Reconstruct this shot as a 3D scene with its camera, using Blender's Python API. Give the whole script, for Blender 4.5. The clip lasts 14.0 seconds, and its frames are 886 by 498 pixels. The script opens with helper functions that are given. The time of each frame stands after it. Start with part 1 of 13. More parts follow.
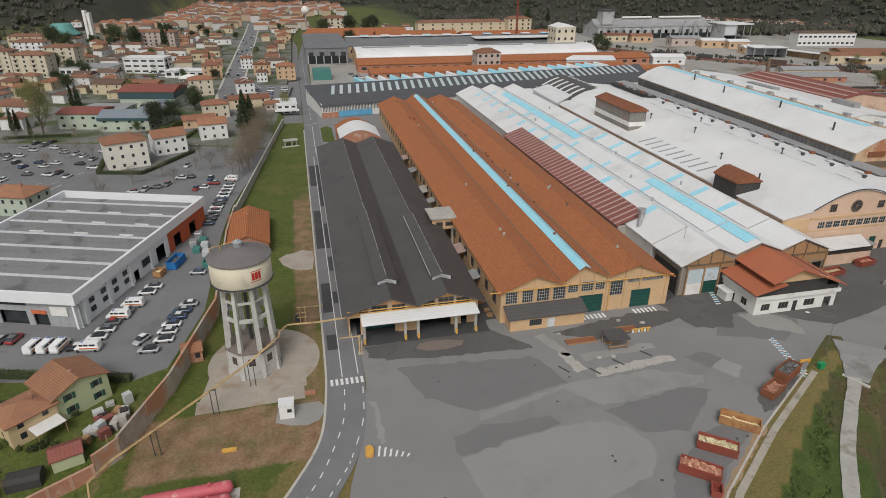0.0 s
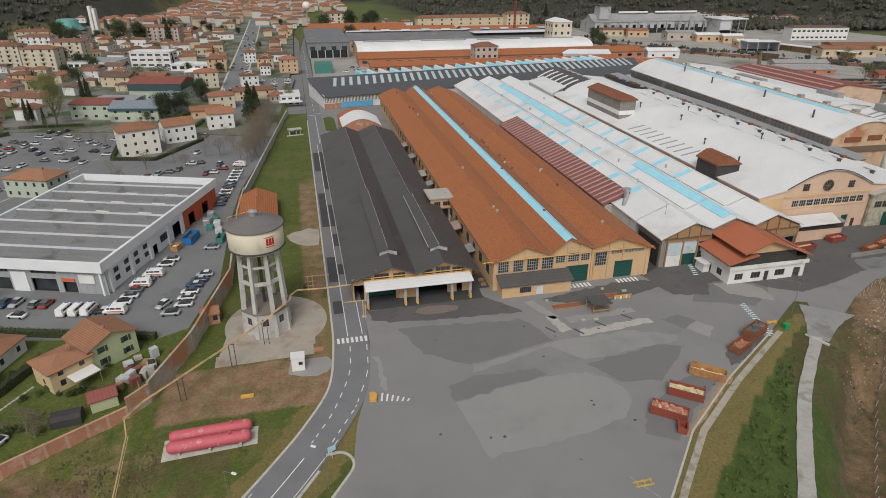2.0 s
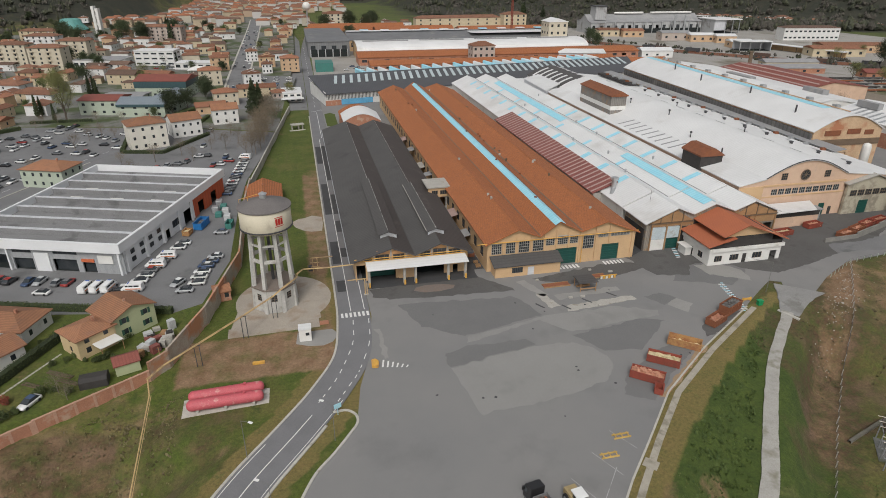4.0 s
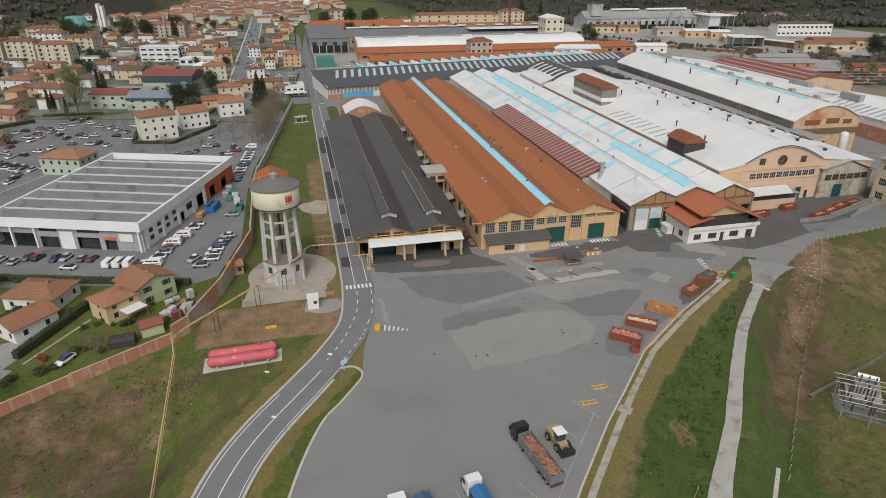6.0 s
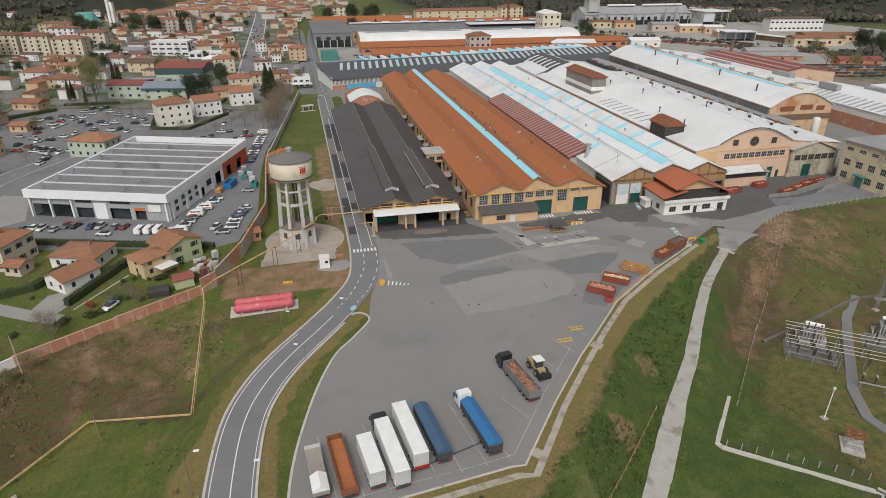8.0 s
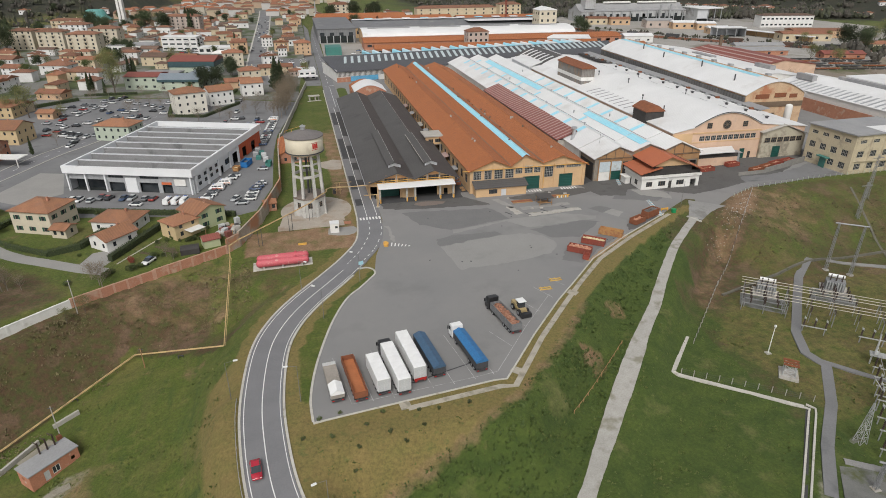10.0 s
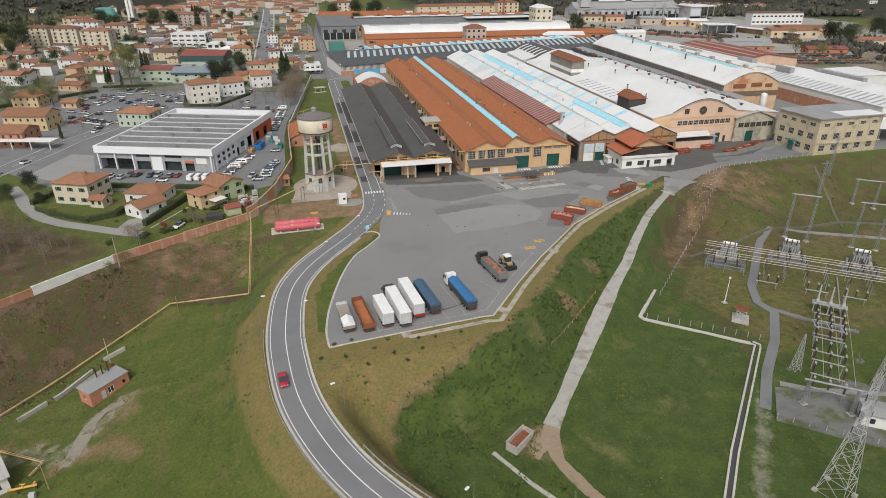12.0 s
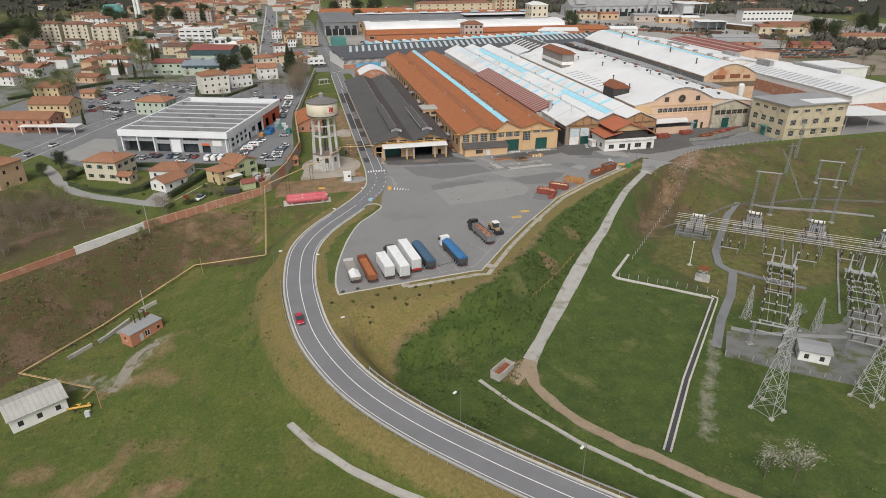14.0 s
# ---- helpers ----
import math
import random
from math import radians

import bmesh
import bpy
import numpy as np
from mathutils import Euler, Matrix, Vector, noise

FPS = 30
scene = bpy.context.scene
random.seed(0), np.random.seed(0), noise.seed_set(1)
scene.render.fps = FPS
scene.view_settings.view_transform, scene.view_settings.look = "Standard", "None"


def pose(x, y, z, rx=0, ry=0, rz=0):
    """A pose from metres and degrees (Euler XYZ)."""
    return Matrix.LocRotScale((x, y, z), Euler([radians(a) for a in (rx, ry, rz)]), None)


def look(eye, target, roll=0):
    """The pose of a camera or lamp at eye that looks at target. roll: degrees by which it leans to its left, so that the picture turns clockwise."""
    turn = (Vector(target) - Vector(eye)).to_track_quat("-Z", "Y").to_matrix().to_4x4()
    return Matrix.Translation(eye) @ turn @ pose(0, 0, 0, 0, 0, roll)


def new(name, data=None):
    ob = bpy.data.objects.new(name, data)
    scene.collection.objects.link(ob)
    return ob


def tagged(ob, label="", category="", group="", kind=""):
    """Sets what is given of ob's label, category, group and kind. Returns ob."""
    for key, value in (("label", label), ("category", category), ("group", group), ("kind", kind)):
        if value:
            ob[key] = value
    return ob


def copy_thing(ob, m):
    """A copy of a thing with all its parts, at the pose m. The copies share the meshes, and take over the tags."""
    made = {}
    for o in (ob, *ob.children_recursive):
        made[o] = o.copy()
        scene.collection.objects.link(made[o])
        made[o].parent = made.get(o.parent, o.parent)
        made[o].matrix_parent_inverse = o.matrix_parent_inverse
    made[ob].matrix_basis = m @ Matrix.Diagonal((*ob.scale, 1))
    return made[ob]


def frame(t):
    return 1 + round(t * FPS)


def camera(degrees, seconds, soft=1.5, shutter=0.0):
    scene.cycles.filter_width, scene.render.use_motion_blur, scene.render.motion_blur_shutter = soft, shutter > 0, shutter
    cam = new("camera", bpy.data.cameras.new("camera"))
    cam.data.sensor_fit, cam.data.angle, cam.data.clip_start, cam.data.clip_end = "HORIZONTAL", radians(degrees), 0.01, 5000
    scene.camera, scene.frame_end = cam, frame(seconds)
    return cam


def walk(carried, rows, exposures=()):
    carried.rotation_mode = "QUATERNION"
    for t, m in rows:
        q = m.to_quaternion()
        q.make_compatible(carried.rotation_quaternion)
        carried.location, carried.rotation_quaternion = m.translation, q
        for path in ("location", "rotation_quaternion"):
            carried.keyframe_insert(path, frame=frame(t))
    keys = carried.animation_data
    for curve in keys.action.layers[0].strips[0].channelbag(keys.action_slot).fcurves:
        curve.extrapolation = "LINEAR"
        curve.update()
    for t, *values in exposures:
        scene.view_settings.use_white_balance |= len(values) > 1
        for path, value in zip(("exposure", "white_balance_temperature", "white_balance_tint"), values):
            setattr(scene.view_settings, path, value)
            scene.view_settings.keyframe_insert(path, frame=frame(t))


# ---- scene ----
cam = camera(72.56, 14.0, 0.9)
# seconds, x, y, z, yaw, pitch, roll
PATH = [
    (0, 7.07, 40.38, 75.50, -13.17, -25.12, 0.34),
    (0.5, 6.77, 37.96, 75.46, -13.09, -25.22, 0.28),
    (1, 6.18, 34.81, 75.21, -13.08, -25.27, 0.24),
    (1.5, 5.48, 31.10, 75.13, -13.10, -25.45, 0.23),
    (2, 4.90, 27.61, 75.07, -13.16, -25.41, 0.26),
    (2.5, 4.41, 24.65, 75.05, -13.19, -25.37, 0.27),
    (3, 3.87, 21.85, 74.97, -13.28, -25.31, 0.33),
    (5.5, 1.41, 8.37, 74.91, -13.36, -25.38, 0.29),
    (6, 0.76, 4.31, 74.98, -13.31, -25.51, 0.20),
    (6.5, 0.00, -0.00, 74.99, -13.28, -25.60, 0.17),
    (7, -0.81, -4.82, 74.86, -13.23, -25.63, 0.13),
    (7.5, -1.71, -9.79, 74.90, -13.20, -25.69, 0.11),
    (8, -2.67, -14.98, 74.82, -13.18, -25.73, 0.13),
    (10.5, -7.56, -42.24, 74.71, -13.05, -25.86, 0.04),
    (11, -8.54, -47.79, 74.58, -13.03, -25.86, -0.00),
    (11.5, -9.45, -53.30, 74.54, -13.01, -25.86, 0.02),
    (12, -10.61, -58.95, 74.44, -13.04, -25.87, 0.03),
    (12.5, -11.42, -64.45, 74.39, -12.99, -25.87, -0.03),
    (13, -12.33, -70.26, 74.47, -12.94, -25.92, -0.08),
    (13.5, -13.29, -75.86, 74.26, -12.95, -26.06, -0.07),
    (14, -14.15, -80.33, 74.54, -13.07, -26.00, 0.06),
]


def flight(x, y, z, yaw, pitch, roll):
    a, b = radians(yaw), radians(pitch)
    ahead = Vector((-math.sin(a) * math.cos(b), math.cos(a) * math.cos(b), math.sin(b)))
    return look((x, y, z), Vector((x, y, z)) + ahead * 100, roll)


walk(cam, [(r[0], flight(*r[1:])) for r in PATH], [(0.0, -0.2), (6.0, -0.12), (14.0, 0.13)])

# ---- sky and sun: a bright overcast spring day ----
world = bpy.data.worlds.new("world")
scene.world = world
world.use_nodes = True
wn, wl = world.node_tree.nodes, world.node_tree.links
sky = wn.new("ShaderNodeTexSky")
sky.sky_type = "NISHITA"
sky.sun_disc = False
sky.sun_elevation, sky.sun_rotation = radians(48), radians(200)
sky.air_density, sky.dust_density, sky.ozone_density = 1.0, 4.0, 1.0
haze = wn.new("ShaderNodeHueSaturation")
haze.inputs["Saturation"].default_value = 0.22
wl.new(sky.outputs[0], haze.inputs["Color"])
wl.new(haze.outputs[0], wn["Background"].inputs[0])
wn["Background"].inputs[1].default_value = 0.122
sun_data = bpy.data.lights.new("sun", "SUN")
sun_data.energy, sun_data.angle, sun_data.color = 1.6, radians(22), (1.0, 0.97, 0.92)
sun = new("sun", sun_data)
sun.matrix_world = look((0, 0, 300), (0 + math.sin(radians(200)) * -100, math.cos(radians(200)) * -100, 300 - 110))


# ---- materials ----
def mat(name, c1, c2=None, scale=1.0, fine=12.0, rough=0.85, bump=0.15, metal=0.0, stain=None, stain_scale=0.12,
        stain_at=0.58, spread=0.12, stripes=None, rand=0.0, fine_amt=0.35, coat=0.0):
    """A worn surface: two colours mixed by broad noise, fine grain, optional stains and ribs (stripes = axis, spacing, depth)."""
    m = bpy.data.materials.new(name)
    m.use_nodes = True
    n, l = m.node_tree.nodes, m.node_tree.links
    p = n["Principled BSDF"]
    p.inputs["Roughness"].default_value = rough
    p.inputs["Metallic"].default_value = metal
    p.inputs["Coat Weight"].default_value = coat
    c2 = c2 or tuple(v * 0.75 for v in c1)
    tc = n.new("ShaderNodeTexCoord")
    geo = n.new("ShaderNodeNewGeometry")

    def noise_tex(sc, detail):
        t = n.new("ShaderNodeTexNoise")
        t.inputs["Scale"].default_value, t.inputs["Detail"].default_value = sc, detail
        t.inputs["Roughness"].default_value = 0.6
        l.new(tc.outputs["Object"], t.inputs["Vector"])
        return t

    def mix(fac, a, b, mode="MIX"):
        x = n.new("ShaderNodeMix")
        x.data_type, x.blend_type = "RGBA", mode
        for sock, v in ((x.inputs[0], fac), (x.inputs[6], a), (x.inputs[7], b)):
            if isinstance(v, bpy.types.NodeSocket):
                l.new(v, sock)
            elif isinstance(v, tuple):
                sock.default_value = (*v, 1)
            else:
                sock.default_value = v
        return x.outputs[2]

    def ramp(src, lo, hi):
        r = n.new("ShaderNodeMapRange")
        r.inputs["From Min"].default_value, r.inputs["From Max"].default_value = lo, hi
        l.new(src, r.inputs["Value"])
        return r.outputs[0]

    broad, grain = noise_tex(scale, 4), noise_tex(fine, 3)
    col = mix(ramp(broad.outputs[0], 0.35, 0.65), c1, c2)
    col = mix(fine_amt, col, mix(ramp(grain.outputs[0], 0.3, 0.7), tuple(v * 0.6 for v in c1), tuple(min(1, v * 1.3) for v in c1)))
    if stain:
        st = noise_tex(stain_scale, 5)
        col = mix(ramp(st.outputs[0], stain_at, stain_at + spread), col, stain)
    height = grain.outputs[0]
    if stripes:
        axis, spacing, depth = stripes
        w = n.new("ShaderNodeTexWave")
        w.bands_direction = axis
        w.inputs["Scale"].default_value = 2 * math.pi / (20 * spacing) * 1.0
        l.new(tc.outputs["Object"], w.inputs["Vector"])
        col = mix(ramp(w.outputs["Fac"], 0.0, 0.5), mix(1.0, col, (1 - depth,) * 3, "MULTIPLY"), col)
        add = n.new("ShaderNodeMath")
        add.operation = "MULTIPLY_ADD"
        l.new(w.outputs["Fac"], add.inputs[0])
        add.inputs[1].default_value = 1.5
        l.new(grain.outputs[0], add.inputs[2])
        height = add.outputs[0]
    if rand:
        oi = n.new("ShaderNodeObjectInfo")
        hs = n.new("ShaderNodeHueSaturation")
        l.new(col, hs.inputs["Color"])
        l.new(ramp(oi.outputs["Random"], 0, 1), hs.inputs["Value"])
        hs.inputs["Value"].default_value = 1
        mr = n.new("ShaderNodeMapRange")
        mr.inputs["To Min"].default_value, mr.inputs["To Max"].default_value = 1 - rand, 1 + rand
        l.new(oi.outputs["Random"], mr.inputs["Value"])
        l.new(mr.outputs[0], hs.inputs["Value"])
        col = hs.outputs[0]
    l.new(col, p.inputs["Base Color"])
    if bump:
        b = n.new("ShaderNodeBump")
        b.inputs["Strength"].default_value, b.inputs["Distance"].default_value = bump, 0.05
        l.new(height, b.inputs["Height"])
        l.new(b.outputs[0], p.inputs["Normal"])
    return m


asphalt = mat("yard_asphalt", (0.201, 0.199, 0.197), (0.230, 0.224, 0.217), 0.04, 8.0, 0.9, 0.06, stain=(0.165, 0.163, 0.161), stain_scale=0.06, stain_at=0.54, spread=0.22, fine_amt=0.12)
# fresh road patches, and ground whose shade is painted dark (awning, alleys)
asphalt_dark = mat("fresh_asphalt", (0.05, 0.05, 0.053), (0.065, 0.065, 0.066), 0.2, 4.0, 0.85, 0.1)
asphalt_pale = mat("pale_asphalt", (0.29, 0.282, 0.266), (0.25, 0.244, 0.231), 0.15, 8.0, 0.9, 0.1, fine_amt=0.25)
asphalt_road = mat("road_asphalt", (0.185, 0.184, 0.19), (0.155, 0.155, 0.16), 0.15, 5.0, 0.85, 0.08, fine_amt=0.25)
lot_asphalt = mat("car_park_asphalt", (0.19, 0.19, 0.192), (0.15, 0.15, 0.152), 0.08, 3.0, 0.9, 0.1, stain=(0.12, 0.12, 0.12), fine_amt=0.25)
works_ground = mat("works_ground", (0.34, 0.325, 0.3), (0.25, 0.235, 0.21), 0.03, 0.8, 0.95, 0.1, stain=(0.15, 0.135, 0.1), stain_scale=0.02, stain_at=0.56)
town_paving = mat("town_paving", (0.2, 0.195, 0.185), (0.11, 0.115, 0.085), 0.06, 1.0, 0.95, 0.1, stain=(0.06, 0.08, 0.028), stain_scale=0.045, stain_at=0.47)
concrete = mat("concrete", (0.42, 0.4, 0.36), (0.34, 0.32, 0.29), 0.5, 6.0, 0.9, 0.15, stain=(0.25, 0.22, 0.18), stain_scale=0.4)
kerb_stone = mat("kerb_concrete", (0.5, 0.48, 0.43), (0.4, 0.38, 0.34), 0.8, 8.0, 0.9, 0.1, stain=(0.3, 0.27, 0.22), stain_scale=0.5)
line_paint = mat("white_line_paint", (0.75, 0.75, 0.73), (0.6, 0.6, 0.58), 1.5, 10.0, 0.7, 0.05, stain=(0.3, 0.3, 0.3), stain_scale=1.2, stain_at=0.62)
blue_paint = mat("blue_line_paint", (0.35, 0.62, 0.72), (0.4, 0.6, 0.66), 1.5, 10.0, 0.7, 0.05)
black_roof = mat("bitumen_roof", (0.078, 0.074, 0.072), (0.095, 0.09, 0.087), 0.12, 3.0, 0.75, 0.2, stain=(0.06, 0.057, 0.056), stain_scale=0.1, stripes=("Y", 1.0, 0.12))
tile_roof = mat("clay_tile_roof", (0.42, 0.145, 0.052), (0.33, 0.115, 0.045), 0.1, 3.4, 0.9, 0.6, stain=(0.25, 0.1, 0.052), stain_scale=0.9, stain_at=0.5, spread=0.3, fine_amt=0.7, stripes=("Y", 0.55, 0.4))
tile_near = mat("orange_house_tiles", (0.34, 0.16, 0.085), (0.25, 0.125, 0.075), 0.4, 5.0, 0.9, 0.5, stain=(0.27, 0.14, 0.09), stain_scale=0.4, stripes=("Y", 0.4, 0.3), rand=0.15)
tile_house = mat("house_tile_roof", (0.25, 0.118, 0.07), (0.185, 0.094, 0.062), 0.4, 5.0, 0.9, 0.5, stain=(0.15, 0.088, 0.06), stain_scale=0.4, stripes=("Y", 0.4, 0.3), rand=0.22)
maroon_roof = mat("maroon_sheet_roof", (0.25, 0.085, 0.07), (0.2, 0.072, 0.06), 0.2, 5.0, 0.6, 0.1)
maroon_rib = mat("weathered_roof_rib", (0.42, 0.3, 0.27), (0.34, 0.24, 0.22), 0.4, 6.0, 0.7, 0.1)
white_roof = mat("white_sheet_roof", (0.72, 0.72, 0.715), (0.65, 0.65, 0.645), 0.06, 2.0, 0.55, 0.05, stain=(0.52, 0.505, 0.48), stain_scale=0.05, stain_at=0.57, spread=0.2, fine_amt=0.1, stripes=("Y", 1.1, 0.05))
red_tin = mat("red_sheet_roof", (0.25, 0.075, 0.055), (0.2, 0.065, 0.05), 0.3, 5, 0.7, 0.1, stripes=("X", 0.6, 0.15))
grey_roof = mat("grey_sheet_roof", (0.3, 0.3, 0.3), (0.25, 0.25, 0.255), 0.12, 3.0, 0.7, 0.1, stain=(0.36, 0.35, 0.33), stain_scale=0.1, fine_amt=0.2)
cyan_sheet = mat("translucent_blue_sheet", (0.3, 0.66, 0.8), (0.38, 0.71, 0.82), 0.3, 4.0, 0.4, 0.05, fine_amt=0.1, stripes=("Y", 1.2, 0.1))
cream_wall = mat("cream_render", (0.577, 0.391, 0.220), (0.515, 0.344, 0.194), 0.25, 5.0, 0.9, 0.1, stain=(0.45, 0.34, 0.22), stain_scale=0.3, stain_at=0.6, fine_amt=0.15)
pink_wall = mat("pink_render", (0.62, 0.44, 0.32), (0.54, 0.37, 0.27), 0.25, 5.0, 0.9, 0.1, stain=(0.5, 0.36, 0.28), stain_scale=0.3, fine_amt=0.15)
white_wall = mat("white_render", (0.7, 0.69, 0.66), (0.63, 0.62, 0.59), 0.3, 5.0, 0.85, 0.08, stain=(0.5, 0.48, 0.44), stain_scale=0.3, stain_at=0.62, fine_amt=0.12)
grey_wall = mat("grey_panel", (0.55, 0.56, 0.58), (0.5, 0.51, 0.53), 0.2, 4.0, 0.7, 0.05, fine_amt=0.1, stripes=("X", 2.5, 0.06))
# dark walls, and sheets that paint the shade of open bays
dark_wall = mat("dark_boarding", (0.036, 0.033, 0.031), (0.055, 0.049, 0.046), 0.5, 5.0, 0.8, 0.1)
brick_wall = mat("red_brick", (0.42, 0.2, 0.125), (0.34, 0.155, 0.1), 0.5, 5.0, 0.95, 0.2, stain=(0.44, 0.3, 0.22), stain_scale=0.35, stain_at=0.55)
green_door = mat("green_door_paint", (0.008, 0.075, 0.06), (0.01, 0.062, 0.05), 0.6, 4.0, 0.5, 0.05, fine_amt=0.15, stripes=("Z", 0.6, 0.2))
teal_wall = mat("teal_panel", (0.05, 0.2, 0.17), (0.06, 0.17, 0.15), 0.4, 4.0, 0.6, 0.05)
yellow_paint = mat("ochre_pipe_paint", (0.68, 0.38, 0.07), (0.55, 0.3, 0.08), 0.8, 6.0, 0.6, 0.05, stain=(0.4, 0.24, 0.12), stain_scale=0.8)
rust = mat("rusty_steel", (0.24, 0.085, 0.038), (0.16, 0.06, 0.032), 0.8, 8.0, 0.9, 0.3, stain=(0.14, 0.06, 0.04), stain_scale=0.7)
red_skip_paint = mat("red_oxide_paint", (0.27, 0.058, 0.036), (0.19, 0.055, 0.038), 0.6, 6.0, 0.7, 0.15, stain=(0.16, 0.06, 0.04), stain_scale=0.6)
steel = mat("galvanised_steel", (0.5, 0.51, 0.52), (0.42, 0.43, 0.44), 1.0, 8.0, 0.45, 0.05, metal=0.6)
dark_steel = mat("dark_steel", (0.08, 0.08, 0.085), (0.06, 0.06, 0.06), 1.0, 8.0, 0.6, 0.05, metal=0.3)
glass = mat("window_glass", (0.03, 0.037, 0.042), (0.05, 0.055, 0.06), 0.4, 2.0, 0.12, 0.0, fine_amt=0.1)
# near-black colour that stands for the shade inside open buildings
shade_void = mat("dark_interior", (0.012, 0.02, 0.02), (0.03, 0.028, 0.026), 0.5, 3.0, 0.95, 0.0)
wood = mat("weathered_wood", (0.36, 0.21, 0.1), (0.28, 0.17, 0.09), 0.8, 8.0, 0.9, 0.2)


# ---- mesh helpers ----
def part(name, bm, material, parent, label="", world_space=True, smooth=False):
    me = bpy.data.meshes.new(name)
    bm.normal_update()
    bm.to_mesh(me)
    bm.free()
    return part_mesh(name, me, material, parent, label, world_space, smooth)


def part_mesh(name, me, material, parent, label="", world_space=True, smooth=False, at=None):
    ob = new(name, me)
    for m in material if isinstance(material, (list, tuple)) else [material]:
        if len(me.materials) < (len(material) if isinstance(material, (list, tuple)) else 1):
            me.materials.append(m)
    if smooth:
        me.shade_smooth()
    if parent is not None:
        ob.parent = parent
        if world_space:
            top = parent.matrix_basis if parent.parent is None else parent.parent.matrix_basis @ parent.matrix_parent_inverse @ parent.matrix_basis
            ob.matrix_parent_inverse = top.inverted()
    if at is not None:
        ob.matrix_basis = at
    if label:
        tagged(ob, label)
    return ob


def thing(name, label, category, x=0, y=0, z=0, rz=0, group="", kind=""):
    ob = new(name)
    ob.matrix_basis = pose(x, y, z, 0, 0, rz)
    ob.empty_display_size = 0.5
    return tagged(ob, label, category, group, kind)


def solid(name, bm, material, label, category, group="", kind="", smooth=False):
    return tagged(part(name, bm, material, None, "", True, smooth), label, category, group, kind)


def box(bm, x0, x1, y0, y1, z0, z1, m=None):
    vs = [bm.verts.new((m @ Vector((x, y, z))) if m else (x, y, z)) for z in (z0, z1) for y in (y0, y1) for x in (x0, x1)]
    for f in ((0, 2, 3, 1), (4, 5, 7, 6), (0, 1, 5, 4), (2, 6, 7, 3), (0, 4, 6, 2), (1, 3, 7, 5)):
        bm.faces.new([vs[i] for i in f])
    return vs


def new_bm():
    return bmesh.new()


def boxes(*dims):
    bm = bmesh.new()
    for d in dims:
        box(bm, *d)
    return bm


def prism(bm, pts, z0, z1):
    """An upright block over a plan polygon (anticlockwise)."""
    lo = [bm.verts.new((x, y, z0)) for x, y in pts]
    hi = [bm.verts.new((x, y, z1)) for x, y in pts]
    bm.faces.new(lo[::-1])
    bm.faces.new(hi)
    for i in range(len(pts)):
        j = (i + 1) % len(pts)
        bm.faces.new((lo[i], lo[j], hi[j], hi[i]))


def along_y(bm, profile, y0, y1):
    """Extrudes a closed (x, z) profile along y."""
    a = [bm.verts.new((x, y0, z)) for x, z in profile]
    b = [bm.verts.new((x, y1, z)) for x, z in profile]
    bm.faces.new(a)
    bm.faces.new(b[::-1])
    for i in range(len(profile)):
        j = (i + 1) % len(profile)
        bm.faces.new((a[j], a[i], b[i], b[j]))


def sheet_y(bm, line, y0, y1, thick=0.25):
    """A roof sheet of some thickness over an open (x, z) line, along y."""
    along_y(bm, list(line) + [(x, z - thick) for x, z in reversed(line)], y0, y1)


def tube(bm, p0, p1, r, seg=8, r2=None):
    p0, p1 = Vector(p0), Vector(p1)
    q = (p1 - p0).to_track_quat("Z", "Y").to_matrix()
    rings = []
    for p, rr in ((p0, r), (p1, r if r2 is None else r2)):
        rings.append([bm.verts.new(p + q @ Vector((rr * math.cos(2 * math.pi * i / seg), rr * math.sin(2 * math.pi * i / seg), 0))) for i in range(seg)])
    for i in range(seg):
        j = (i + 1) % seg
        bm.faces.new((rings[0][i], rings[0][j], rings[1][j], rings[1][i]))
    bm.faces.new(rings[0][::-1])
    bm.faces.new(rings[1])


def lathe(bm, profile, seg=24, cx=0.0, cy=0.0):
    """A turned body from (radius, z) pairs, closed where the radius is 0."""
    rings = []
    for r, z in profile:
        if r < 1e-4:
            rings.append([bm.verts.new((cx, cy, z))])
        else:
            rings.append([bm.verts.new((cx + r * math.cos(2 * math.pi * i / seg), cy + r * math.sin(2 * math.pi * i / seg), z)) for i in range(seg)])
    for a, b in zip(rings, rings[1:]):
        for i in range(seg):
            j = (i + 1) % seg
            if len(a) == 1 and len(b) == 1:
                continue
            if len(a) == 1:
                bm.faces.new((a[0], b[j], b[i]))
            elif len(b) == 1:
                bm.faces.new((a[i], a[j], b[0]))
            else:
                bm.faces.new((a[i], a[j], b[j], b[i]))


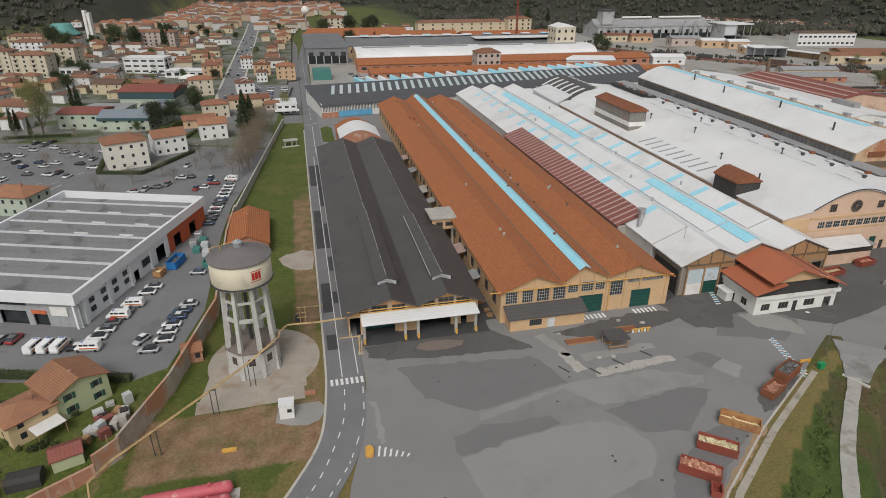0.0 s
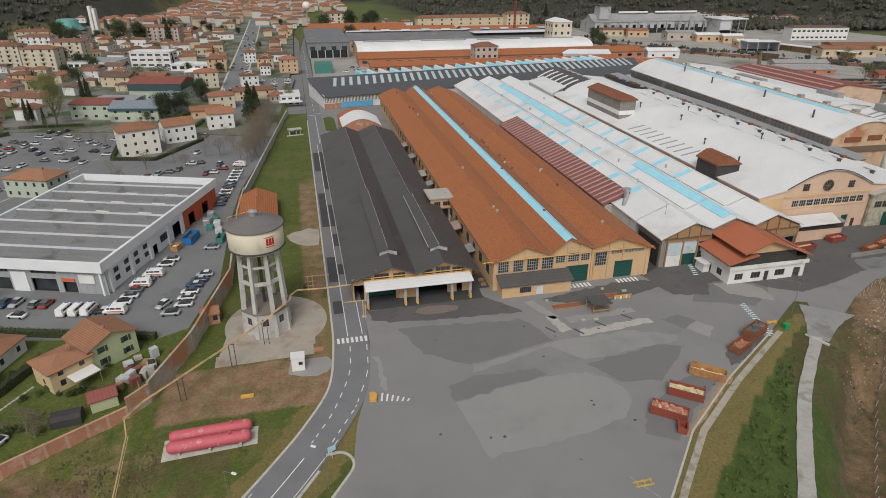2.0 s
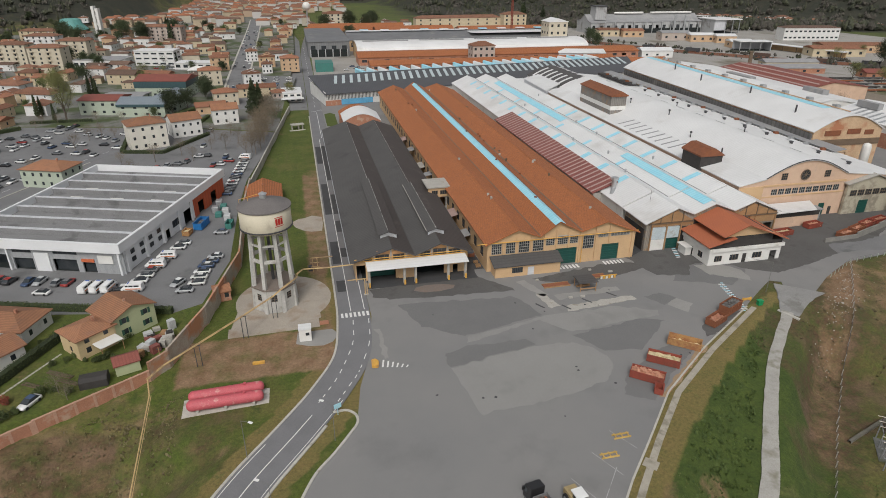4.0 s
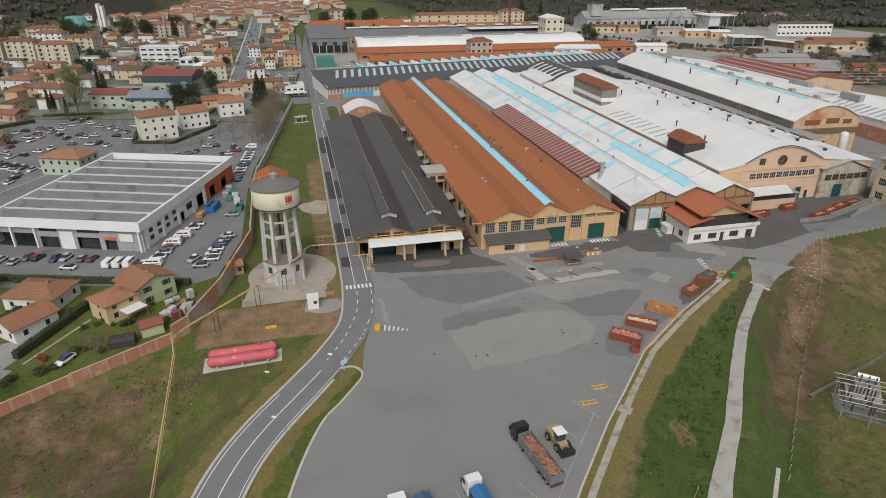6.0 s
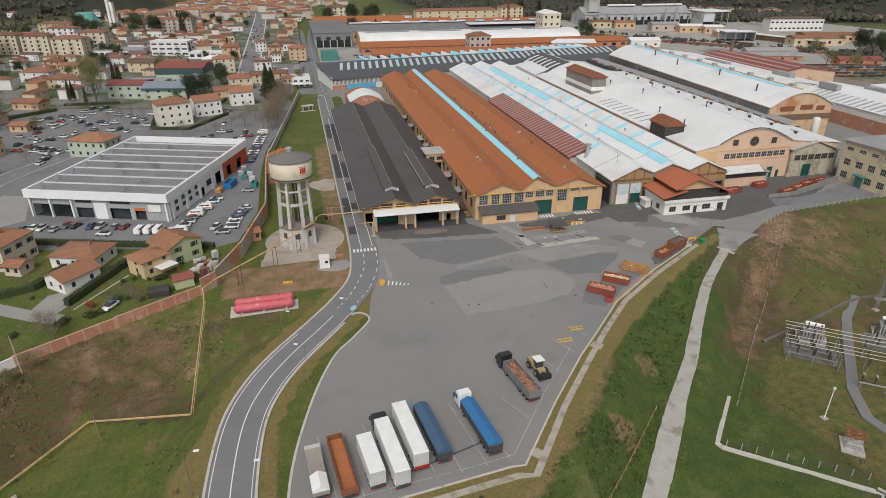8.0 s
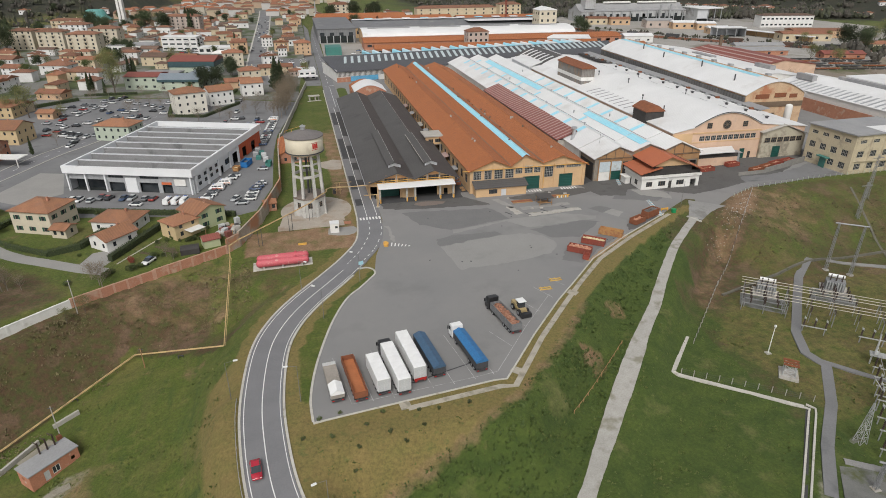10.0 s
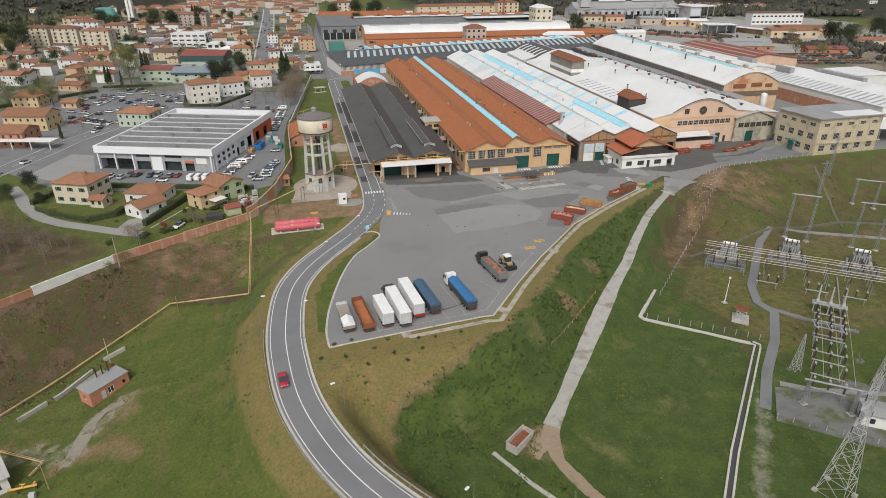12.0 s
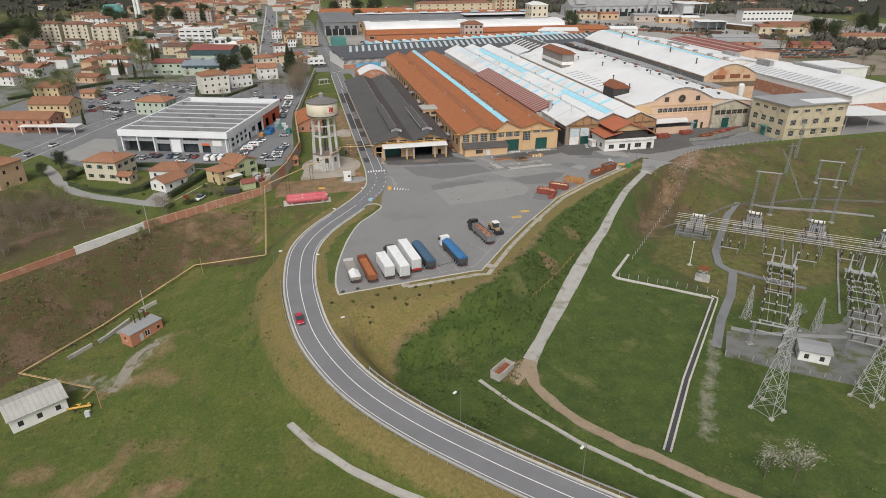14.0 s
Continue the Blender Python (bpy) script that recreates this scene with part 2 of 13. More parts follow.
def wall(bm, p0, p1, z0, z1, thick=0.3, holes=()):
    """An upright wall from p0 to p1 (plan), its outer face on the line and its body to the left of it; holes = (u0, u1, z0, z1)."""
    a, b = Vector(p0), Vector(p1)
    length = (b - a).length
    d = (b - a) / length
    nrm = Vector((-d.y, d.x))
    us = sorted({0.0, length, *[min(max(v, 0), length) for h in holes for v in h[:2]]})
    zs = sorted({z0, z1, *[min(max(v, z0), z1) for h in holes for v in h[2:]]})
    m = Matrix(((d.x, nrm.x, 0, a.x), (d.y, nrm.y, 0, a.y), (0, 0, 1, 0), (0, 0, 0, 1)))
    grid = {}

    def corner(i, side, k):
        if (i, side, k) not in grid:
            grid[i, side, k] = bm.verts.new(m @ Vector((us[i], side * thick, zs[k])))
        return grid[i, side, k]

    full = {(i, k) for i in range(len(us) - 1) for k in range(len(zs) - 1)
            if not any(h[0] < (us[i] + us[i + 1]) / 2 < h[1] and h[2] < (zs[k] + zs[k + 1]) / 2 < h[3] for h in holes)}
    for i, k in full:
        bm.faces.new((corner(i, 0, k), corner(i + 1, 0, k), corner(i + 1, 0, k + 1), corner(i, 0, k + 1)))
        bm.faces.new((corner(i + 1, 1, k), corner(i, 1, k), corner(i, 1, k + 1), corner(i + 1, 1, k + 1)))
        if (i - 1, k) not in full:
            bm.faces.new((corner(i, 1, k), corner(i, 0, k), corner(i, 0, k + 1), corner(i, 1, k + 1)))
        if (i + 1, k) not in full:
            bm.faces.new((corner(i + 1, 0, k), corner(i + 1, 1, k), corner(i + 1, 1, k + 1), corner(i + 1, 0, k + 1)))
        if (i, k - 1) not in full:
            bm.faces.new((corner(i, 0, k), corner(i, 1, k), corner(i + 1, 1, k), corner(i + 1, 0, k)))
        if (i, k + 1) not in full:
            bm.faces.new((corner(i, 0, k + 1), corner(i + 1, 0, k + 1), corner(i + 1, 1, k + 1), corner(i, 1, k + 1)))
    return m


def smooth_line(pts, n=8):
    """A Catmull-Rom line through points of any dimension."""
    p = [np.array(q, float) for q in pts]
    p = [2 * p[0] - p[1]] + p + [2 * p[-1] - p[-2]]
    out = []
    for i in range(1, len(p) - 2):
        for k in range(n):
            t = k / n
            out.append(0.5 * (2 * p[i] + (p[i + 1] - p[i - 1]) * t + (2 * p[i - 1] - 5 * p[i] + 4 * p[i + 1] - p[i + 2]) * t * t + (3 * p[i] - p[i - 1] - 3 * p[i + 1] + p[i + 2]) * t ** 3))
    out.append(p[-2])
    return np.array(out)


def offset_line(line, d):
    """The plan line moved to its left by d."""
    xy = line[:, :2]
    t = np.gradient(xy, axis=0)
    t /= np.linalg.norm(t, axis=1)[:, None]
    out = line.copy()
    out[:, :2] = xy + d * np.stack([-t[:, 1], t[:, 0]], 1)
    return out


def ribbon(bm, line, a, b, lift, drop=None):
    """A band along a 3D line between the offsets a < b; with drop it gets sides that deep."""
    la, lb = offset_line(line, a), offset_line(line, b)
    va = [bm.verts.new((p[0], p[1], p[2] + lift)) for p in la]
    vb = [bm.verts.new((p[0], p[1], p[2] + lift)) for p in lb]
    for i in range(len(va) - 1):
        bm.faces.new((va[i + 1], vb[i + 1], vb[i], va[i]) if b < a else (va[i], va[i + 1], vb[i + 1], vb[i]))
    if drop:
        for v, rev in ((va, False), (vb, True)):
            low = [bm.verts.new((q.co.x, q.co.y, q.co.z - drop)) for q in v]
            for i in range(len(v) - 1):
                f = (low[i], low[i + 1], v[i + 1], v[i])
                bm.faces.new(f[::-1] if rev else f)


# ---- lie of the land ----
ROAD = smooth_line([(20, 770, 0), (15, 690, 0), (11.6, 610, 0), (10.9, 540, 0), (10.9, 420, 0), (10.9, 357, 0), (10.9, 300, 0), (10.9, 250, 0), (10.9, 205, 0), (10.9, 170, 0), (10.9, 152, 0), (10.6, 138, 0), (8.8, 124, 0), (3.6, 113, 0), (-2.8, 103.3, 0), (-10.6, 92.4, 0), (-15.4, 83.5, 0), (-18.2, 74, 0),
                    (-19.2, 60, 0), (-18.7, 48.5, -0.2), (-16.7, 35.5, -1), (-12.7, 24.3, -1.9), (-7.2, 13.8, -2.3), (0.8, 3.2, -2.6), (10.8, -7.2, -3.1),
                    (20, -15.5, -3.8), (30, -24, -4.6), (48, -40, -6), (85, -70, -8)])
PATH_LINE = smooth_line([(121, 130, 0), (117, 125, -0.2), (113, 120, -0.8), (106, 113.4, -1.3), (97.2, 105.2, -1.9), (89.5, 96.6, -2.5), (81.4, 86.9, -3.2), (75.2, 78.9, -4), (66.6, 69.3, -5), (56.6, 57.2, -6.6), (46.9, 45.7, -8.6), (37.3, 34, -9.6), (31.5, 27, -10.2)])
TRACK = smooth_line([(31.5, 27, -10.2), (29.8, 19, -10.6), (33.5, 8, -10.9), (39.9, -1.2, -11), (44.9, -6.3, -11), (49.2, -11.6, -11), (57, -20, -11), (75, -36, -11)])
YARD = [(14.6, 150), (14.6, 139), (12.4, 124), (9.2, 113), (7.6, 103.1), (5.9, 100.4), (3.0, 96.4), (-0.9, 91.3), (-5.2, 80.6), (-8.9, 66.6), (-10.4, 56.4), (-10.2, 49.6), (6.9, 51.8),
        (25, 54), (27.3, 53.8), (38.2, 67.4), (49.2, 80), (56.2, 87.1), (67.2, 98.6), (83.5, 110.6), (103.9, 123.5), (112.4, 129.5), (118.6, 133.6), (121.4, 132.4), (119.5, 129), (124, 124.5), (135, 131.9), (147.7, 138.4), (164.1, 140.3), (179.6, 142.6), (290, 146), (290, 470), (14.6, 470)]
PLATEAU = [(-21.5, 52), (-23, 62), (-22.5, 75), (-20, 86), (-15, 95), (-12, 104), (-25, 109), (-34, 116), (-64, 99), (-79, 84), (-115, 52), (-400, -40), (-900, 200), (-900, 1500), (1200, 1500), (1200, 144), (290, 143.5), (180, 140.5), (164, 138), (148, 136),
           (136, 129.5), (125, 121.5), (118, 125.5), (109, 121.5), (88, 106.5), (71, 92.5), (57.5, 81), (41, 62.5), (29, 49), (26, 46), (8, 45), (-10, 44)]
WALL_LINE = [(-400, -36), (-115, 55), (-79.5, 88.5), (-64.5, 102.5), (-48, 113.5), (-31, 124.5), (-28, 128), (-22.5, 144), (-17, 172), (-18.2, 215), (-17.6, 236), (-3.4, 363), (-2, 500)]


def seg_dist(px, py, line):
    """Distance to a plan polyline, and the index and share of the nearest stretch."""
    best = np.full(px.shape, 1e9)
    idx, share = np.zeros(px.shape, int), np.zeros(px.shape)
    for i in range(len(line) - 1):
        ax, ay, bx, by = line[i][0], line[i][1], line[i + 1][0], line[i + 1][1]
        dx, dy = bx - ax, by - ay
        t = np.clip(((px - ax) * dx + (py - ay) * dy) / (dx * dx + dy * dy + 1e-9), 0, 1)
        d = np.hypot(px - ax - t * dx, py - ay - t * dy)
        m = d < best
        best[m], idx[m], share[m] = d[m], i, t[m]
    return best, idx, share


def inside(px, py, poly):
    r = np.zeros(px.shape, bool)
    for (ax, ay), (bx, by) in zip(poly, poly[1:] + poly[:1]):
        c = (ay > py) != (by > py)
        r ^= c & (px < (bx - ax) * (py - ay) / (by - ay + 1e-12) + ax)
    return r


def sstep(v, a, b):
    t = np.clip((v - a) / (b - a), 0, 1)
    return t * t * (3 - 2 * t)


def land(px, py):
    """Height of the ground."""
    px, py = np.asarray(px, float), np.asarray(py, float)
    d_out = seg_dist(px, py, PLATEAU + PLATEAU[:1])[0]
    d_out = np.where(inside(px, py, PLATEAU), -d_out, d_out)
    d_road, i_road, t_road = seg_dist(px, py, ROAD)
    z_road = ROAD[i_road, 2] * (1 - t_road) + ROAD[np.minimum(i_road + 1, len(ROAD) - 1), 2] * t_road
    mid_x = np.where(py > 50, -19.0, np.interp(py, [-70, -24, -7, 13.8, 35, 50], [85, 30, 10.8, -7.2, -16.7, -19]))
    left = px < mid_x
    field_r = -10.2 - 0.025 * np.clip(60 - py, 0, 100)
    field_l = np.clip(-3.85 + 0.1655 * px + 0.0122 * py, -14.5, -6.5)
    field = np.where(left, field_l, field_r)
    width = np.where(left, 15.0, 15 + 22 * sstep(px, 105, 140))
    z = field * sstep(d_out, 0.5, width)
    # west of the boundary wall the town stands a little higher
    wd = seg_dist(px, py, WALL_LINE)[0]
    west = inside(px, py, [tuple(p) for p in WALL_LINE] + [(-900, 500), (-900, -200)])
    z = z + np.where(west, 2.0 * sstep(wd, 0.0, 1.5), 0)
    low = 1.8 * (0.2 + 0.8 * sstep(wd, 2.0, 8.0))
    z = z - np.where(~west & (px < -22), low * sstep(-px, 22, 32) * sstep(d_out, -14, -2) * (d_out <= 0.5), 0) - np.where(~west & (px < -22) & (d_out > 0.5), low * sstep(-px, 22, 32) * (1 - sstep(d_out, 0.5, 12)), 0)
    # road and path corridors
    k = 1 - sstep(d_road, 4.6, 13.0)
    k = np.where(py > 60, 1 - sstep(d_road, 4.6, 7), k)
    z = z * (1 - k) + z_road * k
    for line, half, blend in ((PATH_LINE, 2.0, 8.0), (TRACK, 1.6, 5.0)):
        d, i, t = seg_dist(px, py, line)
        zl = line[i, 2] * (1 - t) + line[np.minimum(i + 1, len(line) - 1), 2] * t
        k = 1 - sstep(d, half, half + blend)
        k = np.where((d_out < 0), 0, k)
        z = z * (1 - k) + zl * k
    # far hills, open where the valley runs on
    far = np.hypot(px - 60, py)
    valley = sstep(px, -260, -150) * (1 - sstep(px, 120, 260))
    z = z + 0.16 * np.clip(far - (1000 + 120 * np.sin(px * 0.004) + 480 * valley), 0, 2500)
    return z


def land_at(x, y):
    return float(land(np.array([x]), np.array([y]))[0])


# ---- ground: one sheet to the horizon ----
def ground_material():
    m = bpy.data.materials.new("grass_and_earth")
    m.use_nodes = True
    n, l = m.node_tree.nodes, m.node_tree.links
    p = n["Principled BSDF"]
    p.inputs["Roughness"].default_value = 0.95
    tc = n.new("ShaderNodeTexCoord")

    def nz(sc, det=5, ro=0.6):
        t = n.new("ShaderNodeTexNoise")
        t.inputs["Scale"].default_value, t.inputs["Detail"].default_value, t.inputs["Roughness"].default_value = sc, det, ro
        l.new(tc.outputs["Object"], t.inputs["Vector"])
        return t.outputs[0]

    def rng(src, a, b):
        r = n.new("ShaderNodeMapRange")
        r.inputs["From Min"].default_value, r.inputs["From Max"].default_value = a, b
        l.new(src, r.inputs["Value"])
        return r.outputs[0]

    def math_node(op, a, b):
        x = n.new("ShaderNodeMath")
        x.operation = op
        for s, v in zip(x.inputs, (a, b)):
            if isinstance(v, float):
                s.default_value = v
            else:
                l.new(v, s)
        return x.outputs[0]

    def mix(fac, a, b):
        x = n.new("ShaderNodeMix")
        x.data_type = "RGBA"
        for sock, v in ((x.inputs[0], fac), (x.inputs[6], a), (x.inputs[7], b)):
            if isinstance(v, bpy.types.NodeSocket):
                l.new(v, sock)
            elif isinstance(v, tuple):
                sock.default_value = (*v, 1)
            else:
                sock.default_value = v
        return x.outputs[2]

    def att(name):
        a = n.new("ShaderNodeAttribute")
        a.attribute_name = name
        return a.outputs["Fac"]

    def cover(name, noise_out, soft=0.25, amp=1.3):
        v = math_node("ADD", att(name), math_node("MULTIPLY", math_node("SUBTRACT", noise_out, 0.5), amp))
        return rng(v, 0.5 - soft, 0.5 + soft)

    mid, fine, big, speck = nz(0.12), nz(1.7, 6, 0.7), nz(0.03), nz(5.0, 4, 0.8)
    grass = mix(rng(mid, 0.35, 0.65), (0.063, 0.091, 0.011), (0.088, 0.107, 0.017))
    grass = mix(rng(nz(0.45), 0.54, 0.72), grass, (0.122, 0.125, 0.03))
    grass = mix(rng(nz(0.06), 0.52, 0.66), grass, (0.115, 0.112, 0.028))
    tracks = n.new("ShaderNodeTexNoise")
    mapping = n.new("ShaderNodeMapping")
    mapping.inputs["Rotation"].default_value, mapping.inputs["Scale"].default_value = (0, 0, 0.16), (0.3, 0.05, 1)
    tracks.inputs["Scale"].default_value, tracks.inputs["Detail"].default_value = 1.0, 4
    l.new(tc.outputs["Object"], mapping.inputs["Vector"])
    l.new(mapping.outputs[0], tracks.inputs["Vector"])
    grass = mix(rng(tracks.outputs[0], 0.55, 0.8), grass, (0.1, 0.1, 0.028))
    grass = mix(rng(tracks.outputs[0], 0.42, 0.28), grass, (0.058, 0.085, 0.014))
    grass = mix(rng(nz(0.22, 6, 0.7), 0.57, 0.7), grass, (0.045, 0.068, 0.012))
    grass = mix(rng(nz(0.1, 6, 0.7), 0.62, 0.72), grass, (0.15, 0.115, 0.05))
    lush = mix(rng(nz(0.3), 0.35, 0.65), (0.038, 0.064, 0.009), (0.063, 0.091, 0.014))
    lush = mix(rng(nz(0.09), 0.58, 0.7), lush, (0.12, 0.125, 0.04))
    dry = mix(rng(nz(0.25), 0.3, 0.7), (0.19, 0.14, 0.05), (0.143, 0.126, 0.037))
    dry = mix(rng(nz(0.3), 0.6, 0.72), dry, (0.1, 0.112, 0.03))
    earth = mix(rng(nz(0.35), 0.35, 0.65), (0.2, 0.118, 0.065), (0.27, 0.175, 0.105))
    scrub = mix(rng(nz(0.6, 6, 0.7), 0.4, 0.62), (0.088, 0.052, 0.027), (0.062, 0.07, 0.018))
    scrub = mix(rng(nz(0.14), 0.52, 0.62), scrub, (0.125, 0.08, 0.048))
    wood = mix(rng(nz(0.05, 6, 0.75), 0.4, 0.6), (0.02, 0.023, 0.013), (0.035, 0.033, 0.02))
    pale = mix(rng(nz(0.6), 0.3, 0.7), (0.3, 0.275, 0.22), (0.22, 0.21, 0.15))
    col = mix(cover("lush", mid), grass, lush)
    col = mix(cover("scrub", nz(0.16)), col, scrub)
    col = mix(cover("dry", nz(0.5), 0.15, 0.7), col, dry)
    col = mix(cover("earth", nz(0.2)), col, earth)
    col = mix(cover("pale", nz(0.4)), col, pale)
    col = mix(cover("wood", big), col, wood)

    def times(c, src, lo, hi):
        r = n.new("ShaderNodeMapRange")
        r.inputs["From Min"].default_value, r.inputs["From Max"].default_value = 0.3, 0.7
        r.inputs["To Min"].default_value, r.inputs["To Max"].default_value = lo, hi
        l.new(src, r.inputs["Value"])
        x = n.new("ShaderNodeMix")
        x.data_type, x.blend_type = "RGBA", "MULTIPLY"
        x.inputs[0].default_value = 1.0
        l.new(c, x.inputs[6])
        l.new(r.outputs[0], x.inputs[7])
        return x.outputs[2]

    col = times(col, fine, 0.68, 1.28)
    col = times(col, speck, 0.8, 1.2)
    l.new(col, p.inputs["Base Color"])
    b = n.new("ShaderNodeBump")
    b.inputs["Strength"].default_value, b.inputs["Distance"].default_value = 0.7, 0.25
    l.new(fine, b.inputs["Height"])
    l.new(b.outputs[0], p.inputs["Normal"])
    return m


def axis_steps(lo, hi, step, far_lo, far_hi):
    inner = list(np.arange(lo, hi + 0.01, step))
    out, s, v = [], step, hi
    while v < far_hi:
        s *= 1.16
        v += s
        out.append(v)
    pre, s, v = [], step, lo
    while v > far_lo:
        s *= 1.16
        v -= s
        pre.append(v)
    return np.array(pre[::-1] + inner + out)


def build_ground():
    xs, ys = axis_steps(-112, 226, 1.6, -2600, 2600), axis_steps(-66, 150, 1.6, -900, 2800)
    gx, gy = np.meshgrid(xs, ys)
    gz = land(gx, gy)
    d_road = seg_dist(gx, gy, ROAD)[0]
    d_path = np.minimum(seg_dist(gx, gy, PATH_LINE)[0], seg_dist(gx, gy, TRACK)[0] + 0.5)
    edge = seg_dist(gx, gy, PLATEAU + PLATEAU[:1])[0]
    flat = inside(gx, gy, PLATEAU)
    rough = np.where(~flat & (d_road > 6) & (d_path > 4), 1, 0)
    wob = np.array([noise.noise((x * 0.13, y * 0.13, 0)) + 0.5 * noise.noise((x * 0.4, y * 0.4, 3)) for x, y in zip(gx.ravel(), gy.ravel())]).reshape(gx.shape)
    gz = gz + 0.28 * rough * wob
    gz = gz - 0.12 * (d_road < 4.4) - 0.1 * (d_path < 3.4)
    ny, nx = gx.shape
    verts = np.stack([gx, gy, gz], -1).reshape(-1, 3)
    i = np.arange(ny * nx).reshape(ny, nx)
    faces = np.stack([i[:-1, :-1], i[:-1, 1:], i[1:, 1:], i[1:, :-1]], -1).reshape(-1, 4)
    me = bpy.data.meshes.new("ground")
    me.from_pydata(verts.tolist(), [], faces.tolist())
    left = gx < -12
    yard_d = seg_dist(gx, gy, YARD + YARD[:1])[0]
    west = inside(gx, gy, [tuple(p) for p in WALL_LINE] + [(-900, 500), (-900, -200)])
    far = np.hypot(gx - 60, gy)
    verge = [(103, 120.5), (86.2, 107), (75.6, 97), (64.6, 88.2), (54.4, 77.6), (44.2, 65), (28, 49), (17.3, 42), (8.5, 38.5), (0.5, 35.5), (-0.4, 30), (1, 22), (7, 9), (20, -5), (46, -28), (44, -40), (20, -15.5), (0.8, 3.2), (-12.7, 24.3), (-18.7, 48.5), (-9, 57), (25, 57), (39, 70), (69, 100), (106, 127)]
    verge_left = [(-15, 91), (-23.6, 75.5), (-29.9, 67.8), (-30.6, 56.9), (-28.1, 42.8), (-25.4, 32.2), (-21.6, 21.6), (-13.5, 7.5), (-0.7, -8.6), (20, -26), (44, -46), (48, -40), (10.8, -7.2), (-7.2, 13.8), (-16.7, 35.5), (-19.2, 60), (-15.4, 83.5), (-8, 96)]

    def cover_of(poly, soft=1.6, grow=0.0):
        sd = np.where(inside(gx, gy, poly), 1, -1) * seg_dist(gx, gy, poly + poly[:1])[0] + grow
        return np.clip(0.5 + 0.5 * sd / soft, 0, 1)

    pipe_side = (gy > np.interp(gx, [-110, -85, -72, -51, -29, -20], [20, 53, 70.5, 94.5, 86, 96]))
    cov = {
        "lush": (1 - flat) * (gx > np.interp(gy, [-400, -70, -24, -7, 13.8, 35, 50], [420, 85, 30, 10.8, -7.2, -14, -12])) * (gy < 128) * (gx < 92) * 0.85 + 0.7 * (1 - flat) * (gx >= 92) * (gx < 88 + 0.32 * (gy - 50)) * (gy > 86) * (gy < 124) + 0.56 * (1 - flat) * (gx >= 92) * (gy <= 86) + 0.3 * (1 - flat) * (gx >= 92) * (gy > 86) * (gy < 140),
        "dry": np.maximum.reduce([cover_of(verge), cover_of(verge_left, 1.6, 0.5), 0.8 * (d_road < 7) * (gy < 160) * (gy > -60), 0.46 * cover_of([(92, 45), (84, 68), (103, 88), (127, 93), (193, 95), (170, 70), (137, 42), (91, 36)], 3.0), 0.75 * flat * (edge < 4) * (gx > 28) * (gy < 128) * (gx < 118)]),
        "scrub": 0.85 * cover_of([(-140, 46), (-113, 58.5), (-79, 90.5), (-66, 104), (-74, 116), (-92, 127), (-104, 141), (-135, 152)], 3.0) + (0.8 - 0.35 * (gx > -34) * (gy > 92)) * left * pipe_side * ~west * (gy < 112) + 0.53 * (gx > 96) * (gy > 88) * (gy < 140) + 0.42 * (gx > 86) * (gx < 220) * (gy > 40) * (gy <= 92) + 0.4 * np.clip(1.7 - seg_dist(gx, gy, [(138, 131), (121, 113), (112, 103), (97, 87)])[0] / 4, 0, 1),
        "earth": 0.5 * np.clip(1.5 - seg_dist(gx, gy, [(0.2, 30), (0.8, 35.2), (8.5, 38.3), (17.3, 41.8), (28, 48.6), (44.6, 64.6), (54.8, 77.2)])[0] / 1.3, 0, 1) + 0.6 * np.clip(1.6 - np.hypot(gx - 28, gy - 23.5) / 4.5, 0, 1) + 0.4 * cover_of([(130, 124), (146, 141), (166, 134), (160, 116), (146, 104), (132, 112)], 6.0) + 0.42 * np.clip(1.6 - seg_dist(gx, gy, [(146, 140), (121, 113), (95, 85)])[0] / 3.5, 0, 1) + 0.55 * (np.hypot(gx - 50.4, gy - 61.5) < 3.2) + 0.5 * (np.hypot(gx - 63.6, gy - 78.1) < 3) + 0.42 * np.clip(1.6 - seg_dist(gx, gy, [(-51, 58), (-55, 52), (-57, 46), (-50, 40)])[0] / 3.5, 0, 1) + sum(0.5 * np.clip(1.5 - np.hypot((gx - px_) / rx_, (gy - py_) / ry_), 0, 1) for px_, py_, rx_, ry_ in ((-60, 12.5, 8, 4), (-46.9, 17.9, 4, 3), (-45.5, 6.5, 5, 3), (-70.4, 19.4, 6, 3), (-54.6, 19.8, 3, 3), (-72, 49.5, 9, 1.6), (-62, 42, 4, 3))) + 0.7 * ((gx > -26) & (gx < 6) & (gy > 120.5) & (gy < 136)) + 0.55 * ((gx > 0) & (gx < 6) & (gy > 136) & (gy < 170)) + 0.36 * left * pipe_side * ~west * (gy > 100) * (gx < -30) + 0.2 * left * (gx >= -30) * (gy > 94) * (gy < 118)  + 0.62 * ((gx > 0.5) & (gx < 7) & (gy > 165) & (gy < 262)),
        "pale": 0.5 * (seg_dist(gx, gy, [(-54, 58), (-59.5, 52), (-61, 43), (-69.7, 47), (-80, 46)])[0] < 2.4) + 0.47 * np.clip(1.7 - seg_dist(gx, gy, [(80.7, 26.9), (72.7, 16.6), (65.3, 7.9), (58.5, -2.4)])[0] / 1.6, 0, 1),
        "wood": sstep(far, 850, 1000) * (1 - 0.8 * sstep(gx, -260, -150) * (1 - sstep(gx, 120, 260)) * (gy < 1400)),
    }
    for key, val in cov.items():
        a = me.attributes.new(key, "FLOAT", "POINT")
        a.data.foreach_set("value", np.clip(np.asarray(val, float), 0, 1).ravel())
    me.materials.append(ground_material())
    me.shade_smooth()
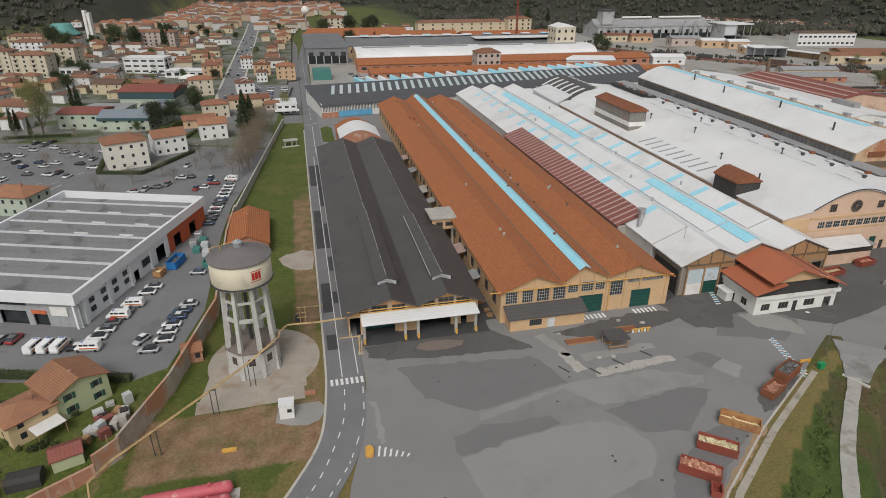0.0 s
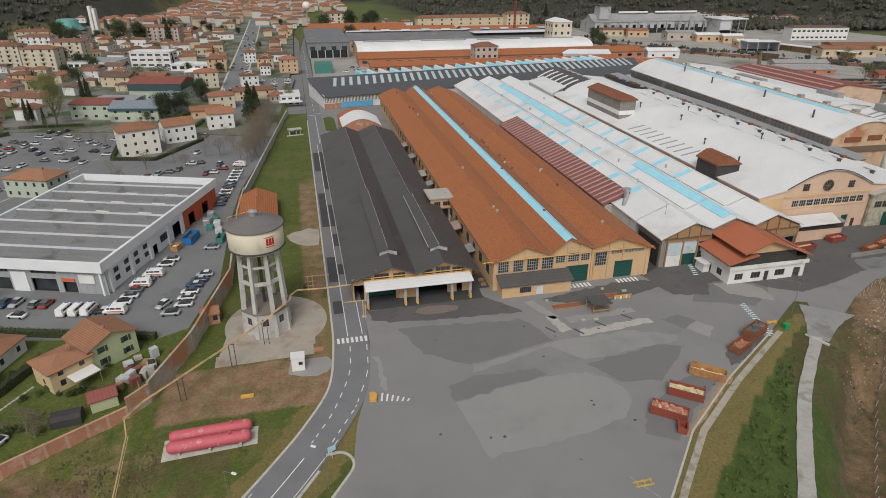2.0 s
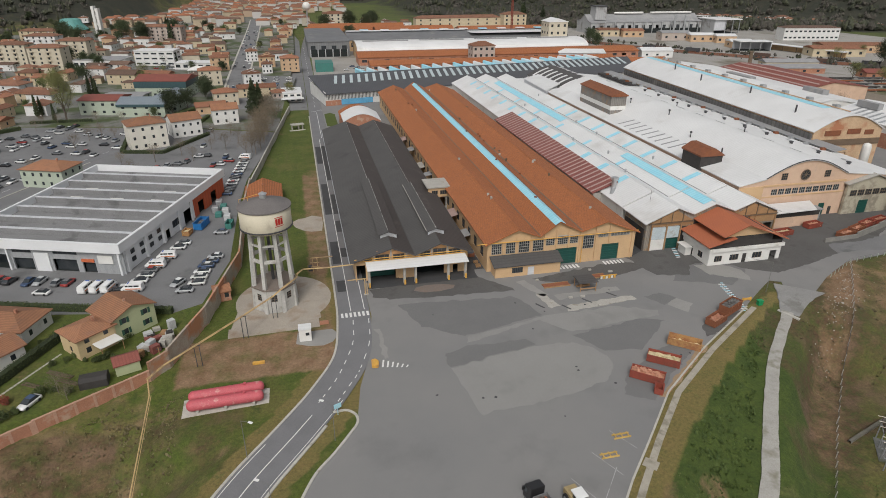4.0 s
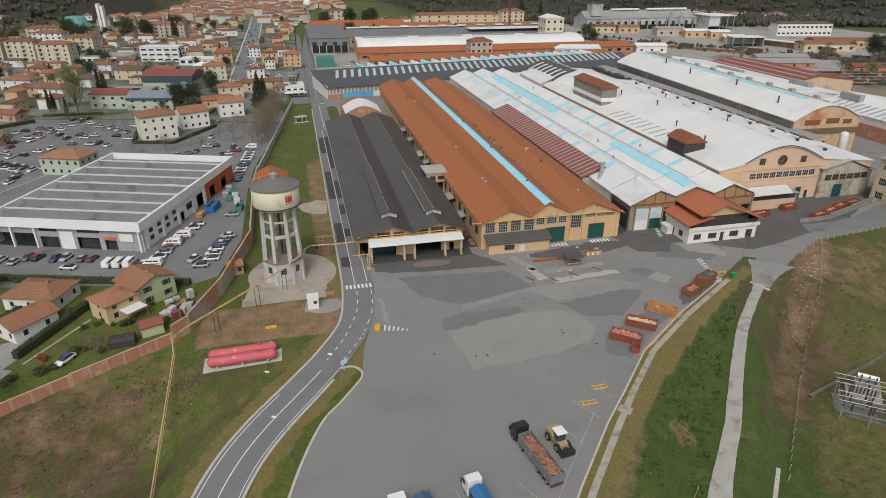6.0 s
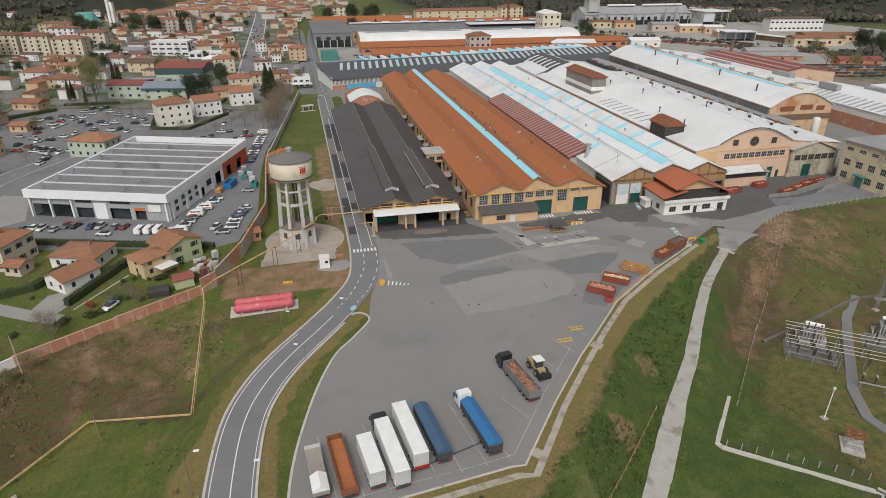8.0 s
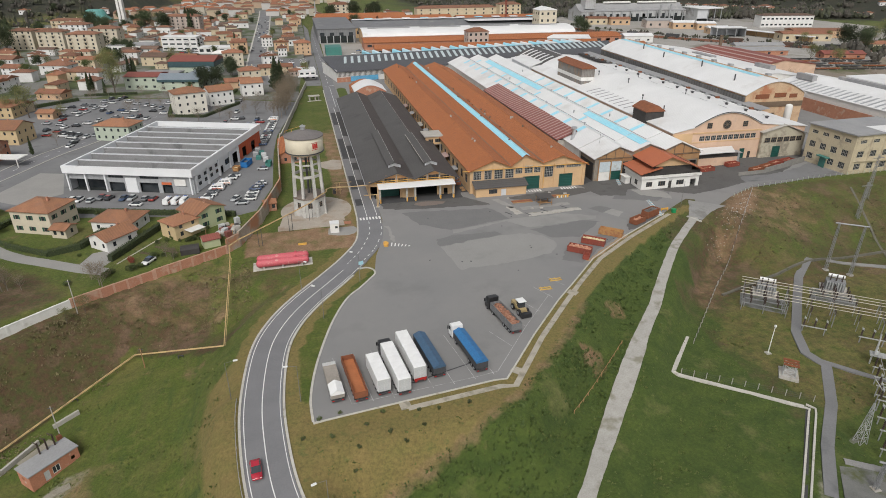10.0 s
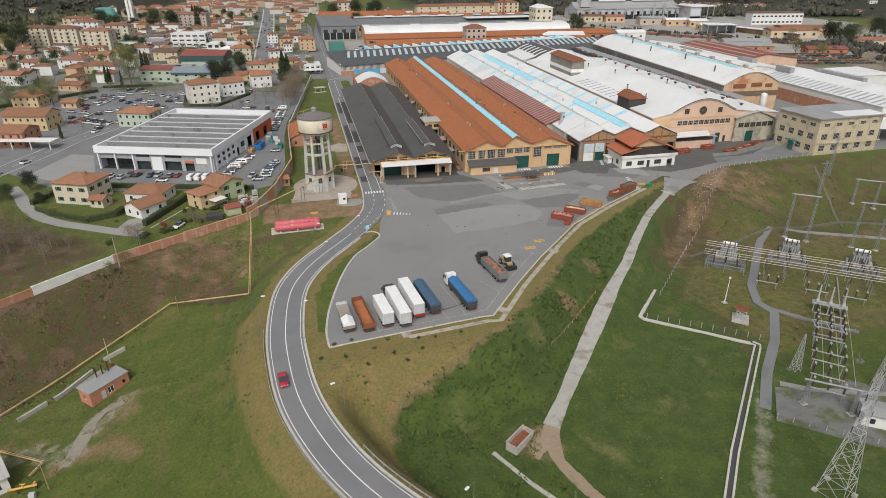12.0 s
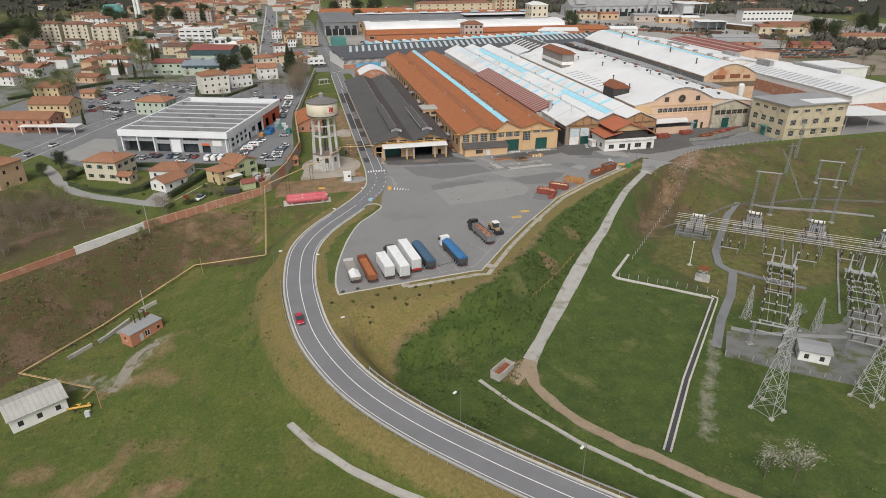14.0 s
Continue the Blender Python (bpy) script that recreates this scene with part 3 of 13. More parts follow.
    return tagged(new("ground", me), "grassy ground with banks, fields and bare earth", "ground", kind="structure")


build_ground()


def flat_sheet(name, pts, z, material, label, category, thick=0.25):
    bm = new_bm()
    prism(bm, pts, z - thick, z)
    return solid(name, bm, material, label, category, kind="structure")


flat_sheet("pavement_yard", YARD, 0.03, asphalt, "worn grey asphalt of the factory yard with darker patches", "yard", 0.3)

# car parks and the town's paved ground, west of the wall
flat_sheet("pavement_car_park", [(-100, 166), (-86, 158), (-30, 147), (-24, 150), (-19.5, 172), (-20, 214), (-19, 240), (-9, 310), (-60, 330), (-150, 350), (-175, 250), (-150, 215)], 2.03, lot_asphalt,
           "grey asphalt car park with parked cars", "car park")
flat_sheet("pavement_town", [(-9, 312), (-6, 380), (-2, 470), (2, 600), (4, 1400), (-150, 1400), (-250, 980), (-420, 980), (-600, 620), (-330, 250), (-178, 252), (-152, 352), (-60, 332)], 2.02, town_paving, "town ground of lanes, yards and small gardens", "ground", 2.4)
flat_sheet("pavement_verge", [(-5.4, 381), (-3, 366), (6.8, 366), (6.8, 540), (8, 700), (3.9, 760), (2.1, 601), (-1.9, 471)], 0.06, lot_asphalt, "grey paved verge beside the works road", "pavement", 0.3)
flat_sheet("pavement_works", [(14.6, 470.05), (290, 470.05), (300, 300), (430, 260), (700, 420), (640, 840), (300, 860), (30, 840), (18, 700)], 0.02, works_ground, "ground of yards and lanes behind the works", "ground")

flat_sheet("lawn_wedge", [(15.2, 326), (20.8, 322), (20.8, 352), (18.6, 356), (15.2, 353)], 0.07, mat("lawn_grass", (0.075, 0.1, 0.016), (0.055, 0.082, 0.012), 0.3, 4.0, 0.95, 0.3, stain=(0.12, 0.11, 0.035), stain_scale=0.2), "green lawn wedge beside the junction", "lawn", 0.2)
# ---- main road ----
bm = new_bm()
ribbon(bm, ROAD, -3.75, 3.65, 0.06, 0.35)
solid("road", bm, asphalt_road, "two-lane grey asphalt road curving past the yard", "road", kind="structure")
low_road = ROAD[np.where(ROAD[:, 1] < 112)[0]]
bm = new_bm()
ribbon(bm, low_road, 3.15, 3.28, 0.072)
solid("edge_line", bm, line_paint, "white painted edge line of the road", "road marking", kind="structure")
low2 = ROAD[np.where(ROAD[:, 1] < 100)[0]]
bm = new_bm()
ribbon(bm, low2, -3.3, -3.15, 0.072)
solid("edge_line", bm, line_paint, "white painted edge line of the road", "road marking", kind="structure")
bm = new_bm()
ribbon(bm, ROAD[np.where(ROAD[:, 1] < 107)[0]], -0.09, 0.09, 0.072)
solid("centre_line", bm, line_paint, "unbroken white centre line of the road", "road marking", kind="structure")


# ---- windows and doors, shared meshes ----
MESHES = {}


def cached(key, make):
    if key not in MESHES:
        bm = bmesh.new()
        make(bm)
        bm.normal_update()
        me = bpy.data.meshes.new(key[0])
        bm.to_mesh(me)
        bm.free()
        MESHES[key] = me
    return MESHES[key]


def put(name, key, make, material, parent, at, label="", local=False):
    """A part on a shared mesh at the world pose at (or in the parent's own space)."""
    return part_mesh(name, cached(key, make), material, parent, label, not local, False, at)


def facing(x, y, z, rz=0.0):
    """Pose of a wall piece: x along the wall, -y outwards."""
    return pose(x, y, z, 0, 0, rz)


white_frame = mat("white_window_frame", (0.7, 0.7, 0.68), None, 1.0, 8.0, 0.6, 0.0)
brown_frame = mat("brown_window_frame", (0.17, 0.12, 0.08), None, 1.0, 8.0, 0.6, 0.0)
shutter_green = mat("green_shutter", (0.03, 0.09, 0.06), None, 1.0, 8.0, 0.6, 0.0)


def window(parent, m, w, h, nx=2, nz=2, frame_m=None, local=False):
    t = 0.09

    def bars(bm):
        pw, ph_ = (w - t) / nx, (h - t) / nz
        wall(bm, (0, -0.055), (w, -0.055), 0, h, 0.11, [(t + i * pw, (i + 1) * pw, t + k * ph_, (k + 1) * ph_) for i in range(nx) for k in range(nz)])

    f = put("window", ("window", round(w, 2), round(h, 2), nx, nz), bars, frame_m or dark_steel, parent, m, "", local)
    g = part_mesh("pane", cached(("pane", round(w, 2), round(h, 2)), lambda bm: box(bm, 0.03, w - 0.03, 0.0, 0.03, 0.03, h - 0.03)), glass, f, "", False)
    return f


def panel_door(parent, m, w, h, material, label="", name="door", local=False):
    def make(bm):
        n = max(3, int(h / 0.8))
        line = [(0.06, 0.0)]
        for k in range(n):
            a, b = k * h / n, (k + 1) * h / n
            line += [(-0.02, a), (-0.06, a + 0.05), (-0.06, b - 0.05), (-0.02, b)]
        line.append((0.06, h))
        rows = [[bm.verts.new((x, y, z)) for y, z in line] for x in (0, w)]
        for i in range(len(line)):
            j = (i + 1) % len(line)
            bm.faces.new((rows[0][i], rows[0][j], rows[1][j], rows[1][i]))
        bm.faces.new(rows[0][::-1])
        bm.faces.new(rows[1])

    return put(name, ("door", round(w, 2), round(h, 2), material.name), make, material, parent, m, label, local)


# ---- factory halls ----
def roof_z(profile, x):
    return float(np.interp(x, [p[0] for p in profile], [p[1] for p in profile]))


def hall(name, label, profile, y0, y1, roof_m, wall_m, over=0.8, base=0.0, rz=0.0, holes=(), side_holes=(), upto=None):
    """A long shed: profile is the (x, z) line of its roof from eave to eave; its front wall stands at y0 with the openings holes = (x0, x1, z0, z1)."""
    t = thing(name, label, "factory hall", (profile[0][0] + profile[-1][0]) / 2, (y0 + y1) / 2, base)
    bm = new_bm()
    sheet_y(bm, profile, y0 - over, y1 + over * 0.5, 0.3)
    part("roof", bm, roof_m, t)
    xa, xb = profile[0][0] + over, profile[-1][0] - over
    za, zb = roof_z(profile, xa) - 0.34, roof_z(profile, xb) - 0.34
    top = min(za, zb)
    bm = new_bm()
    wall(bm, (xa, y0), (xb, y0), base, top, 0.3, [(h[0] - xa, h[1] - xa, h[2], h[3]) for h in holes])
    part("front_wall", bm, wall_m, t)
    inner = [(x, z - 0.34) for x, z in profile if xa < x < xb]
    bm = new_bm()
    along_y(bm, [(xa, top + 0.003), (xb, top + 0.003), (xb, zb + 0.004)] + inner[::-1] + [(xa, za + 0.004)], y0 + 0.003, y0 + 0.3)
    part("gable", bm, wall_m, t)
    bm = new_bm()
    along_y(bm, [(xa, base), (xb, base), (xb, zb)] + inner[::-1] + [(xa, za)], y1 - 0.3, y1)
    part("back_wall", bm, wall_m, t)
    for x, z, flip in ((xa, za, False), (xb, zb, True)):
        bm = new_bm()
        a, b = ((x, y1 - 0.31), (x, y0 + 0.31)) if not flip else ((x, y0 + 0.31), (x, y1 - 0.31))
        length = y1 - y0 - 0.62
        hs = [(u, u + 3.0, 2.6, min(5.6, z - 0.6)) for u in np.arange(3, length - 4, 6.5)] if side_holes else []
        wall(bm, a, b, base, z, 0.3, hs)
        part("side_wall", bm, wall_m, t)
        if side_holes:
            for h in hs:
                if flip:
                    m = facing(x - 0.15, y0 + 0.31 + h[0], h[2], 90)
                else:
                    m = facing(x + 0.15, y1 - 0.31 - h[0], h[2], -90)
                window(t, m, 3.0, h[3] - h[2], 4, 3)
    # floor coloured near-black for the shade indoors
    part("floor_slab", boxes((xa + 0.31, xb - 0.31, y0 + 0.31, y1 - 0.31, base - 0.2, base + 0.035)), shade_void, t)
    return t


def strip_on(t, name, profile, x0, x1, y0, y1, lift, material, label="", thick=0.08):
    """A sheet that follows the roof between x0 and x1."""
    xs = [x0] + [p[0] for p in profile if x0 < p[0] < x1] + [x1]
    bm = new_bm()
    sheet_y(bm, [(x, roof_z(profile, x) + lift) for x in xs], y0, y1, thick)
    return part(name, bm, material, t, label)


def ridge_caps(t, profile, y0, y1, material, w=0.35, gutter=None):
    for (xp, zp), (x, z), (xn, zn) in zip(profile, profile[1:], profile[2:]):
        if z > zp and z > zn:
            bm = new_bm()
            sheet_y(bm, [(x - w, roof_z(profile, x - w) + 0.1), (x, z + 0.14), (x + w, roof_z(profile, x + w) + 0.1)], y0, y1, 0.08)
            part("ridge_cap", bm, material, t)
        elif z < zp and z < zn:
            part("valley_gutter", boxes((x - 0.3, x + 0.3, y0 + 0.4, y1, z + 0.02, z + 0.1)), gutter or grey_roof, t)


peach_panel = mat("orange_render", (0.55, 0.3, 0.13), (0.46, 0.25, 0.12), 0.4, 5.0, 0.9, 0.1, fine_amt=0.15)
# black twin-gable hall
BLACK = [(11.4, 6.0), (22.3, 9.4), (28.2, 6.9), (35.0, 9.5), (44.0, 6.2)]
bh = hall("factory_hall", "long low hall with a dark bitumen twin-gable roof and white awning", BLACK, 156.5, 294, black_roof, cream_wall, 1.4,
          holes=[(13.0, 15.4, 0, 4.6), (16.0, 23.2, 0, 4.9), (28.4, 36.2, 0, 4.9), (38.6, 40.0, 0.0, 2.3)])
for x0, x1, z0, z1 in ((15.2, 17.2, 5.5, 6.6), (18.0, 21.6, 5.5, 7.2), (22.6, 25.6, 5.5, 7.0), (29.8, 32.4, 5.5, 7.1), (33.2, 36.8, 5.5, 7.5), (37.4, 40.6, 5.5, 7.0)):
    window(bh, facing(x0, 156.44, z0), x1 - x0, z1 - z0, 3, 2, brown_frame)
for x0, x1, z0, z1 in ((18.4, 21.8, 7.3, 8.3), (22.4, 25.4, 7.1, 8.0), (32.9, 36.6, 7.6, 8.5)):
    part("gable_panel", boxes((x0, x1, 156.36, 156.49, z0, z1)), peach_panel, bh, "orange rendered infill of the gable")
part("lower_panel", boxes((24.0, 28.2, 156.1, 156.4, 0.04, 4.6)), cream_wall, bh, "cream panel between the doors")
for x in (17.6, 22.05, 26.2, 29.2, 32.8, 37.1, 41.2):
    part("post", boxes((x - 0.18, x + 0.18, 156.2, 156.49, 5.3, min(roof_z(BLACK, x) - 0.4, 8.6))), concrete, bh)
bm = new_bm()
along_y(bm, [(15.4, 5.0), (41.8, 5.0), (41.8, 5.15), (15.4, 5.15)], 151.9, 156.4)
for v in bm.verts:
    v.co.z += (v.co.y - 151.9) * 0.12
part("awning", bm, white_roof, bh, "white sheet-metal awning")
for z in (5.9, 6.5):
    bm = new_bm()
    tube(bm, (12.6, 156.0, z), (42.2, 155.9, z), 0.11, 8)
    part("pipe", bm, yellow_paint, bh, "ochre painted pipe")
for x in (15.9, 25.0, 27.9, 36.6, 41.2):
    part("pier", boxes((x - 0.3, x + 0.3, 153.0, 153.6, 0.03, 4.9)), concrete, bh)
    part("guard_post", boxes((x - 0.22, x + 0.22, 152.3, 152.7, 0.03, 1.3)), yellow_paint, bh, "yellow bollard")
panel_door(bh, facing(16.0, 158.6, 0.04), 7.2, 3.4, green_door, "green roller door half open in the shade")
# near-black sheet behind the doorway, painting the shade within
part("recess_wall", boxes((28.4, 36.2, 164, 164.3, 0.04, 4.9)), shade_void, bh)
worn_flashing = mat("worn_zinc_flashing", (0.4, 0.39, 0.37), (0.12, 0.115, 0.11), 0.35, 4.0, 0.7, 0.05, stain=(0.07, 0.066, 0.064), stain_scale=0.5, stain_at=0.52)
# darker, browner copy of the bitumen: shade of the right-hand slopes as colour
bitumen_shaded = mat("sun_bleached_bitumen", (0.068, 0.055, 0.05), (0.054, 0.045, 0.042), 0.1, 3.0, 0.8, 0.2, stain=(0.085, 0.07, 0.062), stain_scale=0.15, stripes=("Y", 1.0, 0.15))
strip_on(bh, "roof_sheet", BLACK, 22.35, 27.9, 155.2, 294.4, 0.06, bitumen_shaded, "bitumen sheet with slope shade in its browner colour", 0.05)
strip_on(bh, "roof_sheet", BLACK, 35.05, 43.9, 155.2, 294.4, 0.06, bitumen_shaded, "bitumen sheet with slope shade in its browner colour", 0.05)
for x, y0, y1 in ((22.5, 163.0, 208), (35.4, 162.6, 201)):
    z = roof_z(BLACK, x)
    # each monitor's right slope gets the shaded bitumen colour
    for x0, x1, z0, z1, m in ((x - 2.6, x, z + 0.5, z + 1.35, black_roof), (x + 0.003, x + 2.6, z + 1.35, z + 0.45, bitumen_shaded)):
        bm = new_bm()
        sheet_y(bm, [(x0, z0), (x1, z1)], y0 - 0.4, y1, 0.15)
        part("roof_monitor", bm, m, bh)
    bm = new_bm()
    along_y(bm, [(x - 2.2, z - 0.65), (x, z - 0.02), (x + 2.2, z - 0.7), (x + 2.2, z + 0.36), (x, z + 1.1), (x - 2.2, z + 0.42)], y0, y0 + 0.2)
    part("monitor_front", bm, grey_wall, bh, "white louvred end of the roof monitor")
    for k in range(3):
        part("louvre", boxes((x - 1.7 + 0.2 * k, x + 1.7 - 0.2 * k, y0 - 0.05, y0 - 0.004, z - 0.25 + 0.34 * k, z - 0.12 + 0.34 * k)), grey_roof, bh)
    for y2, y3, top in ((y0, y1, z + 1.38), (y1, 292, z + 0.06)):
        part("flashing", boxes((x - 0.1, x + 0.06, y2, y3 - 0.01, top, top + 0.08)), worn_flashing, bh, "pale metal ridge flashing")
part("flashing", boxes((32.7, 32.85, 163, 201, roof_z(BLACK, 35.4) + 0.52, roof_z(BLACK, 35.4) + 0.62)), kerb_stone, bh, "pale metal flashing")
part("gutter", boxes((11.2, 11.45, 155.4, 294, 5.75, 5.98)), steel, bh)

# vaulted ends behind the black hall
for y0, y1, zt, m, lb in ((296.5, 314, 12.2, white_roof, "white barrel roof over a small hall"), (314.4, 333, 9.2, tile_roof, "rust-red barrel roof over a small brick hall")):
    prof = [(21.5 + 17.5 * i / 12, zt - 3.4 + 3.4 * math.sin(math.pi * i / 12)) for i in range(13)]
    t = hall("barrel_hall", lb, prof, y0, y1, m, brick_wall, 0.3)

pale_frame = mat("pale_grey_glazing_bar", (0.36, 0.35, 0.32), None, 1.0, 8.0, 0.6, 0.0)
# orange hall
ORANGE = [(46.6, 8.3), (55.7, 12.0), (61.9, 9.5), (67.2, 13.2), (73.9, 9.9), (81.2, 12.1), (91.4, 8.0)]
oh = hall("factory_hall", "long factory hall with three rust-orange tiled gables", ORANGE, 154.5, 366, tile_roof, cream_wall, 0.9,
          holes=[(66.9, 73.2, 0, 4.9), (80.6, 85.8, 0, 4.9)], side_holes=True)
ridge_caps(oh, ORANGE, 153.5, 366.3, tile_roof, gutter=brown_frame)
strip_on(oh, "skylight_strip", ORANGE, 65.8, 68.7, 153.4, 363, 0.22, cyan_sheet, "translucent pale-blue skylight strip")
for y in range(160, 362, 14):
    strip_on(oh, "walkway_cable", ORANGE, 68.75, 68.9, y, y + 13.5, 0.3, dark_steel)
rnd_o = random.Random(44)
for k in range(26):
    x, y = rnd_o.choice((55.7, 67.9, 74.3, 81.2)) + rnd_o.uniform(-0.8, 0.8), rnd_o.uniform(158, 360)
    z = roof_z(ORANGE, x)
    part("roof_vent", boxes((x - 0.3, x + 0.3, y - 0.3, y + 0.3, z - 0.1, z + rnd_o.uniform(0.5, 1.0))), (brown_frame, concrete, rust)[k % 3], oh)
panel_door(oh, facing(66.9, 154.75, 0.04), 6.3, 4.8, green_door, "dark green sectional door")
panel_door(oh, facing(80.6, 154.75, 0.04), 5.2, 4.8, green_door, "dark green sectional door")
for x0, x1, z0, z1, nx in ((48.6, 51.4, 5.0, 8.0, 5), (52.6, 55.2, 4.9, 8.1, 5), (56.2, 59.2, 4.9, 8.2, 5), (60.2, 63.2, 4.9, 8.1, 5), (63.9, 66.4, 6.2, 8.2, 4), (67.2, 70.2, 6.2, 8.6, 5), (70.8, 73.2, 6.2, 8.4, 4),
                       (74.8, 78.0, 4.2, 8.0, 5), (79.2, 82.2, 7.2, 8.3, 4), (83.0, 88.6, 7.2, 8.2, 6)):
    window(oh, facing(x0, 154.42, z0), x1 - x0, z1 - z0, nx, 4, pale_frame)
    part("lintel", boxes((x0 - 0.15, x1 + 0.15, 154.3, 154.49, z1 + 0.02, z1 + 0.2)), concrete, oh)
for x in (51.9, 55.7, 59.7, 63.5, 67.0, 70.5, 73.9, 78.6, 82.6, 89.6):
    part("pilaster", boxes((x - 0.22, x + 0.22, 154.22, 154.49, 5.0 if 66.8 < x < 73.3 or 80.5 < x < 86 else 0.04, min(roof_z(ORANGE, x) - 0.4, 10.6))), cream_wall, oh)
bm = new_bm()
tube(bm, (44.5, 154.0, 8.45), (91.0, 154.0, 8.45), 0.13, 8)
part("pipe", bm, yellow_paint, oh, "ochre painted pipe along the gables")
bm = new_bm()
tube(bm, (74.4, 154.0, 8.4), (74.4, 154.0, 0.1), 0.1, 8)
part("pipe", bm, yellow_paint, oh, "ochre painted pipe along the gables")
ax = thing("annexe", "low cream annexe with a dark lean-to roof", "annexe", 58, 152)
bm = new_bm()
wall(bm, (48.6, 150.4), (66.8, 150.4), 0, 3.2, 0.25, [(4.6, 7.6, 1.0, 2.6), (9.0, 10.8, 0, 2.5)])
wall(bm, (66.8, 150.66), (66.8, 154.2), 0, 3.2, 0.25)
wall(bm, (48.6, 154.2), (48.6, 150.66), 0, 3.2, 0.25)
part("wall", bm, cream_wall, ax)
bm = new_bm()
m = [(48.0, 149.9, 3.35), (67.4, 149.9, 3.35), (67.4, 154.2, 4.75), (48.0, 154.2, 4.75)]
lo = [bm.verts.new((x, y, z - 0.18)) for x, y, z in m]
hi = [bm.verts.new((x, y, z)) for x, y, z in m]
bm.faces.new(lo[::-1])
bm.faces.new(hi)
for i in range(4):
    bm.faces.new((lo[i], lo[(i + 1) % 4], hi[(i + 1) % 4], hi[i]))
part("roof", bm, black_roof, ax)
window(ax, facing(53.2, 150.5, 1.0), 3.0, 1.6, 6, 1)
panel_door(ax, facing(57.6, 150.55, 0.04), 1.8, 2.4, grey_wall, "grey steel door")

worn_boards = mat("weathered_grey_boards", (0.3, 0.27, 0.23), (0.2, 0.175, 0.15), 0.4, 5.0, 0.9, 0.2, stain=(0.36, 0.24, 0.13), stain_scale=0.35, stain_at=0.5, stripes=("X", 0.5, 0.25))
blue_panel_m = mat("pale_blue_panel", (0.5, 0.57, 0.6), (0.42, 0.48, 0.5), 0.4, 5.0, 0.6, 0.05, stain=(0.36, 0.36, 0.34), stain_scale=0.5)
# white gabled halls
WHITE = [(94.5, 8.8), (104.3, 13.0), (109.7, 10.8), (116.2, 13.4), (123.0, 10.7), (129.4, 13.2), (139.2, 9.0)]
WMAIN = WHITE[:6] + [(133.4, 11.5)]
wf = hall("factory_hall", "white sheet-roofed front hall with three gables and grey doors", WHITE, 157.2, 169.2, white_roof, worn_boards, 0.9,
          holes=[(97.4, 101.4, 3.6, 7.2), (102.0, 105.8, 3.6, 7.2), (102.4, 106.2, 0, 3.4), (131.2, 134.0, 0.6, 5.4), (134.4, 137.4, 0.6, 5.4)])
wm = hall("factory_hall", "long white sheet-metal hall with pale-blue skylights", WMAIN, 170.6, 384, white_roof, white_wall, 0.5)
ridge_caps(wm, WMAIN, 170, 384, white_roof, 0.3)
part("gable_cladding", boxes((129.0, 138.0, 157.0, 157.19, 6.0, 8.8)), wood, wf, "weathered boarding")
part("gable_cladding", boxes((97.0, 110.0, 157.0, 157.19, 7.3, 8.4)), wood, wf, "weathered boarding")
for xa_, xb_, xc_, zt_ in ((96.0, 104.3, 110.0, 12.4), (123.4, 129.4, 138.4, 12.6)):
    bm = new_bm()
    along_y(bm, [(xa_, 8.6), (xb_, 8.6), (xb_, zt_ - 0.5)], 156.9, 157.15)
    along_y(bm, [(xb_, 8.6), (xc_, 8.6), (xb_, zt_ - 0.5)], 156.9, 157.15)
    part("gable_boarding", bm, wood, wf, "brown boarded gable")
    for f_ in (0.25, 0.5, 0.75):
        xm = xa_ + (xc_ - xa_) * f_
        part("truss_post", boxes((xm - 0.1, xm + 0.1, 156.7, 156.89, 8.4, min(roof_z(WHITE, xm) - 0.5, 12.0))), brown_frame, wf)
    part("tie_beam", boxes((xa_, xc_, 156.72, 156.88, 8.2, 8.5)), brown_frame, wf)
panel_door(wf, facing(102.4, 157.4, 0.04), 3.8, 3.3, green_door, "green plank gate")
panel_door(wf, facing(97.4, 157.35, 3.6), 4.0, 3.6, grey_wall, "pale grey metal shutter", "shutter")
panel_door(wf, facing(102.0, 157.35, 3.6), 3.8, 3.6, grey_wall, "pale grey metal shutter", "shutter")
# near-black sheet behind the right-hand bays in place of deep shade
part("recess_wall", boxes((130.5, 138.0, 163, 163.3, 0.04, 6)), shade_void, wf)
strip_on(wf, "skylight_strip", WHITE, 113.6, 117.6, 158.5, 169.6, 0.2, cyan_sheet, "pale-blue skylight sheet")
strip_on(wm, "skylight_strip", WMAIN, 113.6, 117.6, 170.15, 208, 0.2, cyan_sheet, "pale-blue skylight sheet")
strip_on(wm, "skylight_strip", WMAIN, 113.4, 117.2, 262, 358, 0.2, cyan_sheet, "pale-blue skylight sheet")
faded_sheet = mat("faded_translucent_sheet", (0.55, 0.7, 0.75), (0.62, 0.72, 0.75), 0.3, 4.0, 0.5, 0.05)
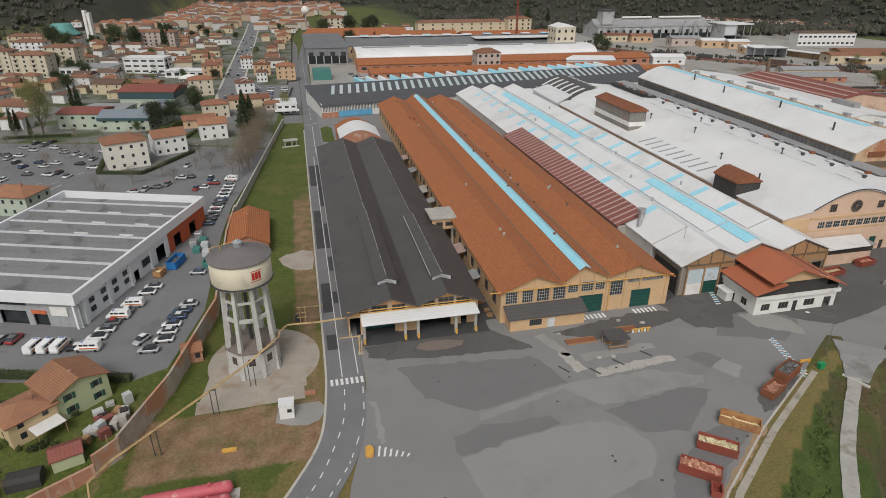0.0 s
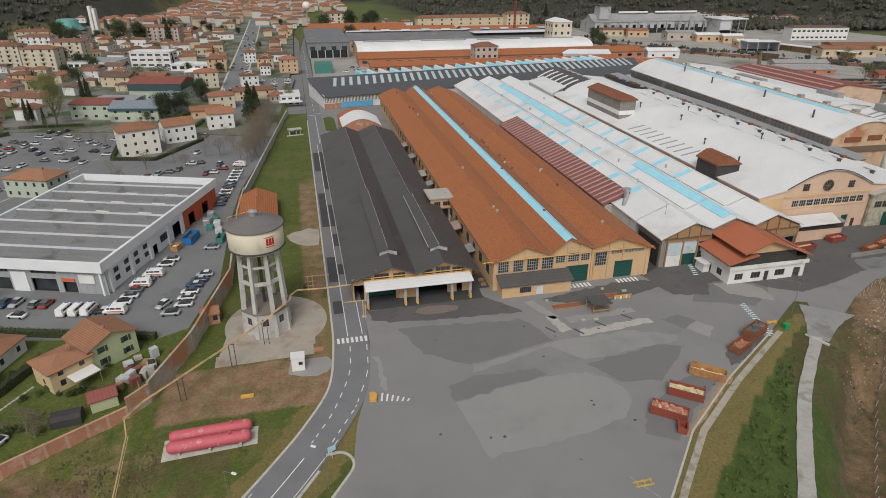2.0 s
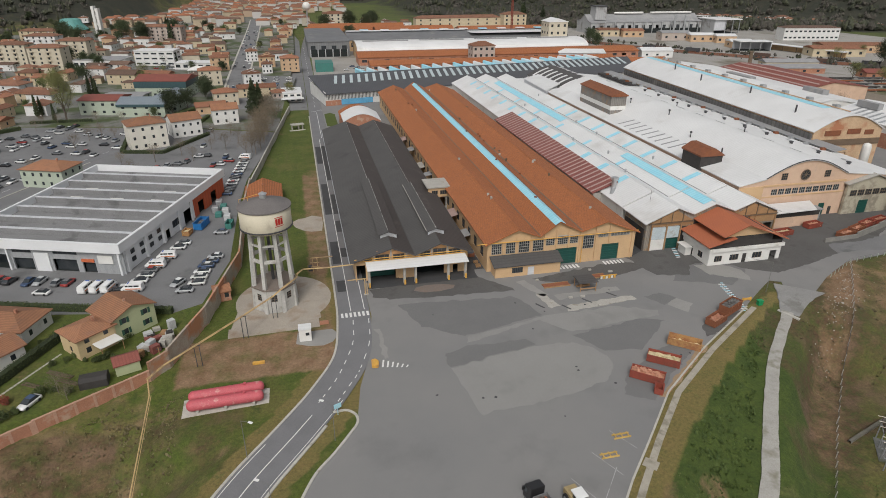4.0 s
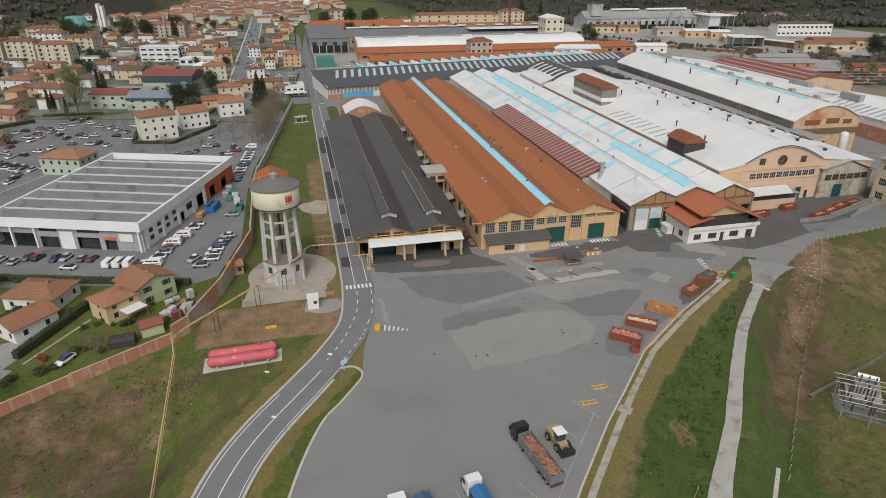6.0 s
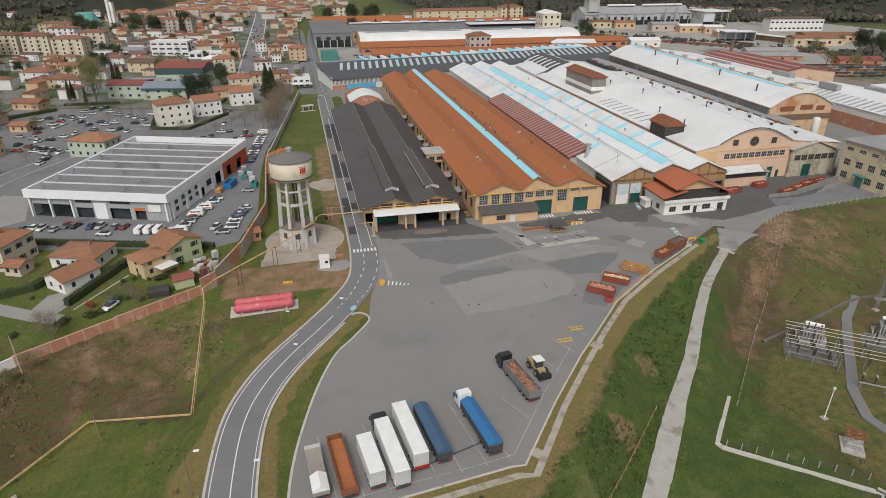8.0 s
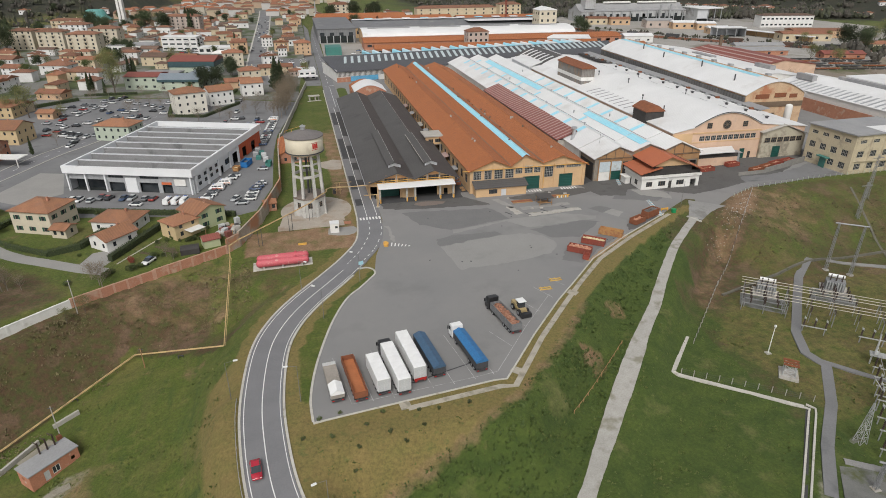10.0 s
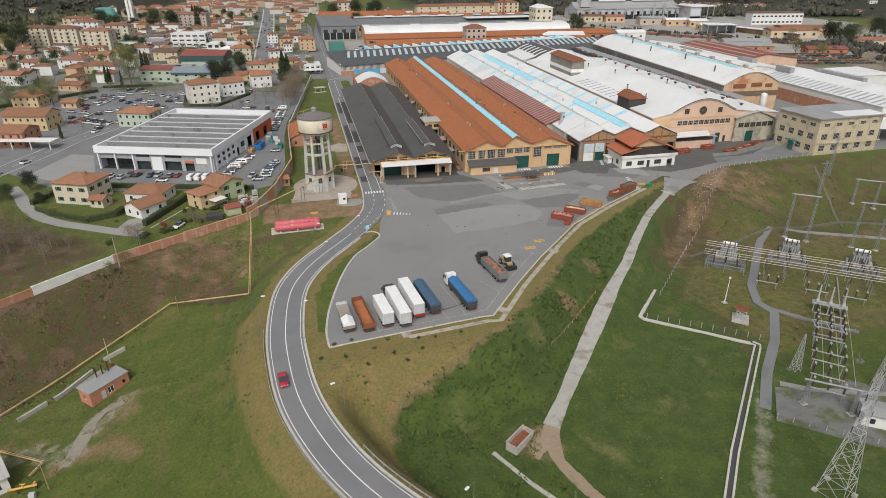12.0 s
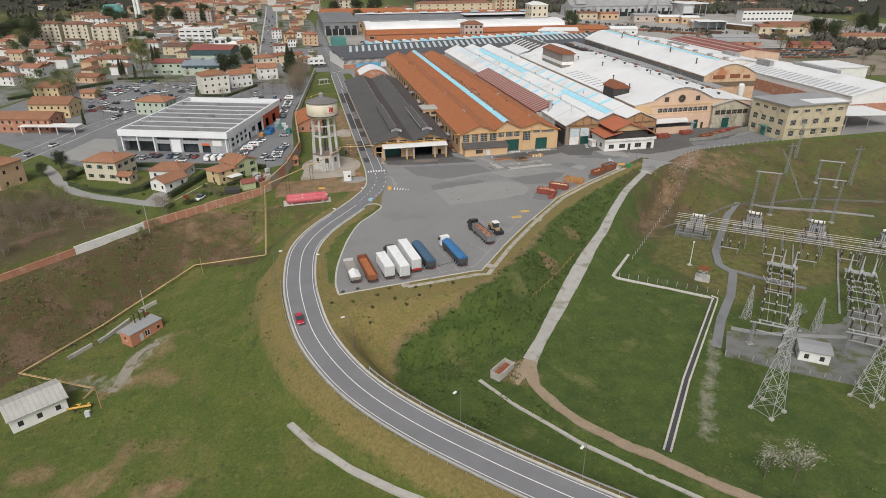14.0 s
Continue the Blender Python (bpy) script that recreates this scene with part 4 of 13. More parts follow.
for k in range(14):
    y = 184 + k * 13.6
    if y < 370:
        strip_on(wm, "skylight_sheet", WMAIN, 100.3, 104.0, y, y + 2.6, 0.16, cyan_sheet, "pale-blue skylight sheet")
        strip_on(wm, "skylight_sheet", WMAIN, 109.9, 113.2, y + 5, y + 6.8, 0.16, cyan_sheet, "pale-blue skylight sheet") if k % 2 else None
        strip_on(wm, "skylight_sheet", WMAIN, 104.8, 109.2, y + 2.2, y + 4.0, 0.16, faded_sheet, "faded pale skylight sheet")
        strip_on(wm, "skylight_sheet", WMAIN, 118.0, 122.6, y + 6.2, y + 8.0, 0.16, faded_sheet, "faded pale skylight sheet")
    if y < 300:
        strip_on(wm, "skylight_sheet", WMAIN, 123.4, 128.8, y - 2, y + 0.2, 0.16, cyan_sheet, "pale-blue skylight sheet")
for x, y in ((107, 192), (112, 214), (106, 232), (120, 240), (125, 205), (121, 262), (106, 270), (111, 300), (126, 320), (106.5, 330)):
    z = roof_z(WMAIN, x)
    bm = new_bm()
    tube(bm, (x, y, z - 0.2), (x, y, z + 0.9), 0.28, 10)
    lathe(bm, [(0.5, z + 0.9), (0.5, z + 1.0), (0, z + 1.3)], 10, x, y)
    part("roof_vent", bm, steel, wm)
mr = thing("lean_to_roof", "maroon ribbed sheet roof of a lean-to between the halls", "roof", 96, 235, 0)
bm = new_bm()
sheet_y(bm, [(91.6, 8.5), (100.2, 11.75)], 184, 288, 0.2)
part("roof", bm, maroon_roof, mr)
for k in range(36):
    bm = new_bm()
    y = 185.2 + k * 2.86
    sheet_y(bm, [(91.7, 8.62), (100.15, 11.85)], y, y + 0.75, 0.1)
    part("roof_rib", bm, maroon_rib, mr)
part("wall", boxes((92.2, 99.8, 184.2, 184.5, 0, 8.4), (92.2, 92.5, 184.6, 287.4, 0, 8.2)), concrete, mr)
dt = thing("exhaust_duct", "bent galvanised exhaust duct rising beside the hall", "duct", 97.5, 182)
bm = new_bm()
for p0, p1 in (((97.0, 181.4, 0.6), (97.0, 181.4, 7.0)), ((97.0, 181.4, 6.8), (96.2, 180.0, 8.4)), ((96.2, 180.0, 8.3), (96.2, 180.0, 9.2)), ((96.2, 180.0, 9.0), (97.8, 182.2, 10.6)), ((97.8, 182.2, 10.4), (97.8, 182.2, 13.2))):
    tube(bm, p0, p1, 0.75, 14)
part("pipe", bm, steel, dt)
bm = new_bm()
lathe(bm, [(0.75, 13.2), (1.2, 13.3), (1.2, 14.0), (0.85, 14.1), (0, 14.2)], 14, 97.8, 182.2)
part("cowl", bm, steel, dt)
part("plinth", boxes((96.0, 98.0, 180.4, 182.4, 0, 0.6)), concrete, dt)

# arched hall and its wide roof
VAULT = [(133.8, 12.6), (143.2, 14.3)] + [(143.4 + 30.2 * i / 14, 14.4 + 5.2 * math.sin(math.pi * i / 14)) for i in range(1, 14)] + [(173.8, 14.4), (196.0, 12.2)]
ah = hall("factory_hall", "arched hall with a pink gable front and round window", VAULT, 170, 329, white_roof, pink_wall, 0.5,
          holes=[(146.5 + 2.62 * i, 148.8 + 2.62 * i, 8.4, 10.4) for i in range(10)] + [(166.2, 168.6, 0, 4.2), (170.2, 171.6, 0, 2.8), (180.5, 183.5, 0, 4.2)] + [(177 + 2.6 * i, 179.2 + 2.6 * i, 7.2, 9.4) for i in range(6)])
for i in range(10):
    window(ah, facing(146.5 + 2.62 * i, 170.15, 8.4), 2.3, 2.0, 3, 2, pale_frame)
for i in range(6):
    window(ah, facing(177 + 2.6 * i, 170.15, 7.2), 2.2, 2.2, 3, 2, brown_frame)
panel_door(ah, facing(166.2, 170.2, 0.04), 2.4, 4.1, green_door, "green roller door")
panel_door(ah, facing(170.2, 170.2, 0.04), 1.4, 2.7, dark_wall, "dark steel door")
panel_door(ah, facing(180.5, 170.2, 0.04), 3.0, 4.1, green_door, "green roller door")
part("cornice", boxes((143.2, 174.4, 169.75, 169.99, 11.4, 12.0), (143.2, 174.4, 169.85, 169.99, 7.7, 8.1)), cream_wall, ah)
part("gable_cladding", boxes((134.6, 143.1, 169.8, 169.99, 7.0, 11.8)), cream_wall, ah, "ochre render")
for x in (149.0, 165.2):
    window(ah, facing(x, 169.9, 13.4), 2.2, 2.2, 3, 3, brown_frame)
bm = new_bm()
for i in range(20):
    a0, a1 = 2 * math.pi * i / 20, 2 * math.pi * (i + 1) / 20
    tube(bm, (157.9 + 1.7 * math.cos(a0), 169.85, 14.6 + 1.7 * math.sin(a0)), (157.9 + 1.7 * math.cos(a1), 169.85, 14.6 + 1.7 * math.sin(a1)), 0.16, 6)
for i in range(4):
    a0 = math.pi * i / 4
    tube(bm, (157.9 - 1.6 * math.cos(a0), 169.85, 14.6 - 1.6 * math.sin(a0)), (157.9 + 1.6 * math.cos(a0), 169.85, 14.6 + 1.6 * math.sin(a0)), 0.08, 6)
rose = part("round_window", bm, brown_frame, ah)
bm = new_bm()
tube(bm, (157.9, 169.99, 14.6), (157.9, 169.9, 14.6), 1.65, 20)
part("pane", bm, glass, rose)
edge = [(x, z + 0.16) for x, z in VAULT[1:-1]]
bm = new_bm()
sheet_y(bm, edge, 169.35, 169.6, 0.22)
part("verge", bm, dark_steel, ah)
for k in range(11):
    y = 180 + k * 13.4
    for x, r in ((184.5, 0.55), (163.5, 0.0)):
        z = roof_z(VAULT, x)
        if r:
            bm = new_bm()
            tube(bm, (x, y, z - 0.2), (x, y, z + 0.6), 0.6, 12)
            lathe(bm, [(0.6, z + 0.6), (0.85, z + 0.65), (0.85, z + 0.85), (0, z + 1.1)], 12, x, y)
            part("roof_vent", bm, dark_steel, ah)
        else:
            strip_on(ah, "roof_slot", VAULT, x, x + 0.7, y, y + 5.0, 0.12, grey_roof)
    strip_on(ah, "roof_slot", VAULT, 187.5, 188.2, y + 3, y + 6.5, 0.3, steel)
for x, y in ((152, 240), (161, 205), (146, 215), (170, 262), (150, 268)):
    z = roof_z(VAULT, x)
    bm = new_bm()
    tube(bm, (x, y, z - 0.2), (x, y, z + 2.2), 0.2, 8)
    lathe(bm, [(0.2, z + 1.7), (0.45, z + 1.75), (0.45, z + 2.2), (0, z + 2.4)], 8, x, y)
    part("flue", bm, dark_steel, ah)
for k in range(9):
    strip_on(ah, "roof_seam", VAULT, 135.5, 143, 212 + k * 4.8, 212.9 + k * 4.8, 0.06, grey_roof)

# penthouse and lift tower on the roofs
ph = thing("roof_penthouse", "small grey rooftop housing with a rusty red roof", "rooftop housing", 137.5, 194.5, 12.5)
part("wall", boxes((133.2, 141.6, 189.5, 200, 11.6, 16.4)), dark_wall, ph)
bm = new_bm()
along_y(bm, [(132.7, 16.3), (142.1, 16.3), (142.1, 16.5), (138.2, 18.9), (136.2, 18.9), (132.7, 16.8)], 189.1, 200.4)
part("roof", bm, rust, ph)
bm = new_bm()
tube(bm, (142.8, 192, 13), (142.8, 192, 18.2), 0.25, 8)
part("flue", bm, dark_steel, ph)
tb = thing("lift_tower", "tall corrugated tower block with a pale band and rusty roof", "tower block", 146, 280, 12, -4)
part("wall", boxes((138.8, 146.2, 265.5, 297, 11.0, 21.4)), mat("weathered_corrugate", (0.24, 0.225, 0.205), (0.17, 0.155, 0.14), 0.3, 5.0, 0.8, 0.2, stain=(0.3, 0.2, 0.13), stain_scale=0.25, stain_at=0.5, stripes=("X", 0.9, 0.25)), tb)
part("band", boxes((138.7, 146.3, 265.4, 297.1, 15.4, 17.2)), white_wall, tb, "pale horizontal band")
bm = new_bm()
along_y(bm, [(138.2, 21.42), (146.8, 21.42), (146.8, 21.9), (143.6, 23.6), (138.2, 21.7)], 264.9, 297.6)
part("roof", bm, rust, tb)

# dark monitor roof and white flat roofs beyond the white halls
MON = [(x, z - 2.2) for x, z in VAULT if 140 < x < 176]
mo = hall("factory_hall", "black arched roof with pale rooflight bars", MON, 329.6, 384, black_roof, white_wall, 0.3)
for k in range(7):
    strip_on(mo, "rooflight", MON, 144.5, 154.5, 334 + k * 7, 336.2 + k * 7, 0.12, white_roof, "pale rooflight bar")
    strip_on(mo, "rooflight", MON, 160.5, 170.5, 334 + k * 7, 336.2 + k * 7, 0.12, white_roof, "pale rooflight bar")
hall("factory_hall", "low white side roof with round vents", [(176.2, 12.0), (196, 10.0)], 329.6, 384, white_roof, white_wall, 0.3)
fl = thing("flat_roof_hall", "small hall with a clean white flat roof", "factory hall", 141, 350)
FL = [(131.5, 323), (150, 345), (149.5, 376), (133, 361)]
bm = new_bm()
prism(bm, FL, 6, 13.6)
part("wall", bm, grey_wall, fl)
bm = new_bm()
prism(bm, [(x + (0.5 if x > 140 else -0.5), y + (0.5 if y > 355 else -0.5)) for x, y in FL], 13.61, 14.0)
part("roof", bm, white_roof, fl)
lw = thing("flat_roof_hall", "low white roof between the halls", "factory hall", 140, 356)
part("wall", boxes((131, 140.5, 329.6, 384, 0, 9.6)), white_wall, lw)
part("roof", boxes((130.6, 140.8, 329.5, 384.4, 9.61, 10.0)), white_roof, lw)

# vaulted hangar
HANG = [(194.0 + 32.0 * i / 14, 16.6 + 6.0 * math.sin(math.pi * i / 14)) for i in range(15)]
worn_peach = mat("worn_peach_render", (0.55, 0.39, 0.25), (0.45, 0.3, 0.18), 0.3, 5.0, 0.9, 0.1, stain=(0.4, 0.17, 0.09), stain_scale=0.12, stain_at=0.54)
eave_grey = mat("grey_eave_cladding", (0.15, 0.145, 0.14), (0.1, 0.097, 0.094), 0.15, 4.0, 0.8, 0.1, stain=(0.24, 0.23, 0.21), stain_scale=0.1, stain_at=0.56, stripes=("Y", 2.4, 0.3))
hg = hall("hangar", "high vaulted hangar with a white roof and worn ochre front", HANG, 209.5, 372, white_roof, worn_peach, 0.6,
          holes=[(206.0, 211.5, 0, 7.5), (214.5, 216.5, 2, 3.5)])
part("dark_band", boxes((194.8, 225.2, 209.2, 209.49, 10.6, 13.0)), brown_frame, hg, "dark glazed band")
part("gable_panel", boxes((199.5, 206.5, 209.25, 209.49, 14.6, 16.6), (209.5, 215.5, 209.25, 209.49, 15.0, 17.0), (217.5, 221.5, 209.25, 209.49, 14.6, 16.4)), rust, hg, "rust-stained panel")
# the shade inside the hangar door is a near-black sheet
part("recess_wall", boxes((204, 214, 216, 216.3, 0.04, 8)), shade_void, hg)
part("side_glazing", boxes((193.9, 194.55, 210, 371, 12.6, 15.6)), eave_grey, hg, "long dark band under the eave")
strip_on(hg, "skylight_strip", HANG, 207.6, 211.2, 222, 370, 0.15, cyan_sheet, "pale-blue skylight strip")
part("walkway", boxes((212.2, 212.9, 214, 371, 22.65, 22.95)), bpy.data.materials["worn_peach_render"], hg, "faded ochre roof walkway")
for k in range(10):
    z = roof_z(HANG, 214.5)
    part("roof_vent", boxes((213.4, 215.4, 222 + k * 15.2, 224.4 + k * 15.2, z - 0.6, z + 1.6)), steel, hg)
for x, y in ((200, 228), (203, 262), (201.5, 300), (204, 330)):
    bm = new_bm()
    z = roof_z(HANG, x)
    tube(bm, (x, y, z - 0.2), (x, y, z + 3.0), 0.35, 8)
    part("flue", bm, dark_steel, hg)
hg.matrix_basis = Matrix.Translation((196.0, 209.6, 0)) @ Matrix.Rotation(radians(-2.4), 4, "Z") @ Matrix.Translation((-194, -209.5, 0)) @ hg.matrix_basis
lk = thing("link_roof", "narrow lead-grey lean-to roof with a dark shadow strip between the halls", "roof", 195, 280)
bm = new_bm()
sheet_y(bm, [(193.4, 12.9), (198.5, 13.6)], 195, 380, 0.2)
part("roof", bm, grey_roof, lk)
# added dark box that paints the shadow line beside the lean-to roof
part("gutter", boxes((189.8, 193.2, 195.6, 380, 11.2, 12.55)), dark_wall, lk, "dark strip for the shadow line between the roofs")
for k in range(22):
    part("bracket", boxes((190.6, 192.4, 198 + k * 8.2, 199.2 + k * 8.2, 12.56, 13.5)), rust if k % 3 == 0 else steel, lk)
part("wall", boxes((190, 198, 195.2, 195.5, 0, 12.1)), pink_wall, lk)
sl = thing("silo", "white upright storage tank beside the hangar", "silo", 216, 203)
bm = new_bm()
lathe(bm, [(0, 0), (1.6, 0), (1.6, 12.5), (1.3, 13.6), (0, 14.1)], 16, 212, 199)
part("tank", bm, white_wall, sl, "", True, True)

# large white halls beyond the hangar
EAST = [(259.4, 9.8), (280, 14.6), (304, 10.5)]
eh = hall("factory_hall", "broad white hall with grey rooflight ribs", EAST, 175.5, 266, white_roof, white_wall, 0.5)
for k in range(21):
    strip_on(eh, "rooflight", EAST, 260.2, 270, 178 + k * 4.0, 179.3 + k * 4.0, 0.12, steel)
for x0, x1, y0, y1 in ((283, 286, 212, 246), (270, 273, 250, 262)):
    part("roof_monitor", boxes((x0, x1, y0, y1, 12.6, 15.6)), grey_roof, eh, "raised grey glazed roof monitor")
part("plinth", boxes((260.1, 303.3, 174.9, 175.3, 0, 5.6), (258.6, 259.2, 176, 265.5, 0, 6.4)), brick_wall, eh, "orange brick base")
rb_ = thing("flat_roof_hall", "white block with a flat roof beside the broad hall", "factory hall", 318, 250)
part("wall", boxes((305, 330, 236, 262, 0, 12)), white_wall, rb_)
part("roof", boxes((304.6, 330.4, 235.6, 262.4, 12.01, 12.5)), white_roof, rb_)
E2R = [(290, 10.2), (308, 13.4), (334, 10)]
e2 = hall("factory_hall", "long hall with a rust-red sheet roof and pale ribs", E2R, 316, 398, red_tin, pink_wall, 0.5)
for k in range(3):
    strip_on(e2, "rooflight", E2R, 293 + k * 6.4, 294.6 + k * 6.4, 318, 396, 0.12, maroon_rib)
e3 = hall("factory_hall", "white sheet-roofed hall beside the hangar", [(246, 12), (262, 14.6), (289, 11)], 269, 402, white_roof, white_wall, 0.5)
for x0, x1, y0, y1 in ((272, 276, 286, 300), (262, 266, 330, 352)):
    part("roof_monitor", boxes((x0, x1, y0, y1, 12.6, 15.4)), grey_roof, e3, "raised grey glazed roof monitor")
ep = thing("canopy", "white sheet canopy over stacked goods behind the office", "canopy", 245, 165)
bm = new_bm()
sheet_y(bm, [(233, 7.2), (262, 6.2)], 150, 170, 0.2)
part("roof", bm, white_roof, ep)
for x in (234, 247, 261):
    for y in (151, 169):
        part("post", boxes((x - 0.15, x + 0.15, y - 0.15, y + 0.15, -1, 6.3)), steel, ep)

# low pink store with white canopy
pk = thing("low_store", "low pink store with a white sheet roof", "store", 152, 166)
bm = new_bm()
wall(bm, (142.5, 163.0), (160.5, 163.6), 0, 3.4, 0.25)
wall(bm, (160.5, 163.9), (161.5, 169.6), 0, 3.4, 0.25)
part("wall", bm, pink_wall, pk)
part("dark_band", boxes((142.6, 160.4, 163.35, 163.6, 3.4, 4.8)), dark_wall, pk)
bm = new_bm()
prism(bm, [(140.2, 161.4), (157.8, 162.0), (161.5, 169.2), (144.5, 169.2)], 5.6, 5.85)
part("roof", bm, white_roof, pk)
part("lean_to", boxes((158.6, 164.0, 166.4, 169.5, 0, 3.6), (158.2, 164.6, 165.9, 169.55, 3.61, 3.9)), grey_roof, pk)

# gatehouse
gt = thing("gatehouse", "white gatehouse with stepped red roofs and a dark upper band", "gatehouse", 119, 153)
bm = new_bm()
wall(bm, (107.8, 144.6), (130.6, 144.6), 0, 4.1, 0.25, [(1.8, 4.2, 1.0, 2.8), (6.6, 9.4, 1.0, 2.8), (10.6, 11.9, 0, 2.8), (13.8, 16.8, 1.0, 2.8), (19.4, 21.6, 0, 2.8)])
wall(bm, (107.8, 161.5), (107.8, 144.86), 0, 4.1, 0.25, [(3, 5, 1.0, 2.8), (8.5, 9.7, 0, 2.6), (12, 14, 1.0, 2.8)])
wall(bm, (130.6, 144.86), (130.6, 161.5), 0, 4.1, 0.25)
part("wall", bm, white_wall, gt)
part("band", boxes((107.3, 131.1, 144.1, 144.5, 4.12, 5.1), (107.3, 107.7, 144.52, 162, 4.12, 5.1), (130.7, 131.1, 144.52, 162, 4.12, 5.1)), white_wall, gt)
part("upper_wall", boxes((107.9, 130.5, 144.7, 161.4, 4.1, 6.1)), dark_wall, gt, "dark mesh upper storey")
part("upper_wall", boxes((112, 127, 144.7, 161.4, 6.1, 8.4)), dark_wall, gt, "dark mesh upper storey")
for u, w in ((1.8, 2.4), (6.6, 2.8), (13.8, 3.0)):
    window(gt, facing(107.8 + u, 144.72, 1.0), w, 1.8, 3, 1, brown_frame)
panel_door(gt, facing(118.4, 144.75, 0.04), 1.3, 2.7, dark_wall)
for v in (3, 12):
    window(gt, facing(107.92, 161.5 - v, 1.0, -90), 2.0, 1.8, 2, 1, brown_frame)
bm = new_bm()
sheet_y(bm, [(106.3, 6.2), (114.6, 8.2)], 143.4, 162.6, 0.2)
part("roof", bm, mat("gatehouse_red_roof", (0.42, 0.13, 0.06), (0.38, 0.12, 0.06), 0.2, 4.0, 0.8, 0.15, fine_amt=0.15, stripes=("Y", 0.5, 0.12)), gt)
bm = new_bm()
sheet_y(bm, [(110.2, 9.0), (117.4, 12.0), (131.2, 6.6)], 143.0, 163.4, 0.2)
part("roof", bm, bpy.data.materials["gatehouse_red_roof"], gt)
bm = new_bm()
along_y(bm, [(112.1, 8.42), (126.9, 8.42), (117.4, 11.7)], 144.3, 144.6)
part("gable", bm, cream_wall, gt)
part("porch", boxes((105.6, 107.5, 152.0, 155.4, 0, 2.4), (105.2, 107.5, 151.6, 155.8, 2.41, 2.7)), white_wall, gt)

# office block
of = thing("office_building", "three-storey ochre office block with a grey flat roof", "office building", 208, 153, 0)
o_pts = [(193.2, 142.6), (225.6, 144.4), (224.4, 164.4), (190.6, 162.6)]
holes_s = [(2.4 + i * 6.2, 5.4 + i * 6.2, z, z + d) for i in range(5) for z, d in ((1.6, 2.4), (6.4, 2.4), (11.8, 1.3))]
holes_s = [h for h in holes_s if h[1] < 31]
bm = new_bm()
wall(bm, o_pts[0], o_pts[1], -1.5, 15.0, 0.4, holes_s)
part("wall", bm, mat("office_render", (0.5, 0.43, 0.3), (0.44, 0.38, 0.27), 0.3, 5.0, 0.9, 0.1, stain=(0.33, 0.28, 0.21), stain_scale=0.3, stain_at=0.55), of)
office_m = bpy.data.materials["office_render"]
holes_w = [(1.5 + i * 4.7, 4.1 + i * 4.7, z, z + d) for i in range(4) for z, d in ((1.6, 2.4), (6.4, 2.4), (11.8, 1.3)) if not (i == 1 and z < 2)]
bm = new_bm()
wall(bm, o_pts[3], o_pts[0], -1.5, 15.0, 0.4, holes_w)
part("wall", bm, office_m, of)
bm = new_bm()
wall(bm, o_pts[1], o_pts[2], -1.5, 15.0, 0.4)
wall(bm, o_pts[2], o_pts[3], -1.5, 15.0, 0.4)
part("wall", bm, office_m, of)
grey_frame = mat("grey_window_frame", (0.34, 0.33, 0.3), None, 1.0, 8.0, 0.6, 0.0)
ang = math.degrees(math.atan2(o_pts[1][1] - o_pts[0][1], o_pts[1][0] - o_pts[0][0]))
for h in holes_s:
    window(of, Matrix.Translation((*o_pts[0], 0)) @ pose(0, 0, 0, 0, 0, ang) @ Matrix.Translation((h[0], 0.2, h[2])), h[1] - h[0], h[3] - h[2], 4, 2, grey_frame)
ang = math.degrees(math.atan2(o_pts[0][1] - o_pts[3][1], o_pts[0][0] - o_pts[3][0]))
for h in holes_w:
    window(of, Matrix.Translation((*o_pts[3], 0)) @ pose(0, 0, 0, 0, 0, ang) @ Matrix.Translation((h[0], 0.2, h[2])), h[1] - h[0], h[3] - h[2], 4, 2, grey_frame)
bm = new_bm()
prism(bm, [(192.5, 141.9), (226.3, 143.7), (225.0, 165.2), (189.8, 163.3)], 15.02, 15.5)
part("roof", bm, grey_roof, of)
for u in (0.5, 7.6, 13.9, 20.1, 26.3, 31.6):
    part("pilaster", boxes((193.2 + u, 193.9 + u, 142.45 + u * 0.055, 142.62 + u * 0.055, -1, 14.9)), office_m, of)
part("porch", boxes((189.4, 191.2, 150, 155, 4.2, 4.6)), teal_wall, of, "green canopy over the side door")
panel_door(of, facing(190.9, 154.4, 0.1, -97), 3.4, 3.6, teal_wall, "teal double door")

part("roof_sheet", boxes((206, 225.8, 143.9, 152, 15.51, 15.62)), white_roof, of, "paler front part of the roof")
part("plinth_band", boxes((194.2, 225.0, 142.3, 142.5, 4.9, 5.3)), office_m, of)
# small grey gable beside the arch
sg = thing("side_gable", "grey rendered side gable beside the arched front", "annexe", 185, 169)
bm = new_bm()
along_y(bm, [(174.6, 0.04), (195.2, 0.04), (195.2, 9.0), (184.9, 12.9), (174.6, 10.4)], 168.6, 169.6)
part("wall", bm, mat("stained_render", (0.44, 0.4, 0.31), (0.36, 0.33, 0.26), 0.3, 5.0, 0.9, 0.1, stain=(0.26, 0.23, 0.18), stain_scale=0.3, stain_at=0.5), sg)
bm = new_bm()
sheet_y(bm, [(174.0, 10.8), (184.9, 13.5), (195.8, 9.4)], 167.9, 170.0, 0.3)
part("coping", bm, concrete, sg)
panel_door(sg, facing(180.5, 168.5, 0.04), 3.6, 4.6, green_door, "dark green door")
for k in range(6):
    window(sg, facing(176 + k * 3.0, 168.48, 6.4), 2.5, 2.0, 3, 2, brown_frame)

# the long dark hall across the head of the yard
lh = thing("factory_hall", "long dark-roofed hall with slanting white rooflights", "factory hall", 130, 405)
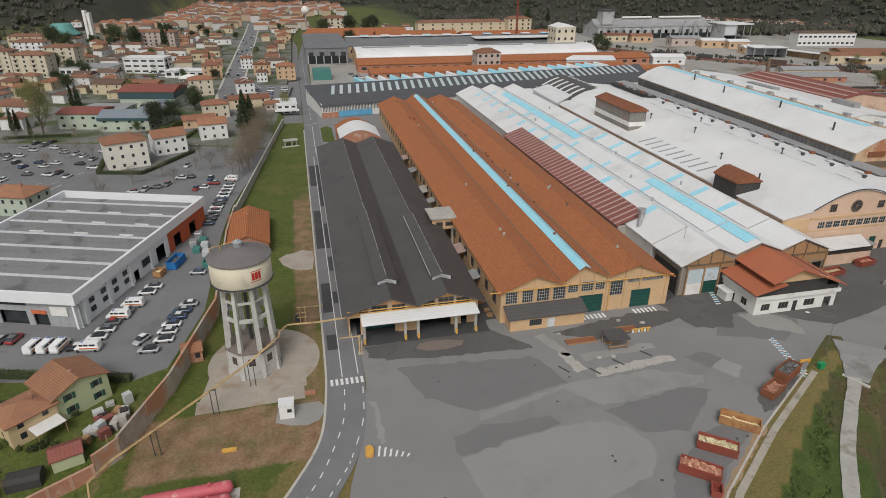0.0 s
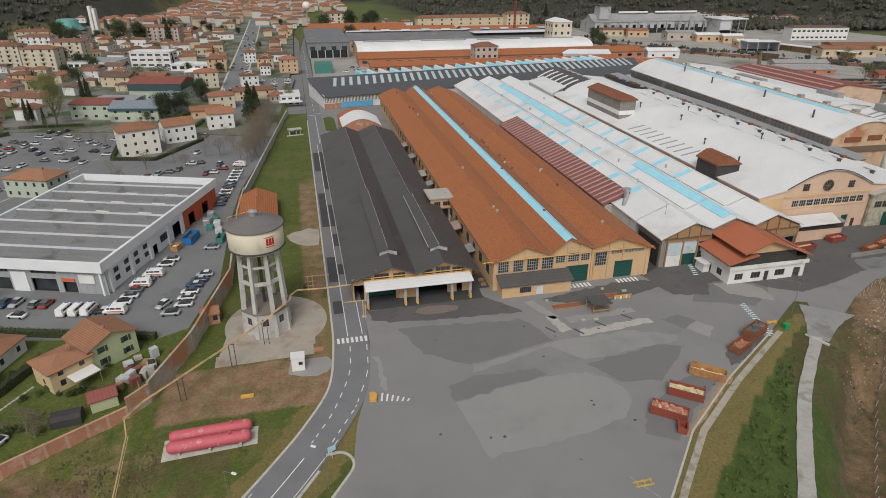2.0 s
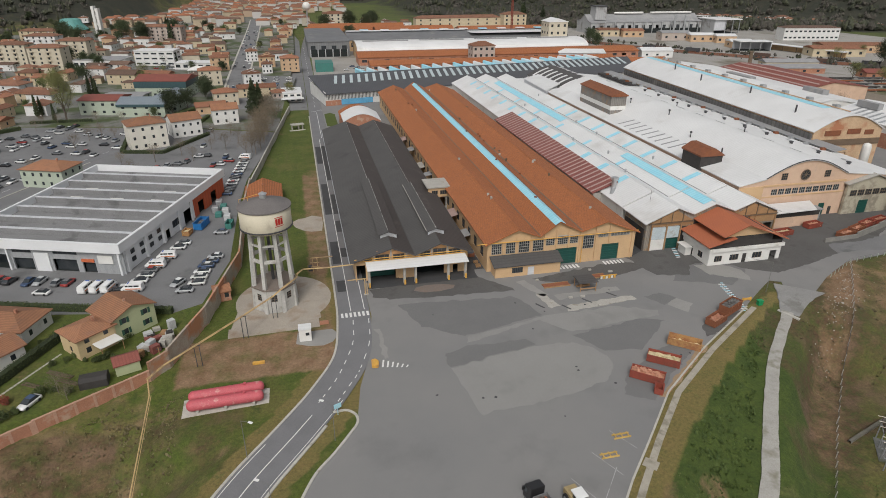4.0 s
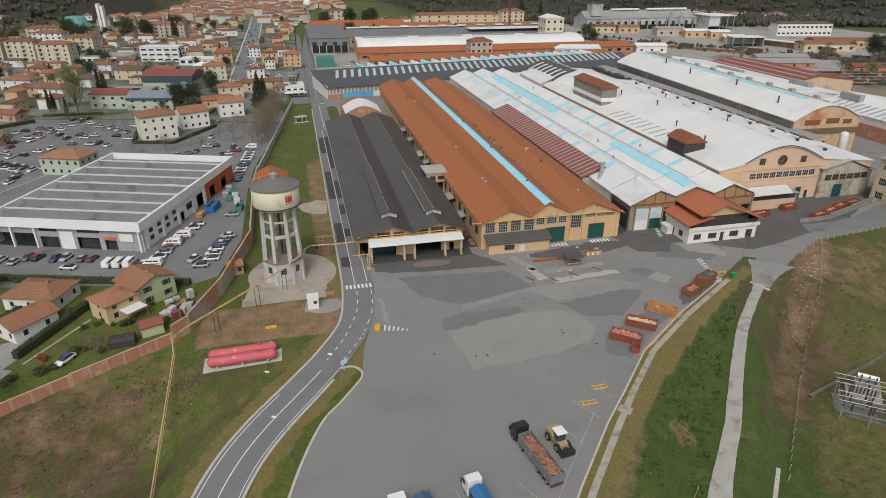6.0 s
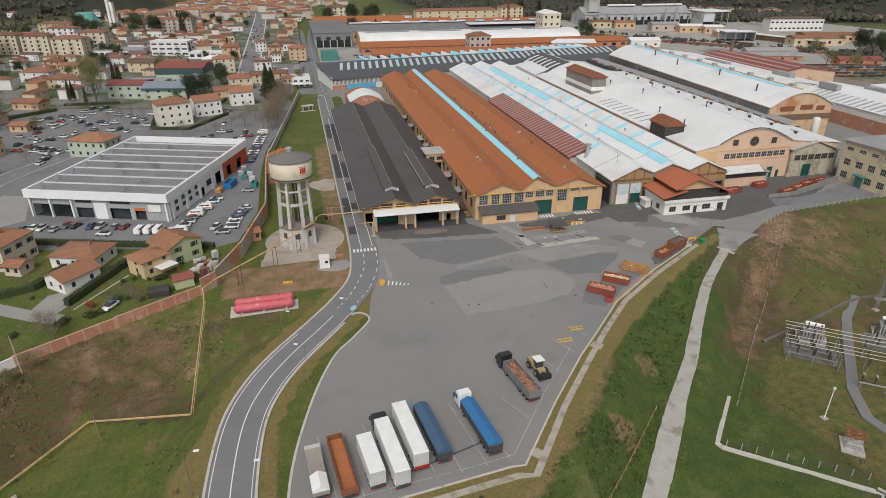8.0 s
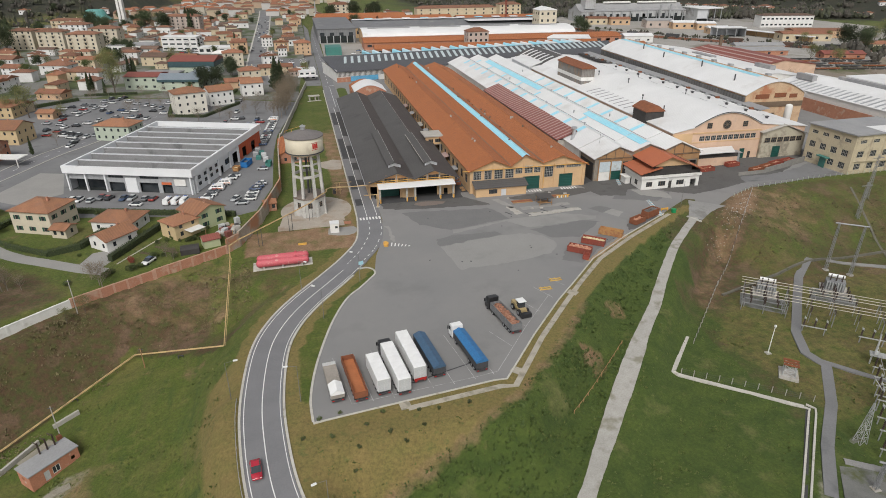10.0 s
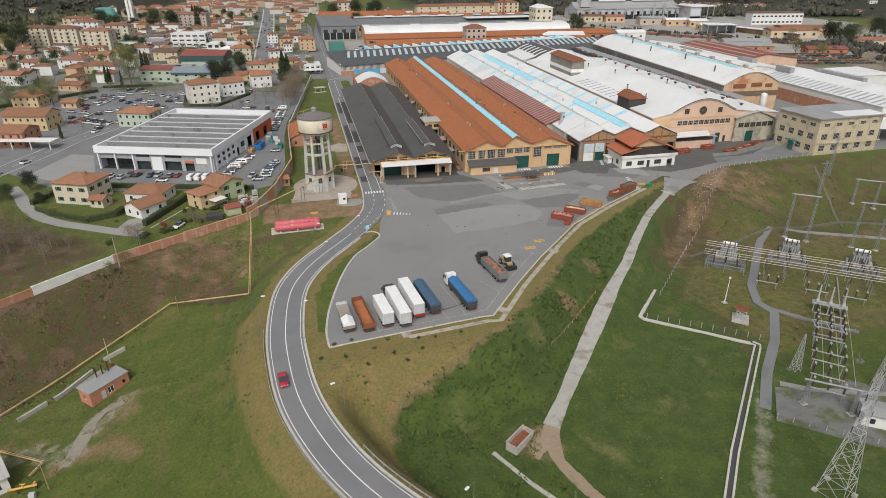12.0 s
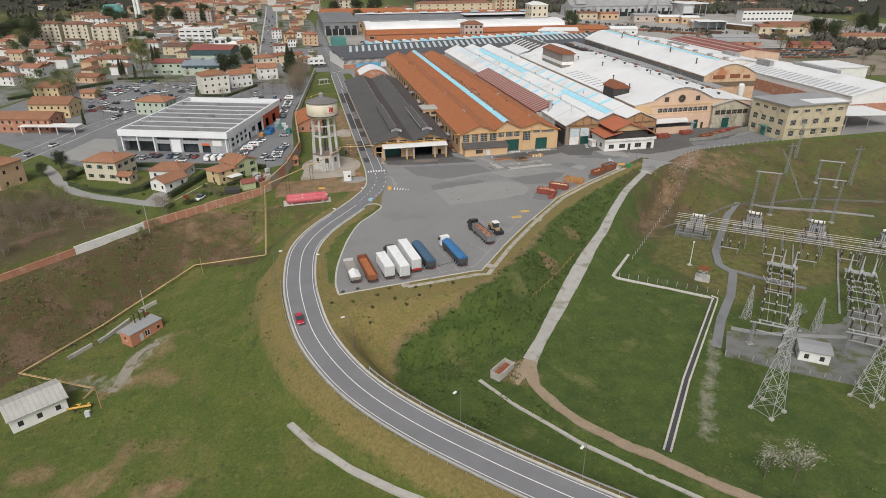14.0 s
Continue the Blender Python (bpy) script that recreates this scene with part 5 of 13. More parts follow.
L0, L1 = Vector((17.5, 374.0)), Vector((238.0, 415.5))
ld = (L1 - L0).normalized()
ln = Vector((-ld.y, ld.x))
LM = Matrix(((ld.x, ln.x, 0, L0.x), (ld.y, ln.y, 0, L0.y), (0, 0, 1, 0), (0, 0, 0, 1)))
llen = (L1 - L0).length
bm = new_bm()
box(bm, 0, llen, 0, 0.3, 0, 6.5, LM)
box(bm, 0, 0.3, 0.31, 40, 0, 7.5, LM)
box(bm, llen - 0.3, llen, 0.31, 34, 0, 7.5, LM)
box(bm, 0.31, llen - 0.31, 33.7, 34, 0, 9.5, LM)
part("wall", bm, white_wall, lh)
bm = new_bm()
a = [LM @ Vector(p) for p in ((-0.8, -0.8, 6.8), (llen + 0.8, -0.8, 6.8), (llen + 20, 36, 11.2), (-0.8, 40, 11.2))]
lo = [bm.verts.new(p - Vector((0, 0, 0.3))) for p in a]
hi = [bm.verts.new(p) for p in a]
bm.faces.new(lo[::-1])
bm.faces.new(hi)
for i in range(4):
    bm.faces.new((lo[i], lo[(i + 1) % 4], hi[(i + 1) % 4], hi[i]))
part("roof", bm, mat("slate_grey_sheet_roof", (0.085, 0.087, 0.095), (0.07, 0.071, 0.077), 0.1, 3.0, 0.7, 0.1, stripes=("X", 1.0, 0.12)), lh)
pale_sheet = mat("milky_rooflight_sheet", (0.5, 0.57, 0.58), (0.42, 0.48, 0.49), 0.4, 4.0, 0.5, 0.03)
u = 10.0
while u < llen + 4:
    bm = new_bm()
    pts = [LM @ Vector((u + s, v, 7.2 + (v + 0.8) * 4.4 / (40.8 - 4.0 * min(u, llen) / llen))) for s, v in ((0, 18.5), (1.9, 18.5), (6.3, 34.5), (4.4, 34.5))]
    vs = [bm.verts.new(p) for p in pts]
    ws = [bm.verts.new(p - Vector((0, 0, 0.5))) for p in pts]
    bm.faces.new(vs)
    for i in range(4):
        bm.faces.new((ws[i], ws[(i + 1) % 4], vs[(i + 1) % 4], vs[i]))
    part("rooflight", bm, pale_sheet, lh, "milky rooflight sheet")
    u += 4.95
bm = new_bm()
box(bm, -0.2, 28, -0.4, -0.02, 0, 3.0, LM)
part("lower_wall", bm, brick_wall, lh, "orange rendered base")
bm = new_bm()
box(bm, 9, 28, -0.75, -0.42, 0.3, 3.4, LM)
part("blue_panel", bm, mat("blue_panel", (0.12, 0.38, 0.6), None, 0.5, 5.0, 0.6, 0.05), lh, "blue painted panel")
bm = new_bm()
for i in range(40):
    box(bm, 0.5 + i * 0.85, 0.75 + i * 0.85, -0.34, -0.05, 3.4, 6.2, LM)
part("slatted_front", bm, dark_wall, lh, "dark slatted front")
for i in range(24):
    bm = new_bm()
    u0 = 34 + i * 8.0
    pts = [(u0, 40, 8), (u0 + 7.6, 40, 8), (u0 + 7.6, 40, 9), (u0 + 1.0, 40, 11.7), (u0, 40, 11.3)]
    lo = [bm.verts.new(LM @ Vector(p)) for p in pts]
    hi = [bm.verts.new(LM @ Vector((p[0], p[1] + 16, p[2]))) for p in pts]
    bm.faces.new(lo)
    bm.faces.new(hi[::-1])
    for q in range(5):
        bm.faces.new((lo[(q + 1) % 5], lo[q], hi[q], hi[(q + 1) % 5]))
    part("sawtooth", bm, (cyan_sheet, faded_sheet, white_roof)[i % 3], lh, "sawtooth rooflight")

# covered bridge and clutter in the alley between the halls
br = thing("covered_bridge", "grey slab-roofed covered bridge between the halls", "bridge", 45, 206)
part("roof", boxes((40.5, 48.8, 199.0, 208.0, 8.6, 9.0)), concrete, br)
bm = new_bm()
wall(bm, (41, 199.5), (48.4, 199.5), 5.4, 8.58, 0.25, [(1.2, 3.2, 6.2, 7.6), (4.0, 6.2, 6.2, 7.6)])
part("wall", bm, cream_wall, br)
window(br, facing(42.2, 199.6, 6.2), 2.0, 1.4, 3, 1, brown_frame)
window(br, facing(45.0, 199.6, 6.2), 2.2, 1.4, 3, 1, brown_frame)
part("floor", boxes((41, 48.4, 199.8, 207.6, 5.1, 5.4)), concrete, br)
for x in (44.6, 47.2):
    part("post", boxes((x - 0.25, x + 0.25, 199.9, 200.4, 0.03, 5.1)), concrete, br)


# the front of the white hall: boarded gable, pale blue panels, dark sheets painting shade in open bays
for x0, x1, z0, z1, m, lb in ((97.2, 101.6, 3.4, 7.0, blue_panel_m, "pale blue-grey gate panel"), (102.0, 106.0, 3.6, 7.0, blue_panel_m, "pale blue glazed panel"), (97.2, 101.6, 0.04, 3.3, white_wall, "patched white wall panel"), (106.6, 109.6, 0.04, 6.8, dark_wall, "dark sheet for the shade of an open bay"), (124.0, 130.6, 0.04, 5.6, dark_wall, "dark sheet for the shade of an open bay"), (110.4, 123.2, 4.4, 8.6, dark_wall, "dark sheet across the middle bay")):
    part("bay_panel", boxes((x0, x1, 156.95, 157.17, z0, z1)), m, wf, lb)
for x in (97.0, 101.8, 106.3, 109.9, 123.6, 130.9, 137.8):
    part("timber_post", boxes((x - 0.18, x + 0.18, 156.7, 156.94, 0.04, 8.2)), wood, wf, "weathered timber post")
# thin dark sheets on the side wall paint the shade of open bays
for y0, y1, z in ((158, 168.6, 6.6), (171, 183, 6.4)):
    part("side_bay", boxes((95.18, 95.38, y0, y1, 0.04, z)), dark_wall, wf, "dark sheet for the shade of an open side bay")

# stacked goods in the alleys between the halls
crate_wood = mat("crate_wood", (0.42, 0.25, 0.12), (0.3, 0.18, 0.09), 0.8, 6.0, 0.9, 0.2, rand=0.3)
drum_blue = mat("dull_drum_paint", (0.1, 0.13, 0.18), (0.14, 0.14, 0.15), 0.8, 6.0, 0.6, 0.1, rand=0.3)


def pallet_stack(x, y, n, rz):
    t = thing("pallet_stack", "stack of wooden pallets in the alley", "pallets", x, y, 0.04, rz, "pallet stacks")
    for i in range(n):
        def make(bm):
            for k in range(5):
                box(bm, -0.6, 0.6, -0.5 + k * 0.23, -0.38 + k * 0.23, 0.11, 0.145)
            for k in (-0.5, 0.0, 0.5):
                box(bm, k - 0.06, k + 0.06, -0.5, 0.54, 0.0, 0.109)
        put("pallet", ("pallet",), make, crate_wood, t, Matrix.Translation((0.05 * ((i * 7) % 3 - 1), 0.04 * ((i * 5) % 3 - 1), i * 0.148)), "", True)


ra = random.Random(15)
y = 158.0
while y < 292:
    x = ra.uniform(44.3, 46.2)
    kind = ra.randrange(4)
    if kind == 0:
        pallet_stack(x, y, ra.randrange(3, 6), ra.uniform(-8, 8))
    elif kind == 1:
        t = thing("crate", "large wooden crate in the alley", "crate", x, y, 0.04, ra.uniform(-6, 6), "crates")
        hh = ra.uniform(1.0, 2.2)
        part("body", boxes((-0.8, 0.8, -0.9, 0.9, 0, hh)), crate_wood, t, "", False)
        for s_ in (-0.86, 0.8):
            part("batten", boxes((s_, s_ + 0.06, -0.9, 0.9, hh * 0.45, hh * 0.6)), wood, t, "", False)
    elif kind == 2:
        t = thing("metal_bin", "dark steel bin in the alley", "bin", x, y, 0.04, ra.uniform(-6, 6), "metal bins")
        for d in ((-0.9, 0.9, -0.8, -0.74, 0.1, 1.2), (-0.9, 0.9, 0.74, 0.8, 0.1, 1.2), (-0.9, -0.84, -0.73, 0.73, 0.1, 1.2), (0.84, 0.9, -0.73, 0.73, 0.1, 1.2)):
            part("side", boxes(d), rust if ra.random() < 0.5 else drum_blue, t, "", False)
        part("base", boxes((-0.83, 0.83, -0.73, 0.73, 0, 0.3)), dark_steel, t, "", False)
    else:
        bm = new_bm()
        lathe(bm, [(0, 0.04), (0.5, 0.04), (0.5, 1.3), (0.46, 1.36), (0, 1.36)], 12, x, y)
        solid("drum", bm, drum_blue, "large dull steel drum in the alley", "drum", "drums")
    y += ra.uniform(2.2, 5.0)
for y, w, z, m in ((170.5, 5.0, 3.6, grey_roof), (185, 6.0, 4.2, maroon_rib), (224, 4.0, 4.6, grey_roof), (236, 7.0, 3.8, concrete), (258, 5, 4.4, grey_roof), (276, 6, 4.0, maroon_rib)):
    t = thing("alley_canopy", "small worn canopy between the halls", "canopy", 45.4, y, 0, 0, "alley canopies")
    bm = new_bm()
    sheet_y(bm, [(44.2, z - 0.3), (47.45, z + 0.4)], y, y + w, 0.12)
    part("roof", bm, m, t)
    for yy in (y + 0.2, y + w - 0.3):
        part("post", boxes((44.3, 44.42, yy, yy + 0.12, 0.04, z - 0.42)), dark_steel, t)
# dark sheets paint the shade that lies in the two alleys
flat_sheet("pavement_alley", [(42.8, 156.6), (47.4, 156.6), (47.4, 293), (42.8, 293)], 0.045, asphalt_dark, "alley asphalt with the shade put into its dark colour", "alley", 0.015)
flat_sheet("pavement_alley", [(91.0, 155), (95.2, 157.4), (95.2, 183), (92.0, 183)], 0.045, asphalt_dark, "alley asphalt with the shade put into its dark colour", "alley", 0.015)
rust_stain = mat("rusty_stain", (0.2, 0.15, 0.12), (0.17, 0.155, 0.15), 0.5, 3.0, 0.9, 0.05)
flat_sheet("asphalt_patch", [(26.5, 148.6), (29, 147.2), (33, 147.0), (36.6, 147.8), (37.4, 149.4), (34, 150.6), (30, 150.9), (27.4, 150.2)], 0.041, rust_stain, "rust-brown stain before the dark hall", "asphalt patch", 0.006)


# ---- yard: kerbs, lines, patches ----
def flat3(pts, z=0.0):
    return np.array([(x, y, z) for x, y in pts], float)


def band(name, pts, a, b, lift, material, label, category, drop=0.3, smooth_n=0, kind="structure", z=0.0):
    line = smooth_line([(x, y, z) for x, y in pts], smooth_n) if smooth_n else flat3(pts, z)
    bm = new_bm()
    ribbon(bm, line, a, b, lift, drop)
    return solid(name, bm, material, label, category, kind=kind)


footway_m = mat("footway_concrete", (0.4, 0.365, 0.3), (0.31, 0.285, 0.235), 0.5, 8.0, 0.9, 0.1, stain=(0.24, 0.22, 0.17), stain_scale=0.4, stain_at=0.52)
isle = [(-8.9, 66.6), (-5.2, 80.6), (-0.9, 91.3), (3.0, 96.4), (5.9, 100.4), (7.6, 103.1), (7.5, 105.4), (5.8, 107.0), (3.4, 106.8)]
band("kerb", [(-10.2, 49.6), (-10.4, 56.4)] + isle, -0.25, 0.2, 0.16, kerb_stone, "pale concrete kerb round the grass strip", "kerb", 0.4, 6)
right_edge = ROAD[np.where((ROAD[:, 1] < 106.5) & (ROAD[:, 1] > -66))[0]]
bm = new_bm()
ribbon(bm, right_edge, 3.7, 4.15, 0.17, 0.5)
solid("kerb", bm, kerb_stone, "concrete kerb along the curving road", "kerb", kind="structure")
left_edge = ROAD[np.where((ROAD[:, 1] < 352) & (ROAD[:, 1] > -66))[0]]
bm = new_bm()
ribbon(bm, left_edge, -4.2, -3.75, 0.17, 0.5)
solid("kerb", bm, kerb_stone, "concrete kerb along the curving road", "kerb", kind="structure")
EAST_EDGE = [(-10.2, 49.6), (6.9, 51.8), (25, 54), (27.3, 53.8), (38.2, 67.4), (49.2, 80), (56.2, 87.1), (67.2, 98.6), (83.5, 110.6), (103.9, 123.5)]
band("kerb", EAST_EDGE, -0.35, 0.0, 0.14, kerb_stone, "pale concrete kerb at the edge of the yard", "kerb", 0.4)
band("footway", [(6.9, 49.9), (25.6, 52.2), (28.2, 51.6), (39.2, 66.0), (50.4, 78.8), (58.2, 87.4), (69.0, 98.4), (84.4, 109.6), (105.2, 122.9)], -1.0, 0.2, 0.1, footway_m, "narrow concrete footway round the yard", "footway", 0.3)
for x, y, r in ((6.6, 50.4, 8), (30.4, 55.6, 45), (54.2, 82.2, 44)):
    m = pose(x, y, 0, 0, 0, r)
    bm = new_bm()
    box(bm, -1.0, 1.0, -1.0, 1.4, -0.2, 0.115, m)
    solid("footway_slab", bm, footway_m, "concrete landing beside the footway", "slab", kind="structure")


yard_patch = mat("resurfaced_asphalt", (0.265, 0.26, 0.248), (0.24, 0.236, 0.226), 0.1, 8.0, 0.9, 0.06, stain=(0.225, 0.221, 0.213), stain_scale=0.1, stain_at=0.56, fine_amt=0.25)


def patch(pts, z, material, label):
    """A flat patch; all but the square road patches get a worn, uneven outline."""
    bm = new_bm()
    if "road" not in label:
        fine_pts = []
        for (ax_, ay_), (bx_, by_) in zip(pts, pts[1:] + pts[:1]):
            n_ = max(1, int(math.hypot(bx_ - ax_, by_ - ay_) / 0.9))
            for k in range(n_):
                x_, y_ = ax_ + (bx_ - ax_) * k / n_, ay_ + (by_ - ay_) * k / n_
                fine_pts.append((x_ + 0.75 * noise.noise((x_ * 0.5, y_ * 0.5, 1.0)) + 0.25 * noise.noise((x_ * 2, y_ * 2, 5.0)), y_ + 0.75 * noise.noise((x_ * 0.5, y_ * 0.5, 9.0))))
        pts = fine_pts
    prism(bm, pts, z - 0.004, z)
    return solid("asphalt_patch", bm, material, label, "asphalt patch", kind="structure")


dark_patch = mat("dark_patch", (0.157, 0.155, 0.154), (0.176, 0.174, 0.172), 0.15, 8.0, 0.9, 0.06, stain=(0.158, 0.156, 0.153), stain_scale=0.12, stain_at=0.56)
oily = mat("oil_darkened_asphalt", (0.092, 0.088, 0.085), (0.121, 0.117, 0.113), 0.1, 3.0, 0.85, 0.1, stain=(0.08, 0.076, 0.072), stain_scale=0.2, stain_at=0.54)
patch([(28.0, 114.9), (33.8, 116.2), (39.5, 117.6), (47.3, 118.8), (56.1, 118.3), (59.4, 115.6), (61.2, 113.1), (61.4, 110.2), (60.8, 107.7), (57.9, 104.6), (52.6, 103.0), (47.3, 101.9), (38.2, 100.9), (30.0, 100.2), (29.4, 103.7), (28.9, 109.0)], 0.036, yard_patch, "paler square of resurfaced asphalt")
patch([(27.5, 119.8), (30.6, 121.2), (34.1, 122.2), (40.2, 121.7), (46.6, 121.9), (48.0, 119.4), (40.0, 118.0), (27.9, 115.3)], 0.042, dark_patch, "darker patch of asphalt")
patch([(21.2, 142.8), (36.0, 141.6), (50.7, 140.1), (52.6, 135.2), (53.9, 130.9), (44.2, 128.2), (33.9, 126.0), (25.2, 131.9)], 0.036, dark_patch, "darker worn rectangle of asphalt")
patch([(57.4, 120.9), (66.2, 122.6), (75.5, 123.9), (80.9, 122.2), (75.2, 117.2), (69.4, 112.6), (61.7, 114.0)], 0.038, dark_patch, "darker patch of asphalt")
patch([(33.8, 125.4), (33.7, 123.0), (43.0, 125.9), (52.6, 128.5), (57.4, 122.4), (68.8, 123.6), (80.9, 124.4), (81.6, 126.7), (72.1, 130.6), (63.0, 130.2), (54.3, 130.3), (44.0, 127.6)], 0.034, yard_patch, "paler worn strip of asphalt")
patch([(15.6, 151.6), (27.5, 152.4), (36.0, 152.6), (44.6, 152.2), (49.2, 147.0), (51.8, 143.4), (36.0, 144.2), (20.0, 145.6), (16.2, 147.6)], 0.034, oily, "oil-darkened asphalt before the hall doors")
# the awning's shade is painted on the ground as a dark patch
patch([(15.4, 151.9), (44.6, 151.9), (44.6, 158.2), (15.4, 158.2)], 0.046, asphalt_dark, "floor under the awning, shade put into its dark colour")
patch([(58.0, 148.2), (72.0, 150.6), (86.0, 153.0), (92.0, 148.0), (80.0, 144.6), (66.0, 143.0)], 0.034, oily, "oil-darkened asphalt before the hall doors")
patch([(91.0, 143.0), (88.0, 156.0), (100.0, 166.0), (130.0, 176.0), (196.0, 192.0), (204.0, 170.0), (168.0, 149.0), (138.0, 140.0), (124.0, 137.0), (116.6, 141.2), (111.2, 147.4), (103.4, 146.4), (100.0, 141.0)], 0.0345, oily, "dark worn asphalt of the street between the halls")
patch([(94.0, 139.0), (101.0, 148.0), (112.0, 150.0), (124.0, 152.0), (122.0, 144.0), (108.0, 133.6)], 0.034, dark_patch, "darker patch of asphalt")
patch([(55.8, 140.6), (58.3, 140.0), (59.9, 133.6), (57.1, 133.0)], 0.04, concrete, "pale concrete strip")
patch([(61.1, 133.3), (79.2, 134.6), (79.8, 132.4), (60.7, 130.7)], 0.04, concrete, "pale concrete strip")
patch([(60.2, 138.6), (77.4, 139.6), (77.9, 137.6), (60.6, 136.4)], 0.04, asphalt_pale, "pale resurfaced strip")
patch([(53.4, 147.6), (55.6, 148), (59.2, 139.4), (57.2, 138.6)], 0.04, asphalt_pale, "pale resurfaced strip")
patch([(104.2, 145.6), (105.6, 140.2), (114.6, 134.4), (115.4, 140.6), (110.8, 146.4)], 0.04, asphalt_pale, "pale wedge of asphalt at the gate")
patch([(85.6, 128.2), (88.6, 131.6), (91.8, 127.6), (88.4, 124.2)], 0.04, asphalt_pale, "pale resurfaced patch")
patch([(82.0, 133.0), (87.0, 134.0), (89.6, 130.8), (85.0, 128.4)], 0.044, dark_patch, "darker patch of asphalt")
patch([(14.6, 133.5), (15.8, 133.4), (16.2, 121.6), (15.0, 121.4)], 0.04, asphalt_pale, "pale trench scar in the asphalt")
for x0, x1, y0, y1 in ((7.6, 10.0, 262, 288), (10.3, 13.0, 240, 289), (7.6, 10.1, 205, 236), (10.3, 13.1, 190, 199), (7.6, 10.0, 168, 183), (10.3, 13.0, 172, 178), (7.7, 10.0, 152, 158), (10.4, 13.0, 205, 224)):
    patch([(x0, y0), (x1, y0), (x1, y1), (x0, y1)], 0.068, asphalt_dark, "fresh dark asphalt patch on the road")
for i in range(7):
    bm = new_bm()
    box(bm, 7.6 + i * 1.0, 8.15 + i * 1.0, 139.4, 141.4, 0.05, 0.076)
    solid("crossing_bar", bm, line_paint, "white bar of a zebra crossing", "road marking", "zebra crossing bars", "structure")
for x, a, b in ((10.05, 142, 300), (13.3, 142.4, 286)):
    bm = new_bm()
    box(bm, x - 0.09, x + 0.09, a, b, 0.05, 0.08)
    solid("lane_line", bm, line_paint, "white lane line on the road", "road marking", kind="structure")
for k in range(5):
    for x in (10.1, 12.9):
        bm = new_bm()
        box(bm, x - 0.1, x + 0.1, 288.5 + k * 2.6, 290 + k * 2.6, 0.05, 0.082)
        solid("lane_dash", bm, line_paint, "short white dash on the road", "road marking", "lane dashes", "structure")
bm = new_bm()
box(bm, 11.2, 11.4, 303, 358, 0.05, 0.08)
solid("lane_line", bm, line_paint, "white lane line on the road", "road marking", kind="structure")
for x0, x1, y in ((8.2, 11.1, 360.0), (11.6, 14.4, 363.5)):
    bm = new_bm()
    box(bm, x0, x1, y, y + 0.5, 0.05, 0.08)
    solid("stop_line", bm, line_paint, "white stop line at the junction", "road marking", kind="structure")
for k in range(24):
    bm = new_bm()
    box(bm, 10.9, 11.1, 372 + k * 12, 377 + k * 12, 0.05, 0.09)
    solid("lane_dash", bm, line_paint, "white dash of the centre line", "road marking", "lane dashes", "structure")
sf = thing("concrete_shelter", "small weathered concrete slab frame on the lawn", "concrete frame", 0.4, 323, 0, 12)
for u in (-2.6, 0.6, 2.6):
    part("post", boxes((u - 0.25, u + 0.25, -0.9, 0.9, -0.2, 2.2)), concrete, sf, "", False)
part("slab", boxes((-3.2, 3.2, -1.6, 1.6, 2.203, 2.6)), concrete, sf, "", False)
part("apron", boxes((-4.4, 3.4, -3.4, -1.7, -0.2, 0.06)), kerb_stone, sf, "", False)
bend = smooth_line([(10.2, 138, 0), (9.4, 129.5, 0), (7.3, 122.7, 0), (5, 117, 0), (2.4, 112.4, 0), (0.6, 109.4, 0)], 18)
bend2 = smooth_line([(13.8, 138, 0), (12.9, 128.7, 0), (10.3, 120.3, 0), (9, 117.2, 0), (6.3, 112.6, 0), (4, 108.7, 0)], 18)
for ln_, n0, n1 in ((bend, 4, 9), (bend2, 4, 9)):
    for i in range(0, len(ln_) - n0 - 1, n1):
        bm = new_bm()
        ribbon(bm, ln_[i:i + n0 + 1], -0.09, 0.09, 0.078)
        solid("lane_dash", bm, line_paint, "white dash of a road line", "road marking", "road dashes", "structure")
# hatched nose with yellow block
bm = new_bm()
for i in range(6):
    x = 14.2 + i * 0.95
    w = 0.36
    bm.faces.new([bm.verts.new(p) for p in ((x, 118.6 - 0.22 * i, 0.046), (x + w, 118.6 - 0.22 * i, 0.046), (x + w + 0.5, 121.0 - 0.55 * i, 0.046), (x + 0.5, 121.0 - 0.55 * i, 0.046))])
solid("hatched_marking", bm, line_paint, "white hatched triangle painted on the yard", "road marking", kind="structure")
bm = new_bm()
prism(bm, [(12.2, 118.6), (13.5, 118.4), (13.8, 120.2), (13.2, 121.1), (12.3, 120.8)], 0.03, 0.75)
bmesh.ops.bevel(bm, geom=bm.edges[:], offset=0.12, segments=2, affect="EDGES")
solid("traffic_block", bm, yellow_paint, "yellow concrete traffic block at the nose", "traffic block")
# walkway of white and blue squares
for i in range(14):
    f = i / 13
    x, y = 104.6 - 2.6 * f, 134.6 - 12.8 * f
    for s in (0, 1):
        bm = new_bm()
        m = pose(x + s * 0.95, y + s * 0.5, 0, 0, 0, -22)
        box(bm, -0.36, 0.36, -0.22, 0.22, 0.03, 0.046, m)
        solid("walkway_square", bm, blue_paint if (i + s) % 2 else line_paint, "painted square of a pedestrian walkway", "floor marking", "walkway squares", "structure")
for i in range(7):
    bm = new_bm()
    box(bm, 104.7 - 0.35 * i, 106.0 - 0.35 * i, 157.4 - 1.05 * i, 157.9 - 1.05 * i, 0.03, 0.046)
    solid("walkway_square", bm, blue_paint if i % 2 else line_paint, "painted square of a pedestrian walkway", "floor marking", "walkway squares", "structure")
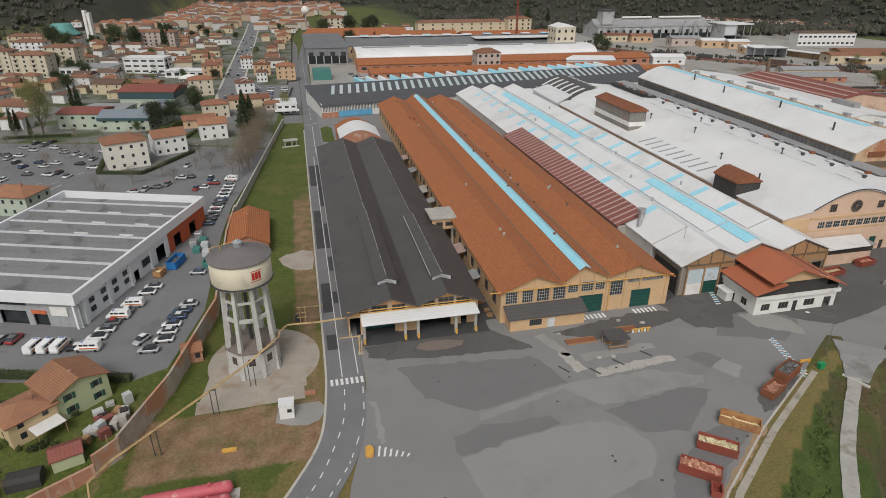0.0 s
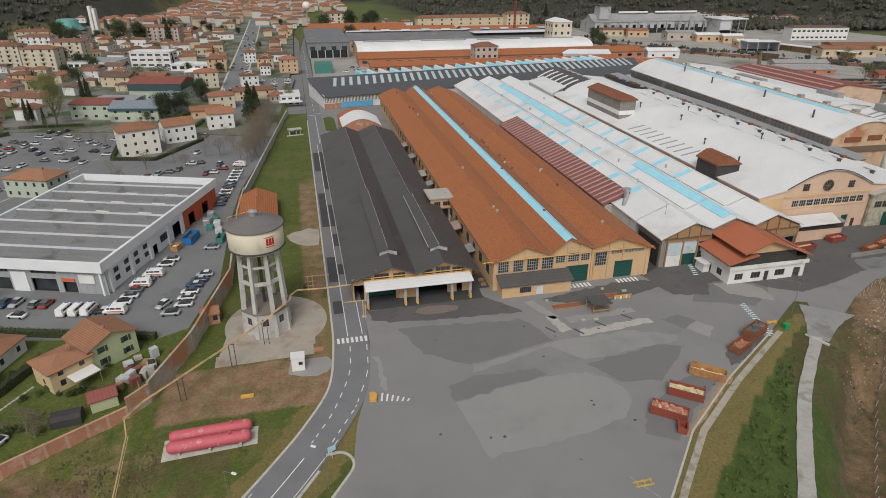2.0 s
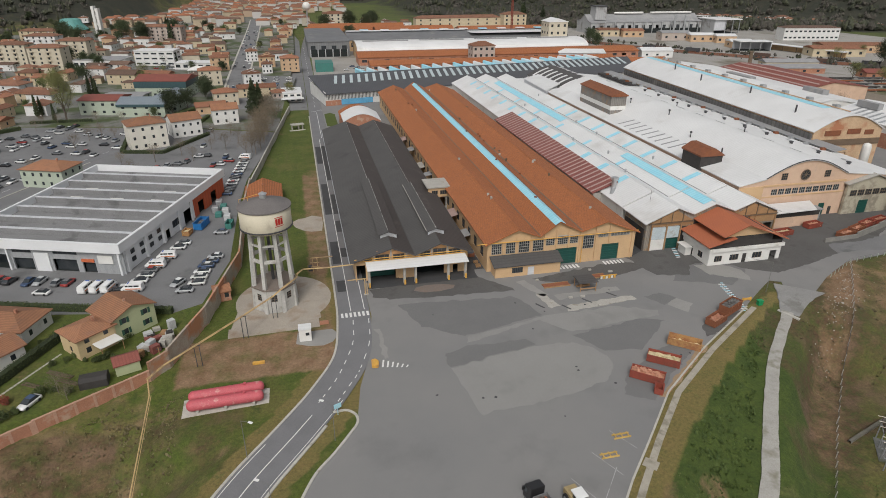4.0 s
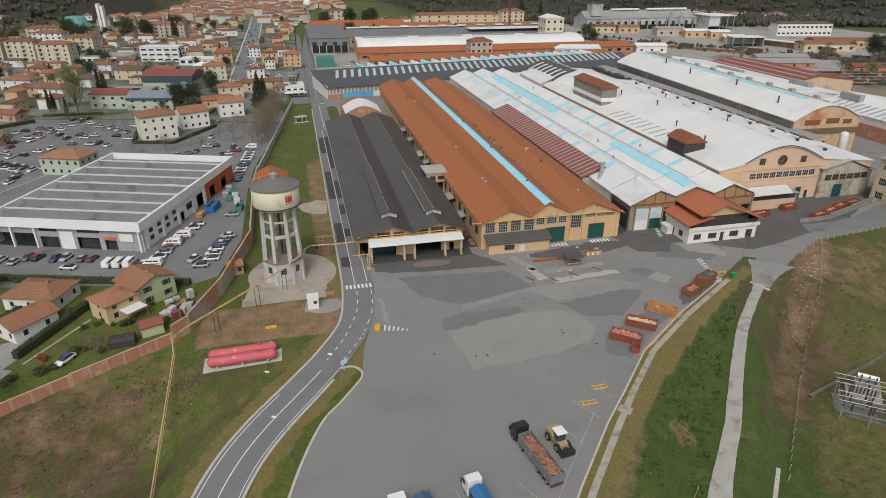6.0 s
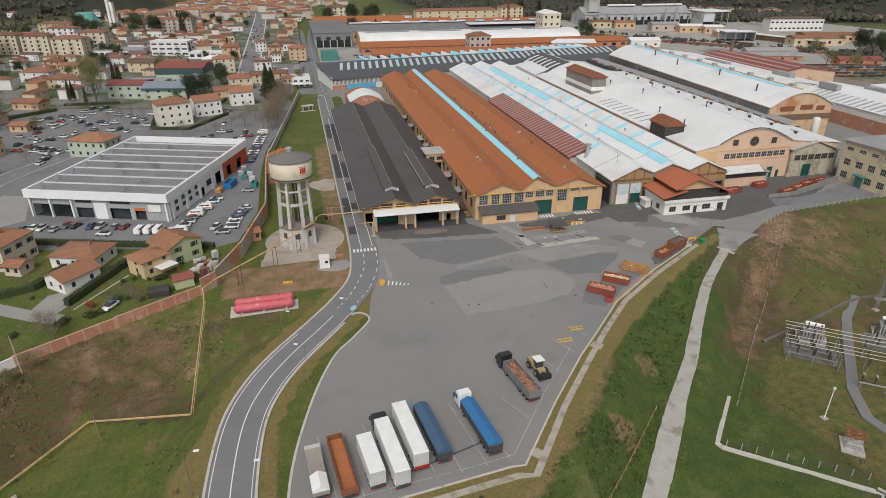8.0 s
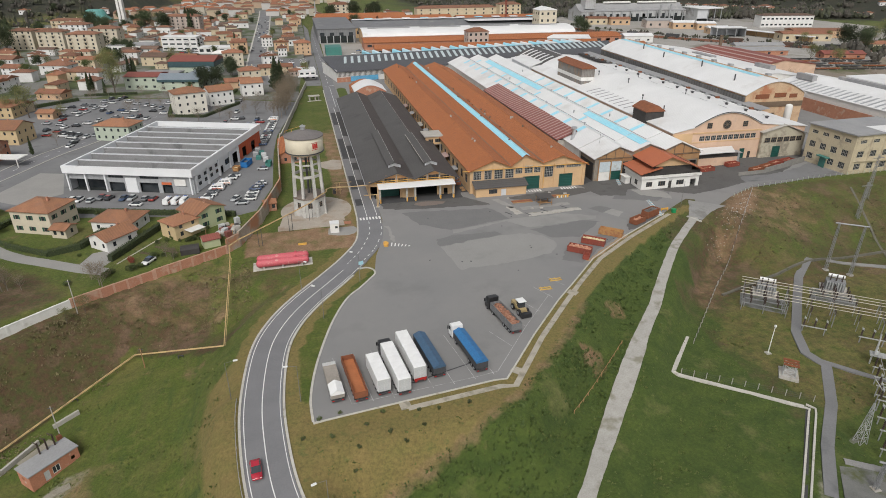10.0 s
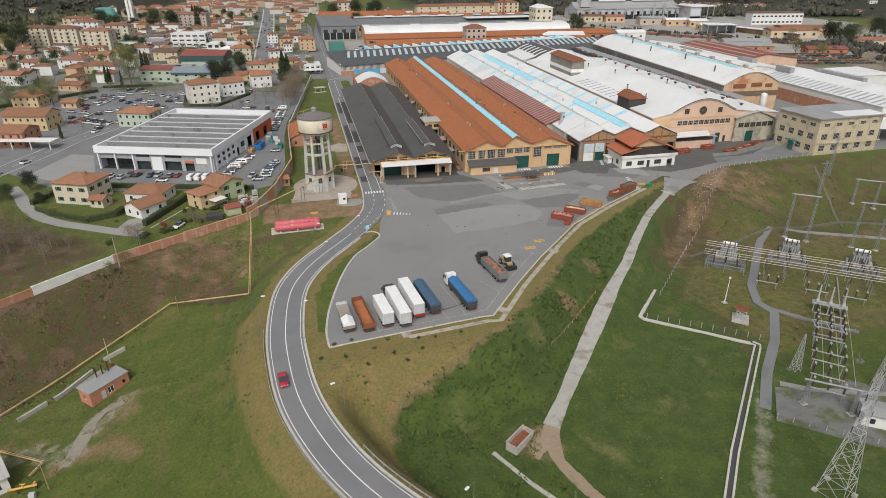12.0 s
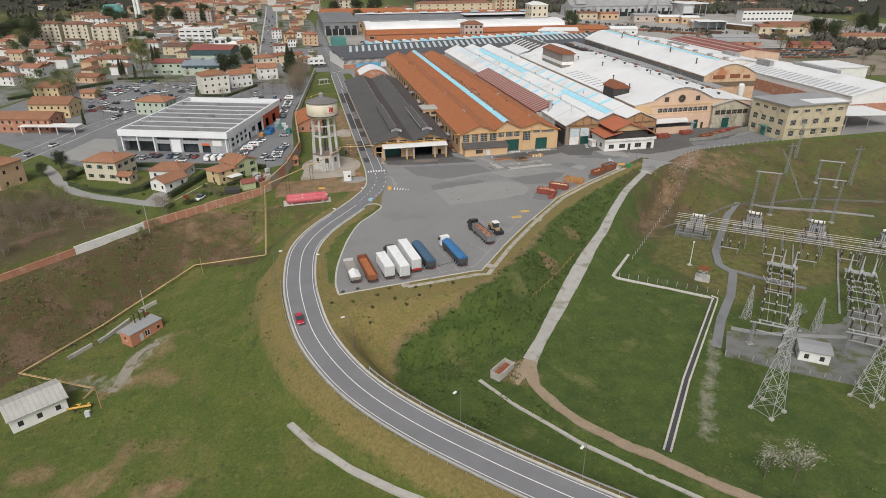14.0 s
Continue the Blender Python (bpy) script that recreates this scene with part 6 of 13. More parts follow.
for x0 in (67.4, 80.8):
    for i in range(6):
        bm = new_bm()
        box(bm, x0 + i * 1.05, x0 + 0.6 + i * 1.05, 151.6, 153.6, 0.03, 0.046)
        solid("door_marking", bm, line_paint, "faded white hatching before the hall door", "floor marking", "door hatching", "structure")
# parking bays
faded_line = mat("faded_white_line", (0.46, 0.455, 0.445), (0.3, 0.297, 0.29), 0.6, 6.0, 0.8, 0.05, stain=(0.22, 0.217, 0.212), stain_scale=0.5, stain_at=0.5)
for (x0, y0), (x1, y1) in (((-5.6, 68.2), (-3.0, 53.0)), ((-1.6, 69), (1.0, 53.0)), ((2.4, 69.2), (5.0, 53.0)), ((6.2, 69.5), (8.8, 53.6)), ((10.2, 70), (12.8, 54.0)), ((14.4, 70.6), (17.0, 54.4)), ((18.7, 71.3), (21.4, 54.9)),
                        ((22.8, 72), (25.4, 55.6)), ((28.9, 70.4), (32.0, 64.0)), ((34.6, 76.6), (37.6, 70.5)), ((39.8, 82.4), (42.8, 76)), ((45.6, 87), (48.4, 81.2)), ((51.0, 91.2), (53.6, 86.2))):
    band("bay_line", [(x0, y0), (x1, y1)], -0.05, 0.05, 0.046, faded_line, "faded white parking bay line", "floor marking", None)
band("bay_line", [(-3.0, 53.0), (21.4, 55.6), (26.4, 56.4), (37.4, 70.4), (48.2, 83)], -0.05, 0.05, 0.048, faded_line, "faded white line along the edge of the parking bays", "floor marking", None)
band("drain_channel", [(9, 56.6), (23, 60.6)], -0.16, 0.16, 0.045, dark_steel, "dark drain grating across the bays", "drain", None)
rng = random.Random(5)
for i in range(18):
    x, y = rng.uniform(16, 96), rng.uniform(86, 149)
    if y < 60 + (x - 30) or (46 < x < 70 and y > 148):
        continue
    bm = new_bm()
    n = 9
    r = rng.uniform(0.16, 0.32)
    bm.faces.new([bm.verts.new((x + r * rng.uniform(0.7, 1.3) * math.cos(2 * math.pi * k / n), y + r * rng.uniform(0.7, 1.3) * math.sin(2 * math.pi * k / n), 0.05)) for k in range(n)])
    solid("manhole_cover", bm, asphalt_dark, "dark manhole cover set in the asphalt", "manhole cover", "manhole covers", "structure")

# shelter, planters and pads before the orange hall
st = thing("smoking_shelter", "small open shelter with a dark flat roof", "shelter", 69.6, 140.5)
bm = new_bm()
box(bm, 66.9, 71.9, 138.2, 142.6, 2.6, 2.8)
part("roof", bm, black_roof, st)
for x, y in ((67.3, 138.6), (71.5, 138.6), (67.3, 142.2), (71.5, 142.2)):
    part("post", boxes((x - 0.08, x + 0.08, y - 0.08, y + 0.08, 0.03, 2.6)), wood, st)
part("bench", boxes((67.6, 71.2, 141.2, 141.7, 0.03, 0.5)), wood, st)
part("rail", boxes((67.4, 71.4, 138.55, 138.65, 0.8, 1.1)), wood, st)
soil = mat("red_brown_soil", (0.27, 0.1, 0.05), (0.2, 0.08, 0.045), 0.8, 6.0, 0.95, 0.3)
for x0, x1, y in ((59.2, 66.4, 143.4), (72.6, 77.6, 145.6)):
    t = thing("planter", "long low planter of red-brown soil", "planter", (x0 + x1) / 2, y)
    part("soil", boxes((x0 + 0.1, x1 - 0.1, y - 0.85, y + 0.85, 0.03, 0.3)), soil, t)
    part("edging", boxes((x0, x1, y - 1.0, y - 0.86, 0.03, 0.36), (x0, x1, y + 0.86, y + 1.0, 0.03, 0.36)), wood, t)
for x, y, w in ((63.3, 136.2, 1.0), (66.4, 136.0, 1.1), (68.8, 131.2, 2.2), (79.4, 146.9, 1.2), (58.6, 146.6, 0.8), (74.6, 149.0, 0.8)):
    bm = new_bm()
    box(bm, x, x + w, y, y + 0.6, 0.03, 0.45)
    bmesh.ops.bevel(bm, geom=bm.edges[:], offset=0.06, segments=1, affect="EDGES")
    solid("concrete_block", bm, concrete, "loose concrete block on the asphalt", "concrete block", "concrete blocks")
for x, y, r in ((55.0, 134.6, -60), (61.0, 132.6, -60), (67.2, 134.4, -55), (74.6, 136.0, -55)):
    bm = new_bm()
    box(bm, -1.4, 1.4, -0.2, 0.2, 0.03, 0.09, pose(x, y, 0, 0, 0, r))
    solid("drain_grate", bm, dark_steel, "dark drain grate in the concrete", "drain", kind="structure")
barrier = thing("barrier", "yellow striped barrier beside the planter", "barrier", 78, 144.3)
for i in range(6):
    part("slat", boxes((75.6 + i * 0.75, 76.1 + i * 0.75, 143.9, 144.1, 0.05, 0.9)), yellow_paint if i % 2 else white_wall, barrier)
part("rail", boxes((75.4, 80.2, 143.85, 144.15, 0.9, 1.05)), yellow_paint, barrier)


# ---- skips and scrap ----
scrap_copper = mat("copper_scrap", (0.6, 0.33, 0.22), (0.3, 0.12, 0.075), 1.5, 6.0, 0.55, 0.1, metal=0.3, rand=0.3)
scrap_brass = mat("yellow_scrap", (0.72, 0.64, 0.42), (0.5, 0.4, 0.2), 1.5, 6.0, 0.6, 0.1, rand=0.3)
scrap_dark = mat("dark_scrap", (0.1, 0.1, 0.1), (0.2, 0.18, 0.16), 1.5, 6.0, 0.6, 0.1, rand=0.3)


def skip(x, y, rz, length, width, height, body_m, fill, n_scrap, label, z=0.0, seed=1, group="skips", fill_h=0.55):
    t = thing("skip", label, "skip", x, y, z, rz, group)
    a, b = length / 2, width / 2
    bm = new_bm()
    w = 0.12
    box(bm, -a, a, -b, b, 0.15, 0.3)
    part("floor", bm, body_m, t, "", False)
    for nm, d in (("side", (-a, a, -b, -b + w, 0.3, height)), ("side", (-a, a, b - w, b, 0.3, height)), ("end", (-a, -a + w, -b + w, b - w, 0.3, height)), ("end", (a - w, a, -b + w, b - w, 0.3, height))):
        part(nm, boxes(d), body_m, t, "", False)
    k = int(length / 0.9)
    for i in range(k):
        u = -a + (i + 0.5) * length / k
        for s in (-1, 1):
            part("rib", boxes((u - 0.07, u + 0.07, min(s * b, s * (b + 0.1)), max(s * b, s * (b + 0.1)), 0.3, height - 0.02)), body_m, t, "", False)
    for s in (-1, 1):
        part("rim", boxes((-a - 0.05, a + 0.05, min(s * (b - 0.14), s * (b + 0.1)), max(s * (b - 0.14), s * (b + 0.1)), height, height + 0.1)), body_m, t, "", False)
        part("skid", boxes((-a + 0.2, a - 0.2, s * b * 0.5 - 0.08, s * b * 0.5 + 0.08, 0.03, 0.15)), body_m, t, "", False)
    if fill:
        r = random.Random(seed)
        bm = new_bm()
        for i in range(n_scrap):
            u, v, h = r.uniform(-a + 0.5, a - 0.5), r.uniform(-b + 0.4, b - 0.4), height * fill_h + r.uniform(-0.25, 0.3)
            m = Matrix.Translation((u, v, h)) @ Euler((r.uniform(-0.6, 0.6), r.uniform(-0.6, 0.6), r.uniform(0, 6))).to_matrix().to_4x4()
            sx, sy, sz = r.uniform(0.15, 0.6), r.uniform(0.08, 0.3), r.uniform(0.04, 0.16)
            box(bm, -sx, sx, -sy, sy, -sz, sz, m)
        box(bm, -a + w, a - w, -b + w, b - w, 0.31, height * fill_h - 0.05)
        ob = part("scrap", bm, fill, t, "heap of metal scrap", False)
        tagged(ob, kind="stuff")
    return t


dirt_strip = mat("tan_dirt", (0.36, 0.25, 0.15), (0.27, 0.2, 0.13), 0.6, 5.0, 0.95, 0.2)
yellow_skip = mat("worn_yellow_skip", (0.42, 0.23, 0.09), (0.3, 0.15, 0.07), 0.7, 6.0, 0.8, 0.2, stain=(0.3, 0.13, 0.06), stain_scale=0.7, stain_at=0.5)
skip(79.4, 111.9, -40, 6.9, 2.5, 1.7, yellow_skip, scrap_brass, 14, "worn yellow open skip with little scrap", seed=2, fill_h=0.3)
skip(71.6, 107.4, -38, 6.6, 2.5, 1.7, red_skip_paint, scrap_brass, 70, "dark red skip full of yellow metal scrap", seed=3, fill_h=0.75)
skip(65.4, 103.2, -40, 6.6, 2.5, 1.7, red_skip_paint, scrap_copper, 90, "dark red skip full of copper scrap", seed=4, fill_h=0.8)
skip(65.4, 98.9, 55, 2.2, 1.6, 1.4, red_skip_paint, None, 0, "small red box skip beside the large ones", seed=5)
skip(92.0, 118.6, 26, 5.4, 2.5, 1.7, rust, scrap_copper, 30, "rusty open skip with copper offcuts", seed=6)
skip(98.6, 122.6, 26, 6.2, 2.6, 2.3, rust, scrap_dark, 60, "rusty open skip with dark turnings", seed=7, fill_h=0.85)
skip(143.4, 158.4, 6, 6.5, 2.4, 1.6, red_skip_paint, scrap_brass, 30, "red open skip beside the gatehouse", seed=8)
skip(157.2, 161.6, 8, 5.6, 2.4, 1.6, red_skip_paint, scrap_copper, 30, "red open skip before the low store", seed=9)
for i, (x, y, r_) in enumerate(((162, 153.6, 16), (168.5, 156.0, 18), (175, 158.8, 18), (181.5, 160.5, 14))):
    skip(x, y, r_, 6.2, 2.4, 1.6, rust if i < 2 else red_skip_paint, scrap_copper, 40, "rusty skip of scrap beside the ramp wall", seed=20 + i)
skip(24.0, 24.4, 38, 6.0, 2.5, 2.1, concrete, soil, 40, "grey open container with rusty scrap on the grass", z=land_at(24.0, 24.4), seed=31, fill_h=0.5)
plank_rng = random.Random(9)
for i in range(9):
    f = i / 8
    bm = new_bm()
    x, y = 66 + 15.5 * f + plank_rng.uniform(-0.3, 0.3), 98.4 + 11.6 * f
    box(bm, -1.6, 1.6, -0.12, 0.12, 0.03, 0.12, pose(x + 1.6, y, 0, 0, 0, 38 + plank_rng.uniform(-6, 6)))
    solid("timber_plank", bm, wood, "loose timber plank lying along the kerb", "plank", "loose planks")
for x, y in ((52.4, 89.4), (48.2, 85.6)):
    t = thing("timber_trestle", "yellow timber frame lying on the yard", "timber frame", x, y)
    for s in (-0.45, 0.45):
        part("beam", boxes((x - 1.6, x + 1.6, y + s - 0.09, y + s + 0.09, 0.03, 0.28)), mat("yellow_timber", (0.6, 0.4, 0.12)) if "yellow_timber" not in bpy.data.materials else bpy.data.materials["yellow_timber"], t)
    for s in (-1.2, 0, 1.2):
        part("cross_piece", boxes((x + s - 0.08, x + s + 0.08, y - 0.6, y + 0.6, 0.28, 0.4)), bpy.data.materials["yellow_timber"], t)
t = thing("grit_bin", "green plastic bin at the yard gate", "bin", 107.4, 123.2)
part("body", boxes((106.8, 108.0, 122.8, 123.7, 0.1, 1.2)), mat("green_plastic", (0.01, 0.28, 0.1), None, 1, 6, 0.5, 0.0), t)
part("lid", boxes((106.7, 108.1, 122.7, 123.8, 1.2, 1.36)), bpy.data.materials["green_plastic"], t)
t = thing("plank_barrier", "yellow board barrier by the gate", "barrier", 105.5, 125.5)
part("board", boxes((104.2, 106.8, 125.4, 125.6, 0.4, 1.0)), yellow_paint, t)
for x in (104.4, 106.6):
    part("post", boxes((x - 0.08, x + 0.08, 125.3, 125.7, 0.03, 1.1)), yellow_paint, t)


patch([(58.6, 99.4), (63.4, 96.8), (72.6, 104.6), (82, 111), (79.6, 114.6), (70, 110.4), (61.6, 104.6)], 0.0365, dark_patch, "oil-darkened asphalt under the skips")
patch([(64.6, 97.4), (66.2, 97.2), (84.4, 110.4), (83.6, 111.6)], 0.0385, dirt_strip, "tan dirt strip along the kerb")
patch([(86.6, 113.8), (90.6, 115), (100.6, 121.4), (100.2, 124.6), (95, 122.4), (88, 118)], 0.0365, oily, "oil-darkened asphalt under the skips")
rb = random.Random(17)
bm = new_bm()
for i in range(210):
    f = rb.random() ** 1.4
    x, y = 141.5 - 31.0 * f + rb.gauss(0, 1.6) + 1.6, 132.7 - 24.5 * f + rb.gauss(0, 1.6) - 1.4
    q = rb.uniform(0.04, 0.13) * (2.0 if rb.random() < 0.08 else 1)
    box(bm, -q, q, -q * 0.7, q * 0.7, -q, q * 0.6, Matrix.Translation((x, y, land_at(x, y) + 0.04)) @ Euler((rb.uniform(-0.5, 0.5), rb.uniform(-0.5, 0.5), rb.uniform(0, 6))).to_matrix().to_4x4())
solid("rubble", bm, concrete, "pale broken stones strewn beside the path", "rubble", "", "stuff")


# ---- lorries ----
tyre = mat("tyre_rubber", (0.02, 0.02, 0.021), None, 2, 10, 0.9, 0.1)
black_paint = mat("black_cab_paint", (0.02, 0.02, 0.022), (0.03, 0.03, 0.03), 1, 6, 0.35, 0.0)
white_paint = mat("white_vehicle_paint", (0.78, 0.78, 0.77), (0.7, 0.7, 0.69), 0.6, 5, 0.35, 0.0, fine_amt=0.08)
blue_tarp = mat("blue_tarpaulin", (0.03, 0.16, 0.36), (0.04, 0.13, 0.29), 0.6, 4, 0.5, 0.3)
navy_tarp = mat("navy_tarpaulin", (0.05, 0.11, 0.19), (0.06, 0.1, 0.16), 0.6, 4, 0.6, 0.3)
grey_box = mat("grey_trailer_panel", (0.5, 0.51, 0.51), (0.44, 0.45, 0.45), 0.6, 5, 0.5, 0.05)
orange_rust = mat("orange_tipper_floor", (0.42, 0.15, 0.06), (0.33, 0.12, 0.05), 0.5, 5, 0.9, 0.2)
red_light = mat("red_tail_lamp", (0.4, 0.02, 0.015), None, 1, 5, 0.3, 0.0)


def wheel_mesh(r, w):
    def make(bm):
        tube(bm, (-w / 2, 0, 0), (w / 2, 0, 0), r, 14)
    return cached(("wheel", r, w), make)


def rim_mesh(r, w):
    def make(bm):
        tube(bm, (-w / 2 - 0.02, 0, 0), (w / 2 + 0.02, 0, 0), r * 0.55, 10)
    return cached(("rim", r, w), make)


def wheel(t, x, y, r=0.5, w=0.3):
    ob = part_mesh("wheel", wheel_mesh(r, w), tyre, t, "", False, False, Matrix.Translation((x, y, r + 0.03)))
    part_mesh("rim", rim_mesh(r, w), steel, ob, "", False)


def chassis(t, y0, y1, axles, w=2.5):
    part("chassis", boxes((-0.5, 0.5, y0 + 0.2, y1 - 0.2, 0.7, 1.05)), dark_steel, t, "", False)
    part("bumper", boxes((-w / 2 + 0.05, w / 2 - 0.05, y0, y0 + 0.15, 0.5, 0.85)), dark_steel, t, "", False)
    for s in (-1, 1):
        part("tail_lamp", boxes((s * (w / 2 - 0.35) - 0.2, s * (w / 2 - 0.35) + 0.2, y0 - 0.04, y0 - 0.003, 0.58, 0.8)), red_light, t, "", False)
    for a in axles:
        for s in (-1, 1):
            wheel(t, s * (w / 2 - 0.2), a)


def cab(t, y, paint):
    """A lorry cab whose back stands at y."""
    bm = new_bm()
    prof = [(y + 0.1, 0.5), (y + 2.3, 0.5), (y + 2.35, 1.6), (y + 2.1, 2.9), (y + 1.7, 3.35), (y + 0.1, 3.5)]
    a = [bm.verts.new((-1.22, q[0], q[1])) for q in prof]
    b = [bm.verts.new((1.22, q[0], q[1])) for q in prof]
    bm.faces.new(a)
    bm.faces.new(b[::-1])
    for i in range(len(prof)):
        j = (i + 1) % len(prof)
        bm.faces.new((a[j], a[i], b[i], b[j]))
    bmesh.ops.bevel(bm, geom=bm.edges[:], offset=0.08, segments=2, affect="EDGES")
    part("cab", bm, paint, t, "", False)
    bm = new_bm()
    bm.faces.new([bm.verts.new(p) for p in ((-1.08, y + 2.36, 1.75), (1.08, y + 2.36, 1.75), (1.05, y + 2.15, 2.8), (-1.05, y + 2.15, 2.8))])
    part("windscreen", bm, glass, t, "", False)
    for s in (-1, 1):
        part("side_window", boxes((s * 1.225 - 0.02, s * 1.225 + 0.02, y + 1.1, y + 1.95, 1.8, 2.7)), glass, t, "", False)
        part("mirror", boxes((s * 1.4 - 0.12, s * 1.4 + 0.12, y + 2.1, y + 2.25, 1.7, 2.5)), black_paint, t, "", False)
    part("grille", boxes((-0.9, 0.9, y + 2.3, y + 2.42, 0.7, 1.4)), black_paint, t, "", False)
    wheel(t, -1.05, y + 1.3)
    wheel(t, 1.05, y + 1.3)


def gabled_tarp(t, y0, y1, z0, z1, w, material):
    bm = new_bm()
    n, ring = 24, []
    for i in range(n + 1):
        y, d = y0 + (y1 - y0) * i / n, 0.07 * (i % 4 == 2) + 0.03 * (i % 2)
        ring.append([bm.verts.new(p) for p in ((-w / 2, y, z0), (w / 2, y, z0), (w / 2, y, z0 + 0.25), (0.08, y, z1 - d), (-0.08, y, z1 - d), (-w / 2, y, z0 + 0.25))])
    for p, q in zip(ring, ring[1:]):
        for i in range(6):
            bm.faces.new((p[(i + 1) % 6], p[i], q[i], q[(i + 1) % 6]))
    bm.faces.new(ring[0])
    bm.faces.new(ring[-1][::-1])
    part("tarpaulin", bm, material, t, "ridged tarpaulin cover", False)


def lorry(label, x, y, rz, kind, length, paint=None, body=None, cab_m=None, height=4.0):
    t = thing("lorry", label, "lorry", x, y, 0.03, rz, "parked lorries")
    w = 2.55
    axl = [1.4, 2.7, 4.0] if length > 8 else [1.6, 2.8]
    chassis(t, 0, length, axl)
    if kind == "box":
        bm = new_bm()
        box(bm, -w / 2, w / 2, 0.1, length, 1.1, height)
        bmesh.ops.bevel(bm, geom=bm.edges[:], offset=0.05, segments=1, affect="EDGES")
        part("box_body", bm, body, t, "", False)
        for s in (-1, 1):
            part("rear_door", boxes((min(0.02 * s, s * 1.2), max(0.02 * s, s * 1.2), 0.04, 0.097, 1.2, height - 0.12)), grey_box, t, "", False)
        part("roof_sheet", boxes((-w / 2 + 0.06, w / 2 - 0.06, 0.16, length - 0.06, height - 0.02, height + 0.03)), white_paint, t, "", False)
    elif kind == "tarp":
        part("side_body", boxes((-w / 2, w / 2, 0.1, length, 1.1, 2.5)), body, t, "", False)
        gabled_tarp(t, 0.05, length, 2.5, 3.3, w + 0.06, paint)
    elif kind == "half":
        part("side_body", boxes((-w / 2, w / 2, 0.1, length, 1.1, 1.9)), body, t, "dusty grey-brown deck", False)
        part("headboard", boxes((-w / 2, w / 2, length + 0.003, length + 0.12, 1.1, 2.6)), grey_box, t, "", False)
        gabled_tarp(t, 0.05, length * 0.36, 1.91, 2.9, w + 0.06, paint)
    elif kind == "tipper":
        for d in ((-w / 2, -w / 2 + 0.1, 0.1, length, 1.1, height), (w / 2 - 0.1, w / 2, 0.1, length, 1.1, height), (-w / 2 + 0.1, w / 2 - 0.1, 0.1, 0.2, 1.1, height), (-w / 2 + 0.1, w / 2 - 0.1, length - 0.1, length, 1.1, height)):
            part("body_side", boxes(d), body, t, "", False)
        part("body_floor", boxes((-w / 2 + 0.1, w / 2 - 0.1, 0.2, length - 0.1, 1.1, 1.3)), paint, t, "", False)
        for i in range(int(length / 1.2)):
            for s in (-1, 1):
                part("rib", boxes((s * (w / 2 + 0.04) - 0.04, s * (w / 2 + 0.04) + 0.04, 0.5 + i * 1.2, 0.65 + i * 1.2, 1.1, height)), body, t, "", False)
    if cab_m:
        cab(t, length + 0.5, cab_m)
        wheel(t, -1.05, length - 1.2)
        wheel(t, 1.05, length - 1.2)
    return t


lorry("short grey trailer with a white half-open tarpaulin", -5.4, 53.8, 6, "half", 9.6, white_paint, mat("dusty_deck", (0.3, 0.27, 0.235), (0.24, 0.215, 0.185), 0.3, 4, 0.8, 0.1))
lorry("rusty empty tipper trailer with an orange floor", -1.1, 53.0, 7.5, "tipper", 12.4, orange_rust, rust, None, 2.4)
lorry("short white box trailer in the parking bay", 3.3, 53.9, 8, "box", 9.0, None, white_paint, None, 3.9)
lorry("long white box trailer with a black tractor", 7.05, 53.1, 7.4, "box", 12.8, None, white_paint, black_paint, 4.0)
lorry("tall white box trailer with red tail boards", 10.6, 56.1, 7.0, "box", 13.2, None, white_paint, None, 4.0)
lorry("flat trailer under a ridged navy tarpaulin", 14.6, 56.8, 8.0, "tarp", 12.6, navy_tarp, dark_steel)
lorry("white-cabbed lorry under a bright blue tarpaulin", 23.2, 56.6, 8.4, "tarp", 12.2, blue_tarp, dark_steel, white_paint)
dk = lorry("dark tipper lorry loaded with copper scrap", 34.4, 67.9, 10, "tipper", 10.4, dark_steel, mat("grey_tipper_paint", (0.16, 0.165, 0.17), (0.2, 0.2, 0.2), 0.6, 5, 0.6, 0.05), black_paint, 2.8)
bm = new_bm()
r = random.Random(12)
for i in range(120):
    m = Matrix.Translation((r.uniform(-0.9, 0.9), r.uniform(0.6, 9.8), 2.0 + r.uniform(-0.1, 0.5))) @ Euler((r.uniform(-0.6, 0.6), r.uniform(-0.6, 0.6), r.uniform(0, 6))).to_matrix().to_4x4()
    box(bm, -r.uniform(0.2, 0.6), 0.5, -0.2, 0.2, -0.08, 0.1, m)
box(bm, -1.15, 1.15, 0.25, 10.2, 1.31, 1.95)
tagged(part("scrap", bm, scrap_copper, dk, "load of copper scrap", False), kind="stuff")
part("tail_panel", boxes((-1.24, 1.24, -0.06, -0.01, 0.9, 1.4)), bpy.data.materials["red_tail_lamp"], bpy.data.objects["lorry.004"], "", False)

ld_ = thing("wheel_loader", "yellow wheel loader with a white cab roof and black bucket", "wheel loader", 38.4, 76.5, 0.03, 188)
part("rear_body", boxes((-1.0, 1.0, -3.0, -0.6, 0.9, 2.0)), mat("loader_yellow", (0.42, 0.32, 0.16), None, 0.8, 5, 0.5, 0.05), ld_, "", False)
part("front_frame", boxes((-0.8, 0.8, -0.55, 1.4, 0.8, 1.5)), bpy.data.materials["loader_yellow"], ld_, "", False)
part("cab", boxes((-0.75, 0.75, -0.9, 0.5, 1.5, 3.0)), glass, ld_, "", False)
part("cab_roof", boxes((-0.95, 0.95, -1.3, 0.7, 3.0, 3.15)), white_paint, ld_, "white cab roof", False)
bm = new_bm()
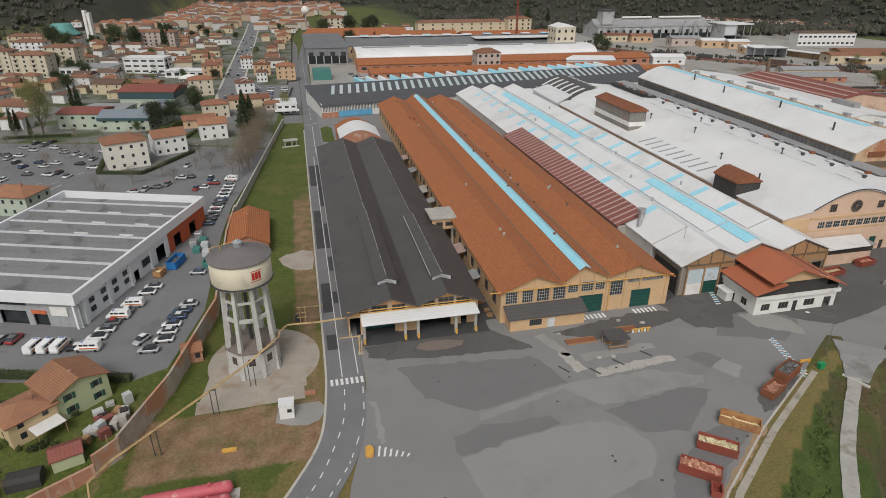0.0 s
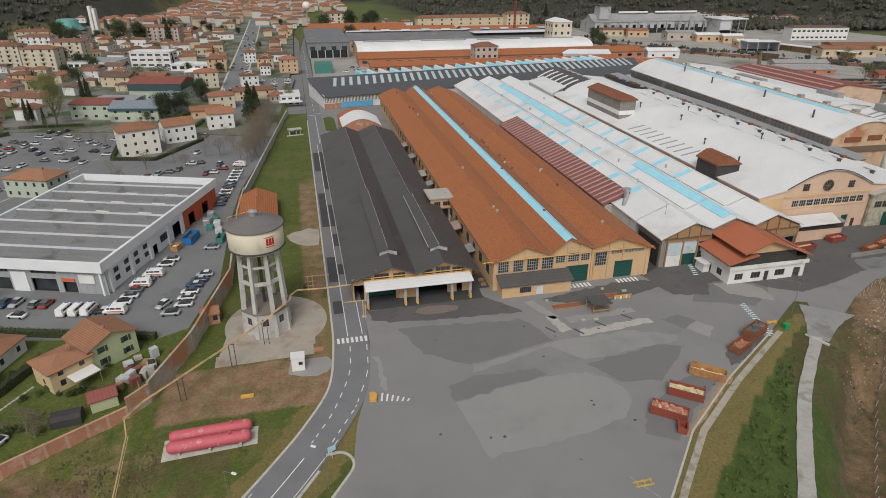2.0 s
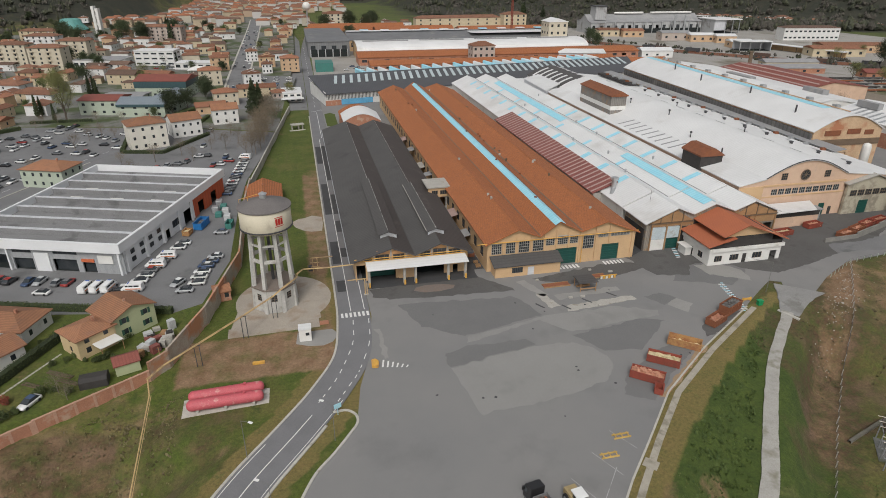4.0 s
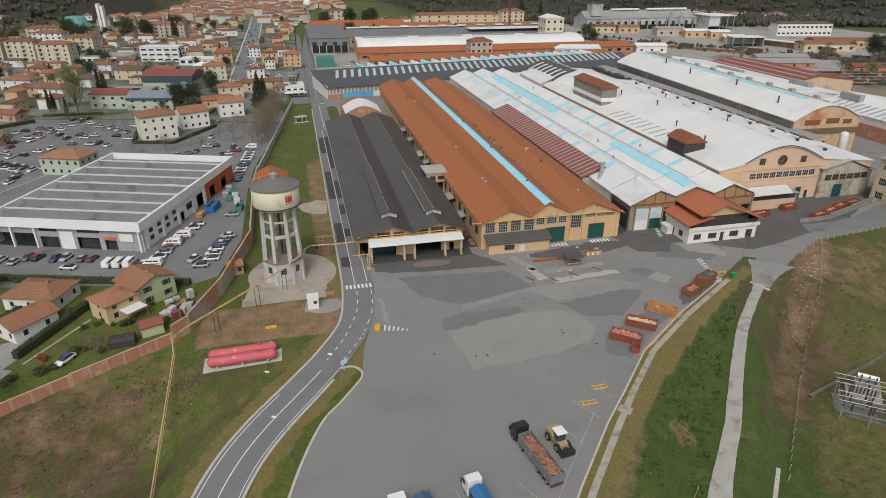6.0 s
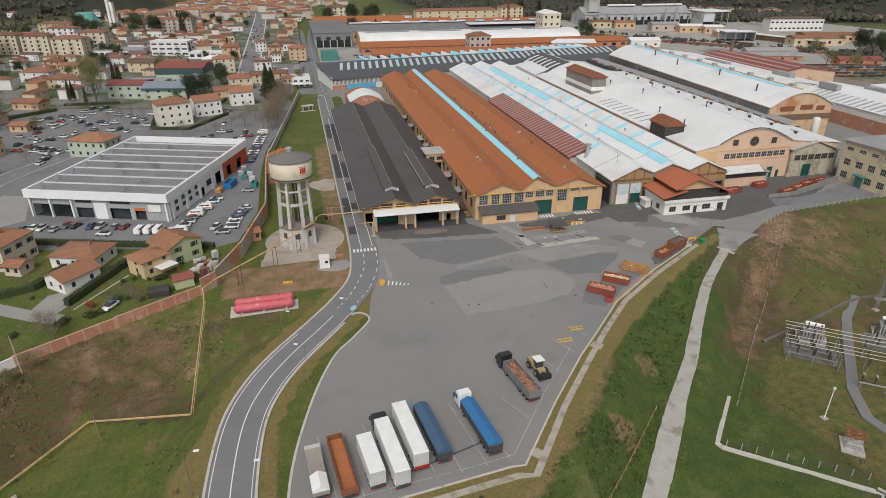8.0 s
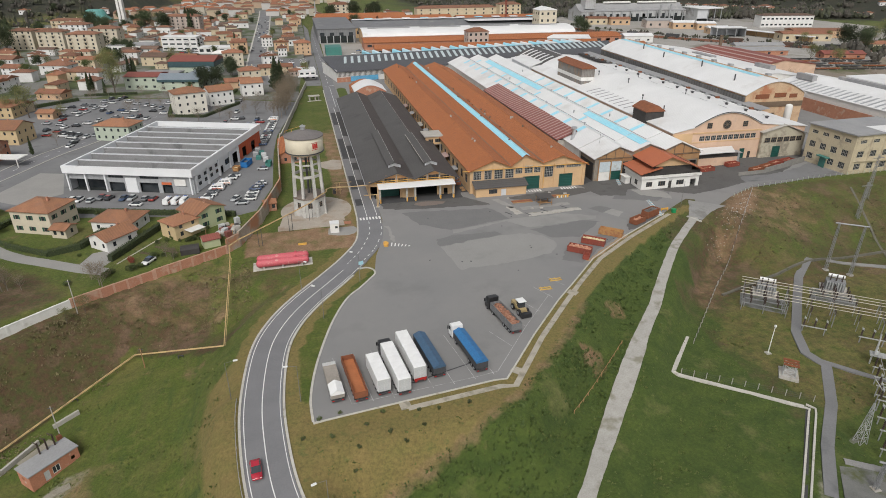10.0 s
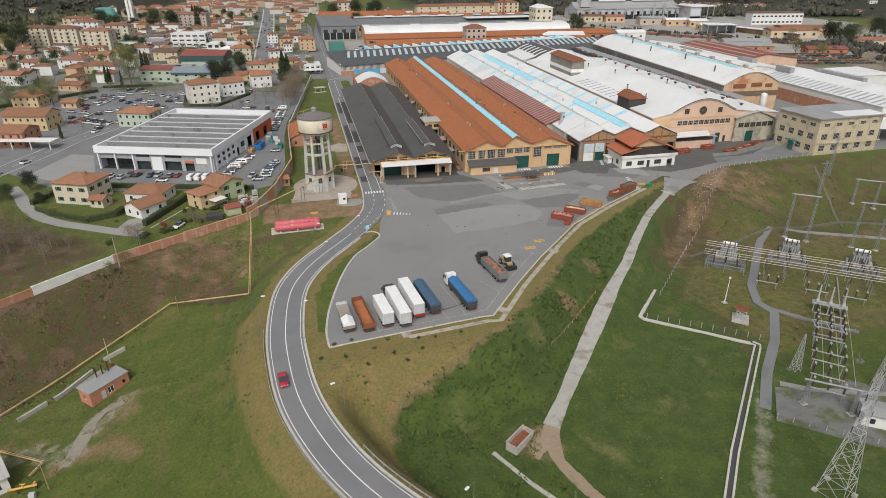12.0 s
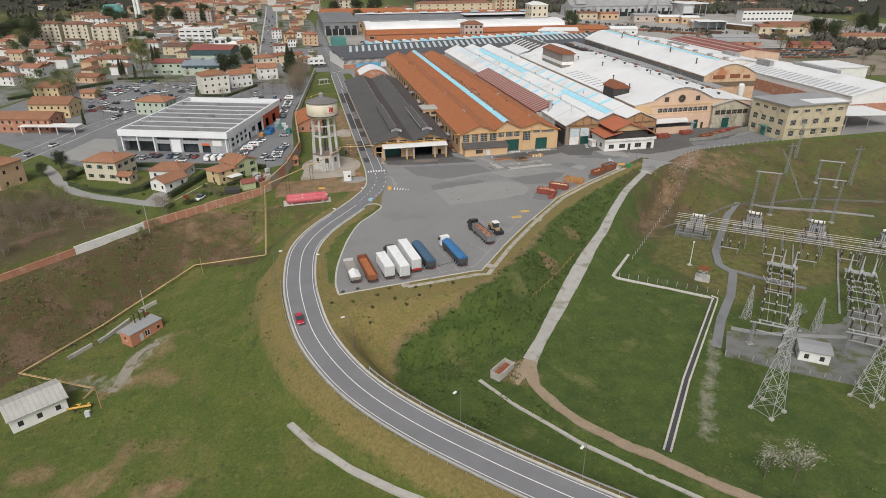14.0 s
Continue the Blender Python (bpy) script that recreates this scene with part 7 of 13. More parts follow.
along_y(bm, [(-1.3, 0.2), (1.3, 0.2), (1.3, 1.2), (-1.3, 1.2)], 2.0, 3.0)
part("bucket", bm, black_paint, ld_, "black bucket", False)
for s in (-1, 1):
    part("arm", boxes((s * 0.6 - 0.1, s * 0.6 + 0.1, 0.6, 2.1, 0.9, 1.2)), bpy.data.materials["loader_yellow"], ld_, "", False)
    for y in (-1.9, 1.1):
        wheel(ld_, s * 1.05, y, 0.75, 0.5)


# ---- cars ----
def car_paint():
    m = mat("car_paint", (0.6, 0.6, 0.6), None, 1.0, 6.0, 0.3, 0.0, fine_amt=0.0, coat=0.5)
    n, l = m.node_tree.nodes, m.node_tree.links
    oi, rp = n.new("ShaderNodeObjectInfo"), n.new("ShaderNodeValToRGB")
    rp.color_ramp.interpolation = "CONSTANT"
    cols = [(0.0, (0.72, 0.72, 0.71)), (0.3, (0.4, 0.41, 0.42)), (0.46, (0.03, 0.03, 0.033)), (0.64, (0.14, 0.145, 0.15)), (0.78, (0.04, 0.07, 0.14)), (0.86, (0.3, 0.03, 0.025)), (0.92, (0.62, 0.62, 0.6))]
    rp.color_ramp.elements[0].color = (*cols[0][1], 1)
    rp.color_ramp.elements[1].position, rp.color_ramp.elements[1].color = cols[1][0], (*cols[1][1], 1)
    for pos, c in cols[2:]:
        e = rp.color_ramp.elements.new(pos)
        e.color = (*c, 1)
    l.new(oi.outputs["Random"], rp.inputs[0])
    l.new(rp.outputs[0], n["Principled BSDF"].inputs["Base Color"])
    return m


any_paint = car_paint()
red_paint = mat("red_car_paint", (0.42, 0.02, 0.04), (0.36, 0.02, 0.035), 1, 6, 0.25, 0.0, coat=0.6)
lamp_glass = mat("lamp_glass", (0.7, 0.7, 0.68), None, 1, 6, 0.2, 0.0)


def loft(bm, sections):
    """Closed rings of equal length joined into one skin, with end caps."""
    rings = [[bm.verts.new(p) for p in s] for s in sections]
    for a, b in zip(rings, rings[1:]):
        for i in range(len(a)):
            j = (i + 1) % len(a)
            bm.faces.new((a[i], a[j], b[j], b[i]))
    bm.faces.new(rings[0][::-1])
    bm.faces.new(rings[-1])


van_orange = mat("orange_stripe", (0.6, 0.16, 0.03), None, 0.4, 5, 0.5, 0.0)
blue_lens = mat("blue_lens", (0.03, 0.1, 0.4), None, 0.4, 5, 0.3, 0.0)


def car(name, label, x, y, z, rz, paint, van=False, group="parked cars"):
    t = thing(name, label, "van" if van else "car", x, y, z, rz, group)
    L, W, H = (5.2, 1.95, 2.1) if van else (4.3, 1.78, 1.45)
    bm = new_bm()
    h = L / 2
    rows = ((-h, 0.45, 0.8, 0.82), (-h + 0.12, 0.3, 0.9, 0.95), (-h + 0.5, 0.26, 0.95, 1), (h * 0.35, 0.26, 0.9, 1), (h - 0.5, 0.27, 0.78, 0.96), (h - 0.1, 0.32, 0.66, 0.86), (h, 0.42, 0.58, 0.74))
    k = 1.35 if van else 1.0
    loft(bm, [[(-W / 2 * s, yy, lo), (W / 2 * s, yy, lo), (W / 2 * s, yy, hi * k * 0.8), (W / 2 * s * 0.94, yy, hi * k), (-W / 2 * s * 0.94, yy, hi * k), (-W / 2 * s, yy, hi * k * 0.8)] for yy, lo, hi, s in rows])
    me = cached(("car_body", van, paint.name), lambda b: None)
    if not len(me.vertices):
        bm.to_mesh(me)
        me.shade_smooth()
    bm.free()
    part_mesh("body", me, paint, t, "", False)
    z0 = 1.2 if van else 0.92
    prof = [(-h + 0.05, z0), (-h + 0.15, H - 0.05), (h * 0.45, H), (h * 0.82, z0)] if van else [(-h + 0.35, z0), (-h + 1.0, H - 0.03), (0.15, H), (h * 0.52, z0)]

    def green(bm_, inset, lift):
        a = [bm_.verts.new((-(W / 2 - inset - (0.16 if i in (1, 2) else 0)), q[0], q[1] + (lift if i in (1, 2) else 0))) for i, q in enumerate(prof)]
        b = [bm_.verts.new(((W / 2 - inset - (0.16 if i in (1, 2) else 0)), q[0], q[1] + (lift if i in (1, 2) else 0))) for i, q in enumerate(prof)]
        bm_.faces.new(a)
        bm_.faces.new(b[::-1])
        for i in range(4):
            j = (i + 1) % 4
            bm_.faces.new((a[j], a[i], b[i], b[j]))

    part_mesh("glasshouse", cached(("glasshouse", van), lambda b: green(b, 0.08, 0)), glass if not van else white_paint, t, "", False)
    r0, r1 = prof[1], prof[2]
    part_mesh("roof", cached(("car_roof", van, paint.name), lambda b: box(b, -W / 2 + 0.24, W / 2 - 0.24, r0[0] + 0.05, r1[0] - 0.02, H - 0.03, H + 0.03)), paint, t, "", False)
    if van:
        part_mesh("windscreen", cached(("van_screen",), lambda b: b.faces.new([b.verts.new(p) for p in ((-0.75, h * 0.47 + 0.02, H - 0.1), (-0.85, h * 0.8 + 0.03, z0 + 0.08), (0.85, h * 0.8 + 0.03, z0 + 0.08), (0.75, h * 0.47 + 0.02, H - 0.1))])), glass, t, "", False)
        for s in (-1, 1):
            xw = s * (W / 2 + 0.012)
            part_mesh("side_stripe", cached(("van_stripe", s), lambda b: box(b, xw - 0.01, xw + 0.01, -h + 0.3, h * 0.5, 0.86, 1.12)), van_orange, t, "", False)
            for q0, q1 in ((-1.9, -0.7), (-0.5, 0.5), (0.65, 1.3)):
                part_mesh("side_window", cached(("van_window", s, q0), lambda b: box(b, s * 0.8 if s > 0 else -0.87, 0.87 if s > 0 else s * 0.8, q0, q1, 1.45, 1.85)), glass, t, "", False)
        part_mesh("light_bar", cached(("van_light_bar",), lambda b: box(b, -0.5, 0.5, 0.7, 0.95, H + 0.031, H + 0.14)), blue_lens, t, "", False)
    for s in (-1, 1):
        for yy in (-h + 0.8, h - 0.85):
            part_mesh("wheel", wheel_mesh(0.32, 0.22), tyre, t, "", False, False, Matrix.Translation((s * (W / 2 - 0.1), yy, 0.32)))
    if paint is red_paint:
        for s in (-1, 1):
            part("headlight", boxes((s * W * 0.32 - 0.16, s * W * 0.32 + 0.16, h - 0.16, h - 0.02, 0.52, 0.66)), lamp_glass, t, "", False)
            part("tail_lamp", boxes((s * W * 0.36 - 0.14, s * W * 0.36 + 0.14, -h - 0.01, -h + 0.08, 0.62, 0.76)), red_light, t, "", False)
    return t


proto_car = car("car", "parked car on the asphalt", -62.3, 163.1, 2.03, 72, any_paint)
proto_van = car("van", "white van parked beside the commercial hall", -52.2, 163.0, 2.03, -16, white_paint, True, "parked vans")
far_car = thing("car", "small car parked far off in the town", "car", -129.4, 317.8, 2.03, 72, "parked cars")
for o in proto_car.children:
    if o.name.split(".")[0] in ("body", "glasshouse", "roof"):
        part_mesh(o.name.split(".")[0], o.data, o.data.materials[0], far_car, "", False)
part_mesh("running_gear", cached(("running_gear",), lambda b: [(tube(b, (-0.88, q, 0.32), (-0.68, q, 0.32), 0.32, 10), tube(b, (-0.68, q, 0.32), (0.68, q, 0.32), 0.05, 6), tube(b, (0.68, q, 0.32), (0.88, q, 0.32), 0.32, 10)) for q in (-1.35, 1.3)]), tyre, far_car, "", False)
rc = random.Random(3)


def park(x, y, rz, z=2.03, proto=None):
    return copy_thing(proto or (proto_car if y < 250 else far_car), pose(x, y, z, 0, 0, rz + rc.uniform(-3, 3)))


car("car", "red hatchback on the curving road", -19.6, 40.6, -0.55, 188, red_paint, False, "cars on the road")
for x, y in ((-85.9, 170.9), (-83.2, 171.4), (-81.2, 170.3), (-77.1, 168.9), (-74.5, 170.8), (-72, 170.2), (-67.2, 168.4), (-64.6, 168.2), (-60, 166.7), (-57.6, 166.2)):
    park(x, y + 1.2, rc.choice((-18, 162)))
for x, y in ((-49.6, 162.6), (-47.0, 162.2)):
    park(x, y, -16, proto=proto_van)
for i, (x, y) in enumerate(((-43.9, 161), (-41.2, 160.2), (-40.6, 164.4), (-39.6, 167.2), (-39.2, 170), (-38.2, 172.6), (-37.4, 175), (-36.2, 177.6), (-34.2, 183.2), (-33.2, 186.0))):
    park(x, y, 75 + 8, proto=proto_van if i in (1, 5, 7) else None)
for x, y in ((-28.8, 156.8), (-26.4, 160.2), (-26.2, 163.4), (-25.8, 166.4), (-25.2, 169.6), (-24.4, 172.2), (-23.4, 175), (-23.5, 191.8), (-31, 161.1)):
    park(x, y, 82 if x > -30 else 150)
for i in range(11):
    park(-24.4 + 0.35 * i - 0.6, 226 + i * 3.6, 84)
for x, y in ((-50.4, 263.9), (-47, 266), (-43.6, 268.1), (-39.9, 275.1), (-36.9, 275.6), (-39.8, 290.6), (-39.7, 318.6), (-29, 272), (-32.7, 261), (-54, 262), (-58, 258), (-30.5, 262), (-27.2, 266)):
    park(x, y, rc.choice((75, 80, 165)))
park(-21.2, 269, 70, proto=proto_van)
for x, y in ((-120.4, 307.5), (-117, 301.4), (-115.1, 307.7), (-113.1, 316.3), (-118.6, 314), (-112.9, 332.8), (-110.8, 340.4), (-104.4, 341.4), (-132.1, 311.5), (-121.8, 291.8), (-127, 285.9), (-122.5, 272), (-112.2, 259.4),
             (-107.9, 256), (-105.8, 259.5), (-101.4, 255.5), (-103.9, 241.2), (-104.9, 250.5), (-95.4, 301.8), (-86.8, 291.4), (-82.4, 302.3), (-79, 308.5), (-90.1, 289.6), (-110, 263), (-114, 265), (-117, 268), (-119.5, 262), (-98, 258),
             (-108, 310), (-110.5, 320), (-116, 322), (-121, 325), (-108, 328), (-100, 330), (-94, 322), (-88, 318), (-84, 314), (-78, 320), (-72, 322), (-92, 305), (-99, 308), (-103, 303), (-124, 300), (-128, 305), (-112, 278), (-108, 282),
             (-104, 286), (-116, 276), (-120, 282), (-98, 292), (-76, 296), (-82, 286), (-126, 321), (-106, 336)):
    park(x, y, rc.choice((-20, 70, 72, 160)))
park(-50, 118.8, 150, land_at(-50, 118.8) + 0.03)
park(-66.5, 137.5, 40, land_at(-66.5, 137.5) + 0.03)


# ---- commercial hall ----
ch = thing("commercial_building", "white and grey commercial hall with a ribbed flat roof", "commercial building", -88, 183, 2.0, -18.6)
CW, CD, CH = 45.4, 62.0, 9.0
white_clad = mat("white_cladding", (0.74, 0.75, 0.76), (0.69, 0.7, 0.71), 0.15, 4.0, 0.5, 0.03, fine_amt=0.08)
front_open = [(1.0, 13.5, 0, 4.2), (15.0, 20.5, 0, 3.4), (26.0, 32.5, 0, 3.6), (34.0, 37.5, 0, 3.0), (15.2, 20.5, 5.0, 5.9), (26.4, 33.0, 5.0, 5.9)]
bm = new_bm()
wall(bm, (0, 1.2), (CW, 1.2), 0, 6.4, 0.35, front_open)
part("front_wall", bm, mat("mid_grey_panel", (0.36, 0.37, 0.38), (0.31, 0.32, 0.33), 0.2, 4.0, 0.6, 0.05, stripes=("X", 2.0, 0.08)), ch, "", False)
side_open = [(3.5 + 4.4 * i, 5.2 + 4.4 * i, z, z + 1.2) for i in range(4) for z in (1.8, 4.0)] + [(21, 23.4, 0, 3), (25, 29, 2.2, 4.2), (32, 37, 0, 4.4)]
bm = new_bm()
wall(bm, (CW - 0.4, 1.6), (CW - 0.4, 40), 0, 6.4, 0.35, side_open)
part("side_wall", bm, white_clad, ch, "", False)
bm = new_bm()
wall(bm, (CW - 0.4, 40.02), (CW - 0.4, CD), 0, 6.4, 0.35, [(3, 7, 0, 4), (12, 16, 0, 4)])
part("side_wall", bm, mat("orange_red_panel", (0.5, 0.1, 0.035), (0.44, 0.09, 0.035), 0.4, 5, 0.6, 0.05, stripes=("Y", 1.8, 0.15)), ch, "orange-red lower cladding", False)
bm = new_bm()
wall(bm, (0.4, CD), (0.4, 1.6), 0, 6.4, 0.35)
wall(bm, (CW - 0.8, CD), (0.8, CD), 0, 6.4, 0.35)
part("rear_wall", bm, grey_wall, ch, "", False)
for d in ((-0.3, CW + 0.3, 0.0, 0.8, 6.42, CH), (-0.3, CW + 0.3, CD - 0.4, CD + 0.4, 6.42, CH), (-0.3, 0.5, 0.82, CD - 0.42, 6.42, CH), (CW - 0.5, CW + 0.3, 0.82, CD - 0.42, 6.42, CH)):
    part("fascia", boxes(d), white_clad, ch, "", False)
part("roof_deck", boxes((0.5, CW - 0.5, 0.82, CD - 0.42, 6.5, 6.9)), mat("roof_deck_grey", (0.23, 0.23, 0.232), (0.19, 0.19, 0.192), 0.1, 3.0, 0.8, 0.1, stain=(0.12, 0.12, 0.12), stain_scale=0.12, stain_at=0.56), ch, "grey roof deck", False)
for i in range(1, 8):
    y = 0.8 + i * (CD - 1.2) / 8
    # beam sides take the deck's grey to paint their shade below the pale caps
    part("roof_beam", boxes((0.52, CW - 0.52, y - 0.5, y + 0.5, 6.9, 8.5)), bpy.data.materials["roof_deck_grey"], ch, "roof beam with side shade in its grey", False)
    part("beam_cap", boxes((0.52, CW - 0.52, y - 0.52, y + 0.52, 8.503, 8.65)), grey_wall, ch, "pale grey cap of the roof beam", False)
    for k in range(3):
        part("rooflight", boxes((8 + k * 13, 12 + k * 13, y - 3.2, y - 2.6, 6.9, 7.1)), white_wall, ch, "", False) if i > 4 else None
for x in (0.6, 7.2, 14.2, CW - 0.9):
    part("pillar", boxes((x - 0.25, x + 0.25, 0.5, 1.19, 0, 6.41)), white_clad, ch, "", False)
for d in ((1.0, 13.5, 4.5, 4.6, 0, 4.2), (15, 20.5, 2.2, 2.3, 0, 3.4), (26, 32.5, 2.2, 2.3, 0, 3.6), (34, 37.5, 2.0, 2.1, 0, 3.0)):
    part("glazed_front", boxes(d), glass, ch, "", False)
part("white_panel", boxes((21.2, 25.2, 0.9, 1.18, 0, 5.2)), white_clad, ch, "", False)
part("sign_panel", boxes((34.0, 37.4, 0.9, 1.18, 3.2, 4.0)), mat("orange_sign", (0.6, 0.15, 0.06)), ch, "orange sign board without readable text", False)
part("sign_panel", boxes((38.6, 42.6, 0.85, 1.18, 3.0, 5.2)), white_wall, ch, "white sign board", False)
for h in side_open[:-3]:
    window(ch, Matrix.Translation((CW - 0.3, 1.6 + h[0], h[2])) @ pose(0, 0, 0, 0, 0, 90), h[1] - h[0], 1.2, 2, 1, dark_steel, True)
window(ch, Matrix.Translation((CW - 0.3, 26.6, 2.2)) @ pose(0, 0, 0, 0, 0, 90), 4.0, 2.0, 3, 1, dark_steel, True)
for h in (front_open[4], front_open[5]):
    window(ch, Matrix.Translation((h[0], 1.3, h[2])), h[1] - h[0], 0.9, 5, 1, dark_steel, True)
# indoor shade put into the floor's near-black colour
part("recess_floor", boxes((0.8, CW - 1, 1.6, CD - 1, -0.1, 0.06)), shade_void, ch, "", False)
for y in (3, 12, 21, 30.5, 38):
    part("pillar", boxes((CW - 0.39, CW + 0.1, y - 0.4, y + 0.4, 0, 6.41)), white_clad, ch, "", False)
# street and lane behind the hall
WEST_STREET = smooth_line([(-168, 90, 2.0), (-150, 125, 2.0), (-136, 152, 2.0), (-124.5, 184, 2.03), (-116, 208, 2.03), (-108.5, 230, 2.03), (-101, 245, 2.03), (-87, 275, 2.03), (-73, 302, 2.03), (-62, 332, 2.03), (-46, 366, 2.03)])
bm = new_bm()
ribbon(bm, WEST_STREET, -4.2, 4.2, 0.05, 0.4)
solid("road_west", bm, asphalt_road, "grey street running behind the commercial hall", "road", kind="structure")
for a, b in ((-4.65, -4.25), (4.25, 4.65)):
    bm = new_bm()
    ribbon(bm, WEST_STREET[:58], a, b, 0.16, 0.4)
    solid("kerb", bm, kerb_stone, "pale kerb along the street", "kerb", kind="structure")
for a in (-0.08,):
    for i in range(0, len(WEST_STREET) - 2, 3):
        bm = new_bm()
        ribbon(bm, WEST_STREET[i:i + 2], a, -a, 0.062)
        solid("lane_dash", bm, line_paint, "white dash of a road line", "road marking", "road dashes", "structure")
LANE = smooth_line([(-112, 168, 2.0), (-106, 158, 2.0), (-101, 148, 2.0), (-93.5, 137, 2.0), (-85, 129.6, 2.0), (-76.4, 124.6, 2.0), (-65.6, 118.4, 2.0), (-60, 116, 2.0)])
bm = new_bm()
ribbon(bm, LANE, -1.9, 1.9, 0.05, 0.4)
solid("lane", bm, asphalt_pale, "pale narrow lane round the villa gardens", "lane", kind="structure")
flat_sheet("pavement_drive", [(-68, 119.5), (-62, 117), (-58, 126), (-60.5, 130), (-66, 128)], 2.045, asphalt_pale, "pale garden drive", "drive", 0.3)
flat_sheet("pavement_lot", [(-112, 180), (-100, 172), (-88.5, 180), (-95, 203), (-104, 206)], 2.05, asphalt_pale, "pale empty lot beside the commercial hall", "lot", 0.3)
for x, y in ((-122.6, 184), (-117.5, 197), (-104, 246), (-95, 255), (-128, 170)):
    park(x, y, -24, 2.1)
# waste containers in the side yard
blue_skip = mat("blue_container_paint", (0.02, 0.16, 0.42), (0.02, 0.13, 0.34), 0.6, 5, 0.5, 0.05)
skip(-29.7, 198.4, 74, 6.0, 2.5, 2.2, blue_skip, scrap_dark, 20, "blue roll-off container beside the hall", z=2.03, seed=41, group="waste containers")
skip(-33.0, 193.0, 74, 3.0, 2.0, 1.6, yellow_skip, scrap_brass, 20, "orange waste container beside the hall", z=2.03, seed=42, group="waste containers")
skip(-21.4, 196.5, 82, 4.0, 1.8, 1.8, teal_wall, None, 0, "green waste container by the boundary wall", z=2.03, seed=43, group="waste containers")
for i, (x, y) in enumerate(((-25.5, 206), (-23.6, 208.5), (-26.8, 210), (-24.6, 213), (-22.6, 203), (-26.2, 216))):
    bm = new_bm()
    box(bm, x - 1, x + 1, y - 1.2, y + 1.2, 2.03, 3.4 + 0.3 * (i % 3))
    bmesh.ops.bevel(bm, geom=bm.edges[:], offset=0.1, segments=1, affect="EDGES")
    solid("waste_bale", bm, (teal_wall, grey_box, steel)[i % 3], "stacked bale of crates in the side yard", "bale", "waste bales")


# ---- houses ----
def house(label, x, y, z, rz, w, d, h, walls, roof_m=None, rise=1.8, hip=False, floors=2, name="house", chimney=True, win=True, over=0.5, group="", shutters=False):
    """A house w by d with its ridge along x, eaves at h."""
    t = thing(name, label, "house" if "house" in name else name.split("_")[-1], x, y, z, rz, group)
    a, b = w / 2, d / 2
    hs, wl_ = [], []
    fh = h / floors
    for f in range(floors):
        n = max(2, int(w / 3.2))
        hs += [((i + 0.5) * w / n - 0.5, (i + 0.5) * w / n + 0.5, f * fh + 1.0, f * fh + 2.3) for i in range(n)]
        n = max(1, int(d / 3.6))
        wl_ += [((i + 0.5) * d / n - 0.5, (i + 0.5) * d / n + 0.5, f * fh + 1.0, f * fh + 2.3) for i in range(n)]
    sides = (((-a, -b), (a, -b), hs), ((a, -b + 0.26), (a, b - 0.26), wl_), ((a, b), (-a, b), []), ((-a, b - 0.26), (-a, -b + 0.26), wl_))
    for p0, p1, holes in sides:
        bm = new_bm()
        wall(bm, p0, p1, 0, h, 0.25, holes if win else ())
        part("wall", bm, walls, t, "", False)
        if win:
            ang = math.degrees(math.atan2(p1[1] - p0[1], p1[0] - p0[0]))
            for q in holes:
                m = Matrix.Translation((*p0, 0)) @ pose(0, 0, 0, 0, 0, ang) @ Matrix.Translation((q[0], 0.1, q[2]))
                put("window", ("house_window",), lambda b_: (box(b_, 0, 1.0, 0, 0.05, 0, 1.3), box(b_, 0.46, 0.54, -0.04, 0.0, 0, 1.3)), glass, t, m, "", True)
                if shutters:
                    for du in (-0.52, 1.02):
                        put("shutter", ("shutter",), lambda b_: box(b_, 0, 0.5, -0.17, -0.105, 0, 1.3), shutter_green, t, m @ Matrix.Translation((du, 0, 0)), "", True)
    bm = new_bm()
    e = over
    if hip:
        r = max(0.2, a - b)
        lo = [bm.verts.new(p) for p in ((-a - e, -b - e, h), (a + e, -b - e, h), (a + e, b + e, h), (-a - e, b + e, h))]
        hi = [bm.verts.new((p.co.x, p.co.y, h + 0.2)) for p in lo]
        r0, r1 = bm.verts.new((-r, 0, h + rise)), bm.verts.new((r, 0, h + rise))
        bm.faces.new(lo[::-1])
        for i in range(4):
            bm.faces.new((lo[i], lo[(i + 1) % 4], hi[(i + 1) % 4], hi[i]))
        bm.faces.new((hi[0], hi[1], r1, r0))
        bm.faces.new((hi[1], hi[2], r1))
        bm.faces.new((hi[2], hi[3], r0, r1))
        bm.faces.new((hi[3], hi[0], r0))
        part("roof", bm, roof_m or tile_near, t, "", False)
    else:
        pr = [(-b - e, h - 0.1), (0, h + rise), (b + e, h - 0.1)]
        ring = pr + [(q[0], q[1] - 0.22) for q in reversed(pr)]
        va = [bm.verts.new((-a - e, q[0], q[1] + 0.22)) for q in ring]
        vb = [bm.verts.new((a + e, q[0], q[1] + 0.22)) for q in ring]
        bm.faces.new(va[::-1])
        bm.faces.new(vb)
        for i in range(6):
            j = (i + 1) % 6
            bm.faces.new((va[i], va[j], vb[j], vb[i]))
        part("roof", bm, roof_m or tile_near, t, "", False)
        for s in (-1, 1):
            bm = new_bm()
            g = [(-b + 0.02, h + 0.002), (b - 0.02, h + 0.002), (0, h + rise * (1 - 0.02 / b) - 0.1)]
            x0, x1 = sorted((s * a, s * (a - 0.25)))
            va = [bm.verts.new((x0, *q)) for q in g]
            vb = [bm.verts.new((x1, *q)) for q in g]
            bm.faces.new(va[::-1])
            bm.faces.new(vb)
            for i in range(3):
                j = (i + 1) % 3
                bm.faces.new((va[i], va[j], vb[j], vb[i]))
            part("gable", bm, walls, t, "", False)
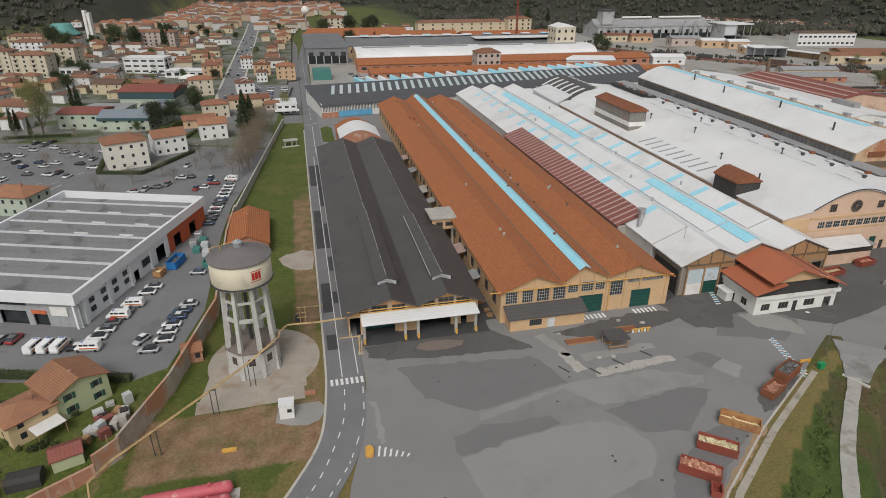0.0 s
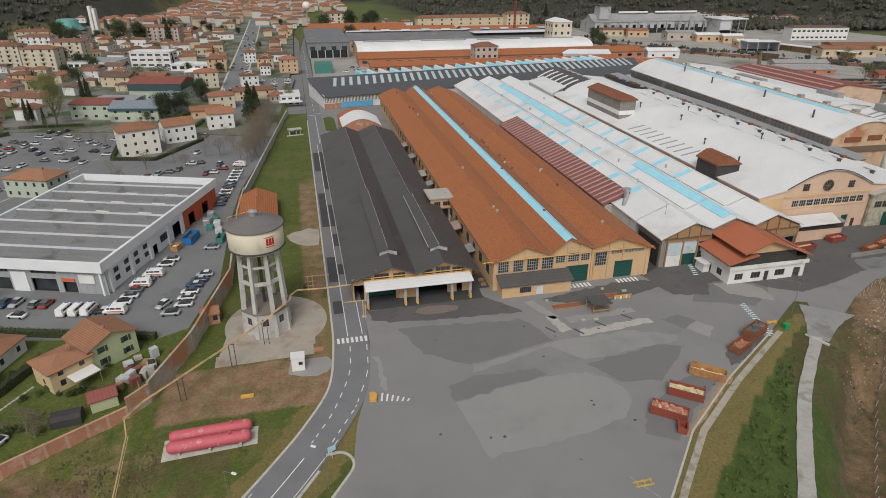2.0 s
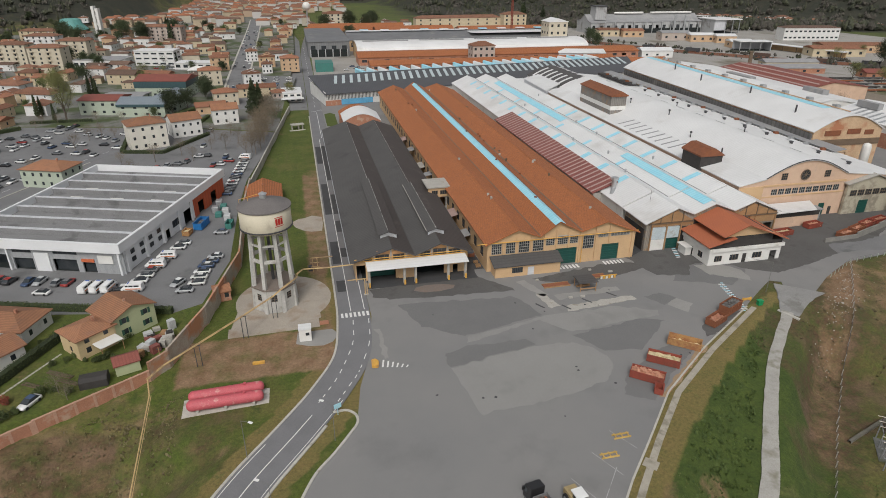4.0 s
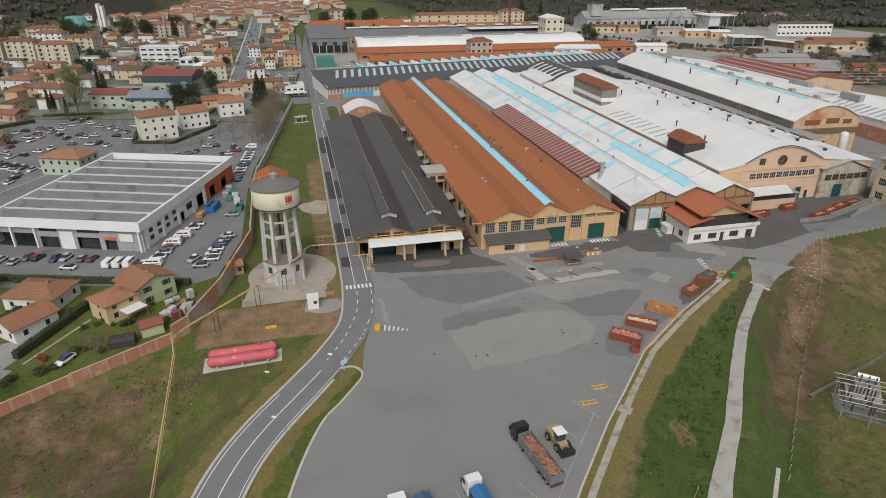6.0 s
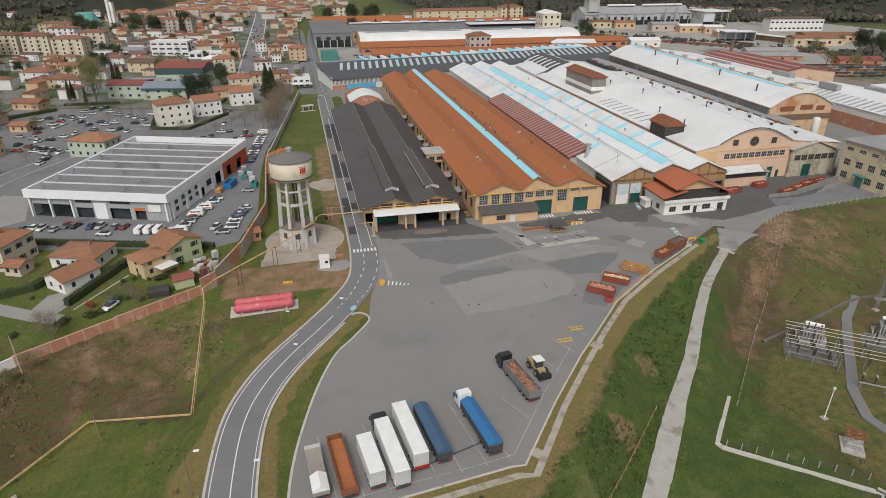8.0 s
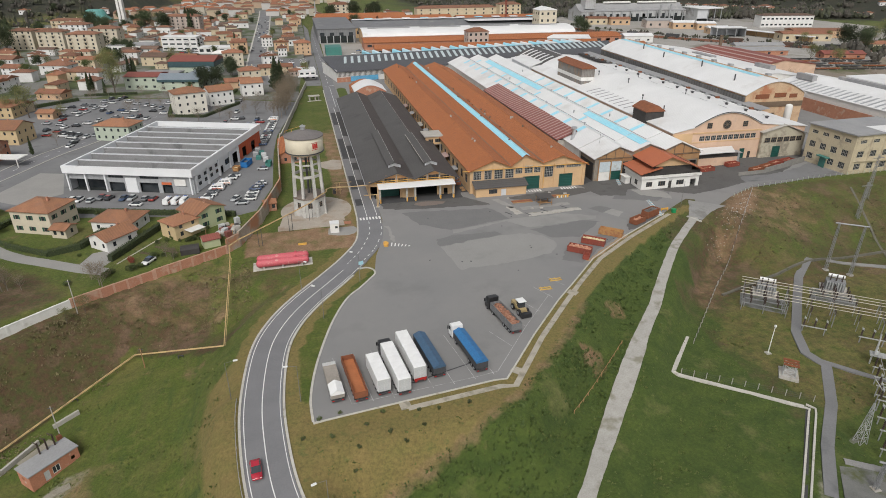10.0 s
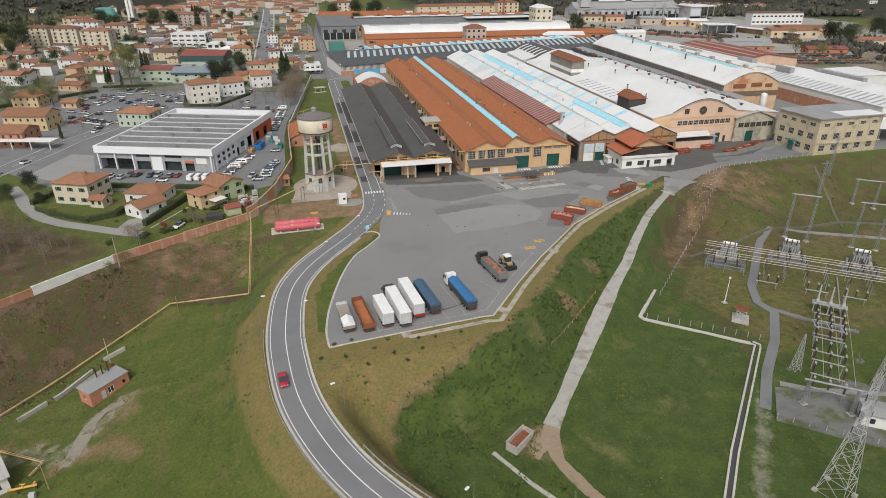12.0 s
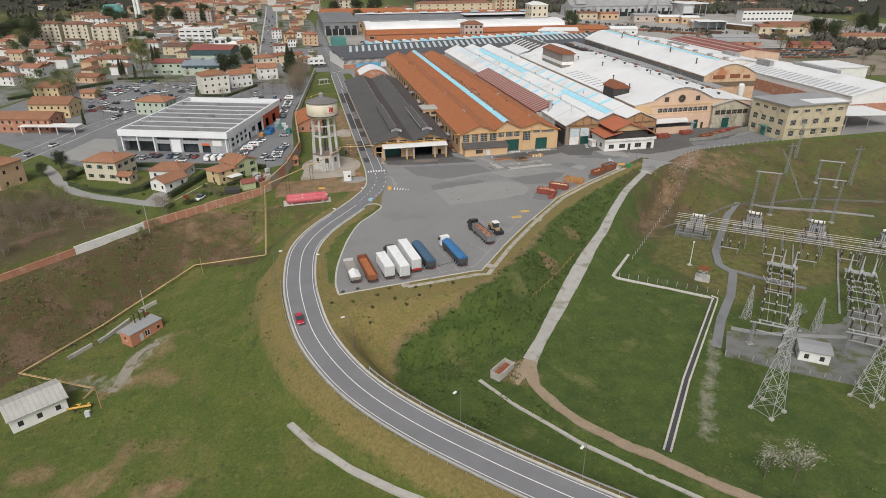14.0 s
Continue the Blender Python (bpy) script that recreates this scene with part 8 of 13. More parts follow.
    if chimney:
        part("chimney", boxes((a * 0.35, a * 0.35 + 0.5, -0.25, 0.25, h + rise * 0.5, h + rise + 0.6)), brick_wall, t, "", False)
    return t


yellow_house = mat("yellow_house_render", (0.56, 0.43, 0.25), (0.504, 0.387, 0.225), 0.4, 5, 0.9, 0.08, fine_amt=0.12)
green_house = mat("pale_green_render", (0.42, 0.45, 0.27), (0.38, 0.41, 0.25), 0.4, 5, 0.9, 0.08, fine_amt=0.12)
mint_house = mat("mint_render", (0.42, 0.47, 0.38), (0.378, 0.423, 0.342), 0.4, 5, 0.9, 0.08, fine_amt=0.12)
ivory_house = mat("ivory_render", (0.56, 0.5, 0.39), (0.504, 0.45, 0.351), 0.4, 5, 0.9, 0.08, fine_amt=0.12)
peach_house = mat("peach_render", (0.55, 0.38, 0.24), (0.48, 0.33, 0.21), 0.4, 5, 0.9, 0.08, fine_amt=0.12)
GZ = 2.0
house("cream house wing with a clay-tiled roof behind the wall", -44.4, 136.6, GZ, 43, 7.8, 7.0, 4.5, yellow_house, rise=1.4, hip=True)
house("pale green house with a clay-tiled roof", -39.0, 143.0, GZ, -47, 8.6, 9.6, 5.2, green_house, rise=1.9, shutters=True)
house("low white house wing with a tiled roof", -61.6, 133.6, GZ, 50, 9.5, 7.2, 3.2, white_wall, rise=1.7, floors=1)
house("low white house with a broad tiled roof", -62.6, 146.2, GZ, -18, 12.5, 9.0, 3.2, white_wall, rise=2.1, floors=1, hip=True)
house("ivory two-storey villa with green shutters", -84.0, 151.0, GZ, -22, 12.5, 11.0, 6.8, ivory_house, rise=2.2, hip=True, shutters=True)
house("small ivory side wing of the villa", -77.0, 143.0, GZ, -22, 4.6, 4.6, 2.6, ivory_house, rise=0.9, floors=1, chimney=False)
house("garden shed with green walls and a red roof", -35.2, 126.6, GZ, 20, 4.4, 3.6, 2.3, green_house, red_tin, 0.9, floors=1, name="garden_shed", chimney=False, win=False, over=0.25)
house("mint two-storey house with a clay-tiled hip roof", -86.5, 252.5, GZ, -20, 16, 11, 6.4, mint_house, rise=2.4, hip=True)
pale_cream = mat("pale_cream_render", (0.66, 0.63, 0.55), (0.6, 0.57, 0.5), 0.3, 5, 0.9, 0.08, fine_amt=0.12)
house("tall white block of flats with a tiled roof", -63.6, 298.5, GZ, 22, 15, 12, 10.5, pale_cream, rise=2.4, floors=3, hip=True, group="blocks of flats")
house("white house with a tiled gable roof", -50.6, 316, GZ, 24, 13, 10, 7.5, white_wall, rise=2.4)
house("white house with a clay-tiled roof", -34.5, 337, GZ, 12, 12, 9, 7.2, white_wall, rise=2.2)
house("peach house with a clay-tiled roof beside the street", -119, 149, GZ, -30, 11, 10, 8.2, peach_house, rise=2.2, hip=True)
house("large ochre house with a tiled gable roof", -134, 257, GZ, -14, 20, 12, 6.6, yellow_house, rise=2.6)
house("red brick shop row with a tiled roof", -137, 230, GZ, -14, 26, 12, 6.0, brick_wall, rise=2.2)
house("small orange kiosk house with a tiled roof", -130, 300, GZ, -14, 8, 7, 3.0, peach_house, rise=1.3, floors=1)
house("ochre house with a tiled hip roof", -152, 309, GZ, -14, 14, 12, 5.6, yellow_house, rise=2.2, hip=True)
t = thing("shop_canopy", "pale flat canopy before the shop row", "canopy", -124, 221, GZ, -14)
part("roof", boxes((-14, 12, -4, 2, 3.4, 3.7)), white_wall, t, "", False)
for x in (-13, -5, 3, 11):
    part("post", boxes((x - 0.15, x + 0.15, -3.8, -3.5, 0, 3.4)), white_wall, t, "", False)
t = thing("lean_to", "white awning beside the cream house", "awning", -40, 133.6, GZ, 43)
bm = new_bm()
prism(bm, [(-2.4, -1.6), (2.4, -1.6), (2.4, 1.6), (-2.4, 1.6)], 2.5, 2.6)
part("sheet", bm, white_wall, t, "", False)
for x in (-2.2, 2.2):
    part("post", boxes((x - 0.06, x + 0.06, -1.5, -1.38, 0, 2.5)), wood, t, "", False)
t = thing("dark_shelter", "low dark tarpaulin shelter in the garden", "shelter", -40.2, 123.0, GZ, 8)
bm = new_bm()
prof = [(-1.6, 0), (1.6, 0), (1.6, 1.5), (0.8, 2.0), (-0.8, 2.0), (-1.6, 1.5)]
va = [bm.verts.new((-2.4, *q)) for q in prof]
vb = [bm.verts.new((2.4, *q)) for q in prof]
bm.faces.new(va[::-1])
bm.faces.new(vb)
for i in range(6):
    bm.faces.new((va[i], va[(i + 1) % 6], vb[(i + 1) % 6], vb[i]))
part("cover", bm, dark_wall, t, "", False)
junk = random.Random(8)
for i in range(26):
    x, y = -30.6 + junk.uniform(-3.4, 3.2), 135 + junk.uniform(-5, 5.5)
    bm = new_bm()
    box(bm, -junk.uniform(0.4, 1.2), junk.uniform(0.4, 1.2), -0.6, 0.6, 2.02, 2.02 + junk.uniform(0.5, 2.2), pose(x, y, 0, 0, 0, junk.uniform(0, 90)))
    solid("yard_clutter", bm, junk.choice((grey_box, wood, wood, maroon_roof, concrete, concrete, dark_wall)), "stacked odds and ends in the house yard", "clutter", "yard clutter")

# ---- boundary wall ----
WL = WALL_LINE
stone_wall = mat("stone_boundary_wall", (0.42, 0.37, 0.31), (0.3, 0.25, 0.2), 0.4, 4, 0.95, 0.3, stain=(0.42, 0.2, 0.11), stain_scale=0.16, stain_at=0.48)


def wall_run(p0, p1, top, material, label, pil=6.0, pil_m=None, low=None):
    t = thing("boundary_wall", label, "wall", (p0[0] + p1[0]) / 2, (p0[1] + p1[1]) / 2, 0, kind="structure")
    base = min(land_at(p0[0] + 1.0, p0[1] - 1.2), land_at(p1[0] + 1.0, p1[1] - 1.2), 0) - 0.6 if low is None else low
    bm = new_bm()
    m = wall(bm, p0, p1, base, top, 0.35)
    part("wall", bm, material, t)
    length = (Vector(p1) - Vector(p0)).length
    n = max(1, int(length / pil))
    for i in range(n + 1):
        u = i * (length - 0.5) / n
        bm = new_bm()
        box(bm, u, u + 0.5, -0.1, 0.42, base, top + 0.12, m)
        part("pillar", bm, pil_m or material, t)
    bm = new_bm()
    box(bm, 0, length, -0.06, 0.4, top + 0.003, top + 0.1, m)
    part("coping", bm, pil_m or material, t)
    return t


pier_brick = mat("pale_pier_brick", (0.48, 0.29, 0.21), (0.4, 0.23, 0.16), 0.5, 5.0, 0.95, 0.2)
wall_run(WL[2], WL[1], 1.6, brick_wall, "red brick boundary wall with brick piers", 4.0)
wall_run(WL[3], WL[2], 2.0, white_wall, "white prefabricated boundary wall", 3.0)
wall_run(WL[4], WL[3], 2.2, brick_wall, "red brick boundary wall with brick piers", 3.2, pier_brick)
wall_run(WL[5], WL[4], 2.4, brick_wall, "red brick boundary wall with brick piers", 3.2, pier_brick)
for a_, b_, top_ in ((WL[6], WL[5], 4.2), (WL[7], WL[6], 4.6), (WL[8], WL[7], 4.6), (WL[9], WL[8], 4.4), (WL[10], WL[9], 4.2)):
    wall_run(a_, b_, top_, stone_wall, "old patched stone boundary wall", 7.0, None, -0.5)
wall_run(WL[11], WL[10], 3.2, concrete, "pale concrete boundary wall beside the grass", 9.0, kerb_stone, -0.5)

# ---- water tower ----
wt = thing("water_tower", "concrete water tower with a cream round tank on legs", "water tower", -7.2, 150.0)
cx, cy = -7.2, 150.0
tower_conc = mat("tower_concrete", (0.5, 0.49, 0.46), (0.42, 0.41, 0.39), 0.35, 4, 0.9, 0.12, stain=(0.33, 0.31, 0.28), stain_scale=0.35, stain_at=0.55)
cream_tank = mat("cream_tank_paint", (0.66, 0.6, 0.47), (0.6, 0.55, 0.43), 0.3, 4, 0.8, 0.05, stain=(0.5, 0.44, 0.34), stain_scale=0.3, stain_at=0.6, fine_amt=0.1)
bm = new_bm()
for i in range(8):
    a0, a1 = math.pi * (2 * i + 1) / 8, math.pi * (2 * i + 3) / 8
    p0, p1 = (cx + 5.2 * math.cos(a0), cy + 5.2 * math.sin(a0)), (cx + 5.2 * math.cos(a1), cy + 5.2 * math.sin(a1))
    bm = new_bm()
    wall(bm, p0, p1, 0, 6.0, 0.35, [(1.3, 2.7, 3.0, 4.8)])
    part("base_wall", bm, tower_conc, wt)
for i in range(8):
    a0, a1 = math.pi * (2 * i + 1) / 8, math.pi * (2 * i + 3) / 8
    p0, p1 = Vector((cx + 5.2 * math.cos(a0), cy + 5.2 * math.sin(a0))), Vector((cx + 5.2 * math.cos(a1), cy + 5.2 * math.sin(a1)))
    ang = math.degrees(math.atan2(p1.y - p0.y, p1.x - p0.x))
    window(wt, Matrix.Translation((*p0, 0)) @ pose(0, 0, 0, 0, 0, ang) @ Matrix.Translation((1.3, 0.15, 3.0)), 1.4, 1.8, 2, 3, brown_frame)
bm = new_bm()
lathe(bm, [(0, 6.0), (5.5, 6.0), (5.5, 6.35), (4.9, 6.4), (0, 6.7)], 8, 0, 0)
bmesh.ops.rotate(bm, verts=bm.verts[:], cent=(0, 0, 0), matrix=Matrix.Rotation(math.pi / 8, 3, "Z"))
bmesh.ops.translate(bm, verts=bm.verts[:], vec=(cx, cy, 0))
part("base_roof", bm, mat("tower_base_roof", (0.2, 0.165, 0.14), (0.16, 0.13, 0.11), 0.4, 4, 0.9, 0.1), wt)
for i in range(8):
    a = math.pi * (2 * i + 1) / 8
    bm = new_bm()
    m0 = Matrix.Translation((cx, cy, 0)) @ Matrix.Rotation(a, 4, "Z")
    lo = [m0 @ Vector(p) for p in ((4.55, -0.45, 0), (5.5, -0.45, 0), (5.5, 0.45, 0), (4.55, 0.45, 0))]
    hi = [m0 @ Vector(p) for p in ((3.75, -0.32, 20), (4.5, -0.32, 20), (4.5, 0.32, 20), (3.75, 0.32, 20))]
    va, vb = [bm.verts.new(p) for p in lo], [bm.verts.new(p) for p in hi]
    bm.faces.new(va[::-1])
    bm.faces.new(vb)
    for k in range(4):
        bm.faces.new((va[k], va[(k + 1) % 4], vb[(k + 1) % 4], vb[k]))
    part("leg", bm, tower_conc, wt)
for z, r in ((13.0, 4.45), (16.8, 4.2)):
    for i in range(8):
        a0, a1 = math.pi * (2 * i + 1) / 8, math.pi * (2 * i + 3) / 8
        bm = new_bm()
        p0, p1 = (cx + r * math.cos(a0), cy + r * math.sin(a0)), (cx + r * math.cos(a1), cy + r * math.sin(a1))
        wall(bm, p0, p1, z - (0.4 if z < 14 else 0.2), z + (0.4 if z < 14 else 0.2), 0.4)
        part("ring_beam", bm, tower_conc, wt)
bm = new_bm()
lathe(bm, [(0, 19.6), (4.4, 19.7), (5.5, 20.3), (5.75, 20.6), (5.75, 25.4), (5.65, 25.5)], 40, cx, cy)
part("tank", bm, cream_tank, wt, "cream painted round tank", True, True)
bm = new_bm()
lathe(bm, [(5.76, 20.55), (5.95, 20.6), (5.95, 20.85), (5.76, 20.9)], 40, cx, cy)
part("band", bm, dark_steel, wt)
bm = new_bm()
lathe(bm, [(5.6, 25.3), (6.0, 25.35), (6.0, 25.6), (3.0, 26.6), (0.8, 27.3), (0, 27.35)], 40, cx, cy)
part("roof", bm, mat("tower_roof_felt", (0.17, 0.155, 0.15), (0.13, 0.12, 0.115), 0.3, 4, 0.85, 0.15), wt)
bm = new_bm()
lathe(bm, [(0.8, 27.2), (0.8, 28.2), (1.0, 28.25), (0.0, 28.8)], 12, cx, cy)
part("vent", bm, steel, wt)
bm = new_bm()
tube(bm, (cx, cy, 0.5), (cx, cy, 20), 0.35, 10)
tube(bm, (cx + 0.9, cy, 6), (cx + 0.9, cy, 20), 0.15, 8)
part("riser_pipe", bm, dark_steel, wt)
bm = new_bm()
tube(bm, (cx - 3.4, cy + 1, 26.4), (cx - 3.4, cy + 1, 27.5), 0.05, 6)
tube(bm, (cx - 5.4, cy + 1.4, 25.6), (cx - 5.4, cy + 1.4, 26.7), 0.05, 6)
tube(bm, (cx - 0.8, cy + 0.8, 28), (cx - 5.4, cy + 1.4, 26.7), 0.05, 6)
part("handrail", bm, yellow_paint, wt, "yellow handrail")
red_mark = mat("red_sign_paint", (0.5, 0.03, 0.02))
for k, (a0, a1, z0, z1) in enumerate(((-68, -46, 24.1, 24.25), (-68, -46, 22.0, 22.15), (-66, -61, 22.4, 23.9), (-60, -54, 22.4, 23.9), (-53, -48, 22.4, 23.9))):
    bm = new_bm()
    n = 6
    for i in range(n):
        b0, b1 = radians(a0 + (a1 - a0) * i / n), radians(a0 + (a1 - a0) * (i + 1) / n)
        bm.faces.new([bm.verts.new((cx + 5.8 * math.cos(b), cy + 5.8 * math.sin(b), z)) for b, z in ((b0, z0), (b1, z0), (b1, z1), (b0, z1))])
    part("painted_mark", bm, red_mark, wt, "plain red painted mark")
dusty_concrete = mat("dusty_concrete", (0.38, 0.335, 0.28), (0.3, 0.265, 0.225), 0.25, 5.0, 0.9, 0.15, stain=(0.26, 0.18, 0.12), stain_scale=0.2, stain_at=0.52, spread=0.2)
band("tower_apron", [(-17.4, 136.5), (2.6, 137.2)], -0.2, 3.6, 0.05, dusty_concrete, "worn concrete strip beside the water tower", "concrete pad")
bm = new_bm()
prism(bm, [(-17.0, 140.15), (3.0, 140.85)] + [(-5.4 + 11.4 * math.cos(a), 151.5 + 12.0 * math.sin(a)) for a in np.linspace(-0.75, 3.5, 22)], -0.2, 0.05)
solid("tower_apron", bm, dusty_concrete, "worn concrete apron round the water tower", "concrete pad", kind="structure")
bm = new_bm()
prism(bm, [(-2.8, 131), (0, 129.6), (3.0, 129.2), (5.0, 130.2), (6.0, 132), (6.0, 134), (5.2, 135.4), (-2.4, 135.4)], -0.2, 0.045)
solid("kiosk_apron", bm, asphalt_pale, "grey pad round the white kiosk", "concrete pad", kind="structure")
bm = new_bm()
prism(bm, [(-2.0, 196.3), (0.4, 193.4), (2.8, 192.0), (5.9, 192.2), (6.4, 198), (6.4, 203.4), (3.2, 205.3), (1.0, 203.6), (-1.1, 203.2), (-3.4, 200.6)], -0.2, 0.045)
solid("side_apron", bm, dusty_concrete, "patchy grey pad beside the road", "concrete pad", kind="structure")
kt = thing("kiosk", "small white metal kiosk on a grey pad", "kiosk", -0.7, 132.8)
part("body", boxes((-2.0, 0.6, 131.6, 134.0, 0.05, 2.9)), white_wall, kt)
part("roof", boxes((-2.1, 0.7, 131.5, 134.1, 2.91, 3.05)), white_roof, kt)
window(kt, facing(-0.6, 131.57, 1.5), 0.8, 0.7, 1, 1)
house("small red brick hut by the wall", -20.2, 155.6, 0, 12, 3.8, 4.2, 2.6, brick_wall, rise=0.8, floors=1, name="brick_hut", chimney=False, over=0.25)
house("low brick outbuilding with an orange tiled roof", -12.0, 216.5, 0, 92, 24, 11.5, 3.6, brick_wall, tile_roof, 2.6, floors=1, name="brick_outbuilding")
bm = new_bm()
box(bm, -11.6, -9.2, 125.2, 125.9, 0.0, 0.4)
solid("yellow_trough", bm, yellow_paint, "low yellow trough on the bare earth", "trough")
bm = new_bm()
box(bm, 2.6, 4.6, 137.6, 138.3, 0.05, 0.7)
solid("brick_pile", bm, brick_wall, "low pile of red bricks beside the road", "brick pile")
# pink tanks
pad_z = 0.06
bm = new_bm()
prism(bm, [(-23.4, 111.3), (-8.0, 112.3), (-8.0, 116.8), (-23.6, 116.4)], -1.6, pad_z)
solid("tank_pad", bm, kerb_stone, "pale concrete pad under the tanks", "concrete pad", kind="structure")
pink_tank = mat("faded_red_tank", (0.52, 0.1, 0.12), (0.46, 0.1, 0.12), 0.5, 5, 0.6, 0.05, stain=(0.55, 0.3, 0.27), stain_scale=0.6, stain_at=0.55)
for y0, y1 in ((112.8, 113.2), (115.5, 116.0)):
    t = thing("gas_tank", "long faded red cylindrical tank on saddles", "tank", -15.7, y0, pad_z, 0, "red tanks")
    bm = new_bm()
    prof = [(0, -6.9), (0.6, -6.75), (0.95, -6.4), (1.05, -6.0), (1.05, 6.0), (0.95, 6.4), (0.6, 6.75), (0, 6.9)]
    lathe(bm, prof, 20)
    bmesh.ops.rotate(bm, verts=bm.verts[:], cent=(0, 0, 0), matrix=Matrix.Rotation(math.pi / 2, 3, "Y"))
    bmesh.ops.rotate(bm, verts=bm.verts[:], cent=(0, 0, 0), matrix=Matrix.Rotation(math.atan2(y1 - y0, 13), 3, "Z"))
    bmesh.ops.translate(bm, verts=bm.verts[:], vec=(0, 0.2, 1.35))
    part("vessel", bm, pink_tank, t, "", False, True)
    for x in (-5, 0, 5):
        part("saddle", boxes((x - 0.25, x + 0.25, -0.7, 1.1, 0, 0.75)), concrete, t, "", False)
    bm = new_bm()
    tube(bm, (3.4, 0.3, 2.3), (3.4, 0.3, 2.7), 0.3, 10)
    part("manhole", bm, pink_tank, t, "", False)


# ---- ochre pipeline ----
pipe_paint = mat("faded_ochre_pipe", (0.55, 0.39, 0.19), (0.43, 0.29, 0.14), 0.6, 6.0, 0.7, 0.05, stain=(0.36, 0.25, 0.14), stain_scale=0.6, stain_at=0.52)


def pipe_run(name, pts, r, material, label, posts=()):
    t = thing(name, label, "pipeline", *pts[0])
    for p0, p1 in zip(pts, pts[1:]):
        for s, rr in ((0, r), (0.34, r * 0.45)):
            bm = new_bm()
            d = (Vector(p1) - Vector(p0)).normalized()
            side = Vector((-d.y, d.x, 0)) * s
            tube(bm, Vector(p0) + side, Vector(p1) + side, rr, 8)
            part("pipe", bm, material, t)
    for x, y, z in posts:
        g = land_at(x, y)
        for s in (-0.5, 0.5):
            part("support_post", boxes((x + s - 0.07, x + s + 0.07, y - 0.07, y + 0.07, g - 0.2, z)), dark_steel, t)
        part("support_beam", boxes((x - 0.7, x + 0.7, y - 0.1, y + 0.1, z - 0.02, z + 0.1)), dark_steel, t)
    return t


pipe_run("overhead_pipeline", [(-29.2, 117.1, 5.4), (-27.1, 121.5, 5.1), (-13.5, 135.8, 5.65), (-7.3, 142.8, 5.8), (-5.4, 143.7, 6.9), (-3.7, 145.3, 7.3), (-1.7, 149.0, 7.0), (-1.6, 149.7, 7.5), (-0.2, 153.6, 6.6), (6.3, 154.0, 6.2), (12.3, 155.0, 5.9)], 0.13, pipe_paint, "ochre overhead pipeline crossing the road", [(-13.5, 135.8, 5.5), (-22, 127.0, 5.1), (-7.3, 142.9, 5.6)])
gp = thing("pipe_frame", "ochre goalpost frame reaching over the road edge", "pipe frame", 14.4, 149.4)
part("post", boxes((14.25, 14.5, 149.25, 149.5, 0, 4.4)), pipe_paint, gp)
part("arm", boxes((10.2, 14.7, 149.28, 149.47, 4.403, 4.6)), pipe_paint, gp)
part("brace", boxes((14.75, 14.95, 149.25, 149.5, 0, 3.2)), pipe_paint, gp)
part("plinth", boxes((14.0, 15.2, 149.0, 149.75, 0, 0.25)), concrete, gp)
gp = thing("pipe_frame", "low ochre pipe frame on the grass beside the road", "pipe frame", 4.0, 165.0)
for x in (2.2, 3.4):
    part("post", boxes((x - 0.1, x + 0.1, 164.9, 165.1, 0, 4.2)), pipe_paint, gp)
for z in (1.4, 2.6, 4.0):
    part("rail", boxes((1.6, 3.9 + (3.6 if z > 3.5 else 0), 164.7, 164.896, z, z + 0.16)), pipe_paint, gp)
part("valve_box", boxes((1.0, 2.0, 165.2, 166.2, 0, 1.4)), dark_steel, gp)
low = [(-29.2, 117.1, 5.4), (-29.3, 116.2, 2.4)] + [(x, y, land_at(x, y) + h) for x, y, h in ((-28.9, 83.7, 0.8), (-50.4, 92.8, 0.8), (-71.8, 70.9, 0.8), (-85.1, 53.4, 0.8), (-66.4, 43.2, 0.8), (-67.8, 40.2, 0.8))]
pipe_run("field_pipeline", low, 0.12, pipe_paint, "ochre pipeline running down across the field", [(x, y, land_at(x, y) + 0.66) for x, y in ((-39.8, 89.3), (-61.0, 82.5), (-76.5, 63.8))])


# ---- path, track, drains on the low field ----
gravel = mat("pale_gravel", (0.38, 0.365, 0.335), (0.3, 0.29, 0.26), 0.5, 4, 0.95, 0.3, stain=(0.22, 0.21, 0.16), stain_scale=0.25, stain_at=0.55)
worn_gravel = mat("worn_gravel", (0.27, 0.245, 0.2), (0.2, 0.185, 0.14), 0.4, 4, 0.95, 0.3, stain=(0.13, 0.125, 0.06), stain_scale=0.35, stain_at=0.54)
dark_stone = mat("dark_mossy_stone", (0.15, 0.14, 0.115), (0.1, 0.095, 0.075), 0.5, 4, 0.95, 0.3, stain=(0.07, 0.08, 0.035), stain_scale=0.3)
worn_asphalt = mat("worn_path_asphalt", (0.27, 0.265, 0.255), (0.22, 0.217, 0.21), 0.15, 4.0, 0.9, 0.1, stain=(0.17, 0.165, 0.15), stain_scale=0.15, stain_at=0.55)
dirt = mat("brown_dirt_track", (0.3, 0.23, 0.16), (0.24, 0.18, 0.12), 0.4, 4, 0.95, 0.2, stain=(0.16, 0.15, 0.07), stain_scale=0.25, stain_at=0.56)


def drape(line, step=1.2):
    """A plan line resampled and laid on the land."""
    out = []
    for p0, p1 in zip(line, line[1:]):
        n = max(1, int(math.hypot(p1[0] - p0[0], p1[1] - p0[1]) / step))
        out += [(p0[0] + (p1[0] - p0[0]) * i / n, p0[1] + (p1[1] - p0[1]) * i / n) for i in range(n)]
    out.append(tuple(line[-1][:2]))
    xy = np.array(out)
    return np.column_stack([xy, land(xy[:, 0], xy[:, 1])])


